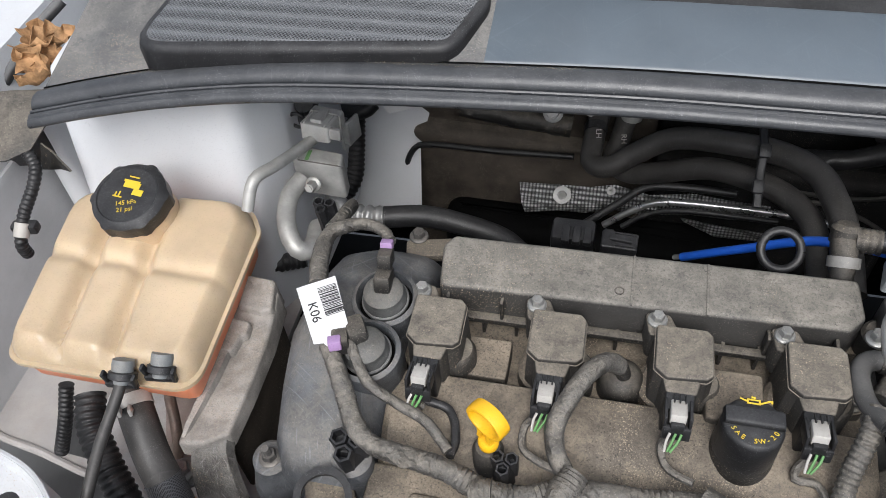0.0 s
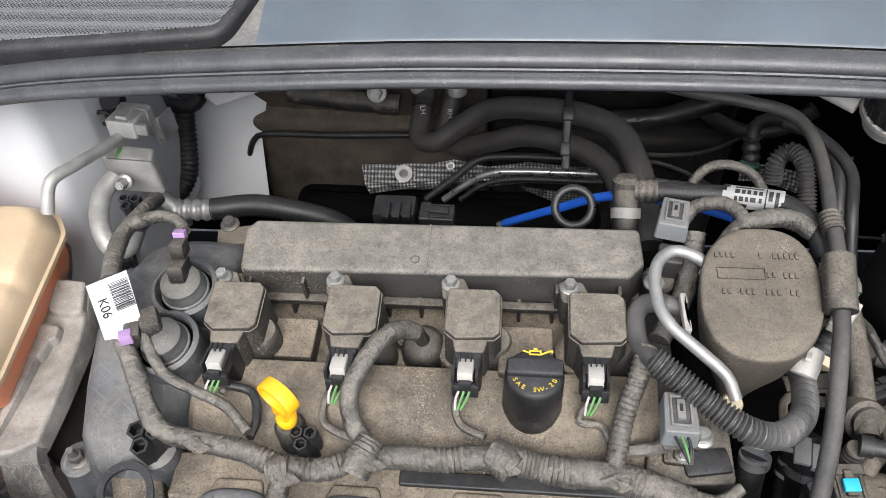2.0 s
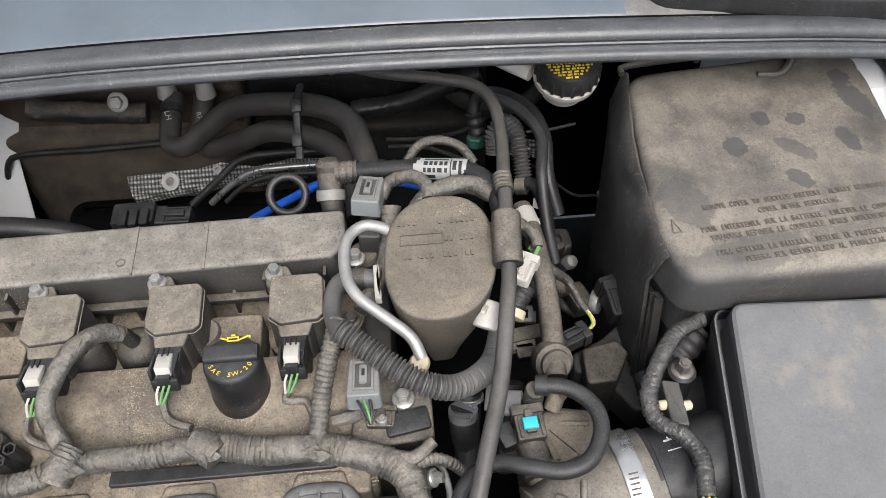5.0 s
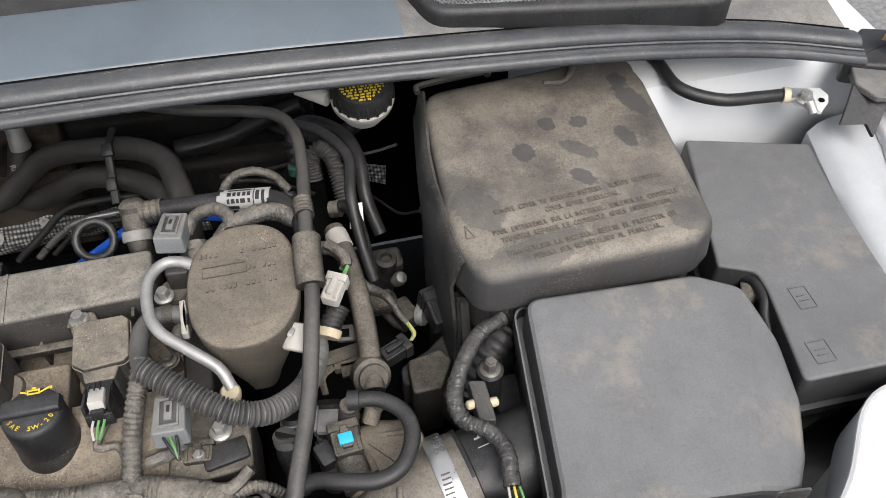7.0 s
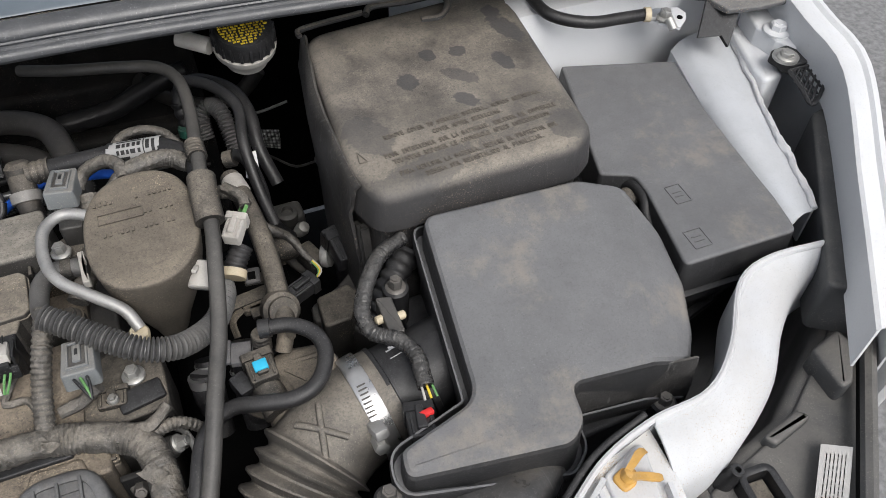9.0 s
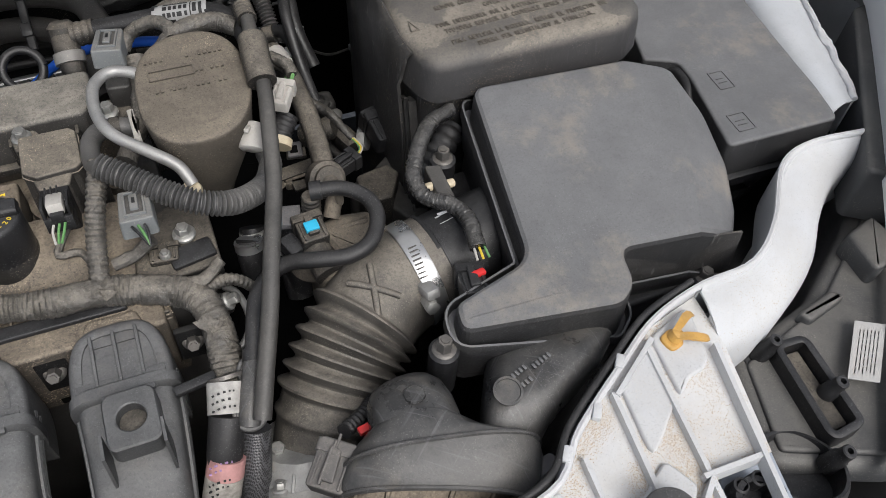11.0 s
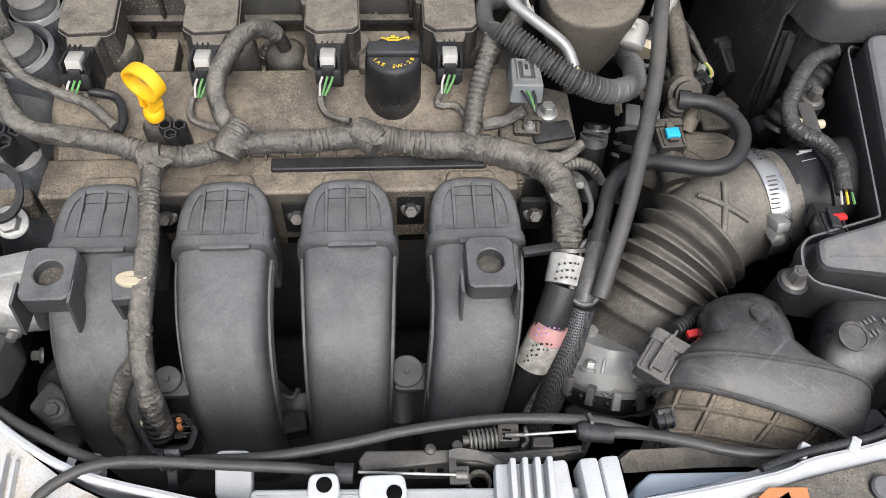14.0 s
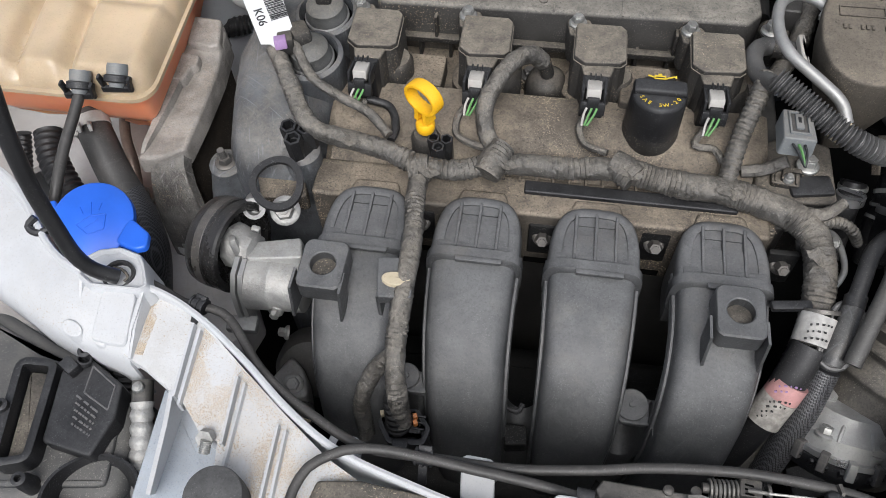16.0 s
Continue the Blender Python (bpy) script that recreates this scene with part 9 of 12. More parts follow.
part("lead", tube(B(), [(0.250, 0.022, 0.795), (0.264, 0.006, 0.790), (0.281, 0.003, 0.774), (0.289, -0.012, 0.766), (0.2945, -0.020, 0.760)], [0.0052, 0.005, 0.0046, 0.0038, 0.003], 14, 0.0011, wrap=0.0007, seed=51), M_TAPEDARK, cn)
for e, m_ in ((-0.0013, M_GREEN), (0.0, M_YPRINT), (0.0014, M_WHITECON)):
    part("wire", tube(B(), [(0.2935 + e, -0.0185, 0.761), (0.2975 + e, -0.027, 0.760), (0.2985 + e, -0.034, 0.759), (0.294 + e, -0.039, 0.758)], 0.0008, 6, 0.003), m_, cn)
hc = thing("spring_clamp_hose", (0.178, -0.102, 0.740), "short black hose with a spring clamp", "hose")
part("hose", tube(B(), [(0.176, -0.105, 0.760), (0.174, -0.114, 0.745), (0.176, -0.117, 0.720)], 0.011, 14), M_RUBBER, hc)
part("clamp", tube(B(), [(0.175, -0.108, 0.762), (0.175, -0.111, 0.755)], 0.0122, 16, 0.004), M_STEEL, hc, "bare steel spring clamp")
hc = thing("spring_clamp_hose", (0.225, -0.107, 0.740), "wide black hose with a steel spring clamp", "hose")
part("hose", tube(B(), [(0.220, -0.104, 0.760), (0.219, -0.116, 0.745), (0.219, -0.127, 0.710)], 0.02, 18), M_RUBBER, hc)
part("clamp", tube(B(), [(0.219, -0.111, 0.755), (0.219, -0.115, 0.750)], 0.0208, 20, 0.004), M_STEEL, hc, "bare steel spring clamp")
M_PLUGGREY = surf("dusty_grey_plug", (0.07, 0.068, 0.066), 0.5, dust=0.5, var=0.2, scale=60, dustcol=(0.22, 0.2, 0.18))
tbd = thing("throttle_valve", (0.174, -0.291, 0.690), "bare aluminium throttle body below the intake hose", "throttle valve")
part("barrel", lathe(B(), (0.176, -0.286, 0.690), (-0.35, -0.45, -0.8), [(0.045, -0.02), (0.047, -0.015), (0.047, 0.012), (0.042, 0.02)], 36), M_STUB, tbd)
TC, TN = V((0.168, -0.297, 0.700)), V(-0.1, -0.62, -0.78)
part("motor_case", lathe(B(), TC, TN, [(0.018, -0.032), (0.03, -0.028), (0.034, -0.018), (0.040, -0.012), (0.041, 0.0)], 14), M_STUB, tbd)
part("case_edge", lathe(B(), TC, TN, [(0.041, 0.0), (0.0435, 0.0005), (0.0435, 0.005), (0.041, 0.0055)], 40), M_STEEL, tbd)
part("black_cover", lathe(B(), TC, TN, [(0.040, 0.0055), (0.0425, 0.007), (0.0425, 0.015), (0.038, 0.022), (0.0, 0.026)], 40), M_BLACK, tbd, "ribbed black underside")
bm = B()
for k in range(26):
    t = 2 * math.pi * k / 26
    box(bm, axis_matrix(TC, TN) @ V(0.043 * math.cos(t), 0.043 * math.sin(t), 0.011), (0.003, 0.003, 0.008), (0, 0, 0), 0.0006)
tagged(part("cover_rib", bm, M_BLACK, tbd), kind="stuff")
for k in range(4):
    t = 1.57 * k + 0.6
    part("cover_bolt", hexbolt(B(), axis_matrix(TC, TN) @ V(0.036 * math.cos(t), 0.036 * math.sin(t), -0.012), 0.005, 0.006, -TN), M_BOLT, tbd)
for k in range(6):
    a = 1.05 * k
    part("barrel_boss", lathe(B(), V((0.176, -0.286, 0.690)) + axis_matrix((0, 0, 0), (-0.35, -0.45, -0.8)) @ V(0.047 * math.cos(a), 0.047 * math.sin(a), 0), (-0.35, -0.45, -0.8), [(0.007, -0.016), (0.007, 0.014), (0.004, 0.016)], 12), M_ALU, tbd)
tm = axis_matrix(TC, TN)
for k in range(14):
    t = 2 * math.pi * k / 14 + 0.2
    c_ = tm @ V(0.0435 * math.cos(t), 0.0435 * math.sin(t), 0.003)
    out_ = (tm.to_3x3() @ V(math.cos(t), math.sin(t), 0)).normalized()
    bm = B()
    pm = flat_pose(c_, out_, -TN)
    prism(bm, [(-0.004, -0.0032), (0.0035, -0.0032), (0.0035, 0.0032), (-0.004, 0.0032)], 0.0045, -0.010, 0.0008, 0.0008, m=pm)
    part("edge_clip", bm, M_PLUGGREY if k % 3 else M_STUB, tbd)
for k in range(10):
    t = 2 * math.pi * k / 10
    a_, b_ = tm @ V(0.022 * math.cos(t), 0.022 * math.sin(t), -0.0265), tm @ V(0.0395 * math.cos(t), 0.0395 * math.sin(t), -0.0105)
    part("case_rib", tube(B(), [a_, a_.lerp(b_, 0.5) - TN * 0.003, b_], 0.0016, 6, 0.004), M_STUB, tbd)
part("gear_cover", box(B(), (0.168, -0.314, 0.660), (0.06, 0.03, 0.03), (30, -20, 15), 0.006), M_BLACK, tbd)
part("bolt", hexbolt(B(), (0.151, -0.280, 0.725), 0.006, 0.008), M_BOLT, tbd)
tp = thing("throttle_plug", (0.186, -0.326, 0.770), "dusty grey throttle connector", "connector")
plug_body(tp, (0.181, -0.330, 0.785), (0.026, 0.034, 0.018), (10, 0, -38), M_PLUGGREY)
for k in range(3):
    part("grip_rib", box(B(), V((0.176, -0.331, 0.796)) + V(0.004 * k, 0.003 * k, 0), (0.0018, 0.026, 0.003), (10, 0, -38), 0.0006), M_PLUGGREY, tp)
part("lead", tube(B(), [(0.196, -0.306, 0.780), (0.216, -0.292, 0.770), (0.234, -0.270, 0.750)], 0.006, 10, 0.002, corr=(0.004, 0.001)), M_RUBBER, tp)
part("red_tab", box(B(), (0.211, -0.309, 0.780), (0.012, 0.006, 0.005), (0, 0, 10), 0.001), M_RED, tp)

# deep clutter between the pump cover and the battery
part("foil_tail", sheet(B(), [[V((0.276, 0.375, 0.600)), V((0.310, 0.370, 0.600)), V((0.343, 0.357, 0.600))], [V((0.270, 0.376, 0.590)), V((0.307, 0.363, 0.590)), V((0.342, 0.351, 0.590))], [V((0.270, 0.367, 0.575)), V((0.306, 0.366, 0.575)), V((0.340, 0.347, 0.575))]], 0.001), M_TIN, shield)
dw = thing("thin_wire", (0.320, 0.177, 0.700), "thin dark wire with a small grey clip", "wire")
part("wire", tube(B(), [(0.297, 0.261, 0.660), (0.313, 0.213, 0.680), (0.327, 0.172, 0.700), (0.346, 0.151, 0.720)], 0.0015, 6, 0.005), M_HOSE, dw)
part("clip", box(B(), (0.349, 0.149, 0.722), (0.008, 0.01, 0.008), (0, 0, 10), 0.002), M_CONDUIT, dw)
dw = thing("thin_wire", (0.315, 0.260, 0.720), "thin bare line slanting across the dark gap", "wire")
part("wire", tube(B(), [(0.288, 0.267, 0.710), (0.315, 0.263, 0.715), (0.344, 0.264, 0.720)], 0.0018, 6, 0.006), M_CONDUIT, dw)
wtag = thing("white_tag", (0.274, 0.091, 0.800), "small folded white tag on a hose", "tag")
part("tag", slab(B(), [(0.270, 0.102, 0.800), (0.278, 0.102, 0.800), (0.276, 0.085, 0.790), (0.270, 0.089, 0.790)], 0.0012), M_PAPER, wtag)
part("tag", slab(B(), [(0.264, 0.096, 0.785), (0.270, 0.094, 0.785), (0.268, 0.086, 0.780), (0.262, 0.089, 0.780)], 0.0012), M_PAPER, wtag)
hz = thing("drain_hose", (0.266, 0.062, 0.780), "thin black hose curling down into the dark bay", "hose")
part("hose", tube(B(), [(0.250, 0.102, 0.800), (0.263, 0.094, 0.805), (0.269, 0.076, 0.800), (0.272, 0.063, 0.785), (0.272, 0.050, 0.770), (0.278, 0.052, 0.740), (0.293, 0.070, 0.700)], 0.0062, 12, 0.005), M_RUBBER, hz)
part("hose_end", tube(B(), [(0.247, 0.099, 0.800), (0.256, 0.096, 0.803)], 0.0085, 12), M_DUSTY, hz)
ts = thing("taped_spur", (0.242, 0.015, 0.830), "dusty tape-wrapped wire spur with bare green ends", "wiring")
part("spur", tube(B(), [(0.231, 0.027, 0.830), (0.240, 0.020, 0.832), (0.247, 0.012, 0.830), (0.250, 0.005, 0.826)], [0.006, 0.006, 0.0055, 0.005], 14, 0.0012, wrap=0.002, seed=41), M_TAPE, ts)
part("wire", tube(B(), [(0.248, 0.008, 0.828), (0.243, 0.003, 0.824)], 0.0022, 6), M_GREEN, ts)
mb_ = thing("gearbox_bracket", (0.315, -0.057, 0.720), "dusty pressed steel bracket beside the intake hose", "bracket")


part("boss", lathe(B(), (0.311, -0.042, 0.716), (0, -0.1, 1), [(0.0105, -0.006), (0.0095, 0.001), (0.0082, 0.002), (0.004, 0.0015), (0.0035, 0.0)], 24), M_CASTDARK, mb_)
part("hole", lathe(B(), (0.296, -0.0545, 0.7163), (0, 0, 1), [(0.004, -0.004), (0.004, 0.0004), (0.0, 0.0003)], 14), M_DARK, mb_)
dc = thing("black_connector", (0.333, -0.000, 0.740), "black ribbed plastic connector deep in the bay", "connector")
plug_body(dc, (0.334, 0.002, 0.740), (0.03, 0.036, 0.024), (15, 0, 8), M_BLACK)
part("boot", tube(B(), [(0.343, 0.034, 0.730), (0.338, 0.014, 0.737)], 0.009, 12, 0.002, corr=(0.004, 0.001)), M_BLACK, dc)
sl = thing("solenoid", (0.278, 0.038, 0.720), "dusty small solenoid below the wiring", "solenoid")
part("case", lathe(B(), (0.278, 0.038, 0.720), (0.8, -0.3, 0.4), [(0.011, -0.02), (0.012, -0.018), (0.012, 0.012), (0.009, 0.016), (0.004, 0.016)], 20), M_DUSTY, sl)
part("case", box(B(), (0.302, 0.026, 0.710), (0.02, 0.03, 0.02), (0, 0, 20), 0.004), M_DUSTY, sl)
part("ring", lathe(B(), (0.318, 0.019, 0.715), (0.8, -0.5, 0.2), [(0.012, -0.004), (0.013, 0), (0.012, 0.004), (0.006, 0.004)], 20), M_ALU, sl)
dr = thing("split_conduit", (0.222, -0.030, 0.790), "black corrugated sleeve with a pale tape end", "conduit")
part("sleeve", tube(B(), [(0.236, -0.025, 0.810), (0.228, -0.035, 0.805), (0.223, -0.042, 0.800)], 0.010, 14, 0.001, corr=(0.0042, 0.0013)), M_RUBBER, dr)
part("band", tube(B(), [(0.224, -0.040, 0.801), (0.221, -0.046, 0.798)], 0.0115, 16, 0.003), M_CREAM, dr, "pale tape band")
bk2 = thing("cable_bracket", (0.239, -0.023, 0.760), "dusty bent cable bracket with square eyes", "bracket")
for tk, sz, rz in (((0.240, -0.022, 0.760), (0.018, 0.012, 0.004), -10), ((0.236, -0.051, 0.750), (0.016, 0.014, 0.004), 5), ((0.233, -0.035, 0.752), (0.045, 0.014, 0.003), 8)):
    part("plate", box(B(), tk, sz, (0, 0, rz), 0.001), M_DUSTY, bk2)
for tk, sz in (((0.197, -0.120, 0.800), (0.012, 0.022, 0.004)), ((0.210, -0.126, 0.800), (0.016, 0.02, 0.006))):
    part("clip", box(B(), tk, sz, (0, 0, -12), 0.001), M_CONDUIT, bk2)

# pressed bracket, hoses and clamps under the wiring beside the battery
part("web", prism(B(), [(0.284, -0.037, 0.715), (0.313, -0.024, 0.715), (0.336, -0.006, 0.715), (0.348, 0.011, 0.715), (0.345, -0.027, 0.710), (0.345, -0.077, 0.700), (0.349, -0.097, 0.700), (0.328, -0.101, 0.700), (0.315, -0.078, 0.705), (0.301, -0.061, 0.710), (0.282, -0.058, 0.715)], 0.716, 0.68, 0.008, 0.004), M_CASTDARK, mb_)
part("web_flange", tube(B(), [(0.333, -0.011, 0.720), (0.344, 0.003, 0.724), (0.342, -0.032, 0.719), (0.341, -0.082, 0.712), (0.347, -0.098, 0.705)], 0.0035, 8, 0.008), M_CASTDARK, mb_)
part("slot", box(B(), (0.305, -0.038, 0.717), (0.016, 0.004, 0.001), (0, 0, -20), 0.0004), M_DARK, mb_)
br_ = thing("battery_tray_rail", (0.362, -0.027, 0.700), "dark ribbed uprights of the battery tray", "battery tray")
for a, b_ in (((0.354, -0.037, 0.700), (0.349, -0.031, 0.800)), ((0.364, -0.038, 0.700), (0.358, -0.041, 0.800))):
    part("upright", tube(B(), [a, b_], 0.0065, 6, 0.01, flat=0.7), M_SCUFF, br_)
part("back_plate", prism(B(), [(0.374, -0.033, 0.720), (0.403, -0.011, 0.740), (0.412, -0.029, 0.740), (0.381, -0.061, 0.720)], 0.725, 0.66, 0.006, 0.003), M_CASTDARK, br_)
lh = thing("corrugated_hose", (0.352, -0.094, 0.790), "black corrugated hose under the airflow wiring", "hose")
part("hose", tube(B(), [(0.331, -0.109, 0.770), (0.338, -0.103, 0.785), (0.354, -0.092, 0.800), (0.369, -0.080, 0.805)], 0.0125, 16, 0.001, corr=(0.009, 0.002)), M_RUBBER, lh)
part("cuff", tube(B(), [(0.332, -0.084, 0.750), (0.334, -0.103, 0.750), (0.339, -0.110, 0.765)], 0.009, 14, 0.004), M_BLACK, lh)
sh = thing("clamped_hose", (0.211, -0.104, 0.740), "black coolant hose with three bare spring clamps", "hose")
part("hose", tube(B(), [(0.214, -0.088, 0.765), (0.211, -0.104, 0.750), (0.209, -0.117, 0.725), (0.210, -0.132, 0.700)], 0.0135, 16, 0.005), M_RUBBER, sh)
for a, b_ in (((0.212, -0.096, 0.757), (0.212, -0.099, 0.755)), ((0.211, -0.104, 0.749), (0.211, -0.106, 0.747)), ((0.210, -0.112, 0.736), (0.209, -0.114, 0.734))):
    part("clamp", tube(B(), [a, b_], 0.0148, 18, 0.004), M_STUB, sh, "bare pale spring clamp")
part("clamp_ear", box(B(), (0.217, -0.105, 0.773), (0.014, 0.006, 0.006), (0, 20, 5), 0.001), M_STUB, sh)
sh = thing("clamped_hose", (0.182, -0.087, 0.740), "black coolant hose with a pale clamp", "hose")
part("hose", tube(B(), [(0.182, -0.089, 0.755), (0.179, -0.106, 0.735), (0.176, -0.130, 0.700)], 0.011, 14, 0.006), M_RUBBER, sh)
part("clamp", tube(B(), [(0.182, -0.091, 0.753), (0.182, -0.093, 0.750)], 0.0122, 16, 0.004), M_STUB, sh)
ct = thing("cable_bracket", (0.235, -0.040, 0.750), "dusty tan cable bracket with square eyes", "bracket")
part("plate", prism(B(), [(0.224, -0.033, 0.750), (0.247, -0.031, 0.750), (0.246, -0.050, 0.745), (0.222, -0.049, 0.745)], 0.752, 0.744, 0.003, 0.002), M_PUMP, ct)
part("eye", box(B(), (0.239, -0.022, 0.765), (0.014, 0.016, 0.004), (10, 0, -8), 0.002), M_CONDUIT, ct)
part("eye_hole", box(B(), V((0.238, -0.023, 0.767)), (0.007, 0.008, 0.0008), (10, 0, -8), 0.0003), M_DARK, ct)
part("strap", tube(B(), [(0.222, -0.044, 0.750), (0.211, -0.050, 0.745), (0.211, -0.062, 0.735)], 0.004, 8, 0.005, flat=0.5), M_PUMP, ct)
gl = thing("gear_selector", (0.293, 0.129, 0.660), "dark dusty gear selector lever deep in the bay", "lever")
part("arm", prism(B(), [(0.285, 0.156, 0.660), (0.321, 0.156, 0.660), (0.322, 0.127, 0.655), (0.286, 0.128, 0.655)], 0.665, 0.63, 0.008, 0.004), M_CASTDARK, gl)
part("pivot", lathe(B(), (0.302, 0.133, 0.668), (0, -0.1, 1), [(0.012, -0.01), (0.012, 0.004), (0.007, 0.006), (0.006, 0.001)], 20), M_CASTDARK, gl)
part("link", tube(B(), [(0.284, 0.122, 0.670), (0.281, 0.076, 0.680), (0.291, 0.036, 0.690), (0.303, 0.023, 0.690)], 0.006, 10, 0.006), M_CASTDARK, gl)
part("joint", lathe(B(), (0.310, 0.095, 0.680), (0.3, -0.4, 0.8), [(0.007, -0.01), (0.008, 0.0), (0.006, 0.006), (0.002, 0.007)], 16), M_BOLT, gl)
part("plate", prism(B(), [(0.272, 0.071, 0.700), (0.287, 0.074, 0.700), (0.284, 0.052, 0.695), (0.271, 0.051, 0.695)], 0.702, 0.68, 0.003, 0.002), M_PUMP, gl)

# the firewall beyond the heater hoses
part("side_panel", prism(B(), [(-0.056, 0.425), (0.26, 0.412), (0.26, 0.485), (-0.056, 0.485)], lambda x, y: 0.70 - 0.5 * (0.45 - y), 0.60, 0.006, 0.006), M_FIREDARK, wallbox)
part("side_ledge", prism(B(), [(-0.056, 0.402), (0.26, 0.39), (0.26, 0.485), (-0.056, 0.485)], lambda x, y: 0.63 - 0.3 * (0.44 - y), 0.35, 0.01, 0.01), M_FIREDARK, wallbox)
bl_ = thing("brake_pipes", (0.167, 0.380, 0.587), "thin black brake pipes along the firewall", "pipe")
for pts in ([(0.123, 0.385, 0.590), (0.167, 0.380, 0.590), (0.204, 0.370, 0.582), (0.242, 0.360, 0.565)], [(0.121, 0.385, 0.603), (0.172, 0.380, 0.605), (0.222, 0.380, 0.613), (0.260, 0.380, 0.638)]):
    part("pipe", tube(B(), pts, 0.003, 8, 0.008), M_CASTDARK, bl_)
dh_ = thing("cowl_hose", (0.244, 0.360, 0.675), "dull black hose looping under the cowl", "hose")
part("hose", tube(B(), [(0.184, 0.370, 0.719), (0.213, 0.370, 0.684), (0.255, 0.370, 0.659), (0.301, 0.370, 0.665), (0.333, 0.370, 0.697)], 0.010, 12, 0.006), M_HOSE, dh_)
wa_ = thing("wire_bundle", (0.177, 0.156, 0.810), "taped wires arching beside the valve", "wiring")
part("sleeve", tube(B(), [(0.146, 0.143, 0.800), (0.158, 0.151, 0.812), (0.178, 0.154, 0.815), (0.198, 0.146, 0.812), (0.211, 0.134, 0.800)], 0.0045, 12, 0.0012, wrap=0.001, seed=51), M_TAPE, wa_)

# ---- left of the engine: tank hoses, engine mount, washer filler ----
for tk in ((-0.476, -0.126, 0.828), (-0.447, -0.115, 0.828)):
    hcl = thing("hose_clip", tk, "black spring clip on the coolant tank spout", "clip", "tank spout clips")
    t_ = V(tk)
    part("spout", lathe(B(), t_ + V(0, 0.006, 0.003), (0, -0.75, -0.66), [(0.0085, -0.006), (0.009, -0.002), (0.0085, 0.004), (0.006, 0.014)], 18), M_GREYCON, hcl)
    part("clip", lathe(B(), t_ + V(0, 0.002, -0.002), (0, -0.75, -0.66), [(0.0095, -0.003), (0.0115, -0.002), (0.0115, 0.003), (0.0095, 0.004)], 18), M_BLACK, hcl)
    part("clip_bar", box(B(), t_ + V(0, -0.004, -0.008), (0.027, 0.004, 0.006), (0, 0, 6), 0.001), M_BLACK, hcl)
    for sx in (-1, 1):
        part("clip_ear", box(B(), t_ + V(0.0125 * sx, -0.003, -0.002), (0.003, 0.006, 0.014), (0, 8 * sx, 6), 0.001), M_BLACK, hcl)
oh = thing("overflow_hose", (-0.482, -0.165, 0.800), "thin dark grey overflow hose", "hose")
part("hose", tube(B(), [(-0.477, -0.126, 0.822), (-0.479, -0.147, 0.812), (-0.481, -0.177, 0.800), (-0.480, -0.211, 0.785), (-0.488, -0.226, 0.760)], 0.0048, 12, 0.006), M_HOSE, oh)
bh = thing("coolant_hose", (-0.479, -0.137, 0.760), "thick dull black coolant hose with a white clamp", "hose")
part("hose", tube(B(), [(-0.496, -0.114, 0.775), (-0.478, -0.137, 0.765), (-0.461, -0.159, 0.750), (-0.442, -0.180, 0.730), (-0.429, -0.202, 0.700), (-0.430, -0.227, 0.660)], 0.0155, 18, 0.006), M_HOSE, bh)
part("braid", tube(B(), [(-0.451, -0.170, 0.741), (-0.437, -0.186, 0.722), (-0.428, -0.205, 0.696), (-0.431, -0.230, 0.655)], 0.0163, 20, 0.0012), M_BRAID, bh, "black braided sleeve")
part("clamp", tube(B(), [(-0.493, -0.118, 0.774), (-0.487, -0.126, 0.770)], 0.0168, 20, 0.004), M_WHITECON, bh, "white plastic clamp")
for e in (-0.0045, 0.0045):
    part("clamp_ear", box(B(), V((-0.484, -0.137 + 0.3 * e, 0.787)) + V(e, 0, 0), (0.003, 0.009, 0.007), (-20, 0, 30), 0.0008), M_WHITECON, bh)
part("clamp_tail", box(B(), (-0.497, -0.136, 0.776), (0.016, 0.005, 0.004), (0, 0, 28), 0.001), M_WHITECON, bh)
ch = thing("corrugated_hose", (-0.544, -0.137, 0.700), "black ribbed hose below the coolant tank", "hose")
part("hose", tube(B(), [(-0.560, -0.103, 0.730), (-0.547, -0.130, 0.720), (-0.522, -0.158, 0.705), (-0.500, -0.179, 0.690), (-0.489, -0.197, 0.660)], 0.0145, 16, 0.0016, corr=(0.0065, 0.002)), M_RUBBER, ch)
ch = thing("corrugated_hose", (-0.622, -0.100, 0.660), "thin black corrugated tube through the wing shelf", "hose")
part("hose", tube(B(), [(-0.611, -0.082, 0.700), (-0.614, -0.104, 0.670), (-0.627, -0.123, 0.630)], 0.0075, 12, 0.0016, corr=(0.005, 0.0014)), M_RUBBER, ch)
M_RUSTPIPE = surf("brown_bare_pipe", (0.27, 0.2, 0.165), 0.42, metal=0.4, dust=0.25, var=0.25, scale=60, bump=0.12)
rp = thing("bare_pipe", (-0.493, -0.105, 0.690), "thin dull brownish metal pipe", "pipe")
part("pipe", tube(B(), [(-0.489, 0.124, 0.77), (-0.489, 0.113, 0.735), (-0.476, 0.066, 0.715), (-0.486, 0.035, 0.710), (-0.512, 0.0, 0.700), (-0.515, -0.036, 0.705), (-0.504, -0.072, 0.702), (-0.490, -0.098, 0.690), (-0.486, -0.116, 0.670), (-0.494, -0.128, 0.645)], 0.0055, 12, 0.006), M_RUSTPIPE, rp)
# wing cable at the far edge
wcab = thing("wing_cable", (-0.719, 0.097, 0.780), "black corrugated cable along the wing", "cable")
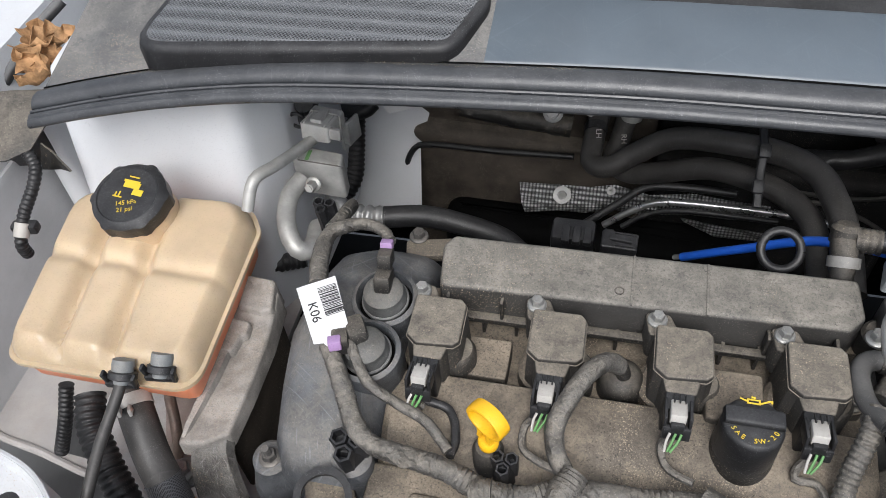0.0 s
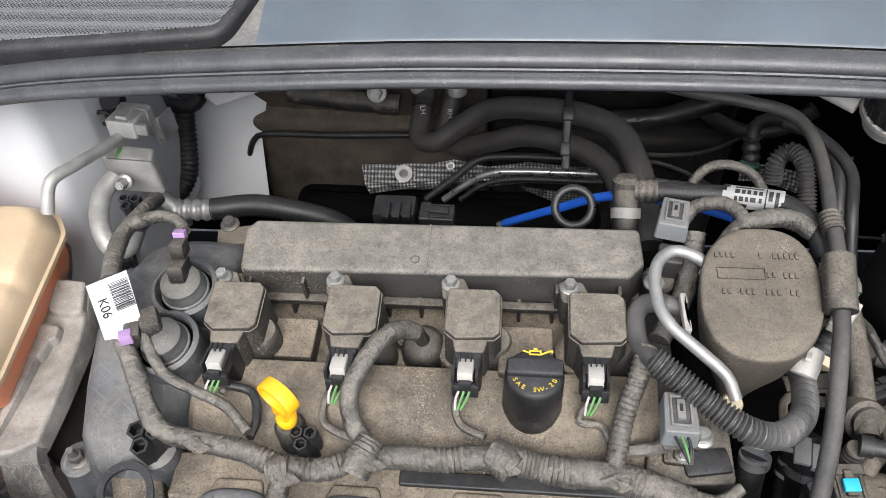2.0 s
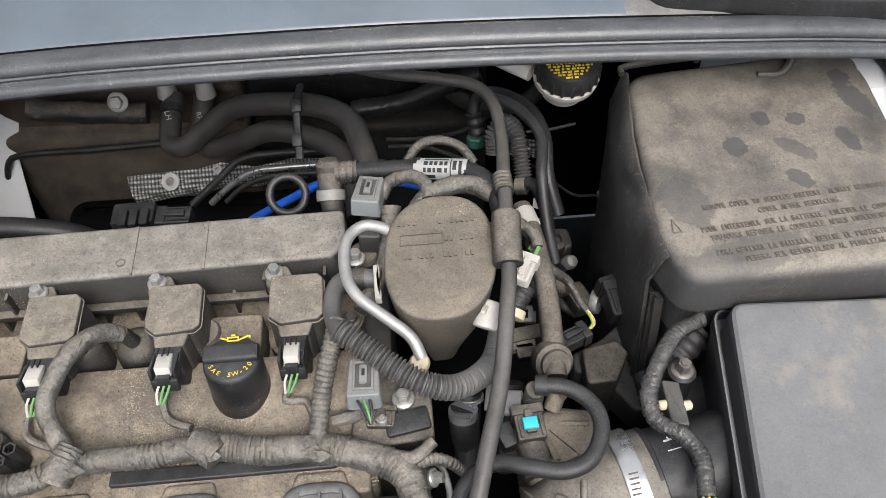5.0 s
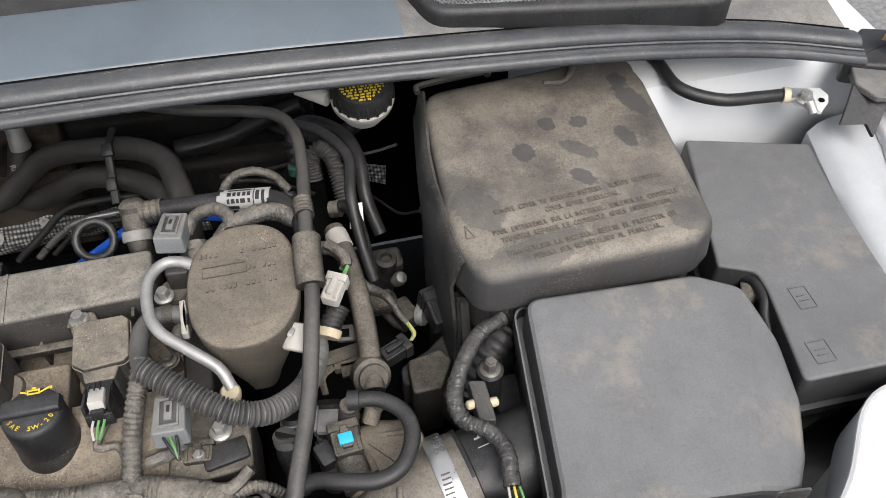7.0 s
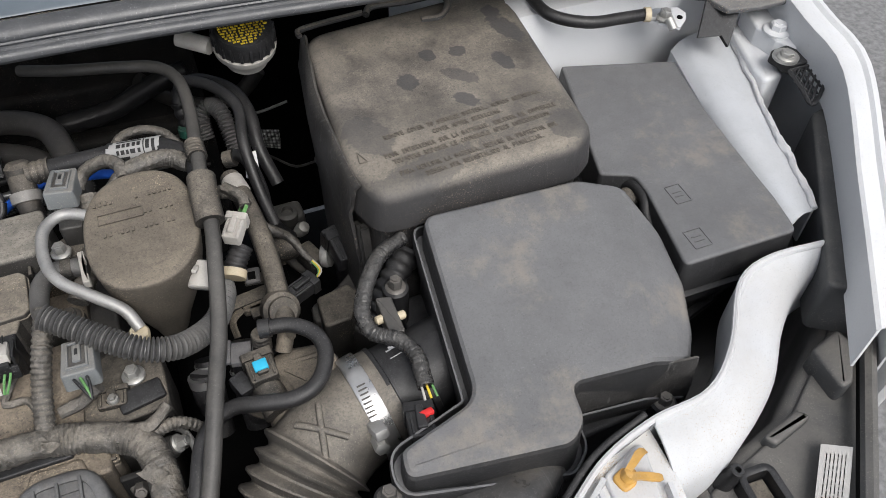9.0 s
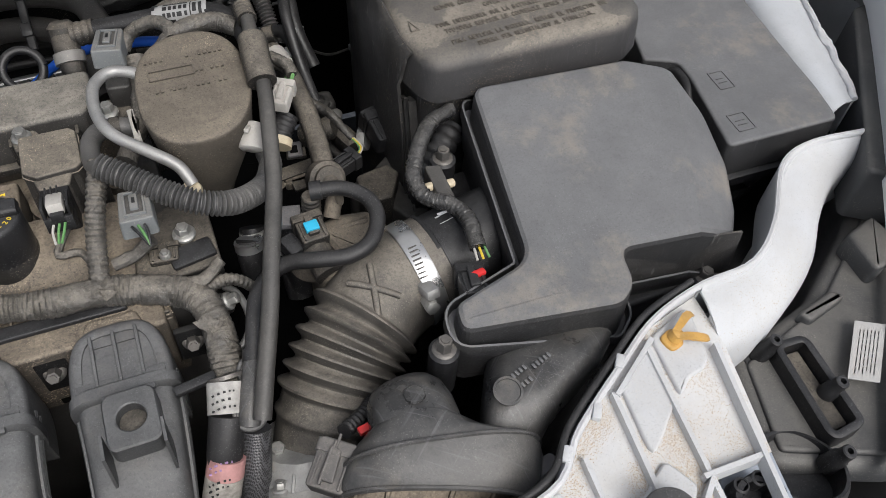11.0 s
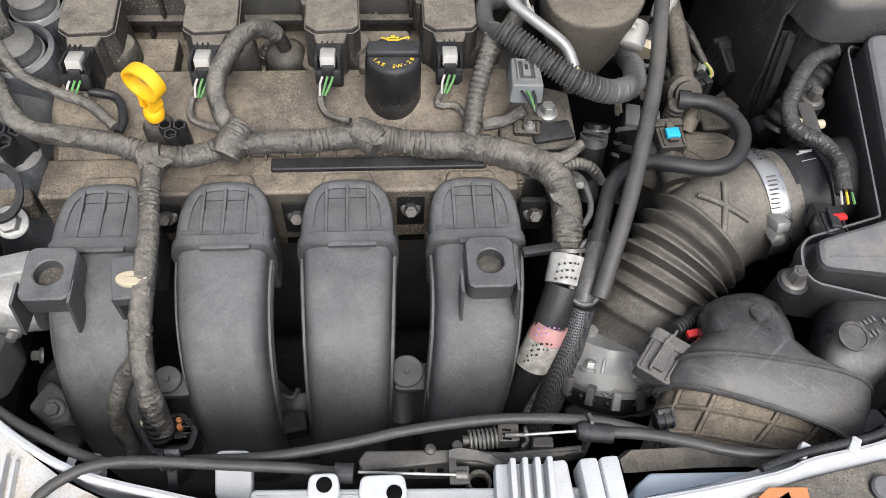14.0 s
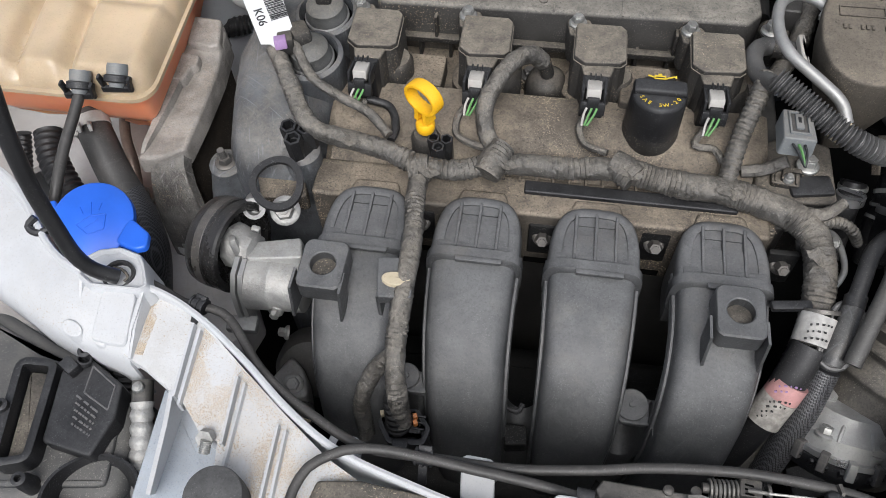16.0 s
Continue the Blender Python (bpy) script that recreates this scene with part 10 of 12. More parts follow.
part("cable", tube(B(), [(-0.737, 0.121, 0.860), (-0.694, 0.095, 0.850), (-0.669, 0.077, 0.840), (-0.663, 0.056, 0.830), (-0.671, 0.035, 0.810), (-0.673, 0.016, 0.790), (-0.676, 0.017, 0.770)], 0.0065, 12, 0.0015, corr=(0.005, 0.0012)), M_RUBBER, wcab)
part("clip", box(B(), (-0.670, 0.028, 0.800), (0.026, 0.012, 0.012), (0, 0, 10), 0.003), M_BLACK, wcab)
part("band", tube(B(), [(-0.670, 0.028, 0.806), (-0.670, 0.017, 0.797)], 0.0075, 12), M_WHITECON, wcab)
hb = thing("hinge_bracket", (-0.719, 0.138, 0.840), "grey painted hinge bracket beside the cowl", "bracket")
part("plate", prism(B(), [(-0.780, 0.136, 0.850), (-0.703, 0.161, 0.860), (-0.694, 0.130, 0.830), (-0.705, 0.111, 0.810), (-0.778, 0.097, 0.810)], 0.835, 0.80, 0.006, 0.003), M_BOX, hb)
part("stiffener", tube(B(), [(-0.746, 0.156, 0.860), (-0.713, 0.202, 0.900), (-0.689, 0.235, 0.920)], 0.006, 10), M_BOX, hb)
# dry leaves caught beside the cowl
def dry_leaf(c, size, turn, tilt, seed):
    """A curled lobed leaf with a folded midrib and a stalk."""
    rnd = random.Random(seed)
    m = Matrix.Translation(c) @ Euler((radians(tilt[0]), radians(tilt[1]), radians(turn))).to_matrix().to_4x4()
    rows_ = []
    for i in range(13):
        f = i / 12
        lobes = (0.55 + 0.45 * abs(math.sin(f * math.pi * 2.6 + 0.4))) * math.sin(math.pi * min(1, 0.06 + f * 0.94)) ** 0.6 * rnd.uniform(0.85, 1.1)
        row = []
        for j in range(9):
            g = j / 4 - 1
            curl = 0.32 * abs(g) ** 1.5 + 0.25 * (f - 0.5) ** 2 + 0.07 * noise.noise(V(f * 5, g * 4, seed)) + 0.05 * math.sin(9 * f + 4 * abs(g))
            row.append(m @ (V(g * lobes * 0.55 * (1 - 0.2 * abs(g)), f - 0.5 + 0.12 * abs(g) * (1 - f), curl) * size))
        rows_.append(row)
    leaf = tagged(part("dry_leaf", sheet(B(), rows_, 0.0004), M_LEAF, sharp=60), "curled brown dry leaf caught beside the cowl", "leaf", "dry leaves")
    part("stalk", tube(B(), [m @ (V(0, -0.5, 0.06) * size), m @ (V(0.05, -0.75, 0.1) * size), m @ (V(0.02, -0.95, 0.2) * size)], 0.0007, 6, 0.003), M_LEAF, leaf)


for k, (px, size, turn, tilt) in enumerate((((-0.693, 0.180, 0.905), 0.040, 20, (10, 15)), ((-0.672, 0.176, 0.908), 0.046, -35, (-20, 10)), ((-0.676, 0.150, 0.900), 0.044, 60, (15, -20)), ((-0.668, 0.131, 0.896), 0.036, 110, (-10, 25)), ((-0.690, 0.160, 0.900), 0.034, 150, (25, 5)), ((-0.660, 0.162, 0.903), 0.03, 80, (5, -30)),
                                            ((0.800, 0.080, 0.907), 0.036, 70, (20, 10)), ((0.818, 0.092, 0.912), 0.026, 10, (-20, 15)))):
    dry_leaf(V(px), size, turn, tilt, k)
for px in ((-0.609, 0.123, 0.922), (0.736, 0.136, 0.920)):
    sc = thing("cowl_fastener", px, "black plastic push fastener in the cowl", "fastener", "cowl fasteners")
    part("washer", lathe(B(), V(px), (0, -0.1, 1), [(0.013, -0.002), (0.013, 0.001), (0.011, 0.002), (0.007, 0.0005)], 24), M_BLACK, sc)
    part("head", lathe(B(), V(px), (0, -0.1, 1), [(0.007, 0), (0.007, 0.004), (0.005, 0.006), (0.0, 0.006)], 16), M_DARKBOLT, sc)

# engine mount bracket, cast and dirty
mt = thing("engine_mount", (-0.43, -0.08, 0.6), "dirty cast aluminium engine mount bracket", "engine mount")
M_MOUNT = surf("dull_cast_bracket", (0.3, 0.28, 0.258), 0.6, metal=0.15, dust=0.55, var=0.35, scale=42, bump=0.6, dustcol=(0.28, 0.235, 0.19), patch_lo=0.0, fleck=0.8, speck=0.7, grit=0.5)
M_PANELGREY = surf("dirty_pale_panel", (0.5, 0.495, 0.49), 0.5, dust=0.4, var=0.15, scale=18, bump=0.1, dustcol=(0.34, 0.29, 0.24), fleck=0.5, patch_lo=0.1)
M_MOUNTFOOT = surf("dirty_cast_foot", (0.12, 0.115, 0.108), 0.6, metal=0.15, dust=0.45, var=0.5, scale=60, bump=1.0, scratch=0.5, dustcol=(0.24, 0.205, 0.165), fleck=0.8, grit=0.5)
MZ = lambda x, y: 0.764 + 0.05 * (y + 0.09) + 0.12 * max(0.0, y + 0.03) - 0.35 * max(0.0, -0.437 - x)
part("arm", prism(B(), [(-0.446, 0.012), (-0.428, 0.017), (-0.404, 0.012), (-0.399, -0.036), (-0.399, -0.089), (-0.401, -0.131), (-0.420, -0.143), (-0.443, -0.146), (-0.443, -0.136), (-0.441, -0.110), (-0.444, -0.067)], MZ, 0.742, (0.008, 0.008, 0.006, 0.02, 0.02, 0.006, 0.02, 0.004, 0.01, 0.02, 0.02), 0.0035, 0.001, 5), M_MOUNT, mt)
part("raised_pad", prism(B(), [(-0.440, -0.030), (-0.436, -0.026), (-0.417, -0.028), (-0.416, -0.040), (-0.421, -0.044), (-0.423, -0.060), (-0.440, -0.060)], lambda x, y: MZ(x, y) + 0.010, 0.755, 0.002, 0.0022, 0.002), M_MOUNT, mt)
part("rib", loft(B(), [[V(x + dx, y, MZ(x, y) + dz) for dx, dz in ((-w, -0.004), (-w * 0.75, h), (w * 0.75, h), (w, -0.004))] for x, y, w, h in ((-0.4305, -0.058, 0.0055, 0.009), (-0.432, -0.085, 0.0050, 0.0085), (-0.4345, -0.110, 0.0042, 0.007), (-0.4375, -0.132, 0.003, 0.004), (-0.439, -0.140, 0.002, 0.000))]), M_MOUNT, mt)
part("far_step", prism(B(), [(-0.440, 0.020), (-0.408, 0.018), (-0.402, -0.012), (-0.412, -0.016), (-0.436, -0.012)], lambda x, y: MZ(x, y) + 0.007, 0.75, 0.004, 0.003, 0.002), M_MOUNT, mt)
foot_rows = []
for y, z, x0, x1 in ((-0.132, 0.756, -0.436, -0.402), (-0.142, 0.751, -0.436, -0.400), (-0.152, 0.738, -0.436, -0.396), (-0.160, 0.722, -0.436, -0.391), (-0.168, 0.700, -0.434, -0.386), (-0.172, 0.66, -0.434, -0.384), (-0.173, 0.60, -0.434, -0.384)):
    foot_rows.append([V(x0 - 0.001, y + 0.006, z - 0.008), V(x0 + 0.002, y, z), V(x0 * 0.72 + x1 * 0.28, y - 0.0025, z + 0.002), V(x0 * 0.3 + x1 * 0.7, y - 0.0025, z + 0.002), V(x1 - 0.002, y, z), V(x1 + 0.001, y + 0.006, z - 0.008)])
part("foot", sheet(B(), foot_rows, 0.006), M_MOUNTFOOT, mt, "scratched dark sloping foot")
part("side_web", prism(B(), [(-0.416, 0.010), (-0.408, 0.005), (-0.409, -0.126), (-0.416, -0.126)], 0.745, 0.60, 0.003, 0.003), M_FIRE, mt)
mb = thing("mount_bolt", (-0.458, -0.145, 0.700), "zinc bolt on a small bracket below the mount", "bolt")
part("plate", box(B(), V((-0.460, -0.143, 0.695)) - V(0, 0, 0.006), (0.03, 0.03, 0.006), (0, 0, 25), 0.002), M_ALU, mb)
part("head", hexbolt(B(), (-0.458, -0.145, 0.700), 0.0075, 0.008), M_BOLT, mb)
mb = thing("mount_bolt", (-0.415, -0.167, 0.660), "zinc flange bolt on the grey side panel", "bolt")
part("head", hexbolt(B(), (-0.415, -0.167, 0.660), 0.009, 0.009), M_BOLT, mb)
sp = tagged(part("side_plate", prism(B(), [(-0.60, 0.03), (-0.43, 0.04), (-0.407, -0.10), (-0.335, -0.225), (-0.345, -0.262), (-0.419, -0.255), (-0.47, -0.19), (-0.60, -0.09)], 0.645, 0.60, 0.01, 0.003), M_PANELGREY), "pale grey side panel below the engine mount", "body panel", kind="structure")

# washer filler cap and bonnet stay
wf = thing("washer_filler", (-0.41, -0.25, 0.76), "bright blue washer filler cap with an embossed symbol", "washer cap")
WC = V((-0.418, -0.250, 0.815))
WN = V(0.1, -0.25, 1).normalized()
part("neck", lathe(B(), WC - WN * 0.05, WN, [(0.022, 0), (0.024, 0.03), (0.026, 0.046)], 28), M_WHITE, wf)
capw = part("cap", lathe(B(), WC, WN, [(0.0305, -0.007), (0.0315, -0.005), (0.031, 0.0005), (0.029, 0.002), (0.0, 0.0025)], 48), M_BLUE, wf)
part("pull_tab", prism(B(), [(-0.394, -0.266, 0.812), (-0.391, -0.242, 0.813), (-0.371, -0.255, 0.812), (-0.368, -0.268, 0.812), (-0.376, -0.271, 0.812)], 0.815, 0.809, 0.005, 0.002), M_BLUE, wf)
part("hinge_tab", prism(B(), [(-0.471, -0.242, 0.810), (-0.457, -0.233, 0.811), (-0.446, -0.248, 0.811), (-0.461, -0.252, 0.810)], 0.813, 0.808, 0.003, 0.0015), M_BLUE, wf)
bm = B()
mm = axis_matrix(WC, WN)
for a, b_ in (((-0.012, -0.002), (-0.004, -0.012)), ((-0.004, -0.012), (0.008, -0.010)), ((0.008, -0.010), (0.011, 0.002)), ((-0.012, -0.002), (0.0, 0.003)), ((0.0, 0.003), (0.011, 0.002)), ((-0.006, -0.006), (0.006, -0.001)), ((0.0, 0.004), (0.001, 0.014)), ((-0.006, 0.006), (-0.008, 0.012)), ((0.006, 0.006), (0.009, 0.012))):
    tube(bm, [mm @ V(*a, 0.0024), mm @ V(*b_, 0.0024)], 0.0006, 5, 0.004)
part("symbol", bm, M_BLUE, capw)
stay = thing("bonnet_stay", (-0.433, -0.268, 0.830), "black bonnet stay rod in a rubber grommet", "bonnet stay")
part("rod", tube(B(), [(-0.384, -0.287, 1.000), (-0.395, -0.289, 0.955), (-0.400, -0.293, 0.910), (-0.399, -0.297, 0.875), (-0.397, -0.300, 0.846), (-0.390, -0.300, 0.829), (-0.378, -0.297, 0.817)], 0.0056, 14, 0.006), M_RUBBER, stay)
part("grommet", lathe(B(), (-0.381, -0.293, 0.8125), (0.05, -0.12, 1), [(0.0118, -0.006), (0.0122, 0.0), (0.0116, 0.0016), (0.0104, 0.002), (0.0094, 0.001), (0.0088, -0.004), (0.0, -0.005)], 28), M_RUBBER, stay)
part("rod_clip", tube(B(), [(-0.386, -0.2885, 0.8145), (-0.379, -0.2895, 0.8155), (-0.3725, -0.2945, 0.8145), (-0.3745, -0.2985, 0.8135)], 0.0011, 8, 0.002), M_DUSTY, stay)
part("loop", tube(B(), [(-0.464, -0.253, 0.815), (-0.468, -0.260, 0.812), (-0.460, -0.264, 0.810), (-0.451, -0.259, 0.810)], 0.003, 8, 0.003), M_BLACK, stay)
sock_o = fillet([(-0.414, -0.283), (-0.404, -0.273), (-0.389, -0.2685), (-0.371, -0.2735), (-0.365, -0.281), (-0.3545, -0.300), (-0.359, -0.3055), (-0.397, -0.3065), (-0.410, -0.299)], 0.005, 4)
part("stay_socket", loft(B(), [[V(p.x, p.y, z - 0.12 * (p.y + 0.29)) for p in offset(sock_o, d)] for z, d in ((0.772, -0.003), (0.806, -0.0006), (0.8125, 0.0), (0.8145, 0.0008), (0.8148, 0.002), (0.8138, 0.0032), (0.8115, 0.004))]), M_FRAME, carrier, "white dished stay socket")
for ga_, gb2, gc2 in ((V(-0.4085, -0.299, 0.8125), V(-0.4035, -0.324, 0.8005), V(-0.404, -0.300, 0.795)), (V(-0.3585, -0.3035, 0.8125), V(-0.3605, -0.331, 0.804), V(-0.361, -0.304, 0.795))):
    part("socket_gusset", loft(B(), [[p + V(e, 0, 0) for p in (ga_, gb2, gc2)] for e in (-0.0011, 0.0011)]), M_FRAME, carrier)

# drive belt pulley and the pump behind it
pu = thing("belt_pulley", (-0.33, -0.21, 0.74), "black grooved belt pulley on a pale alloy pump", "pulley")
PC = V((-0.335, -0.220, 0.755))
PA = V(1, -0.28, 0.12)
prof = [(0.012, -0.014), (0.031, -0.0135), (0.0325, -0.012), (0.0335, -0.008), (0.0335, 0.004), (0.0325, 0.0048), (0.0325, 0.0062), (0.0338, 0.007), (0.0338, 0.013), (0.0325, 0.0145), (0.0285, 0.0145), (0.027, 0.010), (0.022, 0.004), (0.006, 0.004)]
part("wheel", lathe(B(), PC, PA, [(r * 1.16, h * 1.1) for r, h in prof], 48), surf("black_pulley", (0.014, 0.0135, 0.0135), 0.28, dust=0.12, var=0.2, scale=30, dustcol=(0.16, 0.15, 0.14)), pu)
part("belt_band", lathe(B(), PC, PA, [(0.0388, -0.006), (0.0392, -0.0055), (0.0392, 0.0015), (0.0388, 0.002)], 48), surf("worn_pulley_band", (0.055, 0.052, 0.05), 0.32, dust=0.15, var=0.2, scale=80), pu, "worn dark grey band")
part("hub", lathe(B(), PC + V(0.006, -0.001, 0.001), PA, [(0.0195, 0), (0.019, 0.007), (0.0155, 0.012), (0.014, 0.022), (0.009, 0.024)], 9), M_ALU, pu, "cast aluminium hub")
for k in range(3):
    part("hub_rib", box(B(), axis_matrix(PC, PA) @ V(0.016 * math.cos(2.1 * k), 0.016 * math.sin(2.1 * k), 0.018), (0.008, 0.006, 0.02), (0, 12, 120 * k), 0.002), M_ALU, pu)
part("pump_case", lathe(B(), (-0.294, -0.244, 0.740), (1, 0, 0.02), [(0.02, -0.02), (0.0245, -0.017), (0.0235, 0.0), (0.0245, 0.002), (0.0245, 0.006), (0.0232, 0.008), (0.0225, 0.03)], 32), M_ALU, pu)
part("top_ridge", prism(B(), [(-0.313, -0.240), (-0.309, -0.222), (-0.270, -0.216), (-0.264, -0.236)], lambda x, y: 0.768 + 0.12 * (x + 0.29), 0.745, 0.004, 0.002, 0.003), M_ALU, pu)
for fx, k in ((-0.3175, 1.0), (-0.312, 0.95)):
    part("pump_flange", loft(B(), [[V(fx + e, -0.246 + k * y, 0.738 + k * z) for y, z in ((-0.026, -0.030), (-0.012, -0.031), (0.010, -0.026), (0.020, -0.004), (0.018, 0.018), (0.006, 0.030), (-0.010, 0.028), (-0.020, 0.016), (-0.024, -0.006))] for e in (-0.002, 0.002)]), M_ALUBRIGHT, pu)
part("pump_foot", box(B(), (-0.316, -0.274, 0.716), (0.026, 0.014, 0.010), (8, 0, 4), 0.002), M_ALU, pu)
part("case_bolt", hexbolt(B(), (-0.285, -0.268, 0.735), 0.0042, 0.006, (0, -1, 0.2)), M_BOLT, pu)
part("boss", lathe(B(), (-0.316, -0.192, 0.772), (0.2, -0.7, 0.5), [(0.0095, -0.012), (0.0095, 0.006), (0.006, 0.006), (0.0055, 0.0)], 20), M_ALUBRIGHT, pu)
part("flange_bolt", hexbolt(B(), (-0.291, -0.190, 0.768), 0.0085, 0.011, (0.15, -0.5, 0.8)), M_ALU, pu, "dirty flanged bolt")
rr_ = thing("rubber_ring", (-0.295, -0.181, 0.792), "flat black rubber ring hanging by the timing cover", "ring")
c = V((-0.295, -0.181, 0.792))
ring_turn = Euler((0, 0, radians(-28))).to_matrix()
part("ring", loft(B(), [[c + ring_turn @ V(r * 1.22 * math.cos(a) * (1 - 0.12 * math.sin(a)), r * math.sin(a), 0.42 * r * math.sin(a) + h) for r, h in ((0.0156, 0.0), (0.0208, 0.0), (0.0208, 0.0028), (0.0156, 0.0028))] for a in np.linspace(0, 2 * math.pi, 41)[:-1]], closed=True), M_RUBBER, rr_)
part("sandy_ledge", prism(B(), [(-0.325, -0.155, 0.772), (-0.284, -0.150, 0.772), (-0.274, -0.177, 0.772), (-0.313, -0.183, 0.772)], 0.773, 0.755, 0.004, 0.002), M_COVER, tc, "sand-covered ledge of the timing cover")
# plug at the manifold's foot
mp = thing("manifold_plug", (-0.165, -0.347, 0.720), "large black connector at the foot of the manifold", "connector")
mp_o = fillet([(-0.187, -0.343), (-0.183, -0.331), (-0.157, -0.329), (-0.145, -0.343), (-0.148, -0.357), (-0.176, -0.359)], 0.006, 5)
shell_ = part("shell", loft(B(), [[V(p.x, p.y, z) for p in offset(mp_o, d)] for z, d in ((0.690, 0.002), (0.716, 0.0), (0.719, 0.0), (0.7195, 0.0015), (0.7195, 0.0035), (0.716, 0.0042))]), M_BLACK, mp)
part("lid", prism(B(), offset(mp_o, 0.0055), 0.7235, 0.712, 0.003, 0.0015), M_BLACK, shell_)
for y in (-0.3365, -0.3415, -0.3465):
    part("lid_rib", box(B(), (-0.1545, y, 0.7238), (0.010, 0.0014, 0.002), b=0.0004), M_BLACK, shell_)
part("latch", prism(B(), [(-0.172, -0.356), (-0.160, -0.356), (-0.160, -0.362), (-0.172, -0.362)], 0.722, 0.706, 0.001, 0.0008), M_BLACK, mp)
part("conduit_end", tube(B(), [(-0.1715, -0.3335, 0.748), (-0.170, -0.342, 0.735), (-0.1695, -0.3475, 0.722)], 0.0098, 16, 0.0014, corr=(0.0045, 0.0011)), M_RUBBER, mp)
for dx, dy, m_ in ((0.0125, 0.002, M_ORANGE), (0.0135, -0.003, M_ORANGE), (-0.0125, 0.001, M_CREAM)):
    part("seal_tab", box(B(), V((-0.170 + dx, -0.340 + dy, 0.7265)), (0.0035, 0.004, 0.006), (0, 0, 20), 0.0008), m_, mp)

# castings and a small plug deep beside the first runner
cs = thing("compressor", (-0.28, -0.27, 0.6), "dark cast compressor housing deep beside the manifold", "compressor")
part("housing", lathe(B(), (-0.280, -0.262, 0.615), (0.2, -0.6, 0.7), [(0.03, -0.04), (0.031, 0.0), (0.027, 0.008), (0.012, 0.011), (0.0, 0.011)], 32), M_CASTDARK, cs)
part("ear", prism(B(), [(-0.300, -0.294), (-0.287, -0.268), (-0.272, -0.282), (-0.262, -0.306), (-0.279, -0.309)], 0.655, 0.62, 0.006, 0.003), M_ALU, cs, "pale cast mounting ear")
part("ear_bolt", hexbolt(B(), (-0.278, -0.297, 0.657), 0.0062, 0.006, (0.1, -0.4, 1)), M_BOLT, cs)
part("side_stud", hexbolt(B(), (-0.296, -0.250, 0.660), 0.0045, 0.007, (-1, -0.2, 0.4)), M_BOLT, cs)
part("port", lathe(B(), (-0.268, -0.318, 0.640), (0.3, -0.5, 0.8), [(0.012, -0.03), (0.012, 0.0), (0.0095, 0.002), (0.0085, -0.006), (0, -0.006)], 20), M_CASTDARK, cs)
dp = thing("black_connector", (-0.285, -0.320, 0.660), "small black plug with two pale wires", "connector")
part("shell", box(B(), (-0.287, -0.319, 0.660), (0.012, 0.012, 0.012), (10, 20, -30), 0.002), M_BLACK, dp)
for e in (-0.0018, 0.0018):
    part("wire", tube(B(), [(-0.283, -0.322 + e, 0.663), (-0.274, -0.327 + e, 0.665), (-0.266, -0.329 + e, 0.660), (-0.258, -0.326 + e, 0.645)], 0.0012, 6, 0.003), M_CREAM, dp)

# ---- latch and cables along the front ----
M_WIRE = surf("bare_wire_steel", (0.42, 0.41, 0.39), 0.5, metal=0.4, dust=0.1, var=0.15, scale=80, bump=0.05)
cb = thing("release_cable", (0, -0.39, 0.8), "black bonnet release cable along the front panel", "cable", "release cables")
part("sheath", tube(B(), [(-0.368, -0.286, 0.796), (-0.347, -0.2955, 0.799), (-0.329, -0.303, 0.800), (-0.306, -0.3055, 0.800), (-0.291, -0.3135, 0.800), (-0.263, -0.344, 0.800), (-0.239, -0.362, 0.800), (-0.217, -0.374, 0.800), (-0.195, -0.385, 0.800), (-0.172, -0.392, 0.800), (-0.127, -0.392, 0.800), (-0.083, -0.393, 0.803), (-0.033, -0.389, 0.809), (0.001, -0.383, 0.810), (0.036, -0.379, 0.810), (0.071, -0.3775, 0.810), (0.116, -0.3805, 0.810), (0.141, -0.3855, 0.809), (0.165, -0.392, 0.804)], 0.0034, 12, 0.008), M_HOSE, cb)
cb = thing("release_cable", (0, -0.4, 0.8), "black bonnet release cable along the front panel", "cable", "release cables")
part("sheath", tube(B(), [(-0.216, -0.443, 0.808), (-0.214, -0.427, 0.810), (-0.208, -0.413, 0.812), (-0.197, -0.404, 0.812), (-0.182, -0.397, 0.812), (-0.156, -0.395, 0.812), (-0.104, -0.399, 0.810), (-0.064, -0.402, 0.808), (-0.038, -0.406, 0.808)], 0.0034, 12, 0.008), M_HOSE, cb)
part("ferrule", tube(B(), [(-0.040, -0.406, 0.808), (-0.029, -0.407, 0.808)], 0.0062, 12), M_BLACK, cb)
part("inner_wire", tube(B(), [(-0.026, -0.4065, 0.809), (0.003, -0.4085, 0.8085), (0.035, -0.4105, 0.8075)], 0.0009, 8), M_WIRE, cb, "bare steel wire")
cb = thing("release_cable", (0.2, -0.41, 0.8), "black bonnet release cable over the snorkel", "cable", "release cables")
part("sheath", tube(B(), [(0.113, -0.389, 0.812), (0.143, -0.391, 0.812), (0.169, -0.397, 0.815), (0.202, -0.406, 0.815), (0.237, -0.410, 0.815), (0.266, -0.408, 0.815), (0.301, -0.400, 0.815)], 0.0036, 12, 0.008), M_HOSE, cb)
part("ferrule", tube(B(), [(0.112, -0.389, 0.812), (0.130, -0.391, 0.812)], 0.0058, 12), M_BLACK, cb)
part("inner_wire", tube(B(), [(0.074, -0.388, 0.809), (0.110, -0.388, 0.812)], 0.0009, 8), M_WIRE, cb, "bare steel wire")
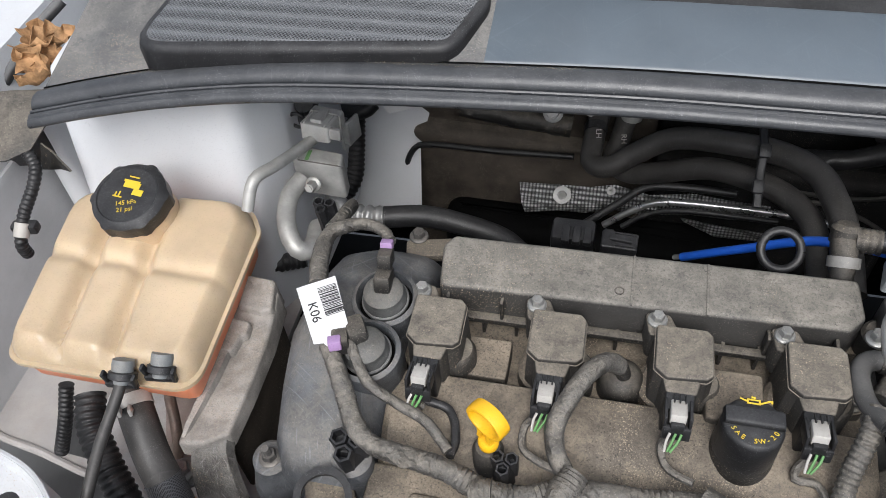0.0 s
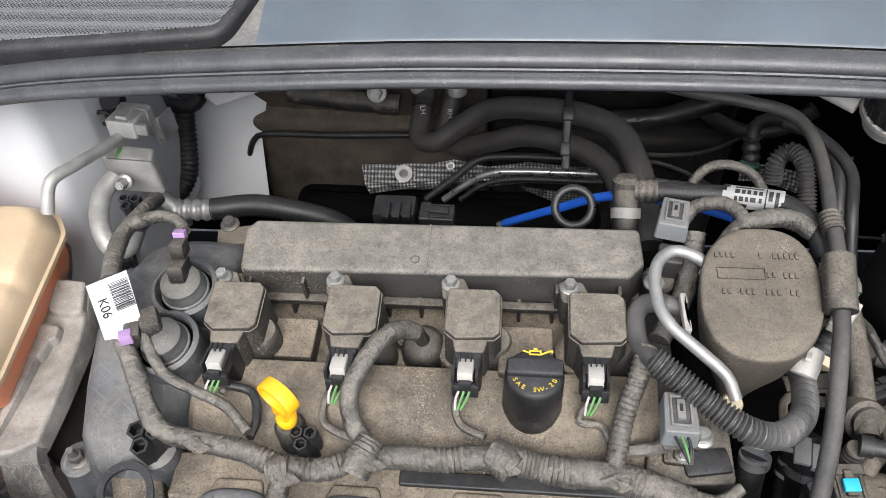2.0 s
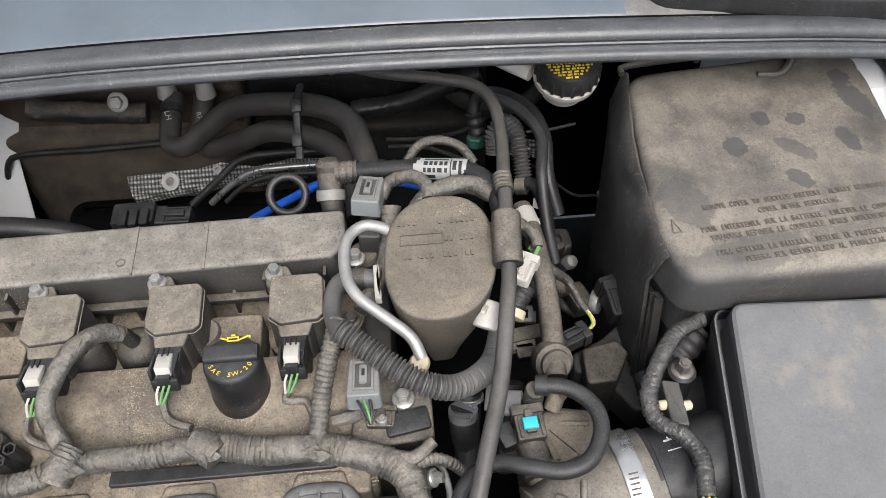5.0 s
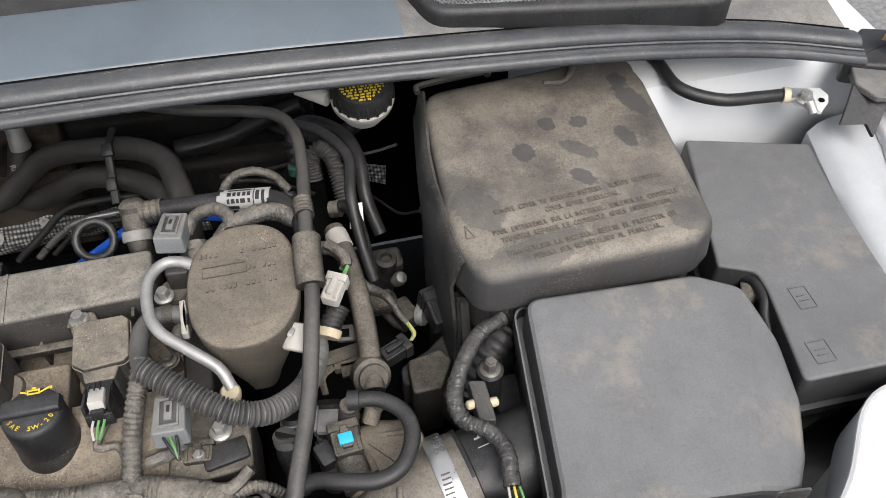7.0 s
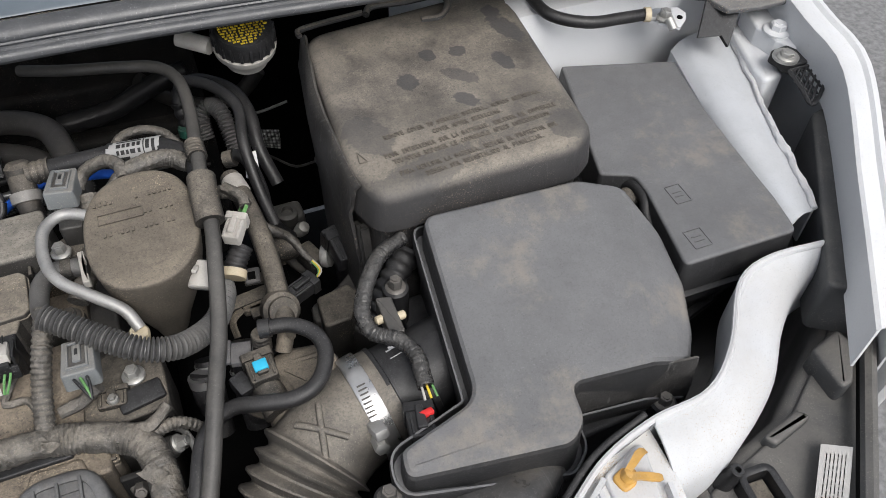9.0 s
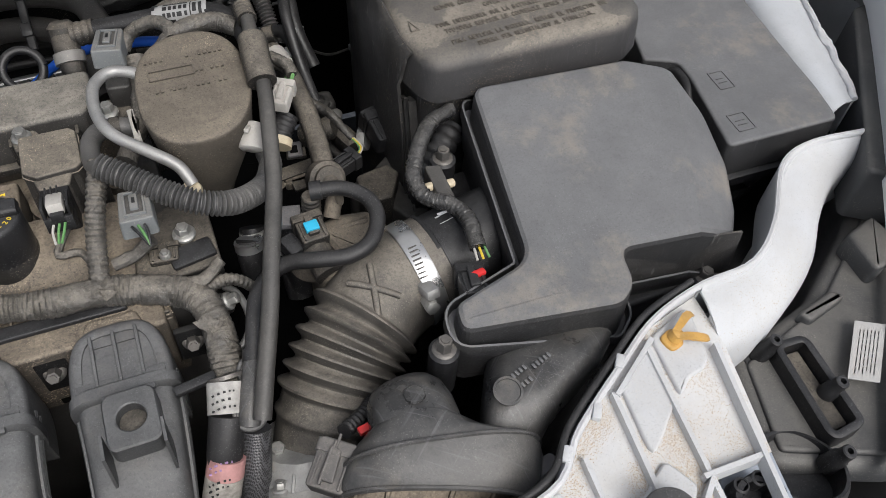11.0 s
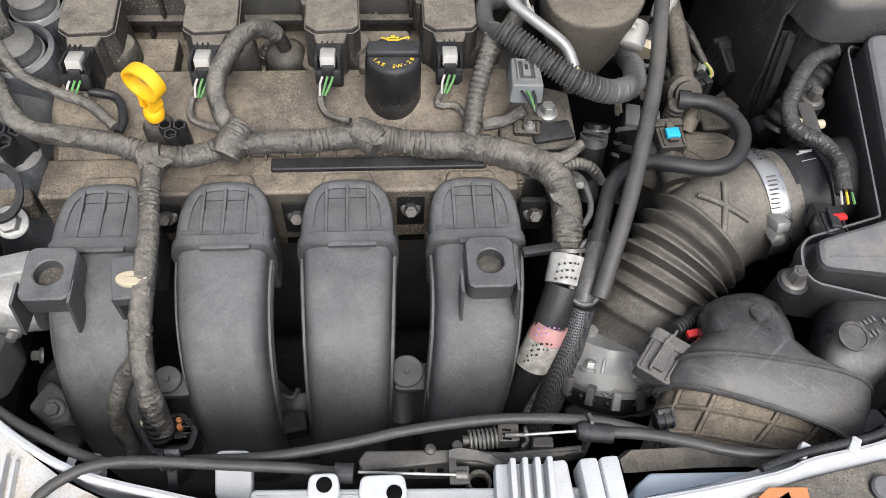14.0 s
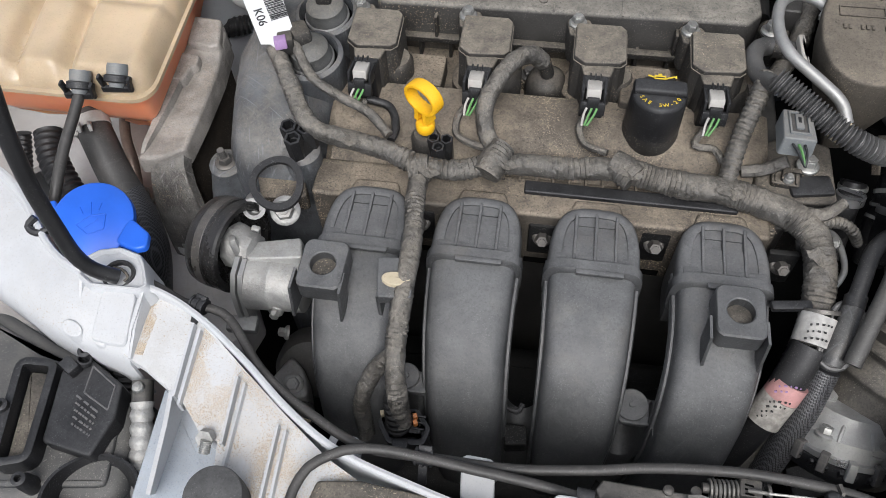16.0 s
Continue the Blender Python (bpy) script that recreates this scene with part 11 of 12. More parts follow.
part("bulb", lathe(B(), (0.1125, -0.3885, 0.812), (1, -0.03, 0), [(0.0018, -0.005), (0.0045, -0.004), (0.0062, -0.001), (0.0064, 0.002), (0.0045, 0.004)], 18), M_BLACK, cb)
lt = thing("bonnet_latch", (0.02, -0.4, 0.76), "dirty steel bonnet latch with a coil spring", "bonnet latch")
M_LATCH = surf("oily_latch_steel", (0.075, 0.072, 0.068), 0.42, metal=0.35, dust=0.4, var=0.3, scale=60, bump=0.35, dustcol=(0.17, 0.152, 0.13), fleck=0.6)
M_DULL = surf("dull_grey_steel", (0.16, 0.158, 0.15), 0.42, metal=0.45, dust=0.3, var=0.25, scale=90)
part("plate", prism(B(), [(-0.027, -0.396), (-0.0225, -0.3895), (0.031, -0.391), (0.066, -0.394), (0.115, -0.3915), (0.118, -0.396), (0.064, -0.402), (0.030, -0.399), (-0.024, -0.402)], lambda x, y: 0.797 - 0.3 * max(0.0, -0.393 - y), 0.783, 0.0025, 0.0012), M_LATCH, lt)
part("front_web", sheet(B(), [[V(x, -0.397 - 0.03 * (x + 0.025), 0.795) for x in (-0.024, -0.01, 0.01, 0.031)], [V(x, -0.4025 - 0.03 * (x + 0.025), 0.780) for x in (-0.024, -0.01, 0.01, 0.031)]], 0.0018), M_LATCH, lt)
for hx, hw in ((-0.012, 0.006), (0.006, 0.003), (0.012, 0.005), (0.024, 0.004)):
    part("slot", box(B(), (hx, -0.4005 - 0.03 * (hx + 0.025), 0.7895), (hw, 0.0016, 0.0028), (-20, 0, -2), 0.0005), M_DARK, lt)
part("end_tab", sheet(B(), [[V(0.1175, -0.378, 0.816), V(0.1185, -0.384, 0.817), V(0.118, -0.391, 0.812), V(0.1165, -0.396, 0.797)], [V(0.1155, -0.378, 0.800), V(0.1165, -0.384, 0.799), V(0.116, -0.391, 0.797), V(0.1145, -0.395, 0.794)]], 0.0022), M_LATCH, lt)
a_, b_ = V((0.0425, -0.3865, 0.799)), V((0.061, -0.3855, 0.799))
part("spring", tube(B(), [a_.lerp(b_, i / 88) + V(0, 0.0056 * math.cos(i * 2 * math.pi / 12.6), 0.0056 * math.sin(i * 2 * math.pi / 12.6)) for i in range(89)], 0.0010, 6, 0.0012), M_DULL, lt, "dull coil spring")
part("spring_core", tube(B(), [a_ - V(0.004, 0, 0), b_ + V(0.002, 0, 0)], 0.0034, 10), M_LATCH, lt)
part("block", prism(B(), [(0.0605, -0.3785), (0.0735, -0.379), (0.0735, -0.3905), (0.0595, -0.3905)], 0.806, 0.793, 0.0012, 0.001), M_LATCH, lt)
for dy in (-0.0028, 0.0, 0.0028):
    part("block_slot", box(B(), (0.0655, -0.3862 + dy, 0.8062), (0.0055, 0.0011, 0.0008), (0, 0, -8), 0.0002), M_DARK, lt)
part("cable_hook", tube(B(), [(0.0645, -0.387, 0.807), (0.072, -0.388, 0.8095), (0.077, -0.388, 0.808), (0.078, -0.390, 0.803), (0.0755, -0.3915, 0.799)], 0.0013, 8, 0.002), M_DULL, lt)
part("ring_end", lathe(B(), (0.0775, -0.3855, 0.805), (1, 0.1, 0.1), [(0.0045, -0.001), (0.0045, 0.001), (0.003, 0.001), (0.003, -0.001)], 16), M_LATCH, lt)
part("arm", prism(B(), [(0.0825, -0.3865), (0.095, -0.3865), (0.0955, -0.3935), (0.0815, -0.393)], 0.8005, 0.793, 0.001, 0.001), M_LATCH, lt)
part("lever", loft(B(), [[V(x, y + w * u, z + 0.0022 * v) for u, v in ((-1, -1), (1, -1), (1, 1), (-1, 1))] for x, y, z, w in ((0.029, -0.3965, 0.801, 0.003), (0.036, -0.3965, 0.8025, 0.0036), (0.046, -0.398, 0.8025, 0.0032), (0.055, -0.4005, 0.801, 0.0028), (0.0615, -0.404, 0.797, 0.003), (0.0625, -0.407, 0.792, 0.0026))]), M_DULL, lt, "worn bent lever")
part("lever_eye", plate(B(), [Vector(p) for p in ((0.0285, -0.4045), (0.0405, -0.405), (0.040, -0.4155), (0.0285, -0.415))], 0.8055, 0.803), M_LATCH, lt)
part("lever_neck", loft(B(), [[V(0.0285, y, z), V(0.033, y, z), V(0.033, y - 0.001, z - 0.002), V(0.0285, y - 0.001, z - 0.002)] for y, z in ((-0.396, 0.802), (-0.400, 0.8045), (-0.406, 0.8055))]), M_LATCH, lt)
part("wire_nipple", lathe(B(), (0.0355, -0.4105, 0.806), (1, -0.08, 0), [(0.0028, -0.0035), (0.0028, 0.0035)], 12), M_DULL, lt)
a_ = V((0.0475, -0.411, 0.784))
part("spring", tube(B(), [a_ + V(0.0068 * math.cos(i * 0.5), 0.0068 * math.sin(i * 0.5), 0.0105 * i / 60) for i in range(61)], 0.001, 6, 0.0014), M_DARKBOLT, lt, "dark upright coil spring")
part("spring_tail", tube(B(), [(0.0815, -0.399, 0.799), (0.0825, -0.404, 0.799), (0.086, -0.409, 0.796)], 0.0011, 8, 0.003), M_DULL, lt)
for hx, hy in ((0.035, -0.3895), (0.018, -0.391)):
    part("rivet", lathe(B(), (hx, hy, 0.7975), (0, 0, 1), [(0.0034, 0), (0.0034, 0.0016), (0.002, 0.0026), (0, 0.0028)], 14), M_LATCH, lt)
for tk, turn in (((-0.137, -0.394, 0.806), 0), ((-0.318, -0.3045, 0.803), -18), ((0.168, -0.379, 0.800), 8)):
    cc_ = thing("cable_clip", tk, "black ribbed plastic cable clip", "clip", "cable clips")
    mm = pose(*tk, 0, 0, turn)
    sleeve = part("barrel", tube(B(), [mm @ V(-0.0062, 0, 0), mm @ V(0.0062, 0, 0)], 0.0052, 14), M_BLACK, cc_)
    for k in range(3):
        part("rib", tube(B(), [mm @ V(-0.0058 + 0.005 * k, 0, 0), mm @ V(-0.0042 + 0.005 * k, 0, 0)], 0.0061, 14, 0.0006), M_BLACK, sleeve)
    part("latch", box(B(), mm @ V(0.0005, 0.0045, 0.0035), (0.009, 0.004, 0.004), (25, 0, turn), 0.0008), M_BLACK, cc_)
    part("post", loft(B(), [[mm @ V(x, y + dy, z) for x, y in ((-0.0028, -0.002), (0.0028, -0.002), (0.0028, 0.002), (-0.0028, 0.002))] for z, dy in ((-0.003, -0.004), (-0.008, -0.009), (-0.014, -0.0115))]), M_BLACK, cc_)
# white lugs of the carrier
def plate_lug(pts, top, hole=None, h=0.01):
    q = part("lug", prism(B(), pts, top, top - h, 0.005, 0.0015), M_FRAME, carrier)
    if hole:
        part("hole", lathe(B(), V(hole) + V(0, 0, 0.0006), (0, 0, 1), [(0.0046, -0.002), (0.0046, -0.0002), (0.0042, 0.0), (0.0, 0.0)], 20), M_DARK, q)


plate_lug([(-0.203, -0.394, 0.800), (-0.202, -0.383, 0.800), (-0.182, -0.384, 0.800), (-0.179, -0.400, 0.800)], 0.798, (-0.192, -0.391, 0.798))
plate_lug([(-0.111, -0.416, 0.815), (-0.114, -0.386, 0.800), (-0.092, -0.387, 0.800), (-0.089, -0.417, 0.815)], 0.80)
plate_lug([(-0.055, -0.425, 0.815), (-0.054, -0.410, 0.820), (-0.037, -0.410, 0.820), (-0.036, -0.426, 0.815)], 0.822, (-0.045, -0.417, 0.822))
plate_lug([(-0.026, -0.427, 0.820), (-0.024, -0.413, 0.820), (0.001, -0.413, 0.820), (0.003, -0.429, 0.820)], 0.824, (-0.005, -0.424, 0.824))
for k in range(4):
    part("rib", box(B(), V((0.063, -0.421, 0.822)) + V(0.0072 * k, -0.008, 0), (0.0035, 0.04, 0.02), (0, 0, -2), 0.001), M_FRAME, carrier)
part("rib_block", box(B(), V((0.071, -0.420, 0.812)) + V(0, -0.008, -0.002), (0.034, 0.04, 0.014), (0, 0, -2), 0.002), M_FRAME, carrier)
for k, dx in enumerate((0, 0.018, 0.03)):
    part("rib_block", box(B(), V((0.093, -0.422, 0.810)) + V(dx, -0.006, 0.002 * k), (0.012, 0.04, 0.024), (0, 0, 4), 0.003), M_FRAME, carrier)
part("cross_bar", prism(B(), [(-0.090, -0.413, 0.810), (0.117, -0.421, 0.810), (0.115, -0.435, 0.810), (-0.089, -0.425, 0.810)], 0.808, 0.78, 0.003, 0.003), M_FRAME, carrier)
part("blue_liner", prism(B(), [(0.144, -0.418, 0.795), (0.154, -0.411, 0.795), (0.219, -0.413, 0.795), (0.218, -0.420, 0.800), (0.138, -0.430, 0.800)], 0.796, 0.77, 0.006, 0.002), surf("pale_blue_white", (0.55, 0.62, 0.7), 0.4, var=0.05), carrier)
# sticker, rubber stops, clips on the front panel
M_STOP = surf("dull_grey_rubber", (0.03, 0.03, 0.031), 0.6, dust=0.5, var=0.2, scale=60, dustcol=(0.13, 0.128, 0.125), fleck=0.3)
M_PLATE = surf("dusty_flat_plate", (0.03, 0.029, 0.028), 0.6, dust=0.8, var=0.3, scale=26, dustcol=(0.19, 0.17, 0.145), grit=0.6, patch_lo=0.6, bump=0.4)
stp = thing("rubber_stop", (0.351, -0.450, 0.830), "black round rubber bonnet stop", "rubber stop", "bonnet stops")
part("stop", lathe(B(), V((0.359, -0.447, 0.815)), (0, -0.1, 1), [(0.0165, -0.02), (0.0165, -0.006), (0.018, -0.005), (0.0188, 0.010), (0.0184, 0.0122), (0.0172, 0.013), (0.004, 0.0132), (0, 0.0132)], 48), M_STOP, stp)
stp = thing("rubber_stop", (-0.257, -0.438, 0.820), "black round rubber bonnet stop", "rubber stop", "bonnet stops")
part("stop", lathe(B(), V((-0.259, -0.440, 0.810)), (0, -0.1, 1), [(0.0165, -0.02), (0.0165, -0.006), (0.018, -0.005), (0.0188, 0.010), (0.0184, 0.0122), (0.0172, 0.013), (0.004, 0.0132), (0, 0.0132)], 48), M_STOP, stp)
pin = thing("push_pin", (0.287, -0.433, 0.815), "flat dark round push pin in the front panel", "fastener")
part("head", lathe(B(), V((0.286, -0.433, 0.817)), (0, -0.05, 1), [(0.0078, -0.004), (0.0078, 0.001), (0.0066, 0.0025), (0, 0.0025)], 28), M_BOX, pin)
wsk = tagged(part("warning_sticker", slab(B(), [(0.207, -0.436, 0.816), (0.217, -0.429, 0.816), (0.240, -0.430, 0.816), (0.239, -0.444, 0.816)], 0.0008), M_ORANGE), "orange warning sticker on the front panel", "sticker")
wskm = part("symbol", slab(B(), [(0.220, -0.436, 0.816), (0.228, -0.432, 0.816), (0.229, -0.438, 0.816)], 0.0004), M_INK, wsk, "black warning symbol")
part("panel_plate", prism(B(), [(0.299, -0.414, 0.815), (0.246, -0.423, 0.815), (0.207, -0.432, 0.815), (0.190, -0.440, 0.815), (0.300, -0.471, 0.815), (0.300, -0.456, 0.815)], 0.8145, 0.80, 0.003, 0.0015), M_PLATE, carrier, "dusty dark cover plate")
part("plate_flange", prism(B(), [(0.308, -0.406, 0.812), (0.305, -0.464, 0.812), (0.171, -0.438, 0.812), (0.169, -0.427, 0.812), (0.229, -0.413, 0.812), (0.273, -0.405, 0.812)], 0.8115, 0.80, 0.003, 0.0015), M_FRAME, carrier)
part("panel_plate", prism(B(), [(-0.203, -0.417, 0.800), (-0.175, -0.413, 0.800), (-0.130, -0.417, 0.800), (-0.127, -0.437, 0.800), (-0.210, -0.450, 0.800)], 0.8015, 0.79, 0.004, 0.002), M_DUSTY, carrier, "dusty dark cover plate")
yc = thing("amber_clip", (0.441, -0.335, 0.815), "amber translucent plastic headlamp clip", "clip")
yb = V((0.4345, -0.334, 0.811))
part("base", prism(B(), [(0.4255, -0.330), (0.429, -0.3435), (0.4425, -0.340), (0.4395, -0.3245)], 0.8128, 0.805, 0.005, 0.0018), M_AMBER, yc)
part("neck", lathe(B(), yb + V(0.002, 0, 0.001), (0.3, 0, 1), [(0.0058, 0), (0.0052, 0.003), (0.0046, 0.006), (0.002, 0.007)], 18), M_AMBER, yc)
for turn, sgn in ((16, 1), (-14, -1)):
    mm = pose(yb.x + 0.003, yb.y + 0.002 * sgn, yb.z + 0.004, 0, 0, turn)
    part("prong", loft(B(), [[mm @ V(x, w * u + sgn * bend_, z + h * v) for u, v in ((-1, -1), (1, -1), (1.1, 1), (-1.1, 1))] for x, z, w, h, bend_ in ((-0.003, 0.001, 0.002, 0.0016, 0.0), (0.005, 0.0042, 0.0026, 0.0014, 0.0016), (0.012, 0.0050, 0.0030, 0.0012, 0.0036), (0.018, 0.0036, 0.0027, 0.0011, 0.0042), (0.0215, 0.0012, 0.0018, 0.001, 0.0034))]), M_AMBER, yc)
for tk in ((0.384, -0.341, 0.825), (0.351, -0.369, 0.825), (0.319, -0.388, 0.825), (0.274, -0.408, 0.825), (0.243, -0.409, 0.822)):
    scp = thing("seal_clip", tk, "small white clip on the carrier's edge", "clip", "edge clips")
    part("clip", box(B(), V(tk) - V(0, 0, 0.004), (0.006, 0.011, 0.006), (0, 0, -35), 0.0012), M_FRAME, scp)
es = thing("edge_seal", (0.342, -0.374, 0.810), "black rubber edge seal along the carrier", "seal")
part("strip", tube(B(), [V(p) + V(-0.004, 0.0055, 0.001) for p in RIM_R[5:]], 0.0026, 10, 0.008), M_RUBBER, es)
ac2 = thing("ac_line", (-0.357, -0.381, 0.740), "ribbed aluminium refrigerant fitting beside the headlamp", "pipe fitting")
part("fitting", tube(B(), [(-0.355, -0.367, 0.758), (-0.3515, -0.383, 0.752), (-0.348, -0.402, 0.744), (-0.3455, -0.416, 0.738)], 0.0088, 18, 0.0011, corr=(0.0095, 0.0016)), M_ALU, ac2)
part("neck", tube(B(), [(-0.3585, -0.352, 0.762), (-0.355, -0.368, 0.757)], 0.0078, 16), M_CASTDARK, ac2)
part("neck_screw", hexbolt(B(), (-0.357, -0.360, 0.7695), 0.003, 0.002), M_BOLT, ac2)
part("pipe", tube(B(), [(-0.3455, -0.414, 0.739), (-0.343, -0.445, 0.726)], 0.0058, 14), M_ALUBRIGHT, ac2)
ch = thing("corrugated_hose", (-0.381, -0.353, 0.740), "black corrugated tube beside the headlamp", "hose")
part("hose", tube(B(), [(-0.384, -0.334, 0.750), (-0.382, -0.353, 0.740), (-0.377, -0.371, 0.730)], 0.009, 14, 0.0016, corr=(0.005, 0.0016)), M_RUBBER, ch)
stn = thing("stud_bolt", (-0.283, -0.403, 0.800), "threaded zinc stud with a nut", "bolt")
part("nut", lathe(B(), (-0.284, -0.399, 0.798), (0, -0.5, 0.6), [(0.0062, -0.003), (0.0062, 0.003)], 6), M_ALU, stn)
part("thread", tube(B(), [(-0.282, -0.401, 0.800), (-0.283, -0.408, 0.795)], 0.004, 10, 0.0006, corr=(0.0015, 0.0005)), M_BOLT, stn)
# headlamp details
for nm, slot_pts, z in (("a", [(0.537, -0.351, 0.755), (0.562, -0.352, 0.755), (0.558, -0.426, 0.755), (0.530, -0.429, 0.755)], 0.768), ("b", [(-0.440, -0.428, 0.755), (-0.454, -0.351, 0.755), (-0.428, -0.350, 0.755), (-0.418, -0.421, 0.755)], 0.768)):
    hs_ = thing("lamp_connector_tray", slot_pts[0], "black slotted tray on the headlamp, holding sand", "headlamp tray", "headlamp trays")
    o = fillet(slot_pts, 0.006)
    bm = B()
    loft(bm, [[V(p.x, p.y, zz) for p in offset(o, d)] for zz, d in ((0.74, -0.005), (z, -0.0035), (z + 0.001, -0.002), (z + 0.001, 0.001), (z, 0.0025), (0.745, 0.004))], cap1=True)
    part("rim", bm, M_BLACK, hs_)
    part("sand", prism(B(), offset(o, 0.0045), 0.7575, 0.74, 0.001, 0.0005), M_DUSTY, hs_, "sandy tray floor")
lst = tagged(part("paper_label", slab(B(), [(0.573, -0.393, 0.766), (0.614, -0.352, 0.766), (0.636, -0.364, 0.766), (0.595, -0.405, 0.766)], 0.0006), surf("worn_label", (0.4, 0.4, 0.395), 0.5, dust=0.3, var=0.08, bump=0.05)), "white printed label on the headlamp", "label")
bm = B()
la, lb, lc = V((0.612, -0.358, 0.766)), V((0.630, -0.367, 0.766)), V((0.577, -0.392, 0.766))
rnd = random.Random(5)
for i in range(6):
    f = 0.1 + 0.15 * i
    s_ = 0.04
    while s_ < 0.9:
        e_ = min(0.95, s_ + rnd.uniform(0.06, 0.2))
        p0 = la + (lb - la) * f + (lc - la) * s_
        p1 = la + (lb - la) * f + (lc - la) * e_
        w = (lb - la) * 0.045
        slab(bm, [p0, p1, p1 + w, p0 + w], 0.0003)
        s_ = e_ + 0.03
part("print", bm, M_CONDUIT, lst, "rows of grey print")
for c_, r_ in (((0.495, -0.440, 0.765), 0.034), ((-0.366, -0.441, 0.765), 0.034)):
    lc_ = thing("lamp_cover", c_, "round black headlamp rear cover", "headlamp cover", "headlamp covers")
    part("cover", lathe(B(), V(c_) - V(0, 0, 0.01), (0.1, 0.3, 1), [(r_, -0.02), (r_ * 1.02, 0.004), (r_ * 0.97, 0.009), (r_ * 0.9, 0.009), (r_ * 0.85, 0.002), (r_ * 0.82, -0.012), (r_ * 0.4, -0.014), (0.0001, -0.014)], 48), M_BLACK, lc_)
sk = thing("lamp_bulb_socket", (0.429, -0.451, 0.800), "black ribbed bulb socket in the white pocket", "bulb socket")
sc_ = V((0.432, -0.453, 0.795))
part("body", lathe(B(), sc_, (0, -0.1, 1), [(0.016, -0.02), (0.016, 0.004), (0.012, 0.005), (0.011, -0.008), (0, -0.008)], 24), M_BLACK, sk)
for k in range(6):
    a = 2 * math.pi * k / 6
    part("lobe", lathe(B(), sc_ + V(0.014 * math.cos(a), 0.014 * math.sin(a), 0), (0, -0.1, 1), [(0.0055, -0.01), (0.0055, 0.006), (0.004, 0.007), (0.0035, 0.0)], 12), M_BLACK, sk)
# reservoir cap print
mmc = axis_matrix(capc + CN * 0.008, CN)
base_c = flat_pose(capc + CN * 0.0081, V((-0.508, 0.015, 0.870)) - V((-0.536, 0.006, 0.870)), CN)
for k, tx in enumerate(("145 kPa", "21 psi")):
    words("lettering", tx, base_c @ Matrix.Translation((-0.001 - 0.001 * k, -0.008 - 0.0068 * k, 0)), 0.006, M_YPRINT, rcap, 0.0002)
bm = B()
for x, y, w, h in ((0.004, 0.013, 0.016, 0.002), (0.004, 0.009, 0.016, 0.006), (0.006, 0.017, 0.01, 0.0012), (-0.009, -0.0005, 0.009, 0.0012), (-0.0105, 0.002, 0.0012, 0.005), (-0.007, 0.002, 0.0012, 0.005), (0.009, 0.0005, 0.010, 0.006)):
    q = base_c @ V(x, y, 0.0002)
    box(bm, q, (w, h, 0.0004), (14, 2, -6), 0)
part("symbols", bm, M_YPRINT, rcap, "yellow warning symbols")

# ---- right rear: earth cable, wing bolts ----
ec = thing("earth_cable", (0.624, 0.080, 0.880), "black earth cable bolted to the white wing", "cable")
part("cable", tube(B(), [(0.556, 0.165, 0.900), (0.577, 0.134, 0.895), (0.585, 0.093, 0.890), (0.618, 0.072, 0.886), (0.655, 0.069, 0.884), (0.684, 0.069, 0.882)], 0.0062, 12, 0.006), M_RUBBER, ec)
part("lug", box(B(), (0.699, 0.070, 0.878), (0.03, 0.016, 0.006), (0, 0, -10), 0.002), M_STEEL, ec)
part("bolt", hexbolt(B(), (0.703, 0.061, 0.880), 0.006, 0.008), M_BOLT, ec)
part("tab", slab(B(), [(0.694, 0.082, 0.876), (0.710, 0.083, 0.876), (0.730, 0.076, 0.876), (0.732, 0.065, 0.876), (0.726, 0.055, 0.876), (0.712, 0.044, 0.876), (0.705, 0.050, 0.876), (0.696, 0.059, 0.876)], 0.003), M_WHITE, ec)
part("pin", tube(B(), [(0.701, 0.052, 0.884), (0.703, 0.042, 0.876)], 0.0045, 12), M_BOLT, ec)
part("collar", tube(B(), [(0.682, 0.068, 0.883), (0.688, 0.066, 0.883)], 0.0075, 14, 0.003), M_CREAM, ec)
part("hole", lathe(B(), (0.721, 0.059, 0.877), (0, 0, 1), [(0.003, -0.002), (0.003, 0.0002), (0.0, 0.0002)], 12), M_DARK, ec)
fin_ = thing("wing_bracket", (0.815, 0.014, 0.870), "white wing flange with a bolt", "bracket")
part("flange", prism(B(), [(0.807, 0.065, 0.862), (0.849, 0.057, 0.870), (0.831, -0.028, 0.866), (0.822, -0.029, 0.862), (0.804, 0.003, 0.860), (0.799, 0.029, 0.860)], 0.866, 0.84, 0.004, 0.003), M_WHITE, fin_)
part("bolt", hexbolt(B(), (0.814, 0.015, 0.868), 0.0085, 0.008, (0, 0, 1), 1.7), M_WHITE, fin_)
part("inner_flange", prism(B(), [(0.797, 0.073, 0.850), (0.819, 0.065, 0.850), (0.805, -0.003, 0.846), (0.798, -0.028, 0.842), (0.774, -0.030, 0.840), (0.774, -0.010, 0.842)], 0.846, 0.80, 0.005, 0.004), M_WHITE, fin_)
lb_ = thing("lamp_bracket", (0.823, -0.014, 0.850), "black latticed headlamp mounting bracket", "bracket")
part("ear", prism(B(), [(0.787, -0.008, 0.862), (0.817, -0.005, 0.862), (0.839, -0.012, 0.862), (0.839, -0.037, 0.860), (0.794, -0.037, 0.858)], 0.864, 0.852, 0.006, 0.002), M_BLACK, lb_)
part("washer", lathe(B(), (0.795, -0.024, 0.866), (0, 0, 1), [(0.013, -0.002), (0.013, 0.001), (0.008, 0.002)], 24), M_BOLT, lb_)
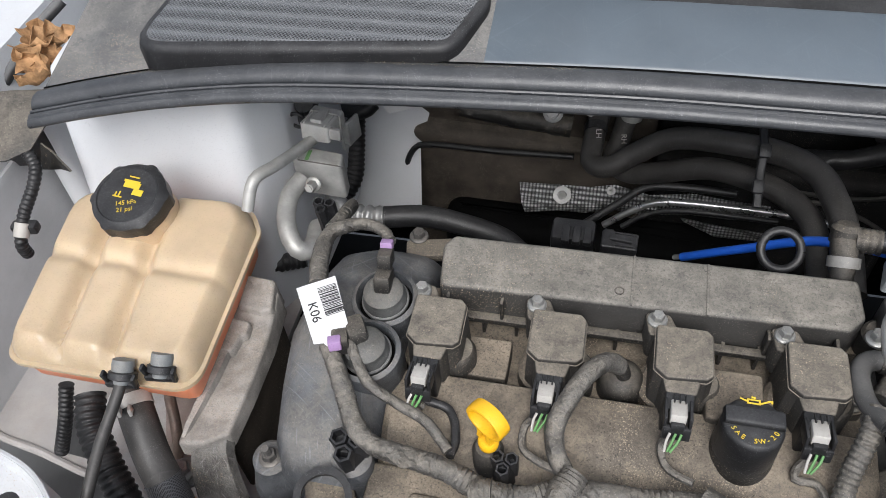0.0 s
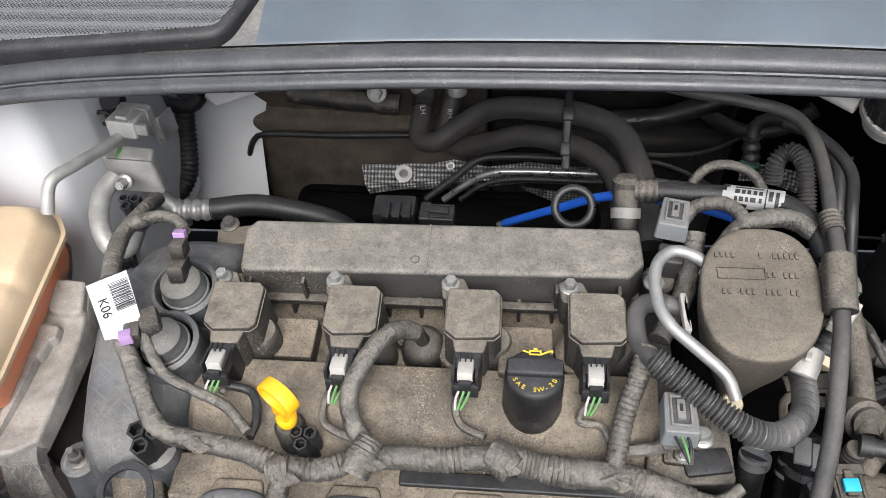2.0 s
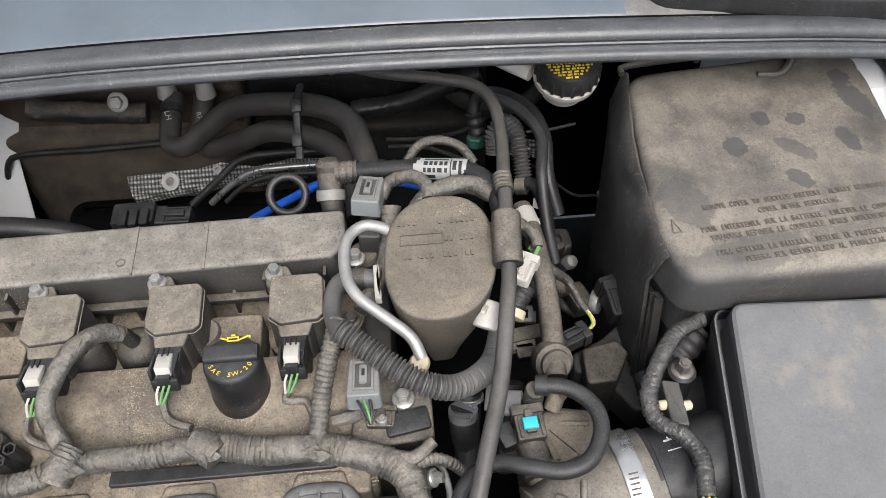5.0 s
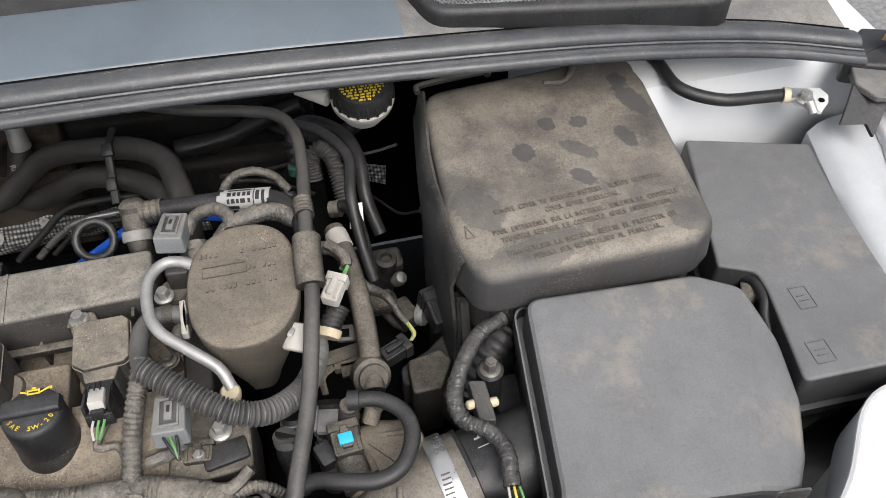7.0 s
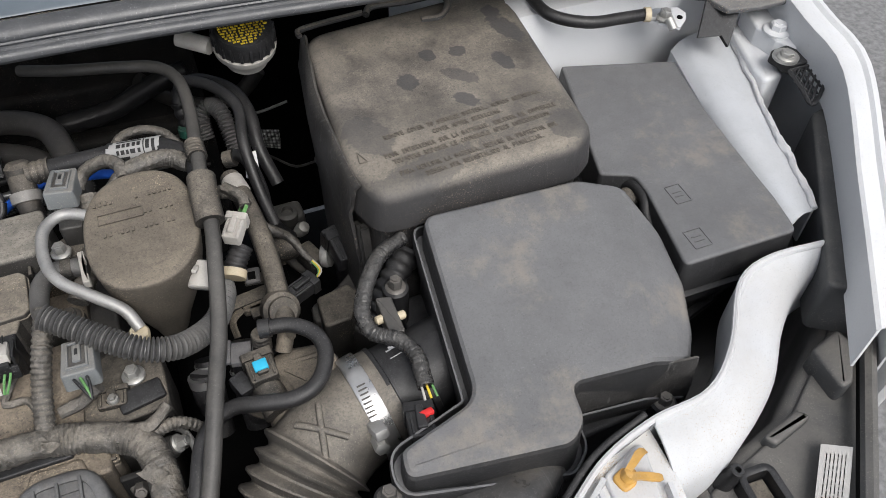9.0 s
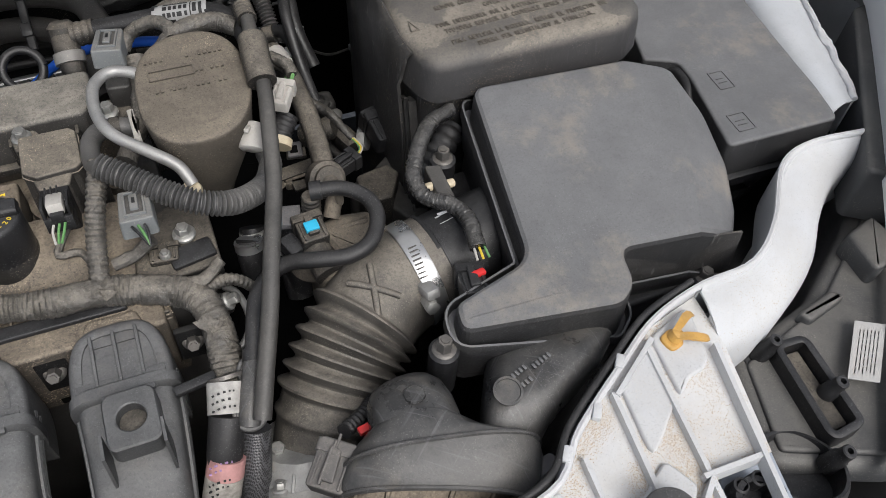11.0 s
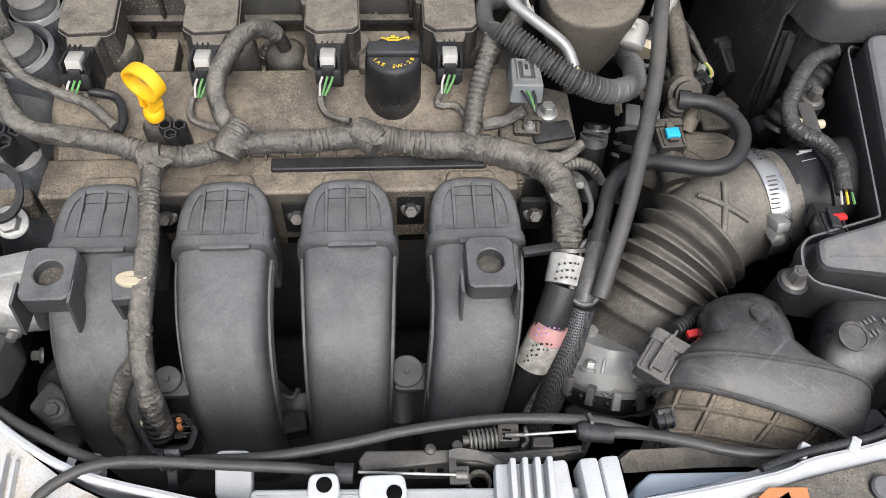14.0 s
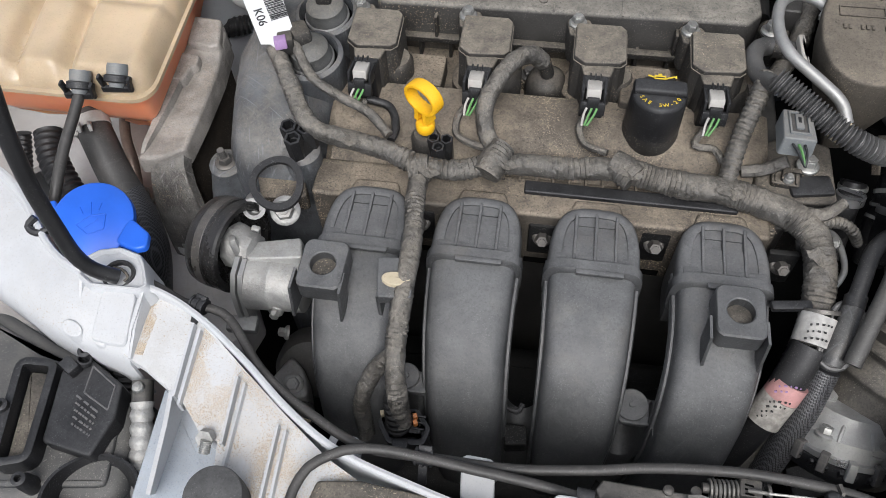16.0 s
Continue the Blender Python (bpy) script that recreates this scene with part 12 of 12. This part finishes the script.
part("bolt", hexbolt(B(), (0.793, -0.026, 0.868), 0.0065, 0.006), M_BOLT, lb_)
ga, gb_, gc = V((0.790, -0.039, 0.860)), V((0.839, -0.042, 0.860)), V((0.783, -0.086, 0.855))
part("border", tube(B(), [ga, gb_, gb_.lerp(gc, 0.5) + V(0.004, 0, 0), gc, ga.lerp(gc, 0.5), ga], 0.0022, 6, 0.004), M_BLACK, lb_)
for k in range(6):
    f = (k + 0.5) / 6
    part("lattice_bar", tube(B(), [ga.lerp(gb_, f), ga.lerp(gc, f)], 0.0013, 5, 0.01), M_BLACK, lb_)
    part("lattice_bar", tube(B(), [ga.lerp(gb_, f), gc.lerp(gb_, f)], 0.0013, 5, 0.01), M_BLACK, lb_)
part("long_arm", prism(B(), [(0.793, -0.082, 0.845), (0.864, -0.068, 0.845), (0.718, -0.277, 0.820), (0.680, -0.252, 0.820), (0.745, -0.154, 0.830)], lambda x, y: 0.838 + 0.12 * (y + 0.1), 0.76, 0.006, 0.004), M_HEAD, lb_)
hg = thing("hinge_cover", (0.760, 0.070, 0.880), "dusty black plastic hinge cover at the cowl's end", "bracket")
part("plate", prism(B(), [(0.757, 0.086), (0.787, 0.068), (0.836, 0.066), (0.826, 0.026), (0.790, 0.026), (0.756, 0.032), (0.746, 0.054)], lambda x, y: 0.896 + 0.1 * (y - 0.05), 0.889, 0.004, 0.002), M_COWLEND, hg, "dusty grey hinge plate")
part("flap", loft(B(), [[p, q, q + V(0, 0.002, -0.002), p + V(0, 0.002, -0.002)] for p, q in ((V(0.745, 0.054, 0.893), V(0.765, 0.052, 0.894)), (V(0.734, 0.040, 0.884), V(0.757, 0.038, 0.884)), (V(0.722, 0.026, 0.873), V(0.748, 0.022, 0.872)))]), M_BLACK, hg)
part("flap", loft(B(), [[p, q, q + V(-0.001, 0.002, -0.002), p + V(-0.001, 0.002, -0.002)] for p, q in ((V(0.765, 0.052, 0.894), V(0.777, 0.038, 0.888)), (V(0.757, 0.038, 0.884), V(0.766, 0.026, 0.876)), (V(0.748, 0.022, 0.872), V(0.752, 0.012, 0.864)))]), M_BLACK, hg)
part("hood", prism(B(), [(0.745, 0.077, 0.905), (0.771, 0.108, 0.910), (0.795, 0.126, 0.915), (0.845, 0.109, 0.915), (0.837, 0.072, 0.905), (0.825, 0.063, 0.900), (0.789, 0.061, 0.900)], 0.903, 0.88, 0.005, 0.004), M_BLACK, hg)


# black electronics box beside the headlamp, with faint moulded marks
bal = thing("lamp_ballast", (-0.361, -0.381, 0.760), "black plastic electronics box on the headlamp", "electronics box")
part("case", prism(B(), [(-0.421, -0.354), (-0.403, -0.341), (-0.371, -0.358), (-0.367, -0.384), (-0.374, -0.414), (-0.413, -0.408)], 0.766, 0.73, 0.004, 0.0025), M_BLACK, bal)
fr_ = [V(x, y, 0.7662) for x, y in ((-0.398, -0.3475), (-0.3755, -0.3605), (-0.374, -0.379), (-0.3965, -0.3685))]
for a_, b_ in zip(fr_, fr_[1:] + fr_[:1]):
    part("recess_edge", tube(B(), [a_, b_], 0.0007, 6), M_CONDUIT, bal, "thin raised frame line")
part("plug_shell", box(B(), (-0.412, -0.352, 0.771), (0.014, 0.010, 0.010), (0, 0, -32), 0.002), M_BLACK, bal)
part("plug_ring", lathe(B(), (-0.405, -0.3465, 0.768), (0.3, 0.4, 1), [(0.0055, 0), (0.0055, 0.004), (0.0042, 0.0045), (0.004, 0.0), (0, 0)], 16), M_BLACK, bal)
bm = B()
rnd = random.Random(8)
for k in range(5):
    a, b_ = V((-0.400, -0.372, 0.767)).lerp(V((-0.395, -0.393, 0.767)), k / 4), V((-0.376, -0.384, 0.767)).lerp(V((-0.378, -0.400, 0.767)), k / 4)
    f = 0.0
    while f < 0.9:
        w = rnd.uniform(0.08, 0.2)
        box(bm, a.lerp(b_, f), ((b_ - a).length * w * 0.7, 0.0016, 0.0006), (0, 0, -32), 0.0002)
        f += w
tagged(part("moulded_mark", bm, M_CONDUIT, bal, "faint raised writing"), kind="stuff")
for tk in ((-0.406, -0.339, 0.770), (-0.450, -0.388, 0.770), (-0.413, -0.437, 0.770)):
    part("stud", lathe(B(), tk, (0.1, -0.1, 1), [(0.007, -0.025), (0.0062, -0.006), (0.005, -0.004), (0.005, 0.004), (0.0025, 0.005), (0.002, 0.0)], 16), M_BLACK, bal)
pr = tagged(part("rail_plate", prism(B(), [(-0.547, -0.020, 0.680), (-0.510, -0.011, 0.680), (-0.449, -0.064, 0.680), (-0.447, -0.130, 0.670), (-0.504, -0.115, 0.670)], 0.662, 0.60, 0.01, 0.004), bpy.data.materials["thin_pink_primer"]), "dull pinkish painted rail below the tank", "chassis rail", kind="structure")

fc_ = thing("front_conduit", (0.358, -0.352, 0.780), "thin black corrugated conduit beside the air duct", "conduit")
part("conduit_tube", tube(B(), [(0.383, -0.334, 0.800), (0.367, -0.344, 0.795), (0.345, -0.361, 0.785), (0.333, -0.371, 0.775), (0.328, -0.374, 0.765)], 0.0048, 12, 0.001, corr=(0.0036, 0.0011)), M_RUBBER, fc_)
gb_ = tagged(part("small_bracket", prism(B(), [(0.309, -0.372, 0.780), (0.324, -0.369, 0.780), (0.330, -0.379, 0.775), (0.308, -0.388, 0.775)], 0.78, 0.74, 0.003, 0.002), M_CONDUIT), "small blue-grey bracket behind the front panel", "bracket")
ps_ = thing("panel_screw", (0.322, -0.445, 0.820), "dark screw in a raised panel boss", "screw")
part("boss", prism(B(), [(0.319, -0.439, 0.816), (0.331, -0.441, 0.816), (0.328, -0.458, 0.814), (0.314, -0.458, 0.814)], 0.818, 0.80, 0.005, 0.002), M_BOX, ps_)
part("head", lathe(B(), (0.323, -0.445, 0.819), (0, -0.1, 1), [(0.0075, -0.002), (0.0075, 0.001), (0.005, 0.003), (0.0, 0.003)], 20), M_DARKBOLT, ps_)
wl = thing("wing_liner", (-0.698, 0.100, 0.860), "dusty dark plastic wing liner beside the cowl", "wing liner")
part("liner", sheet(B(), [[V((-0.736, 0.121, 0.885)), V((-0.703, 0.130, 0.885)), V((-0.677, 0.141, 0.880))], [V((-0.726, 0.093, 0.870)), V((-0.688, 0.103, 0.870)), V((-0.662, 0.112, 0.865))], [V((-0.722, 0.064, 0.845)), V((-0.690, 0.067, 0.850)), V((-0.673, 0.086, 0.850))]], 0.003), M_DUSTY, wl)
part("liner_fin", sheet(B(), [[V((-0.668, 0.095, 0.850)), V((-0.655, 0.090, 0.845)), V((-0.635, 0.080, 0.830))], [V((-0.677, 0.088, 0.820)), V((-0.668, 0.089, 0.820)), V((-0.666, 0.100, 0.810))]], 0.002), M_DUSTY, wl)
